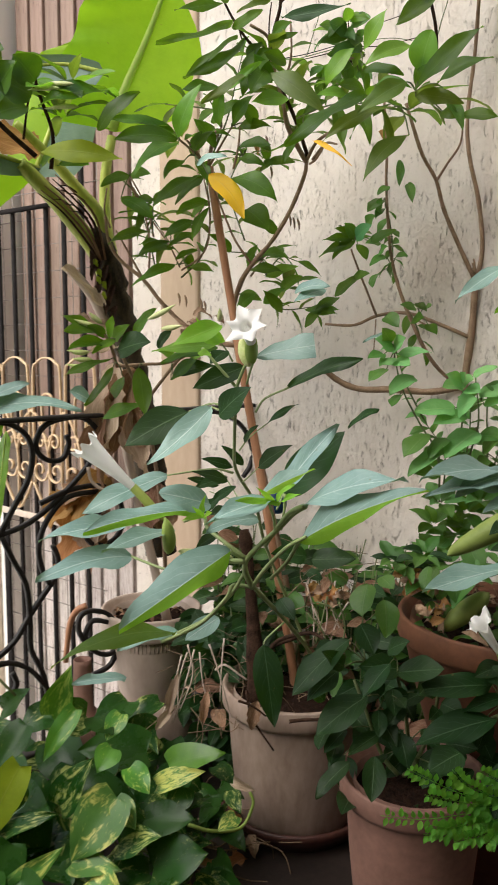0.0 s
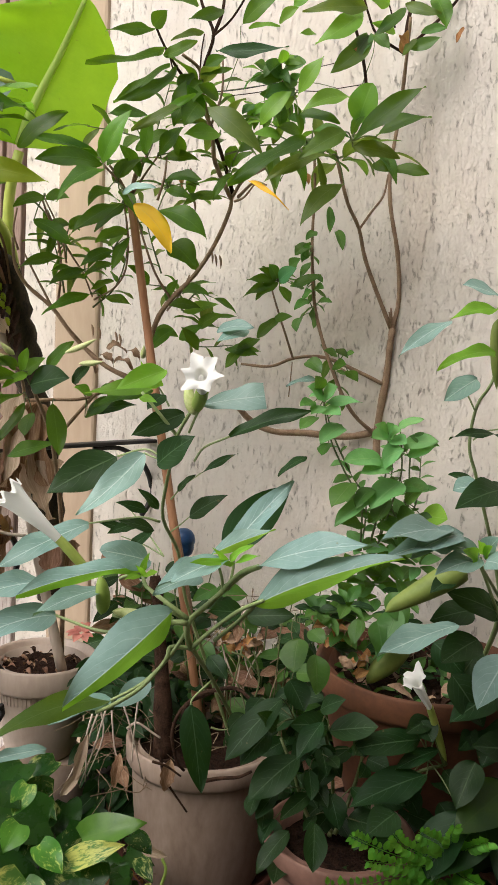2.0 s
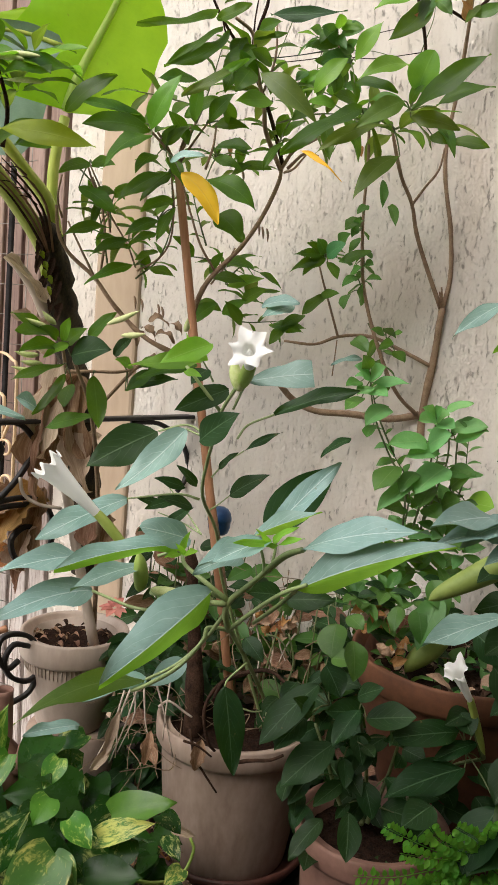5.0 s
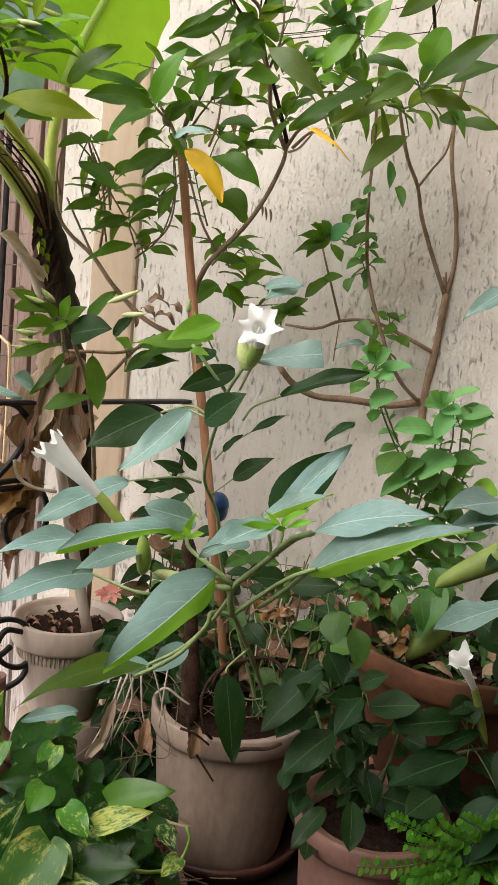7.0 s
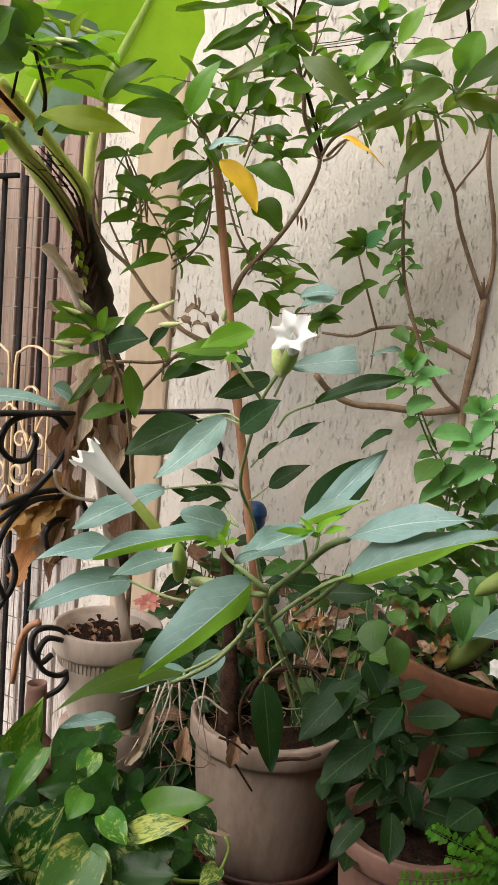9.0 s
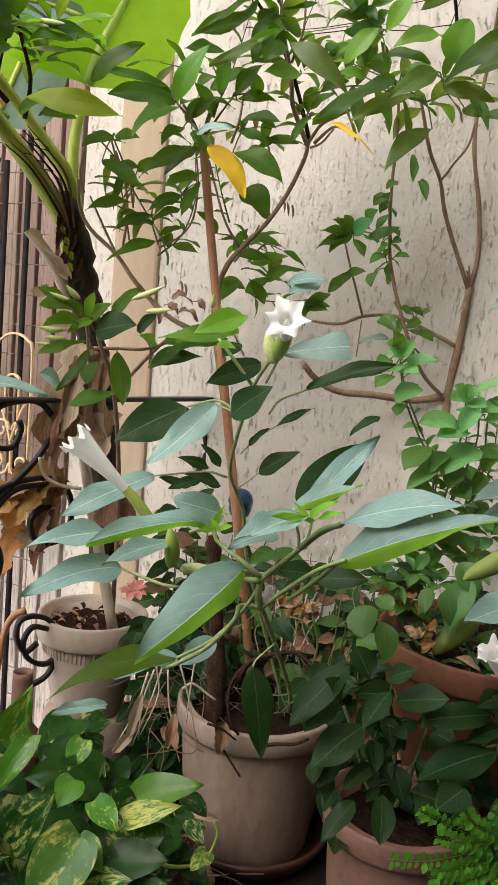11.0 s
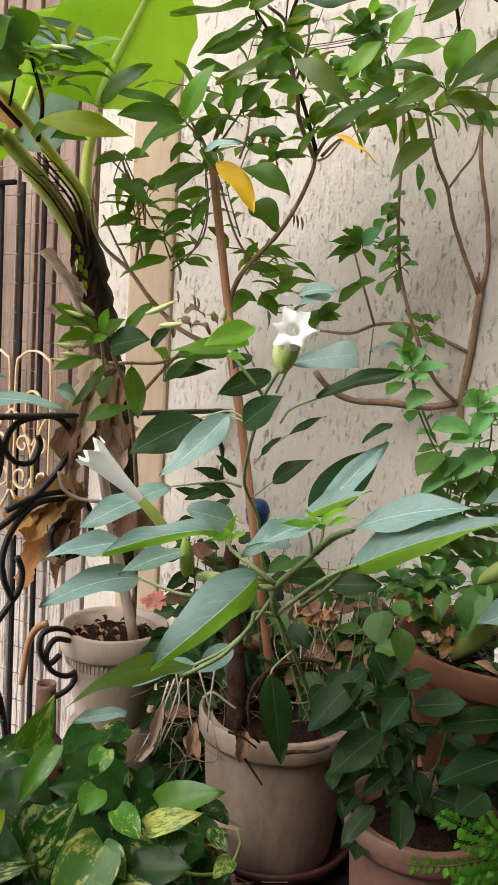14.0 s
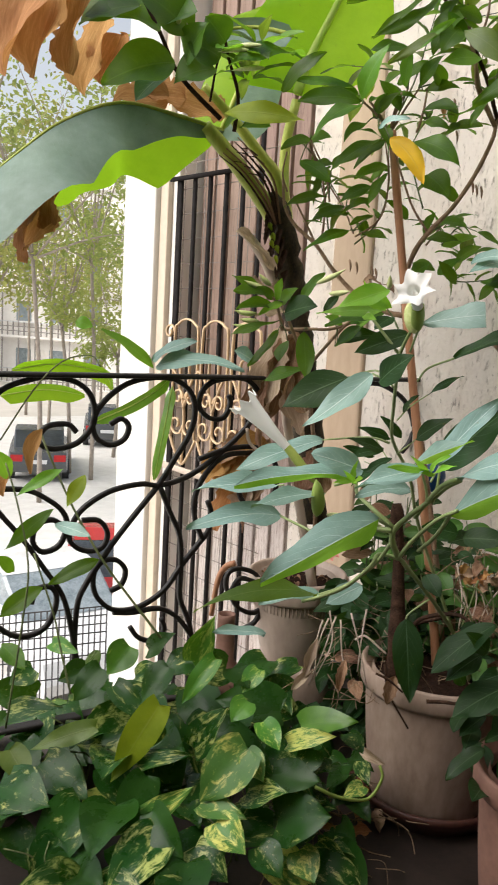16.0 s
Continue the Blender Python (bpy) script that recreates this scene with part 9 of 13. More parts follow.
spindle('spent_flower', [(-0.586, 1.840, 1.680), (-0.573, 1.830, 1.697), (-0.561, 1.820, 1.708)], 0.0055, PALE_STICK, jasmine_top, a=0.9, b=0.6)
rosette(jasmine_top, [JASMINE_FRESH, JASMINE], (-0.423, 1.900, 1.638), (0.000, -0.300, 1.000), 7, 0.139, 0.46, random.Random(101))
# small things
tagged(tube("garden_stake", [(-0.323, 2.080, 0.868), (-0.287, 2.080, 0.695), (-0.250, 2.080, 0.532), (-0.213, 2.080, 0.371)], 0.013, 0.014, PALE_STICK, sides=6, steps=3), "flat pale wooden stake in an ivory pot", "stake")
cup = thing("blue_tub", (0.072, 2.075, 0.664), "small round blue plastic tub with a domed lid", "tub")
lathe("shell", (0.072, 2.075, 0.664), [(0.0, 0.070), (0.011, 0.069), (0.020, 0.064), (0.027, 0.054), (0.030, 0.042), (0.030, 0.035), (0.028, 0.033), (0.0275, 0.019), (0.023, 0.006), (0.015, 0.0), (0, 0)], BLUE_PLASTIC, cup, seg=32)
succulent = thing("pink_succulent", (-0.19, 2.06, 0.37), "small coral pink succulent rosette in a pot", "plant")
rosette(succulent, [CORAL], (-0.170, 2.000, 0.494), (0.000, -0.500, 1.000), 9, 0.034, 0.5, random.Random(110))
litter = tagged(new("dry_litter", bpy.data.meshes.new("dry_litter")), "tangle of dry roots and fallen twigs between the pots", "litter", kind="stuff")
stump = tagged(tube("stump", [(0.02, 1.84, 0.25), (0.015, 1.86, 0.40), (0.0, 1.88, 0.58), (-0.01, 1.9, 0.66)], 0.021, 0.013, DARK_BARK, sides=12, bumpy=0.4), "dark dead stump standing in a flower pot", "stump")
under = thing("undergrowth_shrub", (0.2, 2.05, 0.0), "tangled shrub behind the pots, shade put into its dark leaves", "plant")
rng = random.Random(55)
for i in range(175):
    x = spread(rng, -0.06, 0.40)
    y = 2.40 - 0.78 * x - spread(rng, 0.06, 0.30)
    h = spread(rng, 0.25, 0.68)
    p = Vector((x, y, -0.04))
    q = p + Vector((spread(rng, -0.08, 0.08), spread(rng, -0.12, 0.02), h))
    tube("stem", [p, p.lerp(q, 0.5) + Vector((spread(rng, -0.05, 0.05), spread(rng, -0.04, 0.04), 0)), q], 0.0028, 0.0014, TWIG, under, sides=6, steps=3)
    for k in range(8):
        b = p.lerp(q, spread(rng, 0.3, 1.0)) + Vector((spread(rng, -0.03, 0.03), spread(rng, -0.04, 0.02), 0))
        a = spread(rng, -3.3, 0.2)
        d = Vector((math.cos(a), math.sin(a), spread(rng, -0.7, 0.4))).normalized() * spread(rng, 0.04, 0.09)
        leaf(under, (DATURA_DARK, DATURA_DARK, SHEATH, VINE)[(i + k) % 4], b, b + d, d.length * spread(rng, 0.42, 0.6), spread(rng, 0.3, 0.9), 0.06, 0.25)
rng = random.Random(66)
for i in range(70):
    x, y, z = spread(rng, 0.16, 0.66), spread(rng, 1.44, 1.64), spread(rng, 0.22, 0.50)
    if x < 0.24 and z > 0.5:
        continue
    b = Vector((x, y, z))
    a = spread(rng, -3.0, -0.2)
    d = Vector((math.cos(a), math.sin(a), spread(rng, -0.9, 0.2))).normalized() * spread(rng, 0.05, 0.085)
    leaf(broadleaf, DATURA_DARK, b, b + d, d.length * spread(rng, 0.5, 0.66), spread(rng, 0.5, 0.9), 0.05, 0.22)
twigs = thing("broken_twigs", (0.05, 1.72, 0.3), "dark broken twigs and withered strands over a pot rim", "twigs")
tube('twig', [(-0.003, 1.700, 0.348), (0.007, 1.685, 0.296), (0.022, 1.680, 0.272), (0.057, 1.675, 0.222)], 0.0035, 0.0018, DARK_BARK, twigs)
tube('twig', [(0.105, 1.700, 0.468), (0.049, 1.700, 0.443), (0.021, 1.690, 0.393), (0.032, 1.690, 0.328), (0.049, 1.690, 0.304)], 0.0045, 0.003, DARK_BARK, twigs)
tube('twig', [(-0.020, 1.660, 0.342), (0.009, 1.660, 0.331), (0.039, 1.660, 0.308)], 0.003, 0.002, DARK_BARK, twigs)
leaf(twigs, SHEATH, (0.020, 1.690, 0.330), (0.009, 1.680, 0.266), 0.030, 0.9, 0.1, 0.9, jag=0.15, name='dry_leaf')
leaf(twigs, SHEATH, (-0.085, 1.660, 0.363), (-0.095, 1.660, 0.289), 0.022, 0.9, 0.1, 0.9, jag=0.2, name='dry_leaf')
leaf(twigs, PALE_DRY, (-0.149, 1.680, 0.395), (-0.174, 1.680, 0.293), 0.020, 0.9, 0.1, 0.9, jag=0.2, name='dry_leaf')
leaf(twigs, PALE_DRY, (-0.160, 1.680, 0.319), (-0.200, 1.680, 0.266), 0.020, 0.9, 0.1, 0.9, jag=0.2, name='dry_leaf')
leaf(twigs, PALE_DRY, (-0.050, 1.660, 0.176), (0.017, 1.640, 0.150), 0.021, 0.9, 0.15, 0.9, jag=0.15, name='dry_leaf')
tube('strand', [(-0.115, 1.680, 0.448), (-0.136, 1.680, 0.366), (-0.163, 1.680, 0.284)], 0.0022, 0.0012, PALE_STICK, twigs, sides=5)
tube('strand', [(-0.129, 1.680, 0.459), (-0.119, 1.680, 0.390), (-0.148, 1.680, 0.307)], 0.0022, 0.0012, PALE_STICK, twigs, sides=5)
tube('strand', [(-0.142, 1.680, 0.436), (-0.163, 1.680, 0.354), (-0.200, 1.680, 0.272)], 0.0022, 0.0012, PALE_STICK, twigs, sides=5)
tube('strand', [(-0.104, 1.680, 0.442), (-0.096, 1.680, 0.367), (-0.081, 1.680, 0.320)], 0.0022, 0.0012, PALE_STICK, twigs, sides=5)
tube('strand', [(-0.130, 1.680, 0.442), (-0.148, 1.680, 0.378), (-0.152, 1.680, 0.295)], 0.0022, 0.0012, PALE_STICK, twigs, sides=5)
tube('strand', [(-0.083, 1.680, 0.460), (-0.061, 1.680, 0.391), (-0.037, 1.680, 0.296)], 0.0022, 0.0012, PALE_STICK, twigs, sides=5)
tube('strand', [(-0.051, 1.680, 0.473), (-0.057, 1.680, 0.402), (-0.060, 1.680, 0.332)], 0.0022, 0.0012, PALE_STICK, twigs, sides=5)
tube('strand', [(0.170, 1.860, 0.520), (0.186, 1.850, 0.472), (0.177, 1.840, 0.410)], 0.0022, 0.0014, PALE_STICK, twigs, sides=5)
tube('strand', [(0.205, 1.860, 0.547), (0.197, 1.850, 0.485), (0.220, 1.840, 0.425)], 0.0022, 0.0014, PALE_STICK, twigs, sides=5)
tube('strand', [(0.237, 1.860, 0.496), (0.212, 1.850, 0.460), (0.191, 1.840, 0.398)], 0.0022, 0.0014, PALE_STICK, twigs, sides=5)
tube('strand', [(0.155, 1.860, 0.480), (0.177, 1.850, 0.432), (0.218, 1.840, 0.385)], 0.0022, 0.0014, PALE_STICK, twigs, sides=5)
tube('strand', [(0.136, 1.860, 0.544), (0.154, 1.850, 0.471), (0.153, 1.840, 0.397)], 0.0022, 0.0014, PALE_STICK, twigs, sides=5)
rosette(jasmine, [JASMINE, OLD_DARK, JASMINE], (-0.155, 1.920, 1.559), (0.0, 0.2, 1.0), 6, 0.1, 0.32, random.Random(500), shape='spear', lift=0.2, arch=0.1)
rosette(jasmine, [JASMINE, OLD_DARK, JASMINE], (-0.107, 1.990, 1.494), (0.0, 0.2, 1.0), 5, 0.09, 0.32, random.Random(501), shape='spear', lift=0.2, arch=0.1)
rosette(jasmine, [JASMINE, OLD_DARK, JASMINE], (-0.233, 2.020, 1.399), (0.0, 0.2, 1.0), 5, 0.09, 0.32, random.Random(502), shape='spear', lift=0.2, arch=0.1)
rosette(jasmine, [JASMINE, OLD_DARK, JASMINE], (-0.189, 2.030, 1.340), (0.0, 0.2, 1.0), 4, 0.08, 0.32, random.Random(503), shape='spear', lift=0.2, arch=0.1)
rosette(jasmine, [JASMINE, OLD_DARK, JASMINE], (0.328, 1.780, 1.583), (0.0, 0.2, 1.0), 6, 0.12, 0.32, random.Random(504), shape='spear', lift=0.2, arch=0.1)
rosette(jasmine, [JASMINE, OLD_DARK, JASMINE], (0.121, 1.940, 1.573), (0.0, 0.2, 1.0), 5, 0.08, 0.32, random.Random(505), shape='spear', lift=0.2, arch=0.1)
rosette(jasmine, [JASMINE, OLD_DARK, JASMINE], (0.097, 1.930, 1.657), (0.0, 0.2, 1.0), 6, 0.1, 0.32, random.Random(506), shape='spear', lift=0.2, arch=0.1)
rosette(jasmine, [JASMINE, OLD_DARK, JASMINE], (0.052, 1.930, 1.736), (0.0, 0.2, 1.0), 6, 0.11, 0.32, random.Random(507), shape='spear', lift=0.2, arch=0.1)
rosette(jasmine, [JASMINE, OLD_DARK, JASMINE], (0.041, 1.970, 1.513), (0.0, 0.2, 1.0), 5, 0.08, 0.32, random.Random(508), shape='spear', lift=0.2, arch=0.1)
rosette(jasmine, [JASMINE, OLD_DARK, JASMINE], (-0.012, 1.950, 1.528), (0.0, 0.2, 1.0), 5, 0.08, 0.32, random.Random(509), shape='spear', lift=0.2, arch=0.1)
rosette(jasmine, [JASMINE, OLD_DARK, JASMINE], (0.034, 2.050, 1.306), (0.0, 0.2, 1.0), 6, 0.08, 0.32, random.Random(510), shape='spear', lift=0.2, arch=0.1)
rosette(jasmine, [JASMINE, OLD_DARK, JASMINE], (0.095, 2.060, 1.237), (0.0, 0.2, 1.0), 6, 0.08, 0.32, random.Random(511), shape='spear', lift=0.2, arch=0.1)
rosette(climber, [JASMINE, OLD_DARK, JASMINE], (0.253, 1.970, 1.346), (0.0, 0.2, 1.0), 6, 0.06, 0.32, random.Random(512), shape='spear', lift=0.2, arch=0.1)
rosette(jasmine, [JASMINE, OLD_DARK, JASMINE], (-0.407, 1.950, 1.690), (0.0, 0.2, 1.0), 6, 0.12, 0.32, random.Random(513), shape='spear', lift=0.2, arch=0.1)
rosette(jasmine, [JASMINE, OLD_DARK, JASMINE], (-0.434, 1.950, 1.617), (0.0, 0.2, 1.0), 6, 0.12, 0.32, random.Random(514), shape='spear', lift=0.2, arch=0.1)
spray(jasmine, [JASMINE, OLD_DARK, JASMINE], [(-0.328, 2.040, 1.509), (-0.272, 2.040, 1.457), (-0.236, 2.050, 1.403), (-0.191, 2.060, 1.338)], 9, 0.075, 0.34, random.Random(601), shape='spear', droop=0.3, angle=1.0, face=0.2)
spray(jasmine, [JASMINE, OLD_DARK, JASMINE], [(-0.169, 2.060, 1.262), (-0.119, 2.050, 1.311), (-0.095, 2.030, 1.391), (-0.102, 2.020, 1.475)], 9, 0.07, 0.34, random.Random(602), shape='spear', droop=0.3, angle=1.0, face=0.2)
spray(jasmine, [JASMINE, OLD_DARK, JASMINE], [(-0.234, 2.060, 1.290), (-0.248, 2.060, 1.359), (-0.271, 2.060, 1.435)], 7, 0.07, 0.34, random.Random(603), shape='spear', droop=0.3, angle=1.0, face=0.2)
spray(jasmine, [JASMINE, OLD_DARK, JASMINE], [(-0.011, 2.060, 1.352), (-0.036, 2.060, 1.420), (-0.063, 2.050, 1.503)], 8, 0.07, 0.34, random.Random(604), shape='spear', droop=0.3, angle=1.0, face=0.2)
spray(jasmine, [JASMINE, OLD_DARK, JASMINE], [(0.042, 2.080, 1.271), (0.078, 2.080, 1.314), (0.119, 2.080, 1.305)], 6, 0.06, 0.34, random.Random(605), shape='spear', droop=0.3, angle=1.0, face=0.2)
spray(jasmine, [JASMINE, OLD_DARK, JASMINE], [(0.041, 2.080, 1.206), (0.090, 2.080, 1.185), (0.167, 2.060, 1.192)], 7, 0.06, 0.34, random.Random(606), shape='spear', droop=0.3, angle=1.0, face=0.2)
spray(jasmine, [JASMINE, OLD_DARK, JASMINE], [(-0.096, 1.970, 1.517), (-0.054, 1.970, 1.613), (-0.036, 1.950, 1.676), (-0.018, 1.950, 1.751)], 9, 0.085, 0.34, random.Random(607), shape='spear', droop=0.3, angle=1.0, face=0.2)
spray(jasmine, [JASMINE, OLD_DARK, JASMINE], [(-0.072, 1.980, 1.638), (-0.125, 1.970, 1.644), (-0.194, 1.950, 1.644)], 6, 0.08, 0.34, random.Random(608), shape='spear', droop=0.3, angle=1.0, face=0.2)
spray(jasmine, [JASMINE, OLD_DARK, JASMINE], [(0.136, 1.980, 1.524), (0.092, 1.960, 1.602), (0.069, 1.950, 1.688), (0.028, 1.950, 1.739)], 9, 0.09, 0.34, random.Random(609), shape='spear', droop=0.3, angle=1.0, face=0.2)
spray(jasmine, [JASMINE, OLD_DARK, JASMINE], [(0.105, 1.900, 1.601), (0.158, 1.840, 1.609), (0.215, 1.800, 1.607), (0.294, 1.780, 1.590)], 9, 0.085, 0.34, random.Random(610), shape='spear', droop=0.3, angle=1.0, face=0.2)
spray(jasmine, [JASMINE, OLD_DARK, JASMINE], [(0.334, 1.800, 1.593), (0.280, 1.800, 1.616), (0.216, 1.820, 1.643), (0.165, 1.860, 1.671)], 8, 0.09, 0.34, random.Random(611), shape='spear', droop=0.3, angle=1.0, face=0.2)
spray(jasmine, [JASMINE, OLD_DARK, JASMINE], [(0.334, 1.800, 1.593), (0.376, 1.780, 1.609), (0.428, 1.760, 1.604)], 5, 0.08, 0.34, random.Random(612), shape='spear', droop=0.3, angle=1.0, face=0.2)
spray(climber, [VINE, JASMINE_FRESH], [(0.255, 1.900, 1.736), (0.216, 1.900, 1.770), (0.176, 1.920, 1.794)], 10, 0.045, 0.6, random.Random(613), shape='spear', droop=0.3, angle=1.0, face=0.2)
spray(climber, [VINE, JASMINE_FRESH], [(0.255, 1.900, 1.736), (0.205, 1.900, 1.712), (0.152, 1.920, 1.694)], 10, 0.045, 0.55, random.Random(614), shape='spear', droop=0.3, angle=1.0, face=0.2)
spray(climber, [VINE], [(0.312, 1.920, 1.425), (0.329, 1.920, 1.341), (0.334, 1.930, 1.272)], 9, 0.035, 0.65, random.Random(615), shape='spear', droop=0.3, angle=1.0, face=0.2)
spray(climber, [VINE, JASMINE], [(0.356, 1.930, 1.203), (0.392, 1.930, 1.144), (0.416, 1.950, 1.082)], 6, 0.04, 0.6, random.Random(616), shape='spear', droop=0.3, angle=1.0, face=0.2)
spray(basil, [MINT, VINE], [(0.458, 1.750, 0.759), (0.471, 1.730, 0.902), (0.469, 1.720, 0.987)], 16, 0.045, 0.6, random.Random(617), shape='spear', droop=0.3, angle=1.0, face=0.2)
spray(basil, [VINE, MINT], [(0.422, 1.750, 0.757), (0.423, 1.740, 0.863), (0.380, 1.730, 0.929)], 12, 0.045, 0.6, random.Random(618), shape='spear', droop=0.3, angle=1.0, face=0.2)
spray(basil, [VINE, MINT], [(0.503, 1.750, 0.762), (0.538, 1.740, 0.870), (0.537, 1.730, 0.974)], 14, 0.045, 0.6, random.Random(619), shape='spear', droop=0.3, angle=1.0, face=0.2)
spray(basil, [MINT, VINE], [(0.380, 1.730, 0.929), (0.331, 1.720, 1.017), (0.304, 1.720, 1.103)], 10, 0.035, 0.6, random.Random(620), shape='spear', droop=0.3, angle=1.0, face=0.2)
leaf(datura, DATURA_FRESH, (-0.052, 1.500, 1.102), (-0.103, 1.460, 1.122), 0.031, arch=0.03, fold=0.22, shape='spear', normal=(0.661, -0.685, 0.305))
leaf(datura, JASMINE_FRESH, (-0.055, 1.520, 1.097), (-0.176, 1.480, 1.084), 0.032, arch=0.03, fold=0.24, shape='spear', normal=(0.155, -0.694, 0.703))
leaf(datura, VINE, (-0.058, 1.530, 1.092), (-0.161, 1.490, 1.064), 0.026, arch=0.04, fold=0.27, shape='spear', normal=(0.094, -0.722, 0.686))
leaf(datura, DATURA_FRESH, (-0.045, 1.500, 1.102), (-0.089, 1.460, 1.133), 0.022, arch=0.03, fold=0.27, shape='spear', normal=(0.650, -0.758, -0.053))
leaf(datura, DATURA_DARK, (-0.041, 1.520, 1.086), (-0.070, 1.480, 1.061), 0.031, arch=0.08, fold=0.22, shape='spear', normal=(0.070, -0.558, 0.827))
leaf(datura, DATURA_DARK, (-0.035, 1.850, 0.818), (-0.107, 1.810, 0.843), 0.025, arch=0.03, fold=0.16, shape='spear', normal=(0.547, -0.752, 0.368))
leaf(datura, DATURA_DARK, (-0.049, 1.850, 0.793), (-0.122, 1.810, 0.776), 0.027, arch=0.06, fold=0.27, shape='spear', normal=(0.257, -0.739, 0.622))
leaf(datura, DATURA_DARK, (-0.028, 1.800, 0.783), (-0.082, 1.760, 0.750), 0.026, arch=0.04, fold=0.27, shape='spear', normal=(-0.037, -0.601, 0.799))
leaf(datura, DATURA_DARK, (-0.063, 1.800, 0.758), (-0.109, 1.760, 0.719), 0.026, arch=0.05, fold=0.31, shape='spear', normal=(-0.121, -0.616, 0.778))
leaf(datura, DATURA_DARK, (-0.011, 1.850, 0.822), (-0.061, 1.810, 0.873), 0.023, arch=0.04, fold=0.18, shape='spear', normal=(0.647, -0.762, 0.032))
leaf(datura, DATURA_DARK, (-0.071, 1.880, 0.768), (-0.140, 1.840, 0.794), 0.022, arch=0.04, fold=0.17, shape='spear', normal=(0.567, -0.734, 0.375))
leaf(datura, DATURA_DARK, (-0.035, 1.800, 0.730), (-0.072, 1.760, 0.709), 0.028, arch=0.03, fold=0.17, shape='spear', normal=(0.104, -0.527, 0.843))
leaf(datura_b, DATURA, (0.458, 1.280, 0.853), (0.355, 1.220, 0.843), 0.048, arch=0.05, fold=0.11, shape='ovate', normal=(0.075, -0.290, 0.954))
leaf(datura_b, DATURA, (0.466, 1.300, 0.854), (0.377, 1.260, 0.884), 0.045, arch=0.06, fold=0.18, shape='ovate', normal=(0.484, -0.576, 0.659))
leaf(datura_b, DATURA, (0.474, 1.300, 0.854), (0.477, 1.260, 0.894), 0.038, arch=0.03, fold=0.18, shape='ovate', normal=(-0.969, -0.212, -0.128))
leaf(datura_b, DATURA, (0.459, 1.260, 0.856), (0.475, 1.220, 0.857), 0.040, arch=0.04, fold=0.22, shape='ovate', normal=(-0.632, -0.220, 0.743))
leaf(datura_b, DATURA_FRESH, (0.454, 1.280, 0.855), (0.408, 1.240, 0.877), 0.025, arch=0.04, fold=0.29, shape='ovate', normal=(0.683, -0.718, 0.135))
leaf(datura_b, DATURA_FRESH, (0.472, 1.300, 0.857), (0.443, 1.260, 0.889), 0.018, arch=0.04, fold=0.23, shape='lance', normal=(0.464, -0.727, -0.506))
leaf(datura_b, DATURA_FRESH, (0.471, 1.290, 0.856), (0.462, 1.250, 0.882), 0.020, arch=0.04, fold=0.25, shape='lance', normal=(-0.976, 0.096, -0.195))
leaf(jasmine, JASMINE, (-0.058, 1.880, 1.838), (-0.161, 1.820, 1.799), 0.026, arch=0.09, fold=0.17, shape='spear', normal=(0.327, -0.842, 0.428), curve=0.08)
leaf(jasmine, JASMINE, (-0.063, 1.880, 1.842), (-0.038, 1.840, 1.861), 0.035, arch=0.13, fold=0.25, shape='spear', normal=(-0.543, -0.614, -0.573))
leaf(jasmine, JASMINE, (-0.037, 1.880, 1.800), (-0.198, 1.800, 1.728), 0.026, arch=0.07, fold=0.19, shape='spear', normal=(0.206, -0.849, 0.487), curve=0.12)
leaf(jasmine, JASMINE, (-0.012, 1.880, 1.764), (-0.142, 1.800, 1.654), 0.031, arch=0.07, fold=0.17, shape='spear', normal=(0.051, -0.835, 0.548), curve=0.14)
leaf(jasmine, JASMINE, (-0.039, 1.880, 1.784), (0.026, 1.840, 1.809), 0.033, arch=0.08, fold=0.30, shape='spear', normal=(-0.563, -0.805, 0.187), curve=-0.10)
leaf(jasmine, OLD_DARK, (0.044, 1.880, 1.842), (-0.029, 1.840, 1.802), 0.018, arch=0.09, fold=0.18, shape='spear', normal=(0.253, -0.876, 0.411))
leaf(jasmine, DATURA_DARK, (0.068, 1.860, 1.801), (0.208, 1.780, 1.798), 0.029, arch=0.07, fold=0.19, shape='spear', normal=(-0.475, -0.840, 0.263), curve=-0.08)
leaf(jasmine, JASMINE, (0.083, 1.880, 1.895), (0.006, 1.840, 1.849), 0.032, arch=0.09, fold=0.30, shape='spear', normal=(0.176, -0.870, 0.460), curve=0.12)
leaf(jasmine, JASMINE, (0.040, 1.880, 1.756), (0.103, 1.840, 1.762), 0.019, arch=0.11, fold=0.25, shape='spear', normal=(-0.529, -0.779, 0.338), curve=-0.10)
leaf(jasmine, JASMINE, (0.030, 1.880, 1.895), (-0.035, 1.840, 1.884), 0.027, arch=0.10, fold=0.29, shape='spear', normal=(0.444, -0.824, 0.353))
leaf(jasmine, JASMINE, (0.126, 1.880, 1.868), (0.200, 1.840, 1.926), 0.042, arch=0.13, fold=0.17, shape='spear', normal=(-0.534, -0.839, 0.104))
leaf(jasmine, JASMINE_FRESH, (0.139, 1.880, 1.863), (0.199, 1.840, 1.860), 0.014, arch=0.12, fold=0.14, shape='spear', normal=(-0.532, -0.820, 0.212))
leaf(jasmine, JASMINE_FRESH, (0.206, 1.880, 1.881), (0.238, 1.840, 1.902), 0.029, arch=0.12, fold=0.29, shape='spear', normal=(-0.787, -0.615, 0.046))
leaf(jasmine, JASMINE, (0.087, 1.880, 1.920), (0.039, 1.840, 1.925), 0.036, arch=0.11, fold=0.26, shape='spear', normal=(0.637, -0.770, -0.041))
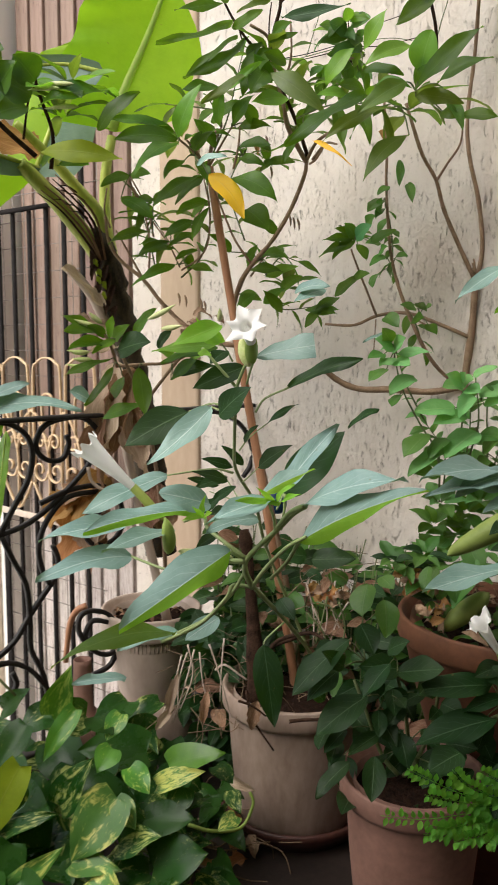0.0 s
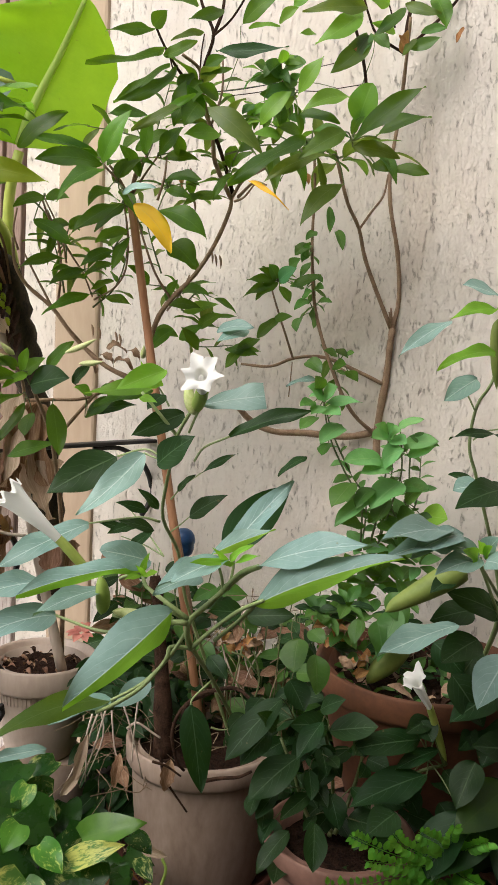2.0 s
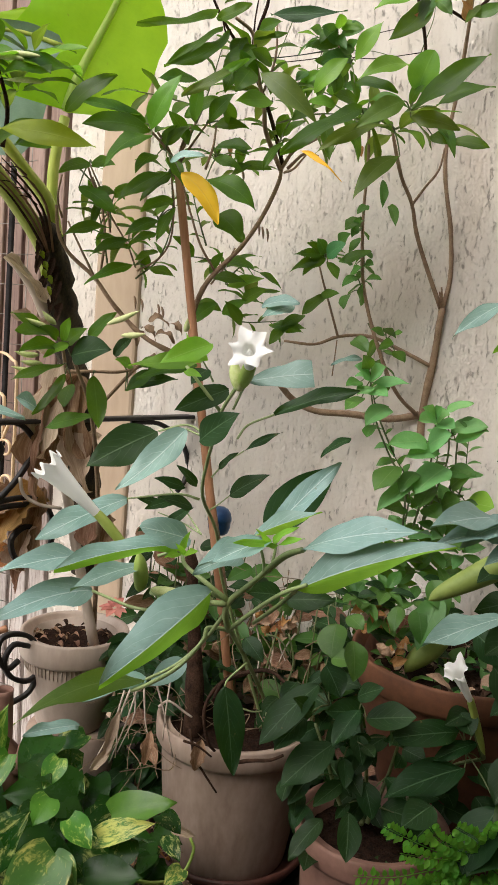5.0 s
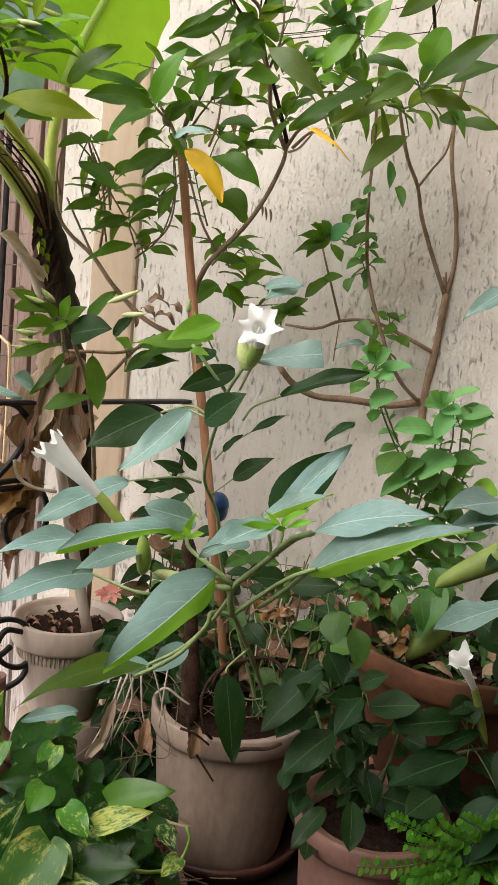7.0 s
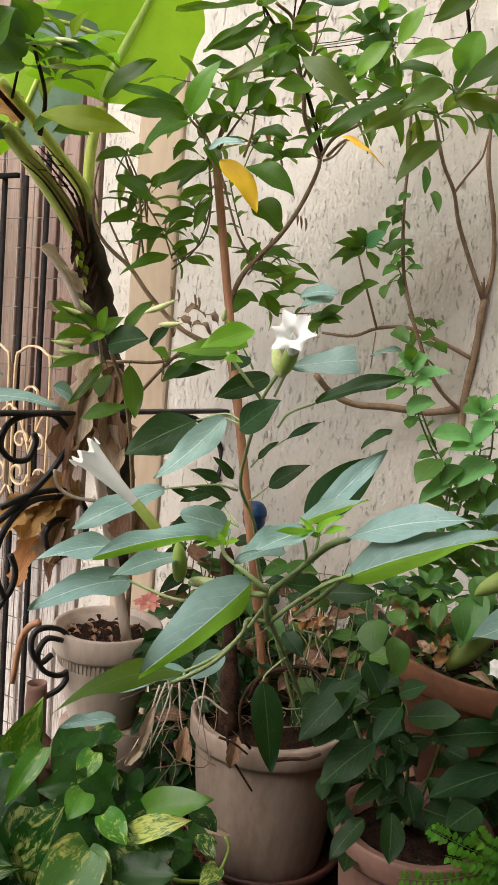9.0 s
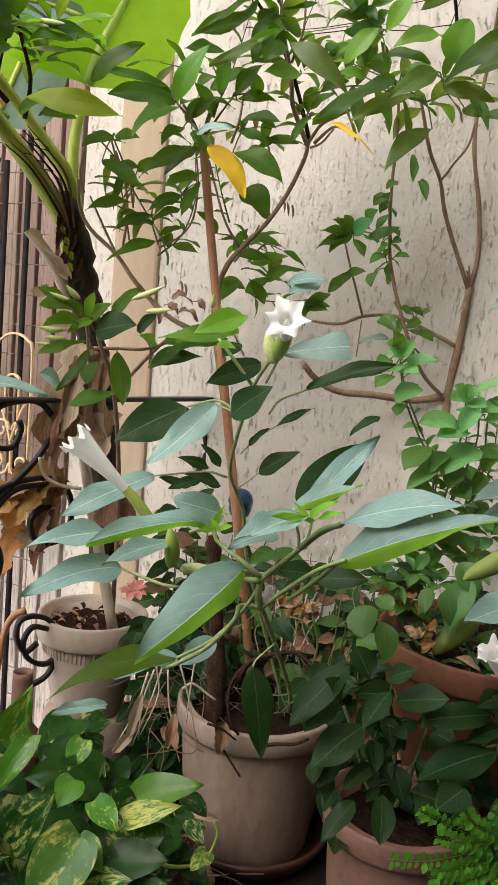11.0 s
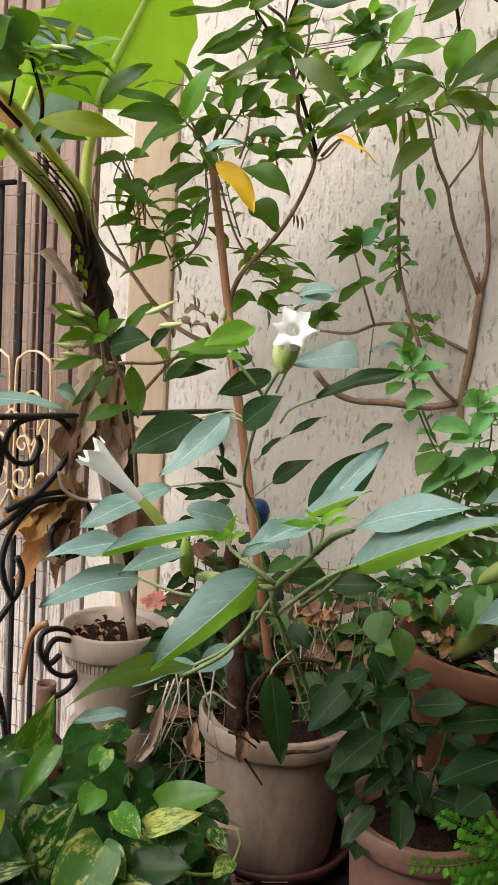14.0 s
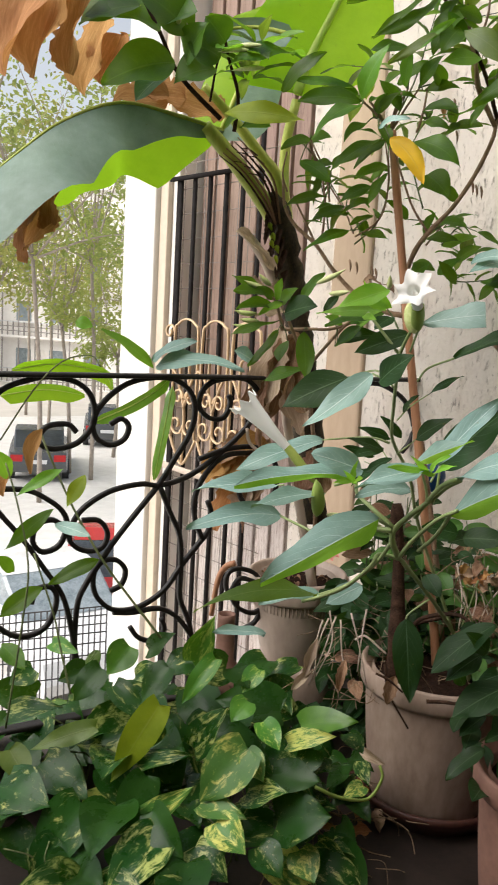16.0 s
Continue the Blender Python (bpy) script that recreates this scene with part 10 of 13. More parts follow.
leaf(jasmine, JASMINE, (0.099, 1.880, 1.916), (0.126, 1.840, 1.948), 0.041, arch=0.09, fold=0.31, shape='spear', normal=(-0.792, -0.606, -0.080))
leaf(jasmine, JASMINE, (0.050, 1.880, 1.672), (0.007, 1.840, 1.719), 0.034, arch=0.10, fold=0.20, shape='spear', normal=(0.209, -0.829, -0.518))
leaf(jasmine, JASMINE, (0.035, 1.840, 1.685), (0.001, 1.800, 1.625), 0.051, arch=0.12, fold=0.18, shape='spear', normal=(0.181, -0.862, 0.473))
leaf(jasmine, OLD_DARK, (0.028, 1.860, 1.702), (-0.104, 1.800, 1.603), 0.029, arch=0.11, fold=0.19, shape='spear', normal=(-0.075, -0.805, 0.589), curve=0.10)
leaf(climber, VINE, (0.211, 1.860, 1.767), (0.168, 1.820, 1.774), 0.038, arch=0.10, fold=0.20, shape='oval', normal=(0.676, -0.737, -0.005))
leaf(climber, JASMINE, (0.212, 1.860, 1.765), (0.151, 1.820, 1.733), 0.027, arch=0.07, fold=0.11, shape='oval', normal=(0.351, -0.847, 0.400))
leaf(climber, VINE, (0.218, 1.860, 1.784), (0.255, 1.820, 1.784), 0.033, arch=0.09, fold=0.23, shape='oval', normal=(-0.707, -0.653, 0.272))
leaf(climber, JASMINE_FRESH, (0.212, 1.860, 1.793), (0.202, 1.820, 1.805), 0.029, arch=0.11, fold=0.13, shape='oval', normal=(0.530, -0.372, -0.763))
leaf(climber, JASMINE, (0.222, 1.860, 1.764), (0.226, 1.820, 1.728), 0.036, arch=0.09, fold=0.19, shape='oval', normal=(0.028, -0.660, 0.751))
leaf(climber, JASMINE, (0.217, 1.860, 1.708), (0.179, 1.820, 1.658), 0.038, arch=0.10, fold=0.25, shape='spear', normal=(-0.144, -0.719, 0.680))
leaf(climber, VINE, (0.243, 1.860, 1.740), (0.171, 1.820, 1.708), 0.037, arch=0.08, fold=0.27, shape='oval', normal=(0.310, -0.866, 0.391))
leaf(climber, JASMINE, (0.397, 1.860, 1.879), (0.308, 1.820, 1.770), 0.051, arch=0.06, fold=0.12, shape='spear', normal=(-0.196, -0.858, 0.476), curve=0.12)
leaf(climber, JASMINE_FRESH, (0.381, 1.860, 1.919), (0.272, 1.820, 1.823), 0.048, arch=0.11, fold=0.10, shape='spear', normal=(-0.080, -0.884, 0.460), curve=0.10)
leaf(climber, OLD_DARK, (0.396, 1.860, 1.930), (0.241, 1.820, 1.887), 0.039, arch=0.12, fold=0.28, shape='spear', normal=(0.165, -0.944, 0.286), curve=0.05)
leaf(climber, JASMINE_FRESH, (0.230, 1.860, 1.913), (0.268, 1.820, 1.936), 0.036, arch=0.11, fold=0.27, shape='spear', normal=(-0.708, -0.702, -0.072))
leaf(climber, JASMINE, (0.478, 1.860, 1.941), (0.397, 1.820, 1.854), 0.030, arch=0.09, fold=0.18, shape='spear', normal=(-0.219, -0.792, 0.570), curve=0.10)
leaf(climber, VINE, (0.405, 1.860, 1.877), (0.373, 1.820, 1.805), 0.036, arch=0.07, fold=0.27, shape='spear', normal=(-0.480, -0.659, 0.578))
leaf(climber, VINE, (0.413, 1.860, 1.876), (0.437, 1.820, 1.834), 0.030, arch=0.09, fold=0.30, shape='spear', normal=(-0.424, -0.766, 0.483))
leaf(climber, JASMINE_FRESH, (0.461, 1.860, 1.884), (0.395, 1.820, 1.884), 0.024, arch=0.07, fold=0.31, shape='spear', normal=(0.517, -0.854, -0.051))
leaf(climber, OLD_DARK, (0.480, 1.860, 1.948), (0.549, 1.820, 1.922), 0.030, arch=0.10, fold=0.24, shape='spear', normal=(-0.438, -0.878, 0.195), curve=-0.10)
leaf(climber, VINE, (0.521, 1.860, 1.894), (0.564, 1.820, 1.894), 0.025, arch=0.09, fold=0.23, shape='spear', normal=(-0.669, -0.721, 0.178))
leaf(climber, VINE, (0.492, 1.860, 1.857), (0.553, 1.820, 1.874), 0.028, arch=0.07, fold=0.22, shape='spear', normal=(-0.566, -0.820, 0.083), curve=-0.08)
leaf(climber, OLD_DARK, (0.512, 1.860, 1.879), (0.466, 1.820, 1.823), 0.018, arch=0.07, fold=0.15, shape='spear', normal=(-0.129, -0.750, 0.649))
leaf(climber, JASMINE, (0.547, 1.860, 1.974), (0.564, 1.820, 1.896), 0.048, arch=0.08, fold=0.24, shape='spear', normal=(-0.178, -0.890, 0.420))
leaf(climber, JASMINE_FRESH, (0.444, 1.860, 1.944), (0.366, 1.820, 1.949), 0.047, arch=0.07, fold=0.26, shape='spear', normal=(0.449, -0.890, -0.073))
leaf(climber, JASMINE, (0.342, 1.860, 1.928), (0.303, 1.820, 1.952), 0.042, arch=0.11, fold=0.24, shape='spear', normal=(0.534, -0.752, -0.387))
leaf(climber, JASMINE_FRESH, (0.283, 1.860, 1.860), (0.237, 1.820, 1.841), 0.015, arch=0.11, fold=0.20, shape='spear', normal=(0.499, -0.768, 0.401))
leaf(climber, DRY_LEAF, (0.485, 1.860, 1.844), (0.486, 1.850, 1.891), 0.027, arch=0.08, fold=0.28, shape='ovate', normal=(-0.790, -0.600, -0.122))
leaf(climber, DRY_LEAF, (0.492, 1.850, 1.846), (0.462, 1.840, 1.875), 0.019, arch=0.07, fold=0.20, shape='spear', normal=(0.259, -0.963, -0.071))
leaf(climber, DRY_LEAF, (0.621, 1.860, 1.916), (0.587, 1.820, 1.866), 0.013, arch=0.07, fold=0.32, shape='spear', normal=(-0.340, -0.610, 0.716))
leaf(climber, DRY_LEAF, (0.372, 1.860, 1.821), (0.364, 1.820, 1.830), 0.015, arch=0.12, fold=0.19, shape='spear', normal=(-0.735, 0.020, -0.678))
leaf(datura_b, DATURA, (0.556, 1.340, 0.669), (0.475, 1.280, 0.601), 0.071, arch=0.04, fold=0.22, shape='ovate', normal=(-0.377, -0.427, 0.822))
leaf(datura_b, DATURA_DARK, (0.491, 1.500, 0.638), (0.539, 1.460, 0.588), 0.062, arch=0.07, fold=0.20, shape='ovate', normal=(-0.159, -0.839, 0.521))
leaf(datura_b, DATURA_DARK, (0.579, 1.420, 0.718), (0.449, 1.380, 0.772), 0.053, arch=0.07, fold=0.23, shape='ovate', normal=(0.400, -0.858, 0.322))
leaf(datura_b, DATURA_DARK, (0.636, 1.450, 0.517), (0.562, 1.410, 0.429), 0.081, arch=0.05, fold=0.26, shape='ovate', normal=(-0.492, -0.559, 0.668))
leaf(datura_b, DATURA_DARK, (0.636, 1.420, 0.456), (0.523, 1.380, 0.488), 0.063, arch=0.04, fold=0.22, shape='ovate', normal=(0.415, -0.727, 0.547))
leaf(datura_b, DATURA_DARK, (0.626, 1.400, 0.627), (0.586, 1.360, 0.519), 0.081, arch=0.08, fold=0.30, shape='ovate', normal=(-0.723, -0.516, 0.459))
leaf(datura_b, DATURA_DARK, (0.514, 1.460, 0.589), (0.565, 1.420, 0.504), 0.070, arch=0.07, fold=0.24, shape='ovate', normal=(-0.006, -0.905, 0.425))
leaf(datura_b, DATURA_DARK, (0.603, 1.450, 0.558), (0.492, 1.410, 0.518), 0.065, arch=0.04, fold=0.29, shape='ovate', normal=(-0.128, -0.499, 0.857))
leaf(datura_b, DATURA_DARK, (0.588, 1.500, 0.623), (0.516, 1.460, 0.556), 0.052, arch=0.05, fold=0.29, shape='ovate', normal=(-0.355, -0.588, 0.726))
leaf(broadleaf, DATURA_DARK, (0.522, 1.360, 0.469), (0.472, 1.320, 0.407), 0.060, arch=0.03, fold=0.26, shape='ovate', normal=(-0.496, -0.494, 0.714))
leaf(broadleaf, JASMINE, (0.595, 1.360, 0.422), (0.463, 1.300, 0.374), 0.088, arch=0.06, fold=0.14, shape='ovate', normal=(-0.112, -0.451, 0.886))
leaf(broadleaf, DATURA_DARK, (0.553, 1.360, 0.367), (0.427, 1.300, 0.292), 0.093, arch=0.07, fold=0.13, shape='ovate', normal=(-0.307, -0.420, 0.854))
leaf(broadleaf, DATURA_DARK, (0.615, 1.340, 0.381), (0.548, 1.300, 0.285), 0.084, arch=0.03, fold=0.11, shape='ovate', normal=(-0.509, -0.608, 0.609))
leaf(broadleaf, DATURA_DARK, (0.471, 1.450, 0.507), (0.409, 1.410, 0.502), 0.040, arch=0.05, fold=0.31, shape='ovate', normal=(0.225, -0.461, 0.858))
leaf(broadleaf, DATURA_DARK, (0.370, 1.340, 0.395), (0.306, 1.300, 0.382), 0.055, arch=0.04, fold=0.12, shape='ovate', normal=(0.129, -0.481, 0.867))
leaf(basil, VINE, (0.457, 1.600, 0.674), (0.404, 1.560, 0.579), 0.056, arch=0.03, fold=0.21, shape='ovate', normal=(-0.537, -0.624, 0.568))
leaf(basil, VINE, (0.380, 1.600, 0.653), (0.348, 1.560, 0.614), 0.029, arch=0.02, fold=0.13, shape='ovate', normal=(-0.225, -0.581, 0.782))
leaf(basil, VINE, (0.443, 1.620, 0.701), (0.468, 1.580, 0.643), 0.050, arch=0.04, fold=0.25, shape='ovate', normal=(-0.156, -0.842, 0.516))
tube('twig', [(0.135, 1.955, 1.529), (0.103, 1.950, 1.615), (0.072, 1.930, 1.670), (0.044, 1.920, 1.712), (0.014, 1.910, 1.748), (-0.013, 1.900, 1.776), (-0.039, 1.890, 1.810), (-0.058, 1.880, 1.841)], 0.005, 0.0025, DARK_BARK, jasmine, sides=7, bumpy=0.1)
tube('twig', [(0.046, 1.920, 1.715), (0.051, 1.910, 1.781), (0.067, 1.900, 1.848), (0.045, 1.900, 1.894), (0.028, 1.900, 1.938)], 0.0045, 0.003, DARK_BARK, jasmine, sides=7, bumpy=0.1)
tube('twig', [(0.067, 1.900, 1.848), (0.084, 1.900, 1.899), (0.088, 1.900, 1.969)], 0.004, 0.003, DARK_BARK, jasmine, sides=7, bumpy=0.1)
tube('twig', [(0.064, 1.900, 1.843), (0.103, 1.890, 1.881), (0.140, 1.880, 1.944)], 0.003, 0.002, DARK_BARK, jasmine, sides=7, bumpy=0.1)
tube('twig', [(0.043, 1.920, 1.722), (0.042, 1.900, 1.800), (0.047, 1.900, 1.847)], 0.002, 0.0015, DARK_BARK, jasmine, sides=7, bumpy=0.1)
tube('twig', [(-0.026, 1.900, 1.798), (-0.018, 1.900, 1.770), (-0.010, 1.900, 1.768)], 0.002, 0.0015, DARK_BARK, jasmine, sides=7, bumpy=0.1)
tube('twig', [(0.500, 1.900, 1.861), (0.503, 1.900, 1.923), (0.511, 1.890, 1.986), (0.523, 1.880, 2.055)], 0.005, 0.004, DARK_BARK, climber, sides=7, bumpy=0.1)
tube('twig', [(0.500, 1.900, 1.861), (0.432, 1.880, 1.881), (0.405, 1.870, 1.912), (0.375, 1.860, 1.979)], 0.0035, 0.002, DARK_BARK, climber, sides=7, bumpy=0.1)
tube('twig', [(0.500, 1.900, 1.865), (0.565, 1.900, 1.932), (0.601, 1.890, 1.971), (0.645, 1.880, 2.036)], 0.004, 0.003, DARK_BARK, climber, sides=7, bumpy=0.1)
tube('twig', [(0.408, 1.870, 1.726), (0.404, 1.870, 1.785), (0.390, 1.870, 1.843), (0.368, 1.860, 1.890), (0.340, 1.850, 1.947)], 0.004, 0.003, DARK_BARK, climber, sides=7, bumpy=0.1)
tube('twig', [(0.117, 1.930, 1.736), (0.165, 1.920, 1.744), (0.224, 1.900, 1.753), (0.296, 1.880, 1.750), (0.395, 1.870, 1.772)], 0.001, 0.001, DARK_BARK, climber, sides=7, bumpy=0.1)
tube('twig', [(0.225, 1.900, 1.690), (0.222, 1.890, 1.747), (0.214, 1.880, 1.802)], 0.002, 0.0012, DARK_BARK, climber, sides=7, bumpy=0.1)
tube('twig', [(0.390, 1.870, 1.843), (0.340, 1.870, 1.814), (0.278, 1.870, 1.792)], 0.001, 0.0008, DARK_BARK, climber, sides=7, bumpy=0.1)
tube('twig', [(0.471, 1.890, 1.909), (0.451, 1.880, 1.950), (0.432, 1.870, 1.979)], 0.002, 0.0015, DARK_BARK, climber, sides=7, bumpy=0.1)
tube('leaf_stalk', [(-0.030, 1.520, 1.066), (-0.041, 1.520, 1.086), (-0.053, 1.500, 1.102)], 0.0018, 0.0012, DATURA_STEM, datura, sides=7, bumpy=0.1)
tube('leaf_stalk', [(-0.011, 1.700, 0.754), (-0.037, 1.800, 0.779), (-0.071, 1.860, 0.816)], 0.0018, 0.0012, DATURA_STEM, datura, sides=7, bumpy=0.1)
tube('leaf_stalk', [(-0.011, 1.700, 0.754), (-0.044, 1.800, 0.754), (-0.090, 1.860, 0.759)], 0.0018, 0.0012, DATURA_STEM, datura, sides=7, bumpy=0.1)
tube('leaf_stalk', [(0.591, 1.400, 0.712), (0.525, 1.340, 0.781), (0.476, 1.300, 0.831), (0.464, 1.290, 0.854)], 0.0032, 0.0021, DATURA_STEM, datura_b, sides=7, bumpy=0.1)
rng = random.Random(82)
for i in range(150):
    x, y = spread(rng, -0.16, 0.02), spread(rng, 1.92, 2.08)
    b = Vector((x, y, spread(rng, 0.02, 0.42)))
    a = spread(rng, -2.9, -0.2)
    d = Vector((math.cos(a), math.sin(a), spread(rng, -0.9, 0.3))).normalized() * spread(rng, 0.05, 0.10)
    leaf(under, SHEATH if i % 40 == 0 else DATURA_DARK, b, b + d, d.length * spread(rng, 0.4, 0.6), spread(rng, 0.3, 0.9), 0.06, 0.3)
rng = random.Random(81)
for i in range(40):
    x, y = spread(rng, -0.20, -0.03), spread(rng, 1.45, 1.74)
    b = Vector((x, y, spread(rng, 0.02, 0.13)))
    a = spread(rng, -2.8, -0.2)
    d = Vector((math.cos(a), math.sin(a), spread(rng, -0.3, 0.3))).normalized() * spread(rng, 0.05, 0.09)
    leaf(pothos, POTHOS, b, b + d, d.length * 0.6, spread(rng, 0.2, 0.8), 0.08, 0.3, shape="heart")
# dark foliage added to stand in for the black shade in this corner
for i in range(60):
    x = spread(rng, 0.50, 0.95)
    y = 2.38 - 0.784 * x - spread(rng, 0.05, 0.3)
    if (x - 0.475) ** 2 + (y - 1.75) ** 2 < 0.23 ** 2:
        continue
    p = Vector((x, y, -0.04))
    q = p + Vector((spread(rng, -0.05, 0.05), spread(rng, -0.08, 0.02), spread(rng, 0.25, 0.6)))
    tube("stem", [p, p.lerp(q, 0.5) + Vector((spread(rng, -0.04, 0.04), 0.0, 0.0)), q], 0.0028, 0.0014, TWIG, under, sides=6, steps=3)
    for k in range(7):
        b = p.lerp(q, spread(rng, 0.2, 1.0))
        a = spread(rng, -3.3, 0.2)
        d = Vector((math.cos(a), math.sin(a), spread(rng, -0.7, 0.4))).normalized() * spread(rng, 0.05, 0.10)
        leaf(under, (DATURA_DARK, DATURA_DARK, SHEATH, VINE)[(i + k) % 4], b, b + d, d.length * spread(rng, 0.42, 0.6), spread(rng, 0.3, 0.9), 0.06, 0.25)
rosette(basil, [VINE, VINE, DATURA_DARK], (0.327, 1.660, 0.639), (0.000, -0.500, 1.000), 6, 0.051, 0.5, random.Random(400))
rosette(basil, [VINE, VINE, DATURA_DARK], (0.359, 1.660, 0.611), (0.000, -0.500, 1.000), 6, 0.051, 0.5, random.Random(401))
rosette(basil, [VINE, VINE, DATURA_DARK], (0.419, 1.660, 0.643), (0.000, -0.500, 1.000), 6, 0.052, 0.5, random.Random(402))
rosette(basil, [VINE, VINE, DATURA_DARK], (0.482, 1.660, 0.611), (0.000, -0.500, 1.000), 6, 0.053, 0.5, random.Random(403))
rosette(basil, [VINE, VINE, DATURA_DARK], (0.467, 1.660, 0.540), (0.000, -0.500, 1.000), 6, 0.053, 0.5, random.Random(404))
rosette(basil, [VINE, VINE, DATURA_DARK], (0.516, 1.660, 0.506), (0.000, -0.500, 1.000), 6, 0.054, 0.5, random.Random(405))
rosette(basil, [VINE, VINE, DATURA_DARK], (0.406, 1.660, 0.561), (0.000, -0.500, 1.000), 6, 0.052, 0.5, random.Random(406))
rosette(basil, [VINE, VINE, DATURA_DARK], (0.498, 1.660, 0.670), (0.000, -0.500, 1.000), 6, 0.052, 0.5, random.Random(407))
rosette(basil, [VINE, VINE, DATURA_DARK], (0.371, 1.660, 0.664), (0.000, -0.500, 1.000), 6, 0.051, 0.5, random.Random(408))
rosette(basil, [VINE, VINE, DATURA_DARK], (0.303, 1.660, 0.649), (0.000, -0.500, 1.000), 6, 0.050, 0.5, random.Random(409))
scraps = thing("fallen_leaves", (0.45, 1.7, 0.5), "curled orange brown fallen leaves on potting soil", "fallen leaves")
rng = random.Random(78)
for k in range(4):
    b = Vector((0.352, 1.660, 0.608)) + Vector((spread(rng, -0.012, 0.012), spread(rng, -0.012, 0.012), spread(rng, -0.01, 0.012)))
    a = spread(rng, 0, 6.28)
    leaf(scraps, DRY_LEAF if k % 2 else BARK, b, b + Vector((math.cos(a), math.sin(a), spread(rng, -0.6, 0.8))) * spread(rng, 0.018, 0.032), 0.02, spread(rng, 0.2, 1.0), 0.3, 0.8, wave=0.2, jag=0.25)
for k in range(4):
    b = Vector((0.342, 1.680, 0.615)) + Vector((spread(rng, -0.012, 0.012), spread(rng, -0.012, 0.012), spread(rng, -0.01, 0.012)))
    a = spread(rng, 0, 6.28)
    leaf(scraps, DRY_LEAF if k % 2 else BARK, b, b + Vector((math.cos(a), math.sin(a), spread(rng, -0.6, 0.8))) * spread(rng, 0.018, 0.032), 0.02, spread(rng, 0.2, 1.0), 0.3, 0.8, wave=0.2, jag=0.25)
for k in range(4):
    b = Vector((0.365, 1.650, 0.598)) + Vector((spread(rng, -0.012, 0.012), spread(rng, -0.012, 0.012), spread(rng, -0.01, 0.012)))
    a = spread(rng, 0, 6.28)
    leaf(scraps, DRY_LEAF if k % 2 else BARK, b, b + Vector((math.cos(a), math.sin(a), spread(rng, -0.6, 0.8))) * spread(rng, 0.018, 0.032), 0.02, spread(rng, 0.2, 1.0), 0.3, 0.8, wave=0.2, jag=0.25)
for k in range(4):
    b = Vector((0.362, 1.670, 0.616)) + Vector((spread(rng, -0.012, 0.012), spread(rng, -0.012, 0.012), spread(rng, -0.01, 0.012)))
    a = spread(rng, 0, 6.28)
    leaf(scraps, DRY_LEAF if k % 2 else BARK, b, b + Vector((math.cos(a), math.sin(a), spread(rng, -0.6, 0.8))) * spread(rng, 0.018, 0.032), 0.02, spread(rng, 0.2, 1.0), 0.3, 0.8, wave=0.2, jag=0.25)
for k in range(4):
    b = Vector((0.347, 1.650, 0.591)) + Vector((spread(rng, -0.012, 0.012), spread(rng, -0.012, 0.012), spread(rng, -0.01, 0.012)))
    a = spread(rng, 0, 6.28)
    leaf(scraps, DRY_LEAF if k % 2 else BARK, b, b + Vector((math.cos(a), math.sin(a), spread(rng, -0.6, 0.8))) * spread(rng, 0.018, 0.032), 0.02, spread(rng, 0.2, 1.0), 0.3, 0.8, wave=0.2, jag=0.25)
for k in range(4):
    b = Vector((0.376, 1.600, 0.549)) + Vector((spread(rng, -0.012, 0.012), spread(rng, -0.012, 0.012), spread(rng, -0.01, 0.012)))
    a = spread(rng, 0, 6.28)
    leaf(scraps, DRY_LEAF if k % 2 else BARK, b, b + Vector((math.cos(a), math.sin(a), spread(rng, -0.6, 0.8))) * spread(rng, 0.018, 0.032), 0.02, spread(rng, 0.2, 1.0), 0.3, 0.8, wave=0.2, jag=0.25)
for k in range(4):
    b = Vector((0.394, 1.610, 0.557)) + Vector((spread(rng, -0.012, 0.012), spread(rng, -0.012, 0.012), spread(rng, -0.01, 0.012)))
    a = spread(rng, 0, 6.28)
    leaf(scraps, DRY_LEAF if k % 2 else BARK, b, b + Vector((math.cos(a), math.sin(a), spread(rng, -0.6, 0.8))) * spread(rng, 0.018, 0.032), 0.02, spread(rng, 0.2, 1.0), 0.3, 0.8, wave=0.2, jag=0.25)
for k in range(4):
    b = Vector((0.362, 1.590, 0.543)) + Vector((spread(rng, -0.012, 0.012), spread(rng, -0.012, 0.012), spread(rng, -0.01, 0.012)))
    a = spread(rng, 0, 6.28)
    leaf(scraps, DRY_LEAF if k % 2 else BARK, b, b + Vector((math.cos(a), math.sin(a), spread(rng, -0.6, 0.8))) * spread(rng, 0.018, 0.032), 0.02, spread(rng, 0.2, 1.0), 0.3, 0.8, wave=0.2, jag=0.25)
for k in range(4):
    b = Vector((0.176, 1.840, 0.509)) + Vector((spread(rng, -0.012, 0.012), spread(rng, -0.012, 0.012), spread(rng, -0.01, 0.012)))
    a = spread(rng, 0, 6.28)
    leaf(scraps, DRY_LEAF if k % 2 else BARK, b, b + Vector((math.cos(a), math.sin(a), spread(rng, -0.6, 0.8))) * spread(rng, 0.018, 0.032), 0.02, spread(rng, 0.2, 1.0), 0.3, 0.8, wave=0.2, jag=0.25)
for k in range(4):
    b = Vector((0.159, 1.860, 0.521)) + Vector((spread(rng, -0.012, 0.012), spread(rng, -0.012, 0.012), spread(rng, -0.01, 0.012)))
    a = spread(rng, 0, 6.28)
    leaf(scraps, DRY_LEAF if k % 2 else BARK, b, b + Vector((math.cos(a), math.sin(a), spread(rng, -0.6, 0.8))) * spread(rng, 0.018, 0.032), 0.02, spread(rng, 0.2, 1.0), 0.3, 0.8, wave=0.2, jag=0.25)
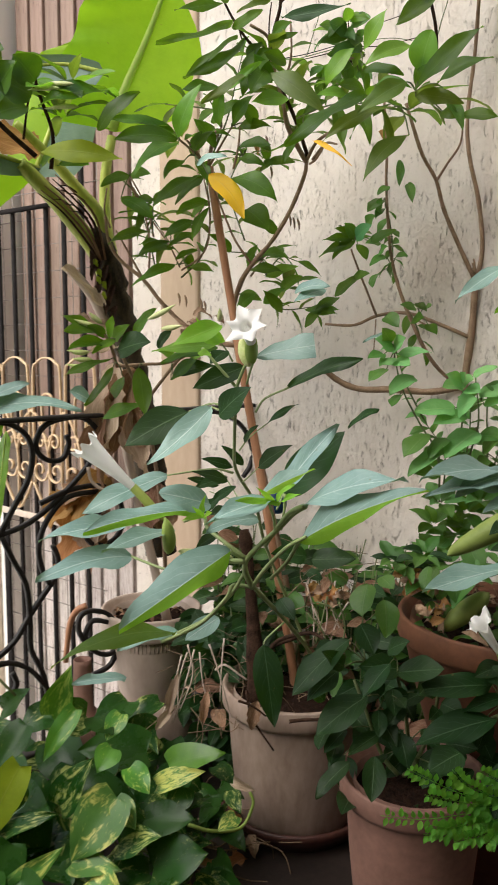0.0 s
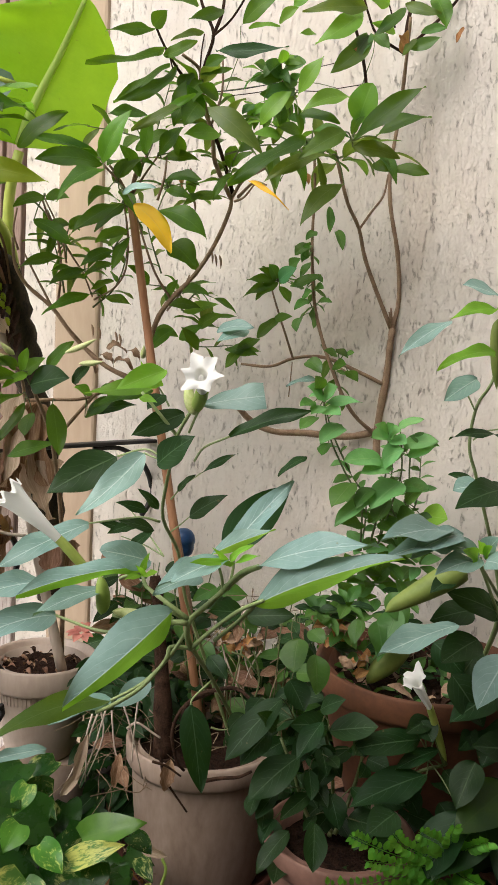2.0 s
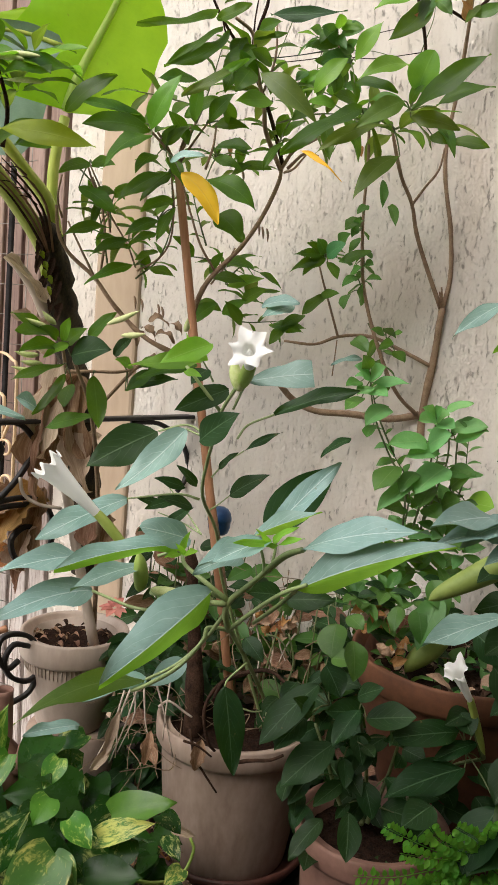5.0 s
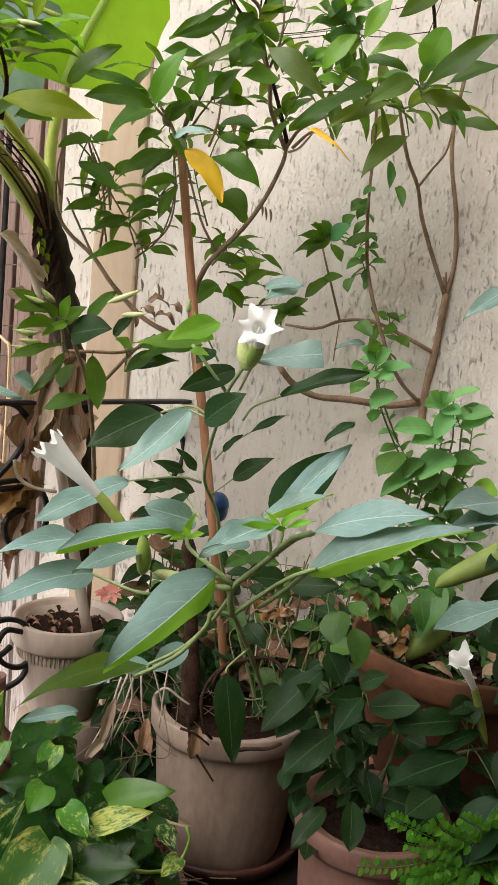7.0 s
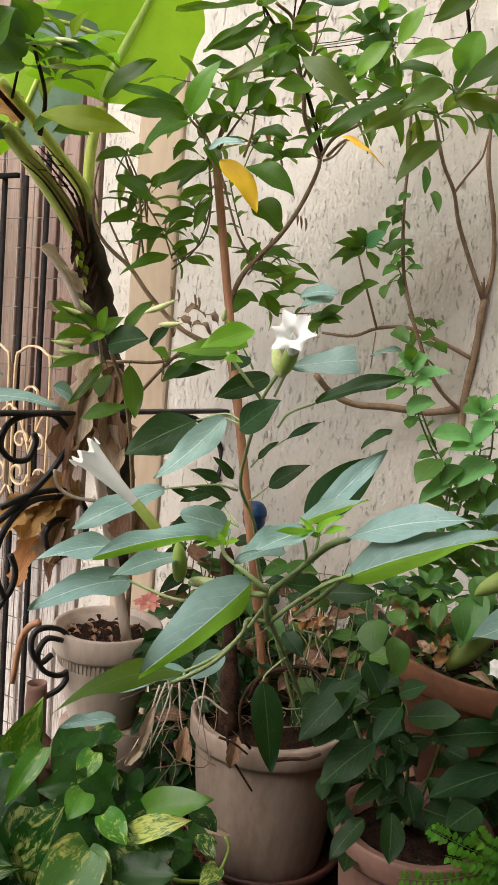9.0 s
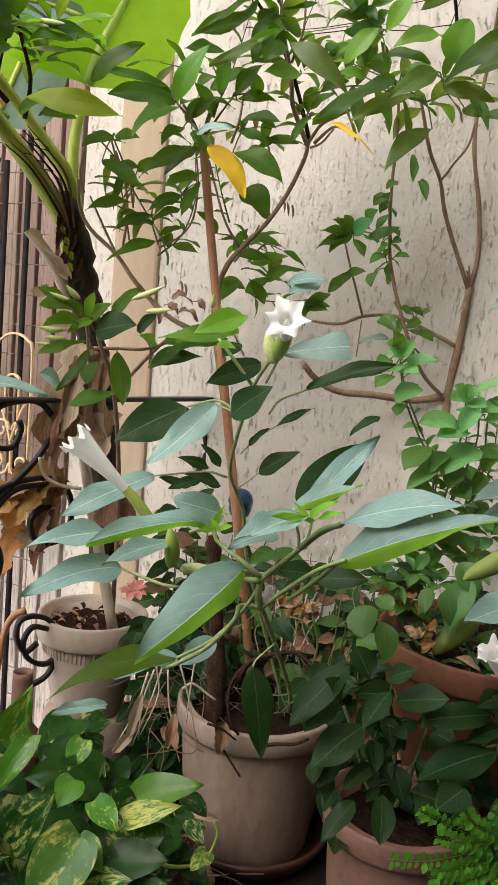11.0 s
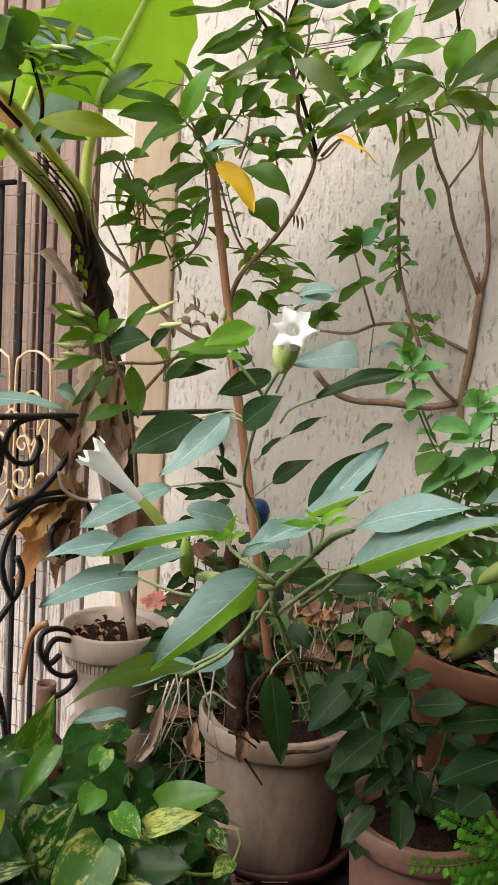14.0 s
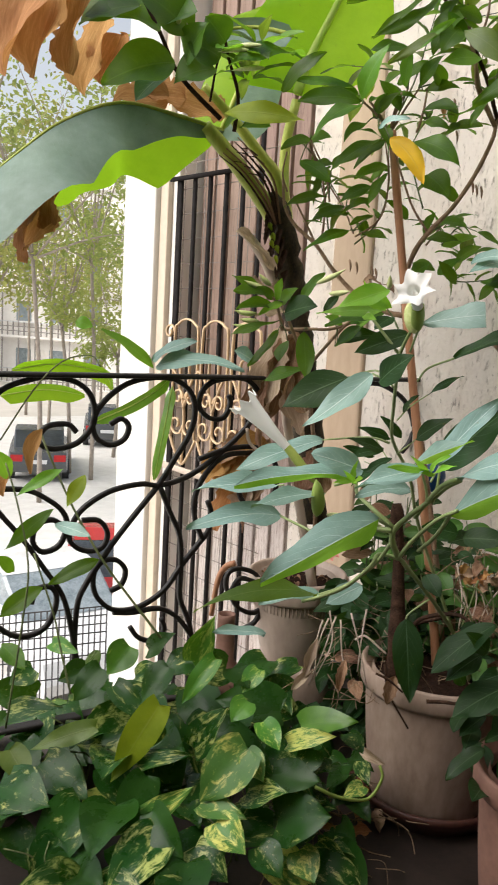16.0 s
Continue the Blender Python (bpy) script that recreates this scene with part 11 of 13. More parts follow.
for k in range(4):
    b = Vector((0.192, 1.820, 0.498)) + Vector((spread(rng, -0.012, 0.012), spread(rng, -0.012, 0.012), spread(rng, -0.01, 0.012)))
    a = spread(rng, 0, 6.28)
    leaf(scraps, DRY_LEAF if k % 2 else BARK, b, b + Vector((math.cos(a), math.sin(a), spread(rng, -0.6, 0.8))) * spread(rng, 0.018, 0.032), 0.02, spread(rng, 0.2, 1.0), 0.3, 0.8, wave=0.2, jag=0.25)
for k in range(4):
    b = Vector((0.212, 1.840, 0.524)) + Vector((spread(rng, -0.012, 0.012), spread(rng, -0.012, 0.012), spread(rng, -0.01, 0.012)))
    a = spread(rng, 0, 6.28)
    leaf(scraps, DRY_LEAF if k % 2 else BARK, b, b + Vector((math.cos(a), math.sin(a), spread(rng, -0.6, 0.8))) * spread(rng, 0.018, 0.032), 0.02, spread(rng, 0.2, 1.0), 0.3, 0.8, wave=0.2, jag=0.25)
tube('twig', [(0.040, 1.700, 0.408), (0.050, 1.680, 0.452), (0.075, 1.660, 0.481), (0.131, 1.640, 0.500), (0.159, 1.620, 0.491), (0.174, 1.600, 0.475)], 0.005, 0.0035, DARK_BARK, twigs)
tube('twig', [(0.089, 1.660, 0.296), (0.123, 1.660, 0.300), (0.156, 1.650, 0.306), (0.181, 1.640, 0.322)], 0.0045, 0.003, DARK_BARK, twigs)
tube('twig', [(-0.071, 1.700, 0.394), (-0.051, 1.700, 0.406), (-0.019, 1.700, 0.384), (-0.002, 1.700, 0.372)], 0.003, 0.002, PALE_STICK, twigs)
tube('strand', [(0.134, 1.800, 0.490), (0.173, 1.790, 0.444), (0.201, 1.780, 0.360)], 0.0026, 0.0016, TWIG, twigs, sides=5)
tube('strand', [(0.181, 1.800, 0.528), (0.170, 1.790, 0.482), (0.154, 1.780, 0.423)], 0.0026, 0.0016, TWIG, twigs, sides=5)
tube('strand', [(0.207, 1.800, 0.516), (0.221, 1.790, 0.457), (0.205, 1.780, 0.398)], 0.0026, 0.0016, TWIG, twigs, sides=5)
tube('strand', [(0.157, 1.800, 0.515), (0.187, 1.790, 0.507), (0.212, 1.780, 0.473)], 0.0026, 0.0016, TWIG, twigs, sides=5)
tube('strand', [(0.119, 1.800, 0.344), (0.143, 1.790, 0.342), (0.177, 1.780, 0.353)], 0.0026, 0.0016, TWIG, twigs, sides=5)
tube('strand', [(0.160, 1.800, 0.299), (0.181, 1.790, 0.329), (0.204, 1.780, 0.328)], 0.0026, 0.0016, TWIG, twigs, sides=5)
tube('tendril', [(0.130, 2.247, 1.844), (0.194, 2.184, 1.841), (0.266, 2.140, 1.846), (0.335, 2.073, 1.834), (0.387, 2.045, 1.819)], 0.0014, 0.0009, TWIG, climber, sides=5, steps=4)
tube('tendril', [(0.148, 2.232, 1.844), (0.161, 2.210, 1.887), (0.177, 2.210, 1.941), (0.172, 2.201, 1.994)], 0.0014, 0.0009, TWIG, climber, sides=5, steps=4)
tube('tendril', [(0.439, 2.005, 1.818), (0.444, 1.988, 1.848), (0.457, 1.991, 1.892), (0.454, 1.980, 1.929)], 0.0014, 0.0009, TWIG, climber, sides=5, steps=4)
tube('tendril', [(0.243, 2.158, 1.846), (0.234, 2.152, 1.805), (0.249, 2.153, 1.771)], 0.0014, 0.0009, TWIG, climber, sides=5, steps=4)
soil_bits = thing("soil_litter", (-0.262, 2.13, 0.365), "crumbled reddish brown husks on the soil of an ivory pot", "husks")
rng = random.Random(91)
for i in range(46):
    a, r = spread(rng, 0, 6.28), 0.105 * math.sqrt(rng.random())
    b = Vector((-0.262 + math.cos(a) * r, 2.13 + math.sin(a) * r, 0.368 + 0.006 * rng.random()))
    h = spread(rng, 0, 6.28)
    d = Vector((math.cos(h), math.sin(h), spread(rng, -0.1, 0.5))).normalized() * spread(rng, 0.010, 0.026)
    leaf(soil_bits, SHEATH if i % 3 else DARK_BARK, b, b + d, d.length * spread(rng, 0.35, 0.6), 0.1, 0.3, 0.6)


tube('twig', [(-0.325, 2.000, 1.501), (-0.289, 1.980, 1.489), (-0.271, 1.990, 1.448), (-0.236, 2.000, 1.395), (-0.192, 2.010, 1.332), (-0.170, 2.030, 1.284)], 0.0025, 0.0018, BARK, jasmine, sides=7, bumpy=0.1)
tube('twig', [(-0.337, 2.020, 1.377), (-0.347, 2.000, 1.415), (-0.340, 2.000, 1.466)], 0.0025, 0.0018, BARK, jasmine, sides=7, bumpy=0.1)
tube('twig', [(-0.167, 2.040, 1.278), (-0.120, 2.030, 1.309), (-0.098, 2.000, 1.348), (-0.095, 1.980, 1.418), (-0.108, 1.960, 1.487)], 0.0025, 0.0018, BARK, jasmine, sides=7, bumpy=0.1)
tube('twig', [(-0.230, 2.000, 1.353), (-0.245, 2.000, 1.419), (-0.282, 1.980, 1.491)], 0.0025, 0.0018, BARK, jasmine, sides=7, bumpy=0.1)
tube('twig', [(-0.098, 1.930, 1.500), (-0.129, 1.900, 1.529), (-0.156, 1.880, 1.549)], 0.0035, 0.0025, BARK, jasmine, sides=7, bumpy=0.1)
tube('twig', [(-0.096, 1.930, 1.500), (-0.083, 1.920, 1.548), (-0.064, 1.920, 1.588)], 0.003, 0.002, BARK, jasmine, sides=7, bumpy=0.1)
tube('twig', [(-0.094, 1.930, 1.499), (-0.069, 1.930, 1.544), (-0.039, 1.920, 1.590)], 0.003, 0.002, BARK, jasmine, sides=7, bumpy=0.1)
tube('twig', [(0.130, 1.950, 1.517), (0.086, 1.920, 1.586), (0.075, 1.900, 1.630), (0.048, 1.900, 1.725), (0.040, 1.900, 1.773), (-0.000, 1.880, 1.792)], 0.0055, 0.0035, BARK, jasmine, sides=7, bumpy=0.1)
tube('twig', [(0.072, 1.900, 1.663), (0.091, 1.900, 1.732), (0.089, 1.900, 1.808)], 0.003, 0.002, BARK, jasmine, sides=7, bumpy=0.1)
tube('twig', [(0.146, 1.950, 1.523), (0.171, 1.900, 1.547), (0.192, 1.860, 1.536)], 0.004, 0.002, BARK, jasmine, sides=7, bumpy=0.1)
tube('twig', [(0.139, 1.950, 1.513), (0.150, 1.900, 1.513), (0.165, 1.860, 1.534)], 0.003, 0.002, BARK, jasmine, sides=7, bumpy=0.1)
tube('twig', [(0.003, 2.030, 1.263), (0.032, 2.030, 1.304), (0.052, 2.020, 1.349)], 0.0025, 0.0018, BARK, jasmine, sides=7, bumpy=0.1)
tube('leaf_stalk', [(-0.156, 1.880, 1.549), (-0.158, 1.870, 1.553), (-0.160, 1.860, 1.545)], 0.0018, 0.0013, TWIG, jasmine, sides=6, steps=3)
tube('leaf_stalk', [(-0.123, 1.900, 1.519), (-0.107, 1.880, 1.500), (-0.091, 1.860, 1.469)], 0.0018, 0.0013, TWIG, jasmine, sides=6, steps=3)
tube('leaf_stalk', [(-0.156, 1.880, 1.549), (-0.156, 1.860, 1.547), (-0.155, 1.840, 1.533)], 0.0018, 0.0013, TWIG, jasmine, sides=6, steps=3)
tube('leaf_stalk', [(-0.156, 1.880, 1.549), (-0.163, 1.880, 1.562), (-0.170, 1.880, 1.564)], 0.0018, 0.0013, TWIG, jasmine, sides=6, steps=3)
tube('leaf_stalk', [(-0.156, 1.880, 1.549), (-0.158, 1.870, 1.554), (-0.159, 1.860, 1.548)], 0.0018, 0.0013, TWIG, jasmine, sides=6, steps=3)
tube('leaf_stalk', [(-0.064, 1.920, 1.586), (-0.066, 1.910, 1.591), (-0.068, 1.900, 1.584)], 0.0018, 0.0013, TWIG, jasmine, sides=6, steps=3)
tube('leaf_stalk', [(-0.041, 1.920, 1.589), (-0.040, 1.910, 1.593), (-0.040, 1.900, 1.585)], 0.0018, 0.0013, TWIG, jasmine, sides=6, steps=3)
tube('leaf_stalk', [(-0.064, 1.920, 1.586), (-0.064, 1.910, 1.631), (-0.065, 1.900, 1.664)], 0.0018, 0.0013, TWIG, jasmine, sides=6, steps=3)
tube('leaf_stalk', [(-0.064, 1.920, 1.586), (-0.078, 1.910, 1.621), (-0.093, 1.900, 1.643)], 0.0018, 0.0013, TWIG, jasmine, sides=6, steps=3)
tube('leaf_stalk', [(0.048, 1.900, 1.725), (0.046, 1.890, 1.740), (0.044, 1.880, 1.742)], 0.0018, 0.0013, TWIG, jasmine, sides=6, steps=3)
tube('leaf_stalk', [(-0.123, 1.900, 1.519), (-0.119, 1.870, 1.508), (-0.115, 1.840, 1.485)], 0.0018, 0.0013, TWIG, jasmine, sides=6, steps=3)
tube('leaf_stalk', [(-0.016, 1.920, 1.521), (-0.021, 1.890, 1.528), (-0.026, 1.860, 1.524)], 0.0018, 0.0013, TWIG, jasmine, sides=6, steps=3)
tube('leaf_stalk', [(-0.016, 1.920, 1.521), (-0.028, 1.880, 1.496), (-0.041, 1.840, 1.459)], 0.0018, 0.0013, TWIG, jasmine, sides=6, steps=3)
tube('leaf_stalk', [(-0.109, 1.960, 1.488), (-0.111, 1.940, 1.491), (-0.114, 1.920, 1.481)], 0.0018, 0.0013, TWIG, jasmine, sides=6, steps=3)
tube('leaf_stalk', [(-0.127, 2.000, 1.392), (-0.112, 1.980, 1.417), (-0.098, 1.960, 1.430)], 0.0018, 0.0013, TWIG, jasmine, sides=6, steps=3)
tube('leaf_stalk', [(-0.127, 2.000, 1.392), (-0.110, 1.970, 1.408), (-0.094, 1.940, 1.412)], 0.0018, 0.0013, TWIG, jasmine, sides=6, steps=3)
tube('leaf_stalk', [(-0.127, 2.000, 1.392), (-0.126, 1.980, 1.395), (-0.125, 1.960, 1.386)], 0.0018, 0.0013, TWIG, jasmine, sides=6, steps=3)
tube('leaf_stalk', [(-0.127, 2.000, 1.392), (-0.128, 1.990, 1.381), (-0.130, 1.980, 1.358)], 0.0018, 0.0013, TWIG, jasmine, sides=6, steps=3)
tube('leaf_stalk', [(-0.172, 2.020, 1.289), (-0.148, 2.000, 1.310), (-0.124, 1.980, 1.319)], 0.0018, 0.0013, TWIG, jasmine, sides=6, steps=3)
tube('leaf_stalk', [(-0.233, 2.000, 1.396), (-0.231, 1.990, 1.384), (-0.229, 1.980, 1.361)], 0.0018, 0.0013, TWIG, jasmine, sides=6, steps=3)
tube('leaf_stalk', [(-0.282, 1.980, 1.492), (-0.292, 1.970, 1.470), (-0.301, 1.960, 1.435)], 0.0018, 0.0013, TWIG, jasmine, sides=6, steps=3)
tube('leaf_stalk', [(-0.282, 1.980, 1.492), (-0.281, 1.970, 1.496), (-0.280, 1.960, 1.488)], 0.0018, 0.0013, TWIG, jasmine, sides=6, steps=3)
tube('leaf_stalk', [(-0.282, 1.980, 1.492), (-0.280, 1.970, 1.497), (-0.277, 1.960, 1.490)], 0.0018, 0.0013, TWIG, jasmine, sides=6, steps=3)
tube('leaf_stalk', [(-0.190, 2.000, 1.337), (-0.185, 1.990, 1.344), (-0.181, 1.980, 1.340)], 0.0018, 0.0013, TWIG, jasmine, sides=6, steps=3)
tube('leaf_stalk', [(-0.172, 2.020, 1.289), (-0.174, 2.010, 1.294), (-0.175, 2.000, 1.288)], 0.0018, 0.0013, TWIG, jasmine, sides=6, steps=3)
tube('leaf_stalk', [(-0.172, 2.020, 1.289), (-0.158, 2.010, 1.292), (-0.143, 2.000, 1.283)], 0.0018, 0.0013, TWIG, jasmine, sides=6, steps=3)
tube('leaf_stalk', [(-0.233, 2.000, 1.396), (-0.254, 2.000, 1.420), (-0.274, 2.000, 1.433)], 0.0018, 0.0013, TWIG, jasmine, sides=6, steps=3)
tube('leaf_stalk', [(-0.190, 2.000, 1.337), (-0.189, 2.000, 1.353), (-0.189, 2.000, 1.358)], 0.0018, 0.0013, TWIG, jasmine, sides=6, steps=3)
tube('leaf_stalk', [(-0.190, 2.000, 1.337), (-0.187, 2.000, 1.337), (-0.184, 2.000, 1.325)], 0.0018, 0.0013, TWIG, jasmine, sides=6, steps=3)
tube('leaf_stalk', [(-0.233, 2.000, 1.396), (-0.230, 1.990, 1.417), (-0.227, 1.980, 1.427)], 0.0018, 0.0013, TWIG, jasmine, sides=6, steps=3)
tube('leaf_stalk', [(-0.127, 2.000, 1.392), (-0.132, 2.000, 1.401), (-0.138, 2.000, 1.399)], 0.0018, 0.0013, TWIG, jasmine, sides=6, steps=3)
tube('leaf_stalk', [(-0.109, 1.960, 1.488), (-0.085, 1.980, 1.471), (-0.062, 2.000, 1.442)], 0.0018, 0.0013, TWIG, jasmine, sides=6, steps=3)
tube('leaf_stalk', [(-0.123, 1.900, 1.519), (-0.124, 1.900, 1.530), (-0.124, 1.900, 1.530)], 0.0018, 0.0013, TWIG, jasmine, sides=6, steps=3)
tube('leaf_stalk', [(-0.123, 1.900, 1.519), (-0.128, 1.910, 1.528), (-0.132, 1.920, 1.525)], 0.0018, 0.0013, TWIG, jasmine, sides=6, steps=3)
tube('leaf_stalk', [(-0.123, 1.900, 1.519), (-0.133, 1.870, 1.514), (-0.142, 1.840, 1.497)], 0.0018, 0.0013, TWIG, jasmine, sides=6, steps=3)
tube('leaf_stalk', [(-0.123, 1.900, 1.519), (-0.123, 1.900, 1.519), (-0.122, 1.900, 1.508)], 0.0018, 0.0013, TWIG, jasmine, sides=6, steps=3)
tube('leaf_stalk', [(-0.064, 1.920, 1.586), (-0.070, 1.920, 1.570), (-0.077, 1.920, 1.541)], 0.0018, 0.0013, TWIG, jasmine, sides=6, steps=3)
tube('leaf_stalk', [(-0.064, 1.920, 1.586), (-0.075, 1.925, 1.598), (-0.087, 1.930, 1.598)], 0.0018, 0.0013, TWIG, jasmine, sides=6, steps=3)
tube('leaf_stalk', [(-0.041, 1.920, 1.589), (-0.014, 1.920, 1.597), (0.013, 1.920, 1.592)], 0.0018, 0.0013, TWIG, jasmine, sides=6, steps=3)
tube('leaf_stalk', [(-0.041, 1.920, 1.589), (-0.036, 1.925, 1.594), (-0.032, 1.930, 1.586)], 0.0018, 0.0013, TWIG, jasmine, sides=6, steps=3)
tube('leaf_stalk', [(-0.016, 1.920, 1.521), (-0.008, 1.920, 1.542), (-0.001, 1.920, 1.551)], 0.0018, 0.0013, TWIG, jasmine, sides=6, steps=3)
tube('leaf_stalk', [(0.038, 1.950, 1.509), (0.037, 1.945, 1.515), (0.036, 1.940, 1.509)], 0.0018, 0.0013, TWIG, jasmine, sides=6, steps=3)
tube('leaf_stalk', [(0.038, 1.950, 1.509), (0.030, 1.950, 1.506), (0.021, 1.950, 1.491)], 0.0018, 0.0013, TWIG, jasmine, sides=6, steps=3)
tube('leaf_stalk', [(-0.016, 1.920, 1.521), (-0.020, 1.910, 1.524), (-0.024, 1.900, 1.515)], 0.0018, 0.0013, TWIG, jasmine, sides=6, steps=3)
tube('leaf_stalk', [(0.032, 2.030, 1.304), (0.029, 2.015, 1.315), (0.027, 2.000, 1.313)], 0.0018, 0.0013, TWIG, jasmine, sides=6, steps=3)
tube('leaf_stalk', [(0.032, 2.030, 1.304), (0.014, 2.015, 1.301), (-0.003, 2.000, 1.285)], 0.0018, 0.0013, TWIG, jasmine, sides=6, steps=3)
tube('leaf_stalk', [(0.032, 2.030, 1.304), (0.014, 2.025, 1.297), (-0.003, 2.020, 1.277)], 0.0018, 0.0013, TWIG, jasmine, sides=6, steps=3)
tube('leaf_stalk', [(0.032, 2.030, 1.304), (0.036, 2.025, 1.289), (0.041, 2.020, 1.261)], 0.0018, 0.0013, TWIG, jasmine, sides=6, steps=3)
tube('leaf_stalk', [(0.032, 2.030, 1.304), (0.051, 2.005, 1.338), (0.070, 1.980, 1.359)], 0.0018, 0.0013, TWIG, jasmine, sides=6, steps=3)
tube('leaf_stalk', [(0.032, 2.030, 1.304), (-0.006, 2.015, 1.317), (-0.043, 2.000, 1.318)], 0.0018, 0.0013, TWIG, jasmine, sides=6, steps=3)
tube('leaf_stalk', [(0.335, 1.720, 1.607), (0.338, 1.710, 1.629), (0.341, 1.700, 1.639)], 0.0018, 0.0013, TWIG, jasmine, sides=6, steps=3)
tube('leaf_stalk', [(0.335, 1.720, 1.607), (0.322, 1.700, 1.616), (0.309, 1.680, 1.613)], 0.0018, 0.0013, TWIG, jasmine, sides=6, steps=3)
tube('leaf_stalk', [(0.260, 1.760, 1.573), (0.244, 1.720, 1.587), (0.229, 1.680, 1.589)], 0.0018, 0.0013, TWIG, jasmine, sides=6, steps=3)
tube('leaf_stalk', [(0.315, 1.740, 1.572), (0.302, 1.720, 1.578), (0.290, 1.700, 1.572)], 0.0018, 0.0013, TWIG, jasmine, sides=6, steps=3)
tube('leaf_stalk', [(0.315, 1.740, 1.572), (0.319, 1.730, 1.553), (0.324, 1.720, 1.522)], 0.0018, 0.0013, TWIG, jasmine, sides=6, steps=3)
tube('leaf_stalk', [(0.335, 1.720, 1.607), (0.330, 1.700, 1.609), (0.325, 1.680, 1.599)], 0.0018, 0.0013, TWIG, jasmine, sides=6, steps=3)
tube('leaf_stalk', [(0.335, 1.720, 1.607), (0.351, 1.690, 1.611), (0.366, 1.660, 1.604)], 0.0018, 0.0013, TWIG, jasmine, sides=6, steps=3)
tube('leaf_stalk', [(0.335, 1.720, 1.607), (0.333, 1.710, 1.605), (0.331, 1.700, 1.591)], 0.0018, 0.0013, TWIG, jasmine, sides=6, steps=3)
tube('leaf_stalk', [(0.335, 1.720, 1.607), (0.367, 1.740, 1.599), (0.399, 1.760, 1.580)], 0.0018, 0.0013, TWIG, jasmine, sides=6, steps=3)
tube('leaf_stalk', [(0.092, 1.900, 1.648), (0.088, 1.875, 1.644), (0.085, 1.850, 1.628)], 0.0018, 0.0013, TWIG, jasmine, sides=6, steps=3)
tube('leaf_stalk', [(0.238, 1.840, 1.722), (0.241, 1.830, 1.727), (0.243, 1.820, 1.720)], 0.0018, 0.0013, TWIG, jasmine, sides=6, steps=3)
tube('leaf_stalk', [(0.117, 1.920, 1.567), (0.116, 1.890, 1.566), (0.115, 1.860, 1.553)], 0.0018, 0.0013, TWIG, jasmine, sides=6, steps=3)
tube('leaf_stalk', [(0.117, 1.920, 1.567), (0.116, 1.890, 1.573), (0.115, 1.860, 1.567)], 0.0018, 0.0013, TWIG, jasmine, sides=6, steps=3)
tube('leaf_stalk', [(0.117, 1.920, 1.567), (0.116, 1.850, 1.580), (0.114, 1.780, 1.580)], 0.0018, 0.0013, TWIG, jasmine, sides=6, steps=3)
tube('leaf_stalk', [(0.260, 1.760, 1.573), (0.246, 1.750, 1.598), (0.232, 1.740, 1.612)], 0.0018, 0.0013, TWIG, jasmine, sides=6, steps=3)
tube('leaf_stalk', [(0.260, 1.760, 1.573), (0.256, 1.740, 1.602), (0.253, 1.720, 1.620)], 0.0018, 0.0013, TWIG, jasmine, sides=6, steps=3)
tube('leaf_stalk', [(0.335, 1.720, 1.607), (0.335, 1.720, 1.620), (0.334, 1.720, 1.621)], 0.0018, 0.0013, TWIG, jasmine, sides=6, steps=3)
tube('leaf_stalk', [(0.048, 1.900, 1.725), (0.034, 1.900, 1.750), (0.021, 1.900, 1.763)], 0.0018, 0.0013, TWIG, jasmine, sides=6, steps=3)
tube('leaf_stalk', [(0.048, 1.900, 1.725), (0.047, 1.890, 1.753), (0.046, 1.880, 1.768)], 0.0018, 0.0013, TWIG, jasmine, sides=6, steps=3)
tube('leaf_stalk', [(0.048, 1.900, 1.725), (0.063, 1.880, 1.721), (0.078, 1.860, 1.704)], 0.0018, 0.0013, TWIG, jasmine, sides=6, steps=3)
tube('leaf_stalk', [(0.238, 1.840, 1.722), (0.237, 1.810, 1.700), (0.235, 1.780, 1.665)], 0.0018, 0.0013, TWIG, jasmine, sides=6, steps=3)
tube('leaf_stalk', [(0.260, 1.760, 1.573), (0.232, 1.780, 1.604), (0.204, 1.800, 1.624)], 0.0018, 0.0013, TWIG, jasmine, sides=6, steps=3)
tube('twig', [(0.244, 1.860, 1.729), (0.219, 1.870, 1.760), (0.207, 1.880, 1.801)], 0.0024, 0.0016, BARK, climber, sides=7, bumpy=0.1)
tube('twig', [(0.244, 1.860, 1.725), (0.200, 1.880, 1.713), (0.172, 1.900, 1.699)], 0.0024, 0.0016, BARK, climber, sides=7, bumpy=0.1)
tube('twig', [(0.390, 1.900, 1.153), (0.407, 1.880, 1.142)], 0.0024, 0.0016, BARK, climber, sides=7, bumpy=0.1)
tube('twig', [(0.534, 1.950, 1.258), (0.524, 1.940, 1.298)], 0.003, 0.002, BARK, climber, sides=7, bumpy=0.1)
tube('leaf_stalk', [(0.205, 1.870, 1.789), (0.204, 1.865, 1.798), (0.202, 1.860, 1.794)], 0.0014, 0.0010, TWIG, climber, sides=6, steps=3)
tube('leaf_stalk', [(0.205, 1.870, 1.789), (0.206, 1.865, 1.789), (0.206, 1.860, 1.776)], 0.0014, 0.0010, TWIG, climber, sides=6, steps=3)
tube('leaf_stalk', [(0.205, 1.870, 1.789), (0.211, 1.865, 1.800), (0.217, 1.860, 1.798)], 0.0014, 0.0010, TWIG, climber, sides=6, steps=3)
tube('leaf_stalk', [(0.205, 1.870, 1.789), (0.201, 1.875, 1.780), (0.196, 1.880, 1.758)], 0.0014, 0.0010, TWIG, climber, sides=6, steps=3)
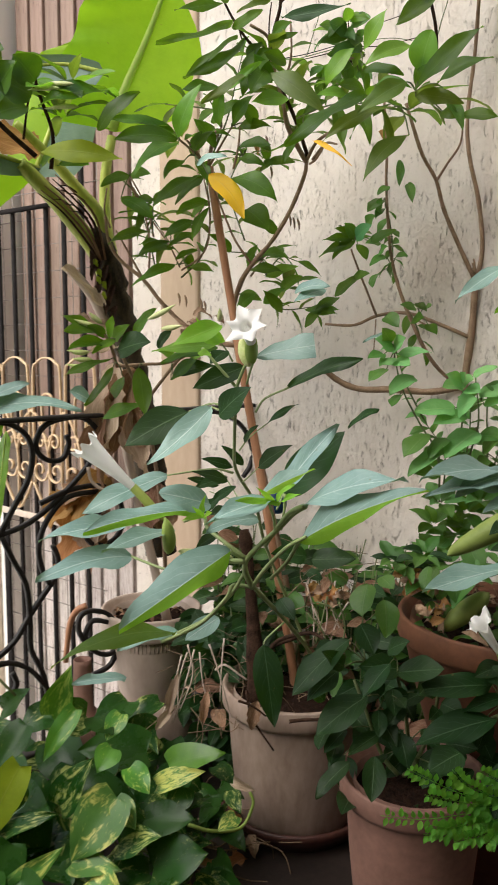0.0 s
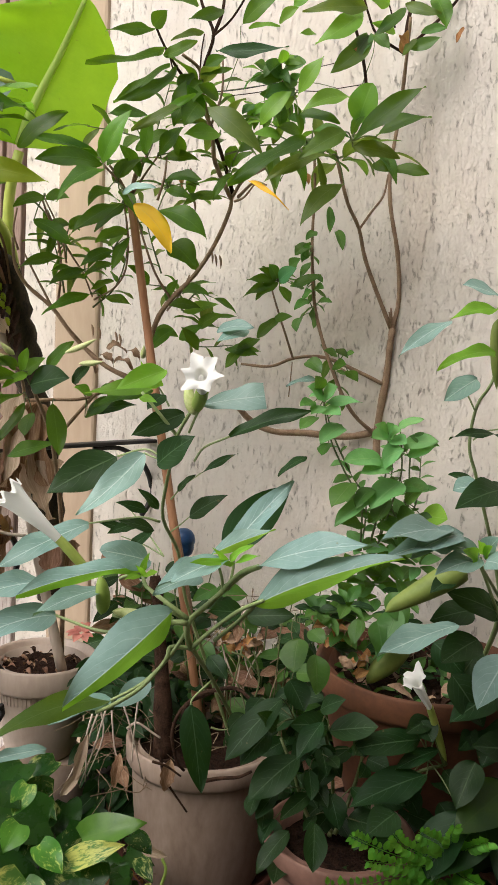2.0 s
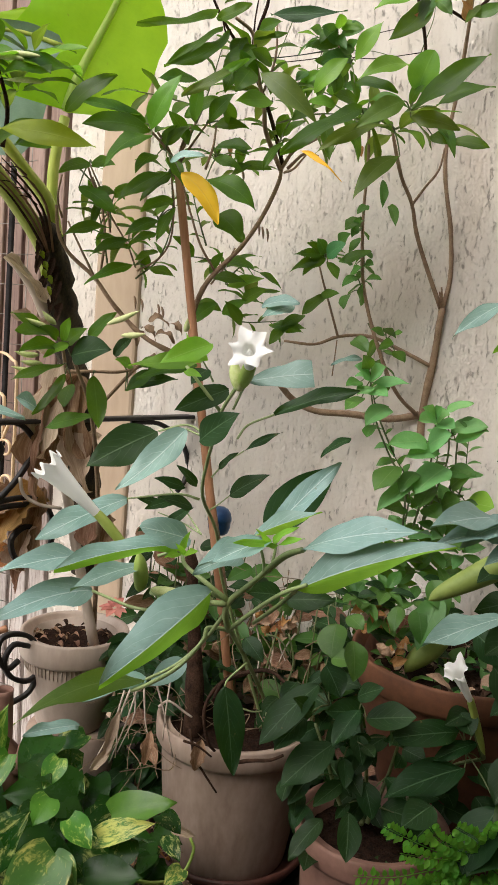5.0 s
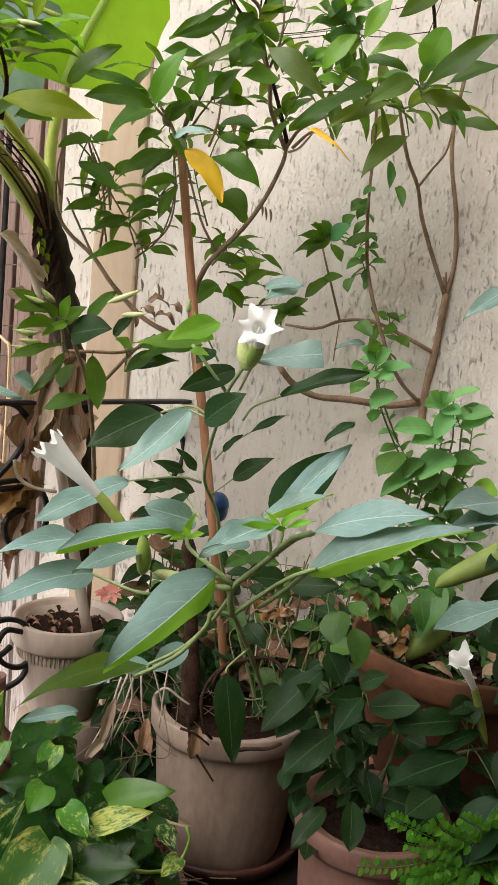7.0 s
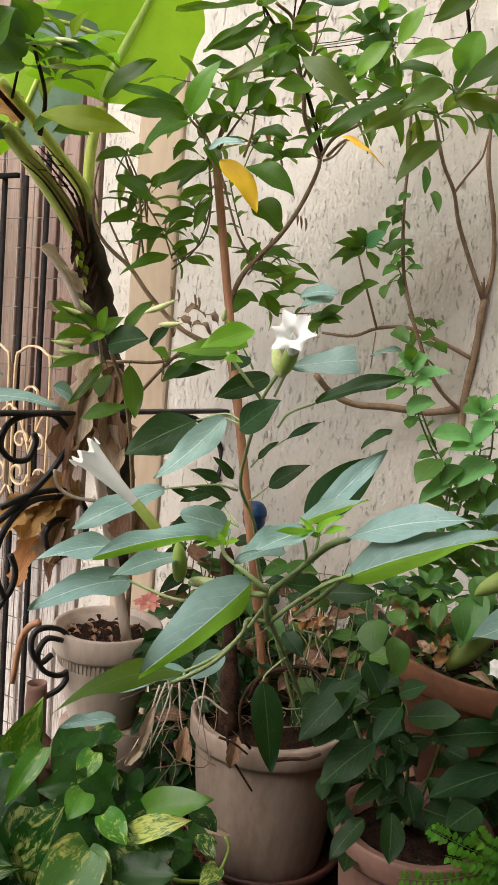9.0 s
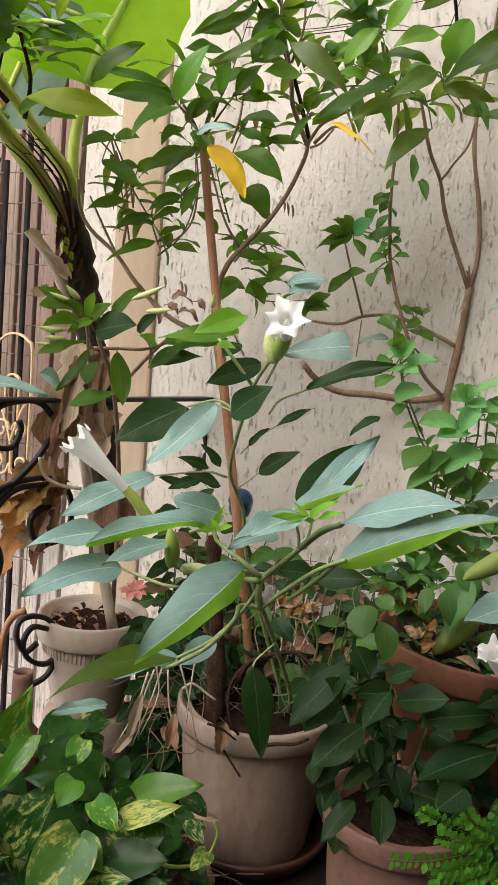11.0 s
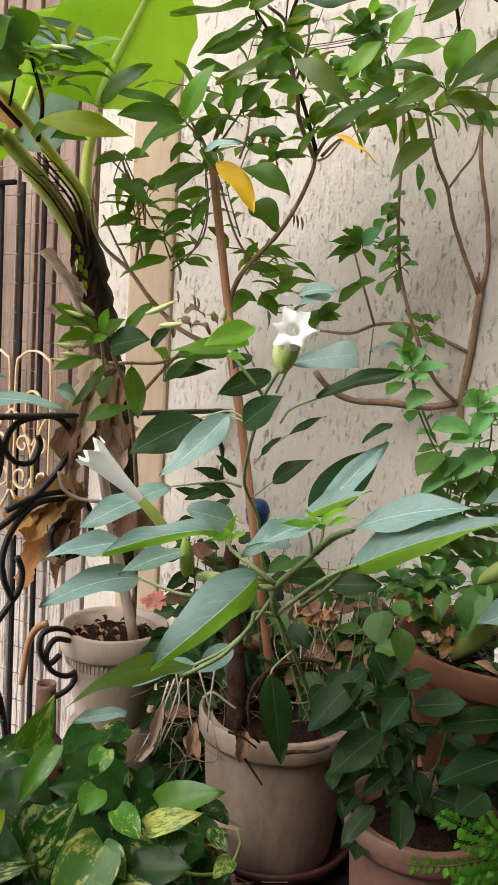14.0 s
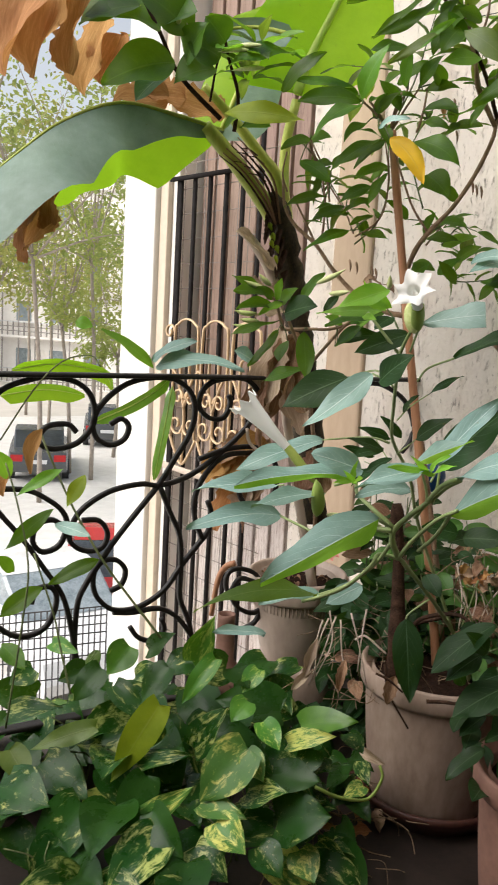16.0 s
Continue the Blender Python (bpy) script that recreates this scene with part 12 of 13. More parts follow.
tube('leaf_stalk', [(0.224, 1.880, 1.725), (0.228, 1.870, 1.747), (0.232, 1.860, 1.757)], 0.0014, 0.0010, TWIG, climber, sides=6, steps=3)
tube('leaf_stalk', [(0.205, 1.870, 1.789), (0.194, 1.875, 1.795), (0.183, 1.880, 1.789)], 0.0014, 0.0010, TWIG, climber, sides=6, steps=3)
tube('leaf_stalk', [(0.224, 1.880, 1.725), (0.212, 1.870, 1.705), (0.200, 1.860, 1.674)], 0.0014, 0.0010, TWIG, climber, sides=6, steps=3)
tube('leaf_stalk', [(0.224, 1.880, 1.725), (0.231, 1.870, 1.713), (0.238, 1.860, 1.689)], 0.0014, 0.0010, TWIG, climber, sides=6, steps=3)
tube('leaf_stalk', [(0.224, 1.880, 1.725), (0.203, 1.890, 1.715), (0.182, 1.900, 1.693)], 0.0014, 0.0010, TWIG, climber, sides=6, steps=3)
tube('leaf_stalk', [(0.224, 1.880, 1.725), (0.218, 1.890, 1.733), (0.212, 1.900, 1.729)], 0.0014, 0.0010, TWIG, climber, sides=6, steps=3)
tube('leaf_stalk', [(0.224, 1.880, 1.725), (0.225, 1.880, 1.723), (0.226, 1.880, 1.709)], 0.0014, 0.0010, TWIG, climber, sides=6, steps=3)
tube('leaf_stalk', [(0.248, 1.950, 1.341), (0.246, 1.945, 1.347), (0.245, 1.940, 1.340)], 0.0014, 0.0010, TWIG, climber, sides=6, steps=3)
tube('leaf_stalk', [(0.248, 1.950, 1.341), (0.247, 1.940, 1.347), (0.247, 1.930, 1.341)], 0.0014, 0.0010, TWIG, climber, sides=6, steps=3)
tube('leaf_stalk', [(0.248, 1.950, 1.341), (0.244, 1.945, 1.343), (0.241, 1.940, 1.333)], 0.0014, 0.0010, TWIG, climber, sides=6, steps=3)
tube('leaf_stalk', [(0.248, 1.950, 1.341), (0.251, 1.950, 1.342), (0.254, 1.950, 1.331)], 0.0014, 0.0010, TWIG, climber, sides=6, steps=3)
tube('leaf_stalk', [(0.248, 1.950, 1.341), (0.258, 1.940, 1.362), (0.269, 1.930, 1.370)], 0.0014, 0.0010, TWIG, climber, sides=6, steps=3)
tube('leaf_stalk', [(0.248, 1.950, 1.341), (0.261, 1.925, 1.342), (0.274, 1.900, 1.331)], 0.0014, 0.0010, TWIG, climber, sides=6, steps=3)
tube('leaf_stalk', [(0.248, 1.950, 1.341), (0.247, 1.955, 1.351), (0.247, 1.960, 1.348)], 0.0014, 0.0010, TWIG, climber, sides=6, steps=3)
tube('leaf_stalk', [(0.248, 1.950, 1.341), (0.249, 1.945, 1.348), (0.251, 1.940, 1.343)], 0.0014, 0.0010, TWIG, climber, sides=6, steps=3)
tube('leaf_stalk', [(0.306, 1.890, 1.420), (0.303, 1.885, 1.426), (0.301, 1.880, 1.420)], 0.0014, 0.0010, TWIG, climber, sides=6, steps=3)
tube('leaf_stalk', [(0.306, 1.890, 1.420), (0.298, 1.885, 1.413), (0.290, 1.880, 1.393)], 0.0014, 0.0010, TWIG, climber, sides=6, steps=3)
tube('leaf_stalk', [(0.306, 1.890, 1.420), (0.307, 1.875, 1.440), (0.308, 1.860, 1.447)], 0.0014, 0.0010, TWIG, climber, sides=6, steps=3)
tube('leaf_stalk', [(0.321, 1.900, 1.338), (0.309, 1.900, 1.329), (0.297, 1.900, 1.308)], 0.0014, 0.0010, TWIG, climber, sides=6, steps=3)
tube('leaf_stalk', [(0.321, 1.900, 1.338), (0.323, 1.900, 1.339), (0.326, 1.900, 1.328)], 0.0014, 0.0010, TWIG, climber, sides=6, steps=3)
tube('leaf_stalk', [(0.331, 1.920, 1.271), (0.333, 1.910, 1.290), (0.335, 1.900, 1.297)], 0.0014, 0.0010, TWIG, climber, sides=6, steps=3)
tube('leaf_stalk', [(0.331, 1.920, 1.271), (0.320, 1.910, 1.292), (0.309, 1.900, 1.300)], 0.0014, 0.0010, TWIG, climber, sides=6, steps=3)
tube('leaf_stalk', [(0.331, 1.920, 1.271), (0.313, 1.910, 1.271), (0.295, 1.900, 1.259)], 0.0014, 0.0010, TWIG, climber, sides=6, steps=3)
tube('leaf_stalk', [(0.306, 1.890, 1.420), (0.307, 1.895, 1.419), (0.308, 1.900, 1.405)], 0.0014, 0.0010, TWIG, climber, sides=6, steps=3)
tube('leaf_stalk', [(0.321, 1.900, 1.338), (0.310, 1.910, 1.341), (0.300, 1.920, 1.331)], 0.0014, 0.0010, TWIG, climber, sides=6, steps=3)
tube('leaf_stalk', [(0.331, 1.920, 1.271), (0.329, 1.920, 1.268), (0.328, 1.920, 1.253)], 0.0014, 0.0010, TWIG, climber, sides=6, steps=3)
tube('leaf_stalk', [(0.259, 1.970, 1.262), (0.257, 1.960, 1.265), (0.255, 1.950, 1.256)], 0.0014, 0.0010, TWIG, climber, sides=6, steps=3)
tube('leaf_stalk', [(0.259, 1.970, 1.262), (0.252, 1.960, 1.264), (0.244, 1.950, 1.255)], 0.0014, 0.0010, TWIG, climber, sides=6, steps=3)
tube('leaf_stalk', [(0.393, 1.900, 1.167), (0.383, 1.890, 1.166), (0.373, 1.880, 1.154)], 0.0014, 0.0010, TWIG, climber, sides=6, steps=3)
tube('leaf_stalk', [(0.393, 1.900, 1.167), (0.400, 1.890, 1.162), (0.408, 1.880, 1.145)], 0.0014, 0.0010, TWIG, climber, sides=6, steps=3)
tube('leaf_stalk', [(0.393, 1.900, 1.167), (0.387, 1.890, 1.179), (0.381, 1.880, 1.179)], 0.0014, 0.0010, TWIG, climber, sides=6, steps=3)
tube('leaf_stalk', [(0.393, 1.900, 1.167), (0.398, 1.890, 1.179), (0.403, 1.880, 1.179)], 0.0014, 0.0010, TWIG, climber, sides=6, steps=3)
tube('leaf_stalk', [(0.393, 1.900, 1.167), (0.389, 1.900, 1.186), (0.385, 1.900, 1.193)], 0.0014, 0.0010, TWIG, climber, sides=6, steps=3)
tube('stem', [(0.428, 1.720, 0.765), (0.441, 1.700, 0.871), (0.446, 1.690, 0.964), (0.440, 1.680, 1.020)], 0.0024, 0.0016, TWIG, basil, sides=7, bumpy=0.1)
tube('stem', [(0.445, 1.720, 0.766), (0.467, 1.700, 0.873), (0.479, 1.690, 0.942), (0.469, 1.690, 1.031)], 0.0024, 0.0016, TWIG, basil, sides=7, bumpy=0.1)
tube('stem', [(0.410, 1.720, 0.764), (0.398, 1.700, 0.868), (0.360, 1.700, 0.932), (0.317, 1.690, 1.010), (0.296, 1.680, 1.088)], 0.0024, 0.0016, TWIG, basil, sides=7, bumpy=0.1)
tube('stem', [(0.480, 1.720, 0.768), (0.503, 1.700, 0.867), (0.496, 1.690, 0.943), (0.496, 1.690, 1.009)], 0.0024, 0.0016, TWIG, basil, sides=7, bumpy=0.1)
tube('leaf_stalk', [(0.441, 1.680, 1.013), (0.441, 1.680, 1.023), (0.440, 1.680, 1.020)], 0.0014, 0.0010, TWIG, basil, sides=6, steps=3)
tube('leaf_stalk', [(0.441, 1.680, 1.013), (0.441, 1.680, 1.023), (0.440, 1.680, 1.021)], 0.0014, 0.0010, TWIG, basil, sides=6, steps=3)
tube('leaf_stalk', [(0.441, 1.680, 1.013), (0.452, 1.680, 1.030), (0.462, 1.680, 1.035)], 0.0014, 0.0010, TWIG, basil, sides=6, steps=3)
tube('leaf_stalk', [(0.441, 1.680, 1.013), (0.445, 1.680, 1.018), (0.448, 1.680, 1.010)], 0.0014, 0.0010, TWIG, basil, sides=6, steps=3)
tube('leaf_stalk', [(0.441, 1.690, 0.959), (0.433, 1.685, 0.970), (0.425, 1.680, 0.968)], 0.0014, 0.0010, TWIG, basil, sides=6, steps=3)
tube('leaf_stalk', [(0.441, 1.690, 0.959), (0.445, 1.685, 0.962), (0.449, 1.680, 0.953)], 0.0014, 0.0010, TWIG, basil, sides=6, steps=3)
tube('leaf_stalk', [(0.441, 1.690, 0.959), (0.436, 1.685, 0.966), (0.431, 1.680, 0.961)], 0.0014, 0.0010, TWIG, basil, sides=6, steps=3)
tube('leaf_stalk', [(0.473, 1.690, 0.925), (0.473, 1.685, 0.928), (0.473, 1.680, 0.920)], 0.0014, 0.0010, TWIG, basil, sides=6, steps=3)
tube('leaf_stalk', [(0.404, 1.700, 0.885), (0.408, 1.690, 0.890), (0.412, 1.680, 0.883)], 0.0014, 0.0010, TWIG, basil, sides=6, steps=3)
tube('leaf_stalk', [(0.404, 1.700, 0.885), (0.387, 1.690, 0.906), (0.369, 1.680, 0.915)], 0.0014, 0.0010, TWIG, basil, sides=6, steps=3)
tube('leaf_stalk', [(0.482, 1.690, 0.983), (0.478, 1.685, 0.997), (0.474, 1.680, 0.998)], 0.0014, 0.0010, TWIG, basil, sides=6, steps=3)
tube('leaf_stalk', [(0.482, 1.690, 0.983), (0.484, 1.685, 0.985), (0.486, 1.680, 0.975)], 0.0014, 0.0010, TWIG, basil, sides=6, steps=3)
tube('leaf_stalk', [(0.482, 1.690, 0.983), (0.486, 1.685, 1.006), (0.490, 1.680, 1.017)], 0.0014, 0.0010, TWIG, basil, sides=6, steps=3)
tube('leaf_stalk', [(0.473, 1.690, 0.925), (0.476, 1.685, 0.924), (0.479, 1.680, 0.911)], 0.0014, 0.0010, TWIG, basil, sides=6, steps=3)
tube('leaf_stalk', [(0.493, 1.700, 0.875), (0.490, 1.690, 0.882), (0.488, 1.680, 0.878)], 0.0014, 0.0010, TWIG, basil, sides=6, steps=3)
tube('leaf_stalk', [(0.325, 1.690, 1.019), (0.332, 1.685, 1.032), (0.340, 1.680, 1.033)], 0.0014, 0.0010, TWIG, basil, sides=6, steps=3)
tube('leaf_stalk', [(0.298, 1.680, 1.085), (0.291, 1.680, 1.072), (0.283, 1.680, 1.048)], 0.0014, 0.0010, TWIG, basil, sides=6, steps=3)
tube('leaf_stalk', [(0.298, 1.680, 1.085), (0.297, 1.680, 1.095), (0.296, 1.680, 1.094)], 0.0014, 0.0010, TWIG, basil, sides=6, steps=3)
tube('leaf_stalk', [(0.298, 1.680, 1.085), (0.300, 1.680, 1.088), (0.302, 1.680, 1.079)], 0.0014, 0.0010, TWIG, basil, sides=6, steps=3)
tube('leaf_stalk', [(0.298, 1.680, 1.085), (0.298, 1.680, 1.084), (0.298, 1.680, 1.071)], 0.0014, 0.0010, TWIG, basil, sides=6, steps=3)
tube('leaf_stalk', [(0.298, 1.680, 1.085), (0.295, 1.680, 1.098), (0.291, 1.680, 1.100)], 0.0014, 0.0010, TWIG, basil, sides=6, steps=3)
tube('leaf_stalk', [(0.325, 1.690, 1.019), (0.318, 1.685, 1.013), (0.312, 1.680, 0.995)], 0.0014, 0.0010, TWIG, basil, sides=6, steps=3)
tube('leaf_stalk', [(0.298, 1.680, 1.085), (0.299, 1.680, 1.081), (0.299, 1.680, 1.065)], 0.0014, 0.0010, TWIG, basil, sides=6, steps=3)
tube('leaf_stalk', [(0.298, 1.680, 1.085), (0.288, 1.680, 1.088), (0.277, 1.680, 1.079)], 0.0014, 0.0010, TWIG, basil, sides=6, steps=3)
tube('leaf_stalk', [(0.404, 1.700, 0.885), (0.408, 1.690, 0.902), (0.411, 1.680, 0.906)], 0.0014, 0.0010, TWIG, basil, sides=6, steps=3)
tube('leaf_stalk', [(0.454, 1.700, 0.872), (0.451, 1.690, 0.880), (0.449, 1.680, 0.876)], 0.0014, 0.0010, TWIG, basil, sides=6, steps=3)
tube('leaf_stalk', [(0.404, 1.700, 0.885), (0.400, 1.690, 0.864), (0.395, 1.680, 0.831)], 0.0014, 0.0010, TWIG, basil, sides=6, steps=3)
tube('leaf_stalk', [(0.454, 1.700, 0.872), (0.463, 1.690, 0.860), (0.472, 1.680, 0.836)], 0.0014, 0.0010, TWIG, basil, sides=6, steps=3)
tube('leaf_stalk', [(0.454, 1.700, 0.872), (0.446, 1.690, 0.859), (0.438, 1.680, 0.834)], 0.0014, 0.0010, TWIG, basil, sides=6, steps=3)
tube('leaf_stalk', [(0.493, 1.700, 0.875), (0.499, 1.690, 0.862), (0.506, 1.680, 0.838)], 0.0014, 0.0010, TWIG, basil, sides=6, steps=3)
tube('leaf_stalk', [(0.493, 1.700, 0.875), (0.510, 1.690, 0.867), (0.527, 1.680, 0.847)], 0.0014, 0.0010, TWIG, basil, sides=6, steps=3)
tube('stem', [(-0.301, 1.860, 1.047), (-0.303, 1.820, 1.080), (-0.309, 1.800, 1.107), (-0.329, 1.790, 1.128)], 0.004, 0.003, BARK, budshrub, sides=7, bumpy=0.1)
tube('stem', [(-0.303, 1.860, 1.047), (-0.241, 1.860, 1.052), (-0.176, 1.860, 1.058), (-0.087, 1.870, 1.100)], 0.004, 0.003, BARK, budshrub, sides=7, bumpy=0.1)
tube('leaf_stalk', [(-0.306, 1.800, 1.103), (-0.311, 1.800, 1.109), (-0.316, 1.800, 1.102)], 0.0016, 0.0011, TWIG, budshrub, sides=6, steps=3)
tube('leaf_stalk', [(-0.306, 1.800, 1.103), (-0.316, 1.800, 1.120), (-0.325, 1.800, 1.125)], 0.0016, 0.0011, TWIG, budshrub, sides=6, steps=3)
tube('leaf_stalk', [(-0.306, 1.800, 1.103), (-0.297, 1.800, 1.099), (-0.288, 1.800, 1.082)], 0.0016, 0.0011, TWIG, budshrub, sides=6, steps=3)
tube('leaf_stalk', [(-0.306, 1.800, 1.103), (-0.306, 1.800, 1.113), (-0.305, 1.800, 1.111)], 0.0016, 0.0011, TWIG, budshrub, sides=6, steps=3)
tube('leaf_stalk', [(-0.306, 1.800, 1.103), (-0.310, 1.800, 1.115), (-0.313, 1.800, 1.114)], 0.0016, 0.0011, TWIG, budshrub, sides=6, steps=3)
tube('leaf_stalk', [(-0.306, 1.800, 1.103), (-0.304, 1.810, 1.110), (-0.302, 1.820, 1.104)], 0.0016, 0.0011, TWIG, budshrub, sides=6, steps=3)
tube('leaf_stalk', [(-0.306, 1.800, 1.103), (-0.282, 1.820, 1.116), (-0.257, 1.840, 1.116)], 0.0016, 0.0011, TWIG, budshrub, sides=6, steps=3)
tube('leaf_stalk', [(-0.240, 1.850, 1.051), (-0.242, 1.825, 1.055), (-0.243, 1.800, 1.046)], 0.0016, 0.0011, TWIG, budshrub, sides=6, steps=3)
tube('leaf_stalk', [(-0.296, 1.830, 1.056), (-0.296, 1.805, 1.057), (-0.296, 1.780, 1.046)], 0.0016, 0.0011, TWIG, budshrub, sides=6, steps=3)
tube('leaf_stalk', [(-0.296, 1.830, 1.056), (-0.298, 1.805, 1.067), (-0.301, 1.780, 1.065)], 0.0016, 0.0011, TWIG, budshrub, sides=6, steps=3)
tube('leaf_stalk', [(-0.175, 1.860, 1.057), (-0.189, 1.850, 1.079), (-0.203, 1.840, 1.089)], 0.0016, 0.0011, TWIG, budshrub, sides=6, steps=3)
tube('leaf_stalk', [(-0.175, 1.860, 1.057), (-0.176, 1.855, 1.043), (-0.177, 1.850, 1.017)], 0.0016, 0.0011, TWIG, budshrub, sides=6, steps=3)
tube('leaf_stalk', [(-0.175, 1.860, 1.057), (-0.174, 1.860, 1.049), (-0.173, 1.860, 1.029)], 0.0016, 0.0011, TWIG, budshrub, sides=6, steps=3)
tube('leaf_stalk', [(-0.131, 1.860, 1.075), (-0.142, 1.860, 1.080), (-0.152, 1.860, 1.073)], 0.0016, 0.0011, TWIG, budshrub, sides=6, steps=3)
tube('leaf_stalk', [(-0.175, 1.860, 1.057), (-0.170, 1.860, 1.068), (-0.164, 1.860, 1.068)], 0.0016, 0.0011, TWIG, budshrub, sides=6, steps=3)
tube('leaf_stalk', [(-0.306, 1.800, 1.103), (-0.300, 1.800, 1.110), (-0.293, 1.800, 1.105)], 0.0016, 0.0011, TWIG, budshrub, sides=6, steps=3)
tube('leaf_stalk', [(-0.306, 1.800, 1.103), (-0.320, 1.800, 1.120), (-0.333, 1.800, 1.124)], 0.0016, 0.0011, TWIG, budshrub, sides=6, steps=3)
tube('leaf_stalk', [(-0.131, 1.860, 1.075), (-0.131, 1.850, 1.075), (-0.131, 1.840, 1.063)], 0.0016, 0.0011, TWIG, budshrub, sides=6, steps=3)
tube('leaf_stalk', [(-0.296, 1.830, 1.056), (-0.291, 1.845, 1.046), (-0.287, 1.860, 1.023)], 0.0016, 0.0011, TWIG, budshrub, sides=6, steps=3)
tube('leaf_stalk', [(0.225, 1.500, 0.495), (0.205, 1.470, 0.534), (0.185, 1.440, 0.561)], 0.0015, 0.0010, TWIG, broadleaf, sides=6, steps=3)
tube('leaf_stalk', [(0.286, 1.500, 0.496), (0.274, 1.470, 0.512), (0.262, 1.440, 0.516)], 0.0015, 0.0010, TWIG, broadleaf, sides=6, steps=3)
tube('leaf_stalk', [(0.286, 1.500, 0.496), (0.281, 1.470, 0.503), (0.276, 1.440, 0.498)], 0.0015, 0.0010, TWIG, broadleaf, sides=6, steps=3)
tube('leaf_stalk', [(0.470, 1.440, 0.436), (0.461, 1.440, 0.461), (0.452, 1.440, 0.475)], 0.0015, 0.0010, TWIG, broadleaf, sides=6, steps=3)
tube('leaf_stalk', [(0.470, 1.440, 0.436), (0.479, 1.440, 0.451), (0.488, 1.440, 0.454)], 0.0015, 0.0010, TWIG, broadleaf, sides=6, steps=3)
tube('leaf_stalk', [(0.470, 1.440, 0.436), (0.461, 1.420, 0.438), (0.451, 1.400, 0.429)], 0.0015, 0.0010, TWIG, broadleaf, sides=6, steps=3)
tube('leaf_stalk', [(0.470, 1.440, 0.436), (0.460, 1.440, 0.480), (0.450, 1.440, 0.512)], 0.0015, 0.0010, TWIG, broadleaf, sides=6, steps=3)
tube('leaf_stalk', [(0.470, 1.440, 0.436), (0.487, 1.440, 0.431), (0.503, 1.440, 0.414)], 0.0015, 0.0010, TWIG, broadleaf, sides=6, steps=3)
tube('leaf_stalk', [(0.265, 1.480, 0.428), (0.243, 1.460, 0.447), (0.222, 1.440, 0.453)], 0.0015, 0.0010, TWIG, broadleaf, sides=6, steps=3)
tube('leaf_stalk', [(0.225, 1.500, 0.495), (0.195, 1.470, 0.504), (0.166, 1.440, 0.501)], 0.0015, 0.0010, TWIG, broadleaf, sides=6, steps=3)
tube('leaf_stalk', [(0.250, 1.460, 0.378), (0.247, 1.450, 0.385), (0.245, 1.440, 0.380)], 0.0015, 0.0010, TWIG, broadleaf, sides=6, steps=3)
tube('leaf_stalk', [(0.250, 1.460, 0.378), (0.267, 1.450, 0.385), (0.284, 1.440, 0.380)], 0.0015, 0.0010, TWIG, broadleaf, sides=6, steps=3)
tube('leaf_stalk', [(0.286, 1.440, 0.336), (0.303, 1.440, 0.338), (0.320, 1.440, 0.328)], 0.0015, 0.0010, TWIG, broadleaf, sides=6, steps=3)
tube('leaf_stalk', [(0.286, 1.440, 0.336), (0.273, 1.440, 0.344), (0.260, 1.440, 0.340)], 0.0015, 0.0010, TWIG, broadleaf, sides=6, steps=3)
tube('leaf_stalk', [(0.265, 1.480, 0.428), (0.253, 1.460, 0.433), (0.242, 1.440, 0.425)], 0.0015, 0.0010, TWIG, broadleaf, sides=6, steps=3)
tube('leaf_stalk', [(0.286, 1.500, 0.496), (0.271, 1.470, 0.523), (0.256, 1.440, 0.538)], 0.0015, 0.0010, TWIG, broadleaf, sides=6, steps=3)
tube('leaf_stalk', [(0.225, 1.500, 0.495), (0.221, 1.510, 0.534), (0.217, 1.520, 0.562)], 0.0015, 0.0010, TWIG, broadleaf, sides=6, steps=3)
tube('leaf_stalk', [(0.225, 1.500, 0.495), (0.201, 1.470, 0.507), (0.178, 1.440, 0.507)], 0.0015, 0.0010, TWIG, broadleaf, sides=6, steps=3)
tube('leaf_stalk', [(0.250, 1.460, 0.378), (0.217, 1.450, 0.389), (0.184, 1.440, 0.389)], 0.0015, 0.0010, TWIG, broadleaf, sides=6, steps=3)
tube('leaf_stalk', [(0.286, 1.440, 0.336), (0.305, 1.440, 0.368), (0.324, 1.440, 0.389)], 0.0015, 0.0010, TWIG, broadleaf, sides=6, steps=3)
tube('leaf_stalk', [(0.470, 1.440, 0.436), (0.483, 1.395, 0.415), (0.495, 1.350, 0.382)], 0.0015, 0.0010, TWIG, broadleaf, sides=6, steps=3)
tube('leaf_stalk', [(0.265, 1.480, 0.428), (0.270, 1.460, 0.445), (0.276, 1.440, 0.449)], 0.0015, 0.0010, TWIG, broadleaf, sides=6, steps=3)
tube('leaf_stalk', [(0.265, 1.480, 0.428), (0.302, 1.490, 0.437), (0.339, 1.500, 0.434)], 0.0015, 0.0010, TWIG, broadleaf, sides=6, steps=3)
tube('leaf_stalk', [(0.470, 1.440, 0.436), (0.451, 1.450, 0.413), (0.432, 1.460, 0.378)], 0.0015, 0.0010, TWIG, broadleaf, sides=6, steps=3)
tube('leaf_stalk', [(0.286, 1.440, 0.336), (0.320, 1.430, 0.336), (0.355, 1.420, 0.325)], 0.0015, 0.0010, TWIG, broadleaf, sides=6, steps=3)
tube('leaf_stalk', [(0.250, 1.460, 0.378), (0.213, 1.440, 0.369), (0.177, 1.420, 0.348)], 0.0015, 0.0010, TWIG, broadleaf, sides=6, steps=3)
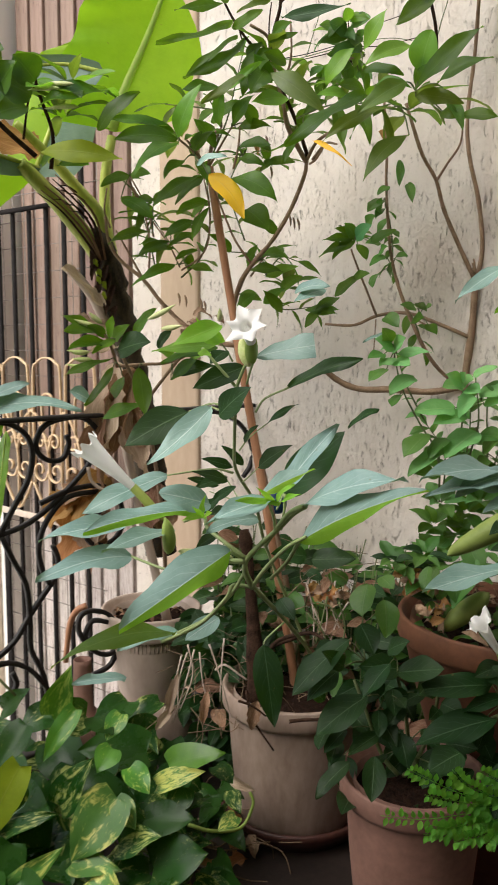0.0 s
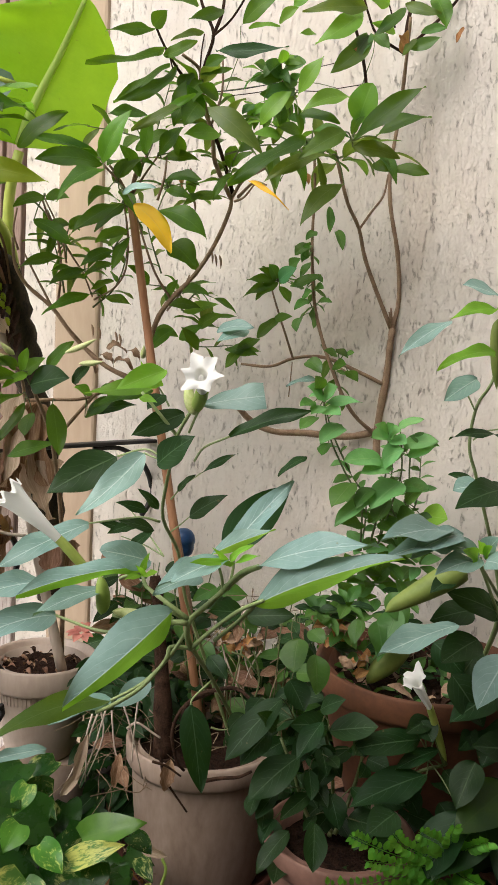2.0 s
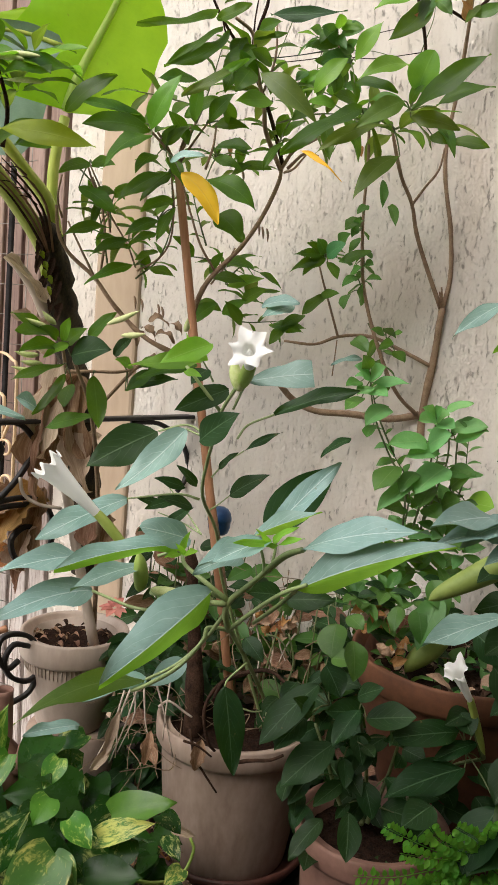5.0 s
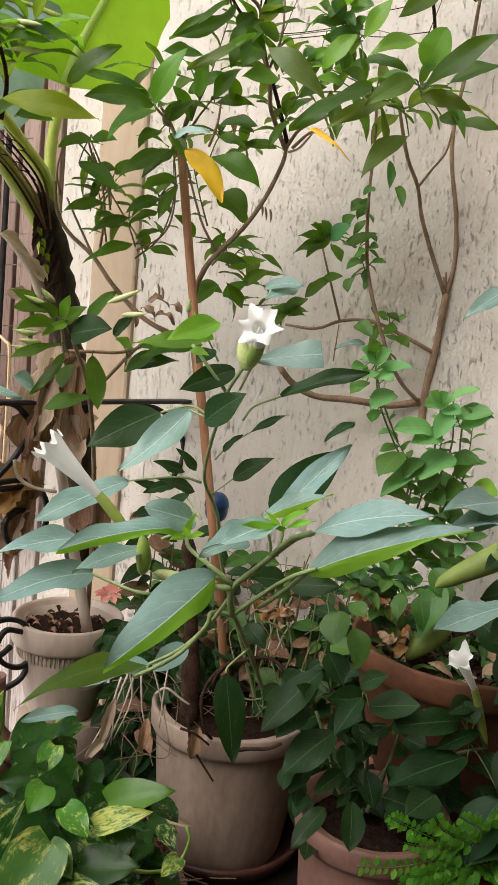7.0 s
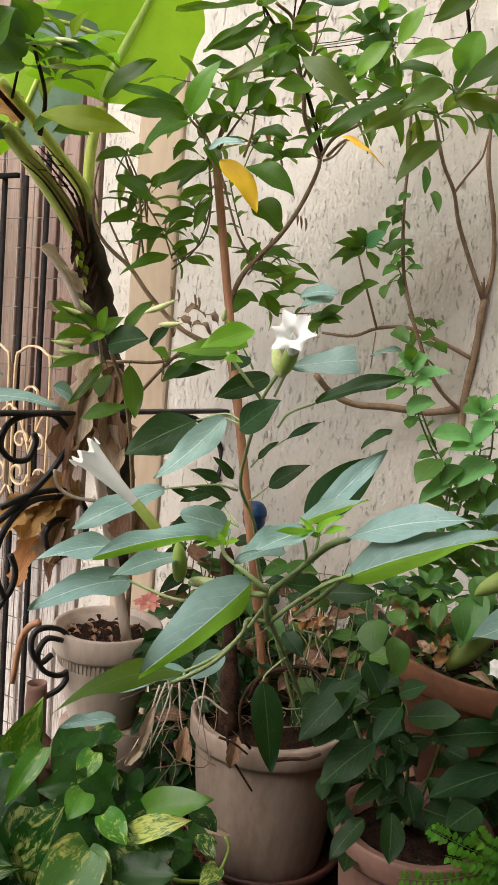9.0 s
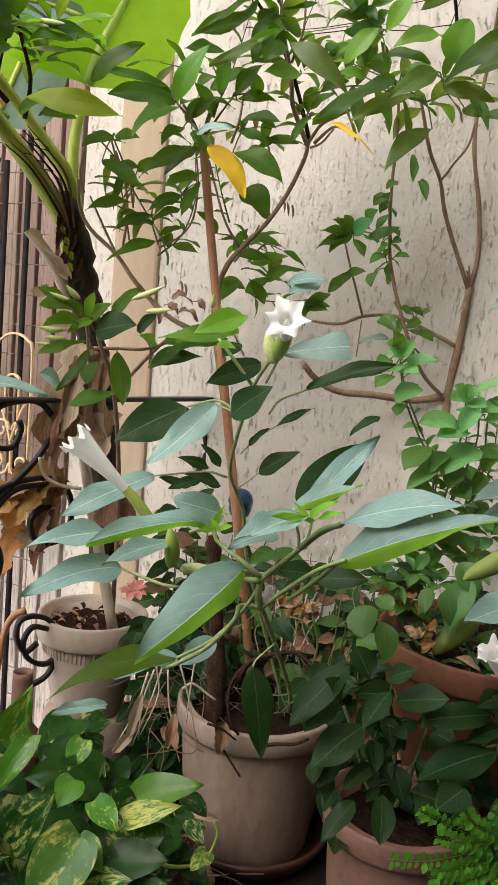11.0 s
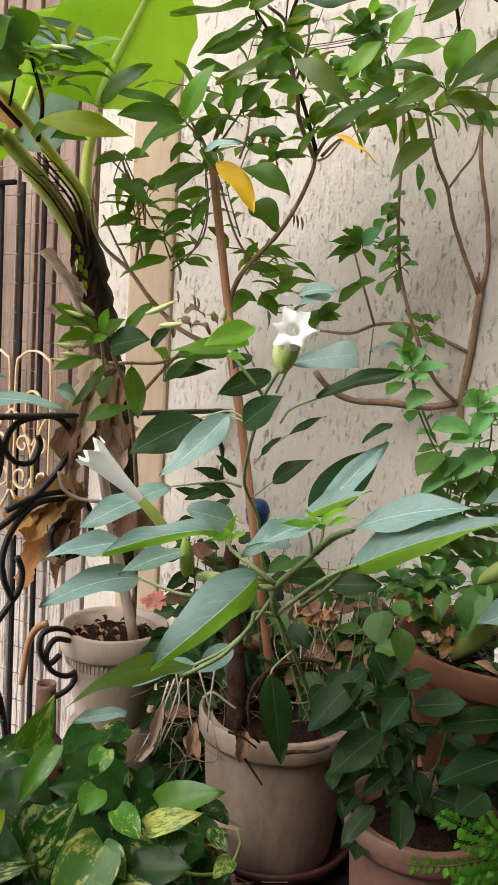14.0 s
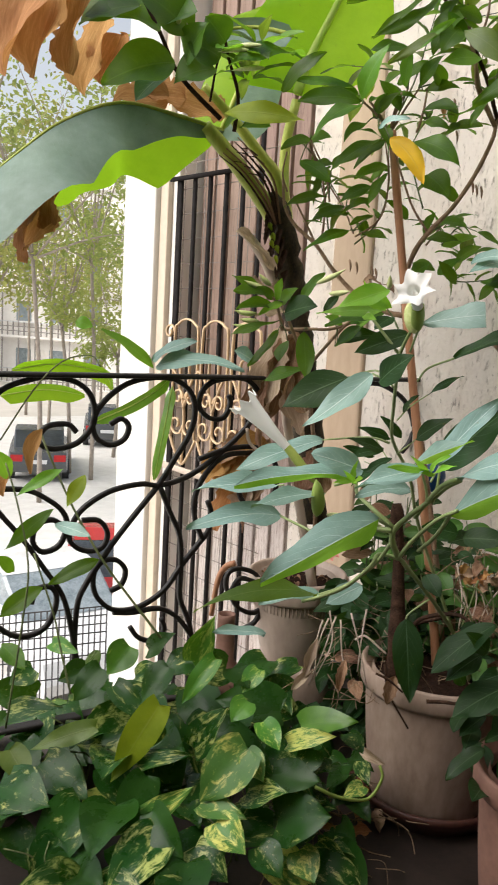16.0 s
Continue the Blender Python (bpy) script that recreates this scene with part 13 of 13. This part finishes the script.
tube('leaf_stalk', [(0.286, 1.500, 0.496), (0.279, 1.510, 0.489), (0.272, 1.520, 0.470)], 0.0015, 0.0010, TWIG, broadleaf, sides=6, steps=3)
tube('leaf_stalk', [(0.225, 1.500, 0.495), (0.195, 1.510, 0.518), (0.166, 1.520, 0.530)], 0.0015, 0.0010, TWIG, broadleaf, sides=6, steps=3)
tube('leaf_stalk', [(0.470, 1.440, 0.436), (0.496, 1.470, 0.474), (0.521, 1.500, 0.500)], 0.0015, 0.0010, TWIG, broadleaf, sides=6, steps=3)
tube('leaf_stalk', [(0.077, 1.220, 0.797), (0.063, 1.280, 0.751), (0.038, 1.320, 0.711)], 0.0036, 0.0034, DATURA_STEM, datura, sides=7, bumpy=0.1)
tube('leaf_stalk', [(0.086, 1.240, 0.850), (0.064, 1.270, 0.832), (0.040, 1.310, 0.789), (0.028, 1.330, 0.764)], 0.0044, 0.0034, DATURA_STEM, datura, sides=7, bumpy=0.1)
tube('leaf_stalk', [(-0.030, 1.330, 0.754), (-0.003, 1.340, 0.739)], 0.0032, 0.0038, DATURA_STEM, datura, sides=7, bumpy=0.1)
tube('leaf_stalk', [(-0.224, 1.460, 0.768), (-0.206, 1.420, 0.778)], 0.0016, 0.0017, DATURA_STEM, datura, sides=7, bumpy=0.1)
tube('leaf_stalk', [(-0.212, 1.440, 0.716), (-0.151, 1.400, 0.705), (-0.121, 1.380, 0.706)], 0.0024, 0.0030, DATURA_STEM, datura, sides=7, bumpy=0.1)
tube('leaf_stalk', [(-0.162, 1.600, 0.839), (-0.071, 1.600, 0.852), (-0.030, 1.600, 0.844)], 0.0016, 0.0026, DATURA_STEM, datura, sides=7, bumpy=0.1)
tube('leaf_stalk', [(-0.070, 1.530, 0.981), (-0.042, 1.500, 0.972), (-0.028, 1.500, 0.960)], 0.0018, 0.0021, DATURA_STEM, datura, sides=7, bumpy=0.1)
tube('leaf_stalk', [(-0.115, 1.570, 0.969), (-0.066, 1.550, 0.986), (-0.033, 1.520, 0.971)], 0.0018, 0.0021, DATURA_STEM, datura, sides=7, bumpy=0.1)
tube('leaf_stalk', [(0.011, 1.400, 1.077), (0.004, 1.410, 1.058), (-0.004, 1.430, 1.029)], 0.0020, 0.0021, DATURA_STEM, datura, sides=7, bumpy=0.1)
tube('leaf_stalk', [(0.072, 1.470, 1.021), (0.029, 1.470, 1.001), (0.012, 1.470, 0.976)], 0.0018, 0.0021, DATURA_STEM, datura, sides=7, bumpy=0.1)
tube('leaf_stalk', [(0.033, 1.520, 0.950), (0.002, 1.530, 0.924), (-0.018, 1.540, 0.897)], 0.0011, 0.0017, DATURA_STEM, datura, sides=7, bumpy=0.1)
tube('leaf_stalk', [(0.020, 1.560, 0.862), (0.001, 1.570, 0.842), (-0.012, 1.580, 0.829)], 0.0011, 0.0017, DATURA_STEM, datura, sides=7, bumpy=0.1)
tube('leaf_stalk', [(-0.120, 1.330, 0.613), (-0.072, 1.340, 0.635), (-0.030, 1.350, 0.673), (-0.005, 1.340, 0.718)], 0.0024, 0.0034, DATURA_STEM, datura, sides=7, bumpy=0.1)
tube('leaf_stalk', [(0.030, 1.500, 0.528), (0.036, 1.510, 0.537), (0.070, 1.520, 0.565)], 0.0016, 0.0021, DATURA_STEM, datura, sides=7, bumpy=0.1)
tube('leaf_stalk', [(0.062, 1.420, 0.836), (0.049, 1.380, 0.816)], 0.0016, 0.0021, DATURA_STEM, datura, sides=7, bumpy=0.1)


def fill_litter():
    rng = random.Random(31)
    verts, faces = [], []

    def strand(pts, r):
        line = curve_points(pts, 4)
        base = len(verts)
        for i, q in enumerate(line):
            d = (line[min(i + 1, len(line) - 1)] - line[max(i - 1, 0)]).normalized()
            s = d.orthogonal().normalized()
            u = d.cross(s)
            for k in range(4):
                a = k * math.pi / 2
                verts.append(q + (s * math.cos(a) + u * math.sin(a)) * r)
        for i in range(len(line) - 1):
            for k in range(4):
                a, b = base + i * 4 + k, base + i * 4 + (k + 1) % 4
                faces.append((a, b, b + 4, a + 4))

    def tangle(lo, hi, count, length, r):
        for i in range(count):
            p = Vector([spread(rng, a, b) for a, b in zip(lo, hi)])
            d = Vector((spread(rng, -1, 1), spread(rng, -1, 1), spread(rng, -1.2, 0.5))).normalized() * length * spread(rng, 0.5, 1.3)
            w = Vector((spread(rng, -1, 1), spread(rng, -1, 1), spread(rng, -1, 1))) * length * 0.25
            strand([p, p + d * 0.5 + w, p + d], r * spread(rng, 0.6, 1.5))

    tangle((-0.13, 1.72, 0.20), (0.02, 1.95, 0.42), 36, 0.13, 0.0009)
    tangle((0.0, 1.80, 0.27), (0.20, 2.0, 0.34), 30, 0.09, 0.001)
    tangle((0.12, 1.75, 0.30), (0.30, 2.0, 0.62), 45, 0.12, 0.0008)
    tangle((0.38, 1.66, 0.5), (0.62, 1.85, 0.6), 40, 0.07, 0.0009)
    tangle((-0.16, 1.50, -0.036), (0.02, 1.95, 0.02), 70, 0.12, 0.0012)
    me = litter.data
    me.from_pydata(verts, [], faces)
    me.materials.append(PALE_DRY_STRAW)


PALE_DRY_STRAW = plain("dry_straw", (0.14, 0.09, 0.05), (0.34, 0.24, 0.15), 30, 0.85, 0.3)
fill_litter()
mulch = thing("soil_leaves", (0.55, 1.67, 0.49), "dark and withered leaves lying on potting soil", "fallen leaves")
rng = random.Random(92)
for i in range(90):
    a, r = spread(rng, 0, 6.28), 0.185 * math.sqrt(rng.random())
    b = Vector((0.55 + r * math.cos(a), 1.67 + r * math.sin(a), spread(rng, 0.488, 0.50)))
    a = spread(rng, 0, 6.28)
    ln = spread(rng, 0.025, 0.06)
    leaf(mulch, (DATURA_DARK, BARK, VINE, DARK_BARK)[i % 4], b, b + Vector((math.cos(a), math.sin(a), spread(rng, 0.0, 0.9))) * ln, ln * 0.5, 0.2, 0.15, 0.4, wave=0.12, nu=8, nv=2)
debris = thing("floor_leaves", (-0.05, 1.65, -0.04), "dry brown fallen leaves on the dark floor", "fallen leaves")
rng = random.Random(91)
for i in range(16):
    b = Vector((spread(rng, -0.18, 0.02), spread(rng, 1.48, 1.92), spread(rng, -0.034, -0.02)))
    a = spread(rng, 0, 6.28)
    ln = spread(rng, 0.03, 0.075)
    leaf(debris, DRY_LEAF if i % 3 else BARK, b, b + Vector((math.cos(a), math.sin(a), spread(rng, 0.0, 0.3))) * ln, ln * 0.5, 0.15, 0.18, 0.6, wave=0.18, jag=0.2)
# ---- the street beyond ----
ASPHALT = plain("pale_paving", (0.58, 0.56, 0.53), (0.70, 0.68, 0.65), 2.5, 0.9, 0.3, fine=20)
EARTH = plain("dusty_ground", (0.46, 0.43, 0.38), (0.58, 0.54, 0.48), 0.5, 0.95, 0.2, fine=30)
PALE_BUILDING = plain("pale_facade", (0.80, 0.77, 0.73), (0.88, 0.85, 0.81), 0.8, 0.85, 0.2)
GLASS_DARK = plain("dark_glass", (0.03, 0.035, 0.04), (0.06, 0.07, 0.08), 3, 0.12, 0.0)
# the pale reflection of the sky is put into this glass's base colour
GLASS_PALE = plain("sky_lit_glass", (0.16, 0.20, 0.22), (0.34, 0.39, 0.41), 4, 0.1, 0.0)
STREET_BARK = plain("street_tree_bark", (0.26, 0.22, 0.18), (0.42, 0.36, 0.30), 9, 0.9, 0.4)
CAR_GREY = plain("grey_car_paint", (0.10, 0.105, 0.11), (0.13, 0.135, 0.14), 3, 0.25, 0.0, 0.4)
CAR_WHITE = plain("white_car_paint", (0.68, 0.68, 0.68), (0.76, 0.76, 0.75), 3, 0.25, 0.0)
CAR_RED = plain("red_car_paint", (0.34, 0.02, 0.025), (0.42, 0.03, 0.03), 3, 0.25, 0.0)
TYRE = plain("tyre_rubber", (0.02, 0.02, 0.02), (0.035, 0.035, 0.035), 20, 0.8, 0.2)
RED_LAMP = plain("red_lamp", (0.45, 0.02, 0.02), (0.55, 0.03, 0.03), 10, 0.2, 0.0)
FACADE_RAIL = plain("grey_balcony_rail", (0.26, 0.24, 0.22), (0.40, 0.37, 0.34), 6, 0.7, 0.2)
GREY_FENCE = plain("grey_fence", (0.04, 0.038, 0.036), (0.08, 0.075, 0.07), 12, 0.6, 0.2)

ground = tagged(slab("ground", [(-420, -60, ROAD_Z), (420, -60, ROAD_Z), (420, 600, ROAD_Z), (-420, 600, ROAD_Z)], (0, 0, -0.3), EARTH), "dusty pale ground beyond the balcony", "ground", kind="structure")


def street(turn, dist, z=0.0):
    """A place beyond the railing: turn degrees to the left of straight out, dist metres off."""
    a = radians(turn)
    return Vector((-math.sin(a) * dist, math.cos(a) * dist, ROAD_Z + z))


road = tagged(slab("road", [street(60, 12, 0.004), street(60, 40, 0.004), street(4, 48, 0.004), street(-4, 14, 0.004)], (0, 0, 0.02), ASPHALT), "pale grey paved road in hazy light", "road", kind="structure")


def car(at, heading, paint, label, glass=None):
    """A saloon car: body swept from a side outline, glass, lamps, wheels."""
    ob = thing("car", at, label, "car")
    m = Matrix.Translation(at) @ Matrix.Rotation(radians(heading), 4, "Z")
    low = [(-2.1, 0.35), (-2.15, 0.6), (-2.05, 0.92), (-1.3, 0.97), (-0.9, 1.0), (0.9, 0.98), (1.4, 0.9), (2.0, 0.76), (2.12, 0.5), (2.05, 0.32)]
    top = [(-1.35, 0.96), (-0.75, 1.40), (-0.2, 1.47), (0.35, 1.42), (1.05, 0.97)]

    def sweep(name, outline, half, inner, mat, lab=""):
        n = len(outline)
        verts, faces = [], []
        for y, k in ((-half, inner), (-half * 0.94, 1.0), (half * 0.94, 1.0), (half, inner)):
            cx = sum(p[0] for p in outline) / n
            cz = sum(p[1] for p in outline) / n
            for x, z in outline:
                verts.append(m @ Vector((cx + (x - cx) * k, y, cz + (z - cz) * k)))
        for r in range(3):
            for i in range(n):
                a, b = r * n + i, r * n + (i + 1) % n
                faces.append((a, b, b + n, a + n))
        faces.append(tuple(range(n))[::-1])
        faces.append(tuple(range(3 * n, 4 * n)))
        return place(name, verts, faces, mat, ob, lab, smooth=False)

    sweep("body", low, 0.86, 0.9, paint)
    sweep("cabin", top, 0.74, 0.92, glass or GLASS_DARK, "tinted glass cabin")
    roof = [(-0.72, 1.41), (-0.2, 1.485), (0.34, 1.43), (0.3, 1.40), (-0.2, 1.45), (-0.7, 1.38)]
    sweep("roof", roof, 0.72, 0.97, paint)
    for y in (-0.62, 0.62):
        b = sweep("tail_lamp", [(-2.13, 0.66), (-2.1, 0.86), (-1.95, 0.86), (-2.0, 0.66)], 0.17, 0.95, RED_LAMP)
        b.location += m.to_3x3() @ Vector((0, y, 0))
    plate = sweep("plate", [(-2.17, 0.60), (-2.17, 0.72), (-2.13, 0.72), (-2.13, 0.60)], 0.25, 1.0, CAR_WHITE, "plain pale plate")
    for x in (-1.3, 1.3):
        for y in (-0.80, 0.80):
            c = m @ Vector((x, y, 0.31))
            ax = m.to_3x3() @ Vector((0, 1, 0))
            w = tube("wheel", [c - ax * 0.1, c, c + ax * 0.1], 0.31, 0.31, TYRE, ob, "black tyre", sides=20, steps=1)
            tube("rim", [c - ax * 0.108, c, c + ax * 0.108], 0.19, 0.19, GREY_FENCE, w, "grey rim", sides=14, steps=1)
    return ob


def tree(at, height, crown, seed, leaves=900, label="leafy street tree with thin yellowish crown"):
    rng = random.Random(seed)
    ob = thing("tree", at, label, "tree", "street trees")
    at = Vector(at)
    mid = at + Vector((spread(rng, -0.3, 0.3), spread(rng, -0.3, 0.3), height * 0.44))
    tube("trunk", [at, at.lerp(mid, 0.5) + Vector((0.1, 0, 0)), mid], 0.075, 0.05, STREET_BARK, ob, sides=8)
    ends = []
    for i in range(9):
        a = spread(rng, 0, 6.28)
        e = mid + Vector((math.cos(a) * crown * spread(rng, 0.4, 1), math.sin(a) * crown * spread(rng, 0.4, 1), height * spread(rng, 0.0, 0.62)))
        tube("limb", [mid, mid.lerp(e, 0.5) + Vector((0, 0, 0.2)), e], 0.035, 0.008, STREET_BARK, ob, sides=6)
        ends += [e, mid.lerp(e, 0.65)]
    verts, faces, uvs = [], [], []
    for i in range(int(1.25 * leaves)):
        c = ends[rng.randrange(len(ends))]
        p = c + Vector((rng.gauss(0, 0.5), rng.gauss(0, 0.5), rng.gauss(0, 0.38))) * crown * 0.27
        d = Vector((rng.gauss(0, 1), rng.gauss(0, 1), rng.gauss(-0.4, 0.6))).normalized()
        s = d.orthogonal().normalized()
        ln = spread(rng, 0.10, 0.22)
        k = len(verts)
        for u, w in ((0, 0.03), (0.5, 0.3), (1.0, 0.02)):
            for v in (-1, 1):
                verts.append(p + d * (u * ln) + s * (v * w * ln) + Vector((0, 0, -0.2 * u * u * ln)))
                uvs.append((u, 0.5 + 0.5 * v))
        faces += [(k, k + 1, k + 3, k + 2), (k + 2, k + 3, k + 5, k + 4)]
    place("crown", verts, faces, TREE_LEAF, ob, uvs=uvs)
    return ob


def building(at, heading, wide, storeys, label, mat):
    ob = thing("building", at, label, "building")
    m = Matrix.Translation(at) @ Matrix.Rotation(radians(heading), 4, "Z")
    p = lambda x, y, z: m @ Vector((x, y, z))
    h = storeys * 3.1
    slab("wall", [p(-wide / 2, 0, 0), p(wide / 2, 0, 0), p(wide / 2, 8, 0), p(-wide / 2, 8, 0)], (0, 0, h), mat, ob)
    slab("roof", [p(-wide / 2 - 0.3, -0.3, h), p(wide / 2 + 0.3, -0.3, h), p(wide / 2 + 0.3, 8.3, h), p(-wide / 2 - 0.3, 8.3, h)], (0, 0, 0.35), mat, ob)
    n = int(wide / 2.6)
    for s in range(storeys):
        for i in range(n):
            x = -wide / 2 + (i + 0.5) * wide / n
            z = s * 3.1 + 1.0
            w = slab("window", [p(x - 0.6, -0.02, z), p(x + 0.6, -0.02, z), p(x + 0.6, -0.02, z + 1.3), p(x - 0.6, -0.02, z + 1.3)], m.to_3x3() @ Vector((0, -0.03, 0)), GLASS_PALE, ob)
            slab("sill", [p(x - 0.75, -0.05, z - 0.12), p(x + 0.75, -0.05, z - 0.12), p(x + 0.75, -0.3, z - 0.12), p(x - 0.75, -0.3, z - 0.12)], (0, 0, 0.1), mat, w)
        for k in range(3):
            z = s * 3.1 + 0.3 + 0.3 * k
            slab("balcony_bar", [p(-wide / 2, -0.5, z), p(wide / 2, -0.5, z), p(wide / 2, -0.54, z), p(-wide / 2, -0.54, z)], (0, 0, 0.06), FACADE_RAIL, ob)
        for k in range(6 * n + 1):
            x = -wide / 2 + k * wide / (6 * n)
            slab("balcony_post", [p(x - 0.03, -0.5, s * 3.1), p(x + 0.03, -0.5, s * 3.1), p(x + 0.03, -0.58, s * 3.1), p(x - 0.03, -0.58, s * 3.1)], (0, 0, 3.0 if k % 3 == 0 else 0.95), FACADE_RAIL, ob)
        slab("balcony_rail", [p(-wide / 2, -0.5, s * 3.1 + 0.9), p(wide / 2, -0.5, s * 3.1 + 0.9), p(wide / 2, -0.55, s * 3.1 + 0.9), p(-wide / 2, -0.55, s * 3.1 + 0.9)], (0, 0, 0.08), CAR_WHITE, ob)
        slab("balcony_slab", [p(-wide / 2, 0, s * 3.1 - 0.1), p(wide / 2, 0, s * 3.1 - 0.1), p(wide / 2, -0.6, s * 3.1 - 0.1), p(-wide / 2, -0.6, s * 3.1 - 0.1)], (0, 0, 0.15), mat, ob)
    return ob


car(Vector((-11.65, 23.87, ROAD_Z)), 115, CAR_GREY, "dark grey saloon car parked along the road")
car(Vector((-5.27, 11.00, ROAD_Z)), -42, CAR_WHITE, "white car parked close to the house", GLASS_PALE)
car(Vector((-4.99, 13.32, ROAD_Z)), 112, CAR_RED, "red car parked behind a white one")
car(street(21.5, 33), 112, CAR_GREY, "grey car parked further up the road")
for i, (a, dist, h, c) in enumerate([(24, 26, 10.5, 2.6), (29, 24, 11.5, 3.0), (19.5, 36, 12.0, 3.4), (33, 26, 12.5, 3.6), (22, 40, 14.0, 4.0), (27, 40, 14.0, 4.4), (37, 24, 11.0, 3.4), (44, 28, 12.0, 3.8), (16, 44, 14.0, 4.2), (31, 36, 14.0, 4.2), (25.5, 34, 12.5, 3.6), (35, 42, 15.0, 5.0), (21, 29, 8.0, 2.2), (26, 22, 14.5, 4.2), (31.5, 21, 15.0, 4.4), (22.5, 25, 15.0, 4.0)]):
    tree(street(a, dist), h, c, 200 + i, (1500, 900, 1900)[i % 3] if i < 13 else 1500)
building(street(25, 55), -12, 30, 4, "pale apartment building with balcony rails", PALE_BUILDING)
building(street(45, 60), 10, 24, 3, "pale low building behind trees", PALE_BUILDING)
fence = thing("street_fence", Vector((-3.76, 7.90, ROAD_Z)), "grey wire fence panel beside the parked cars", "fence")
fa, fb = Vector((-4.33, 7.50, ROAD_Z)), Vector((-3.19, 8.30, ROAD_Z))
for i in range(22):
    q = fa.lerp(fb, i / 21)
    tube("upright", [q, q + Vector((0, 0, 0.98)), q + Vector((0, 0, 1.96))], 0.009, 0.009, GREY_FENCE, fence, sides=5, steps=1)
for z in (1.96, 1.86, 1.76, 1.66, 1.54, 1.40, 1.16, 0.86, 0.46):
    tube("wire", [fa + Vector((0, 0, z)), fa.lerp(fb, 0.5) + Vector((0, 0, z)), fb + Vector((0, 0, z))], 0.008, 0.008, GREY_FENCE, fence, sides=5, steps=1)
tyre = thing("tyre", Vector((-4.75, 9.55, ROAD_Z)), "dusty whitish tyre standing beside the parked cars", "tyre")
hub, axle = Vector((-4.60, 9.35, ROAD_Z + 0.34)), Vector((0.35, -0.94, 0)).normalized()
flank = axle.cross(Vector((0, 0, 1)))
ring = [hub + flank * (0.26 * math.cos(a)) + Vector((0, 0, 0.26 * math.sin(a))) for a in [k * math.pi / 12 for k in range(25)]]
tube("tread", ring, 0.085, 0.085, CAR_WHITE, tyre, sides=12, steps=2, caps=False)
for k in range(30):
    a = k * math.pi / 15
    out = flank * math.cos(a) + Vector((0, 0, math.sin(a)))
    tube("lug", [hub + out * 0.335 - axle * 0.06, hub + out * 0.348, hub + out * 0.335 + axle * 0.06], 0.012, 0.012, GREY_FENCE, tyre, sides=5, steps=1)
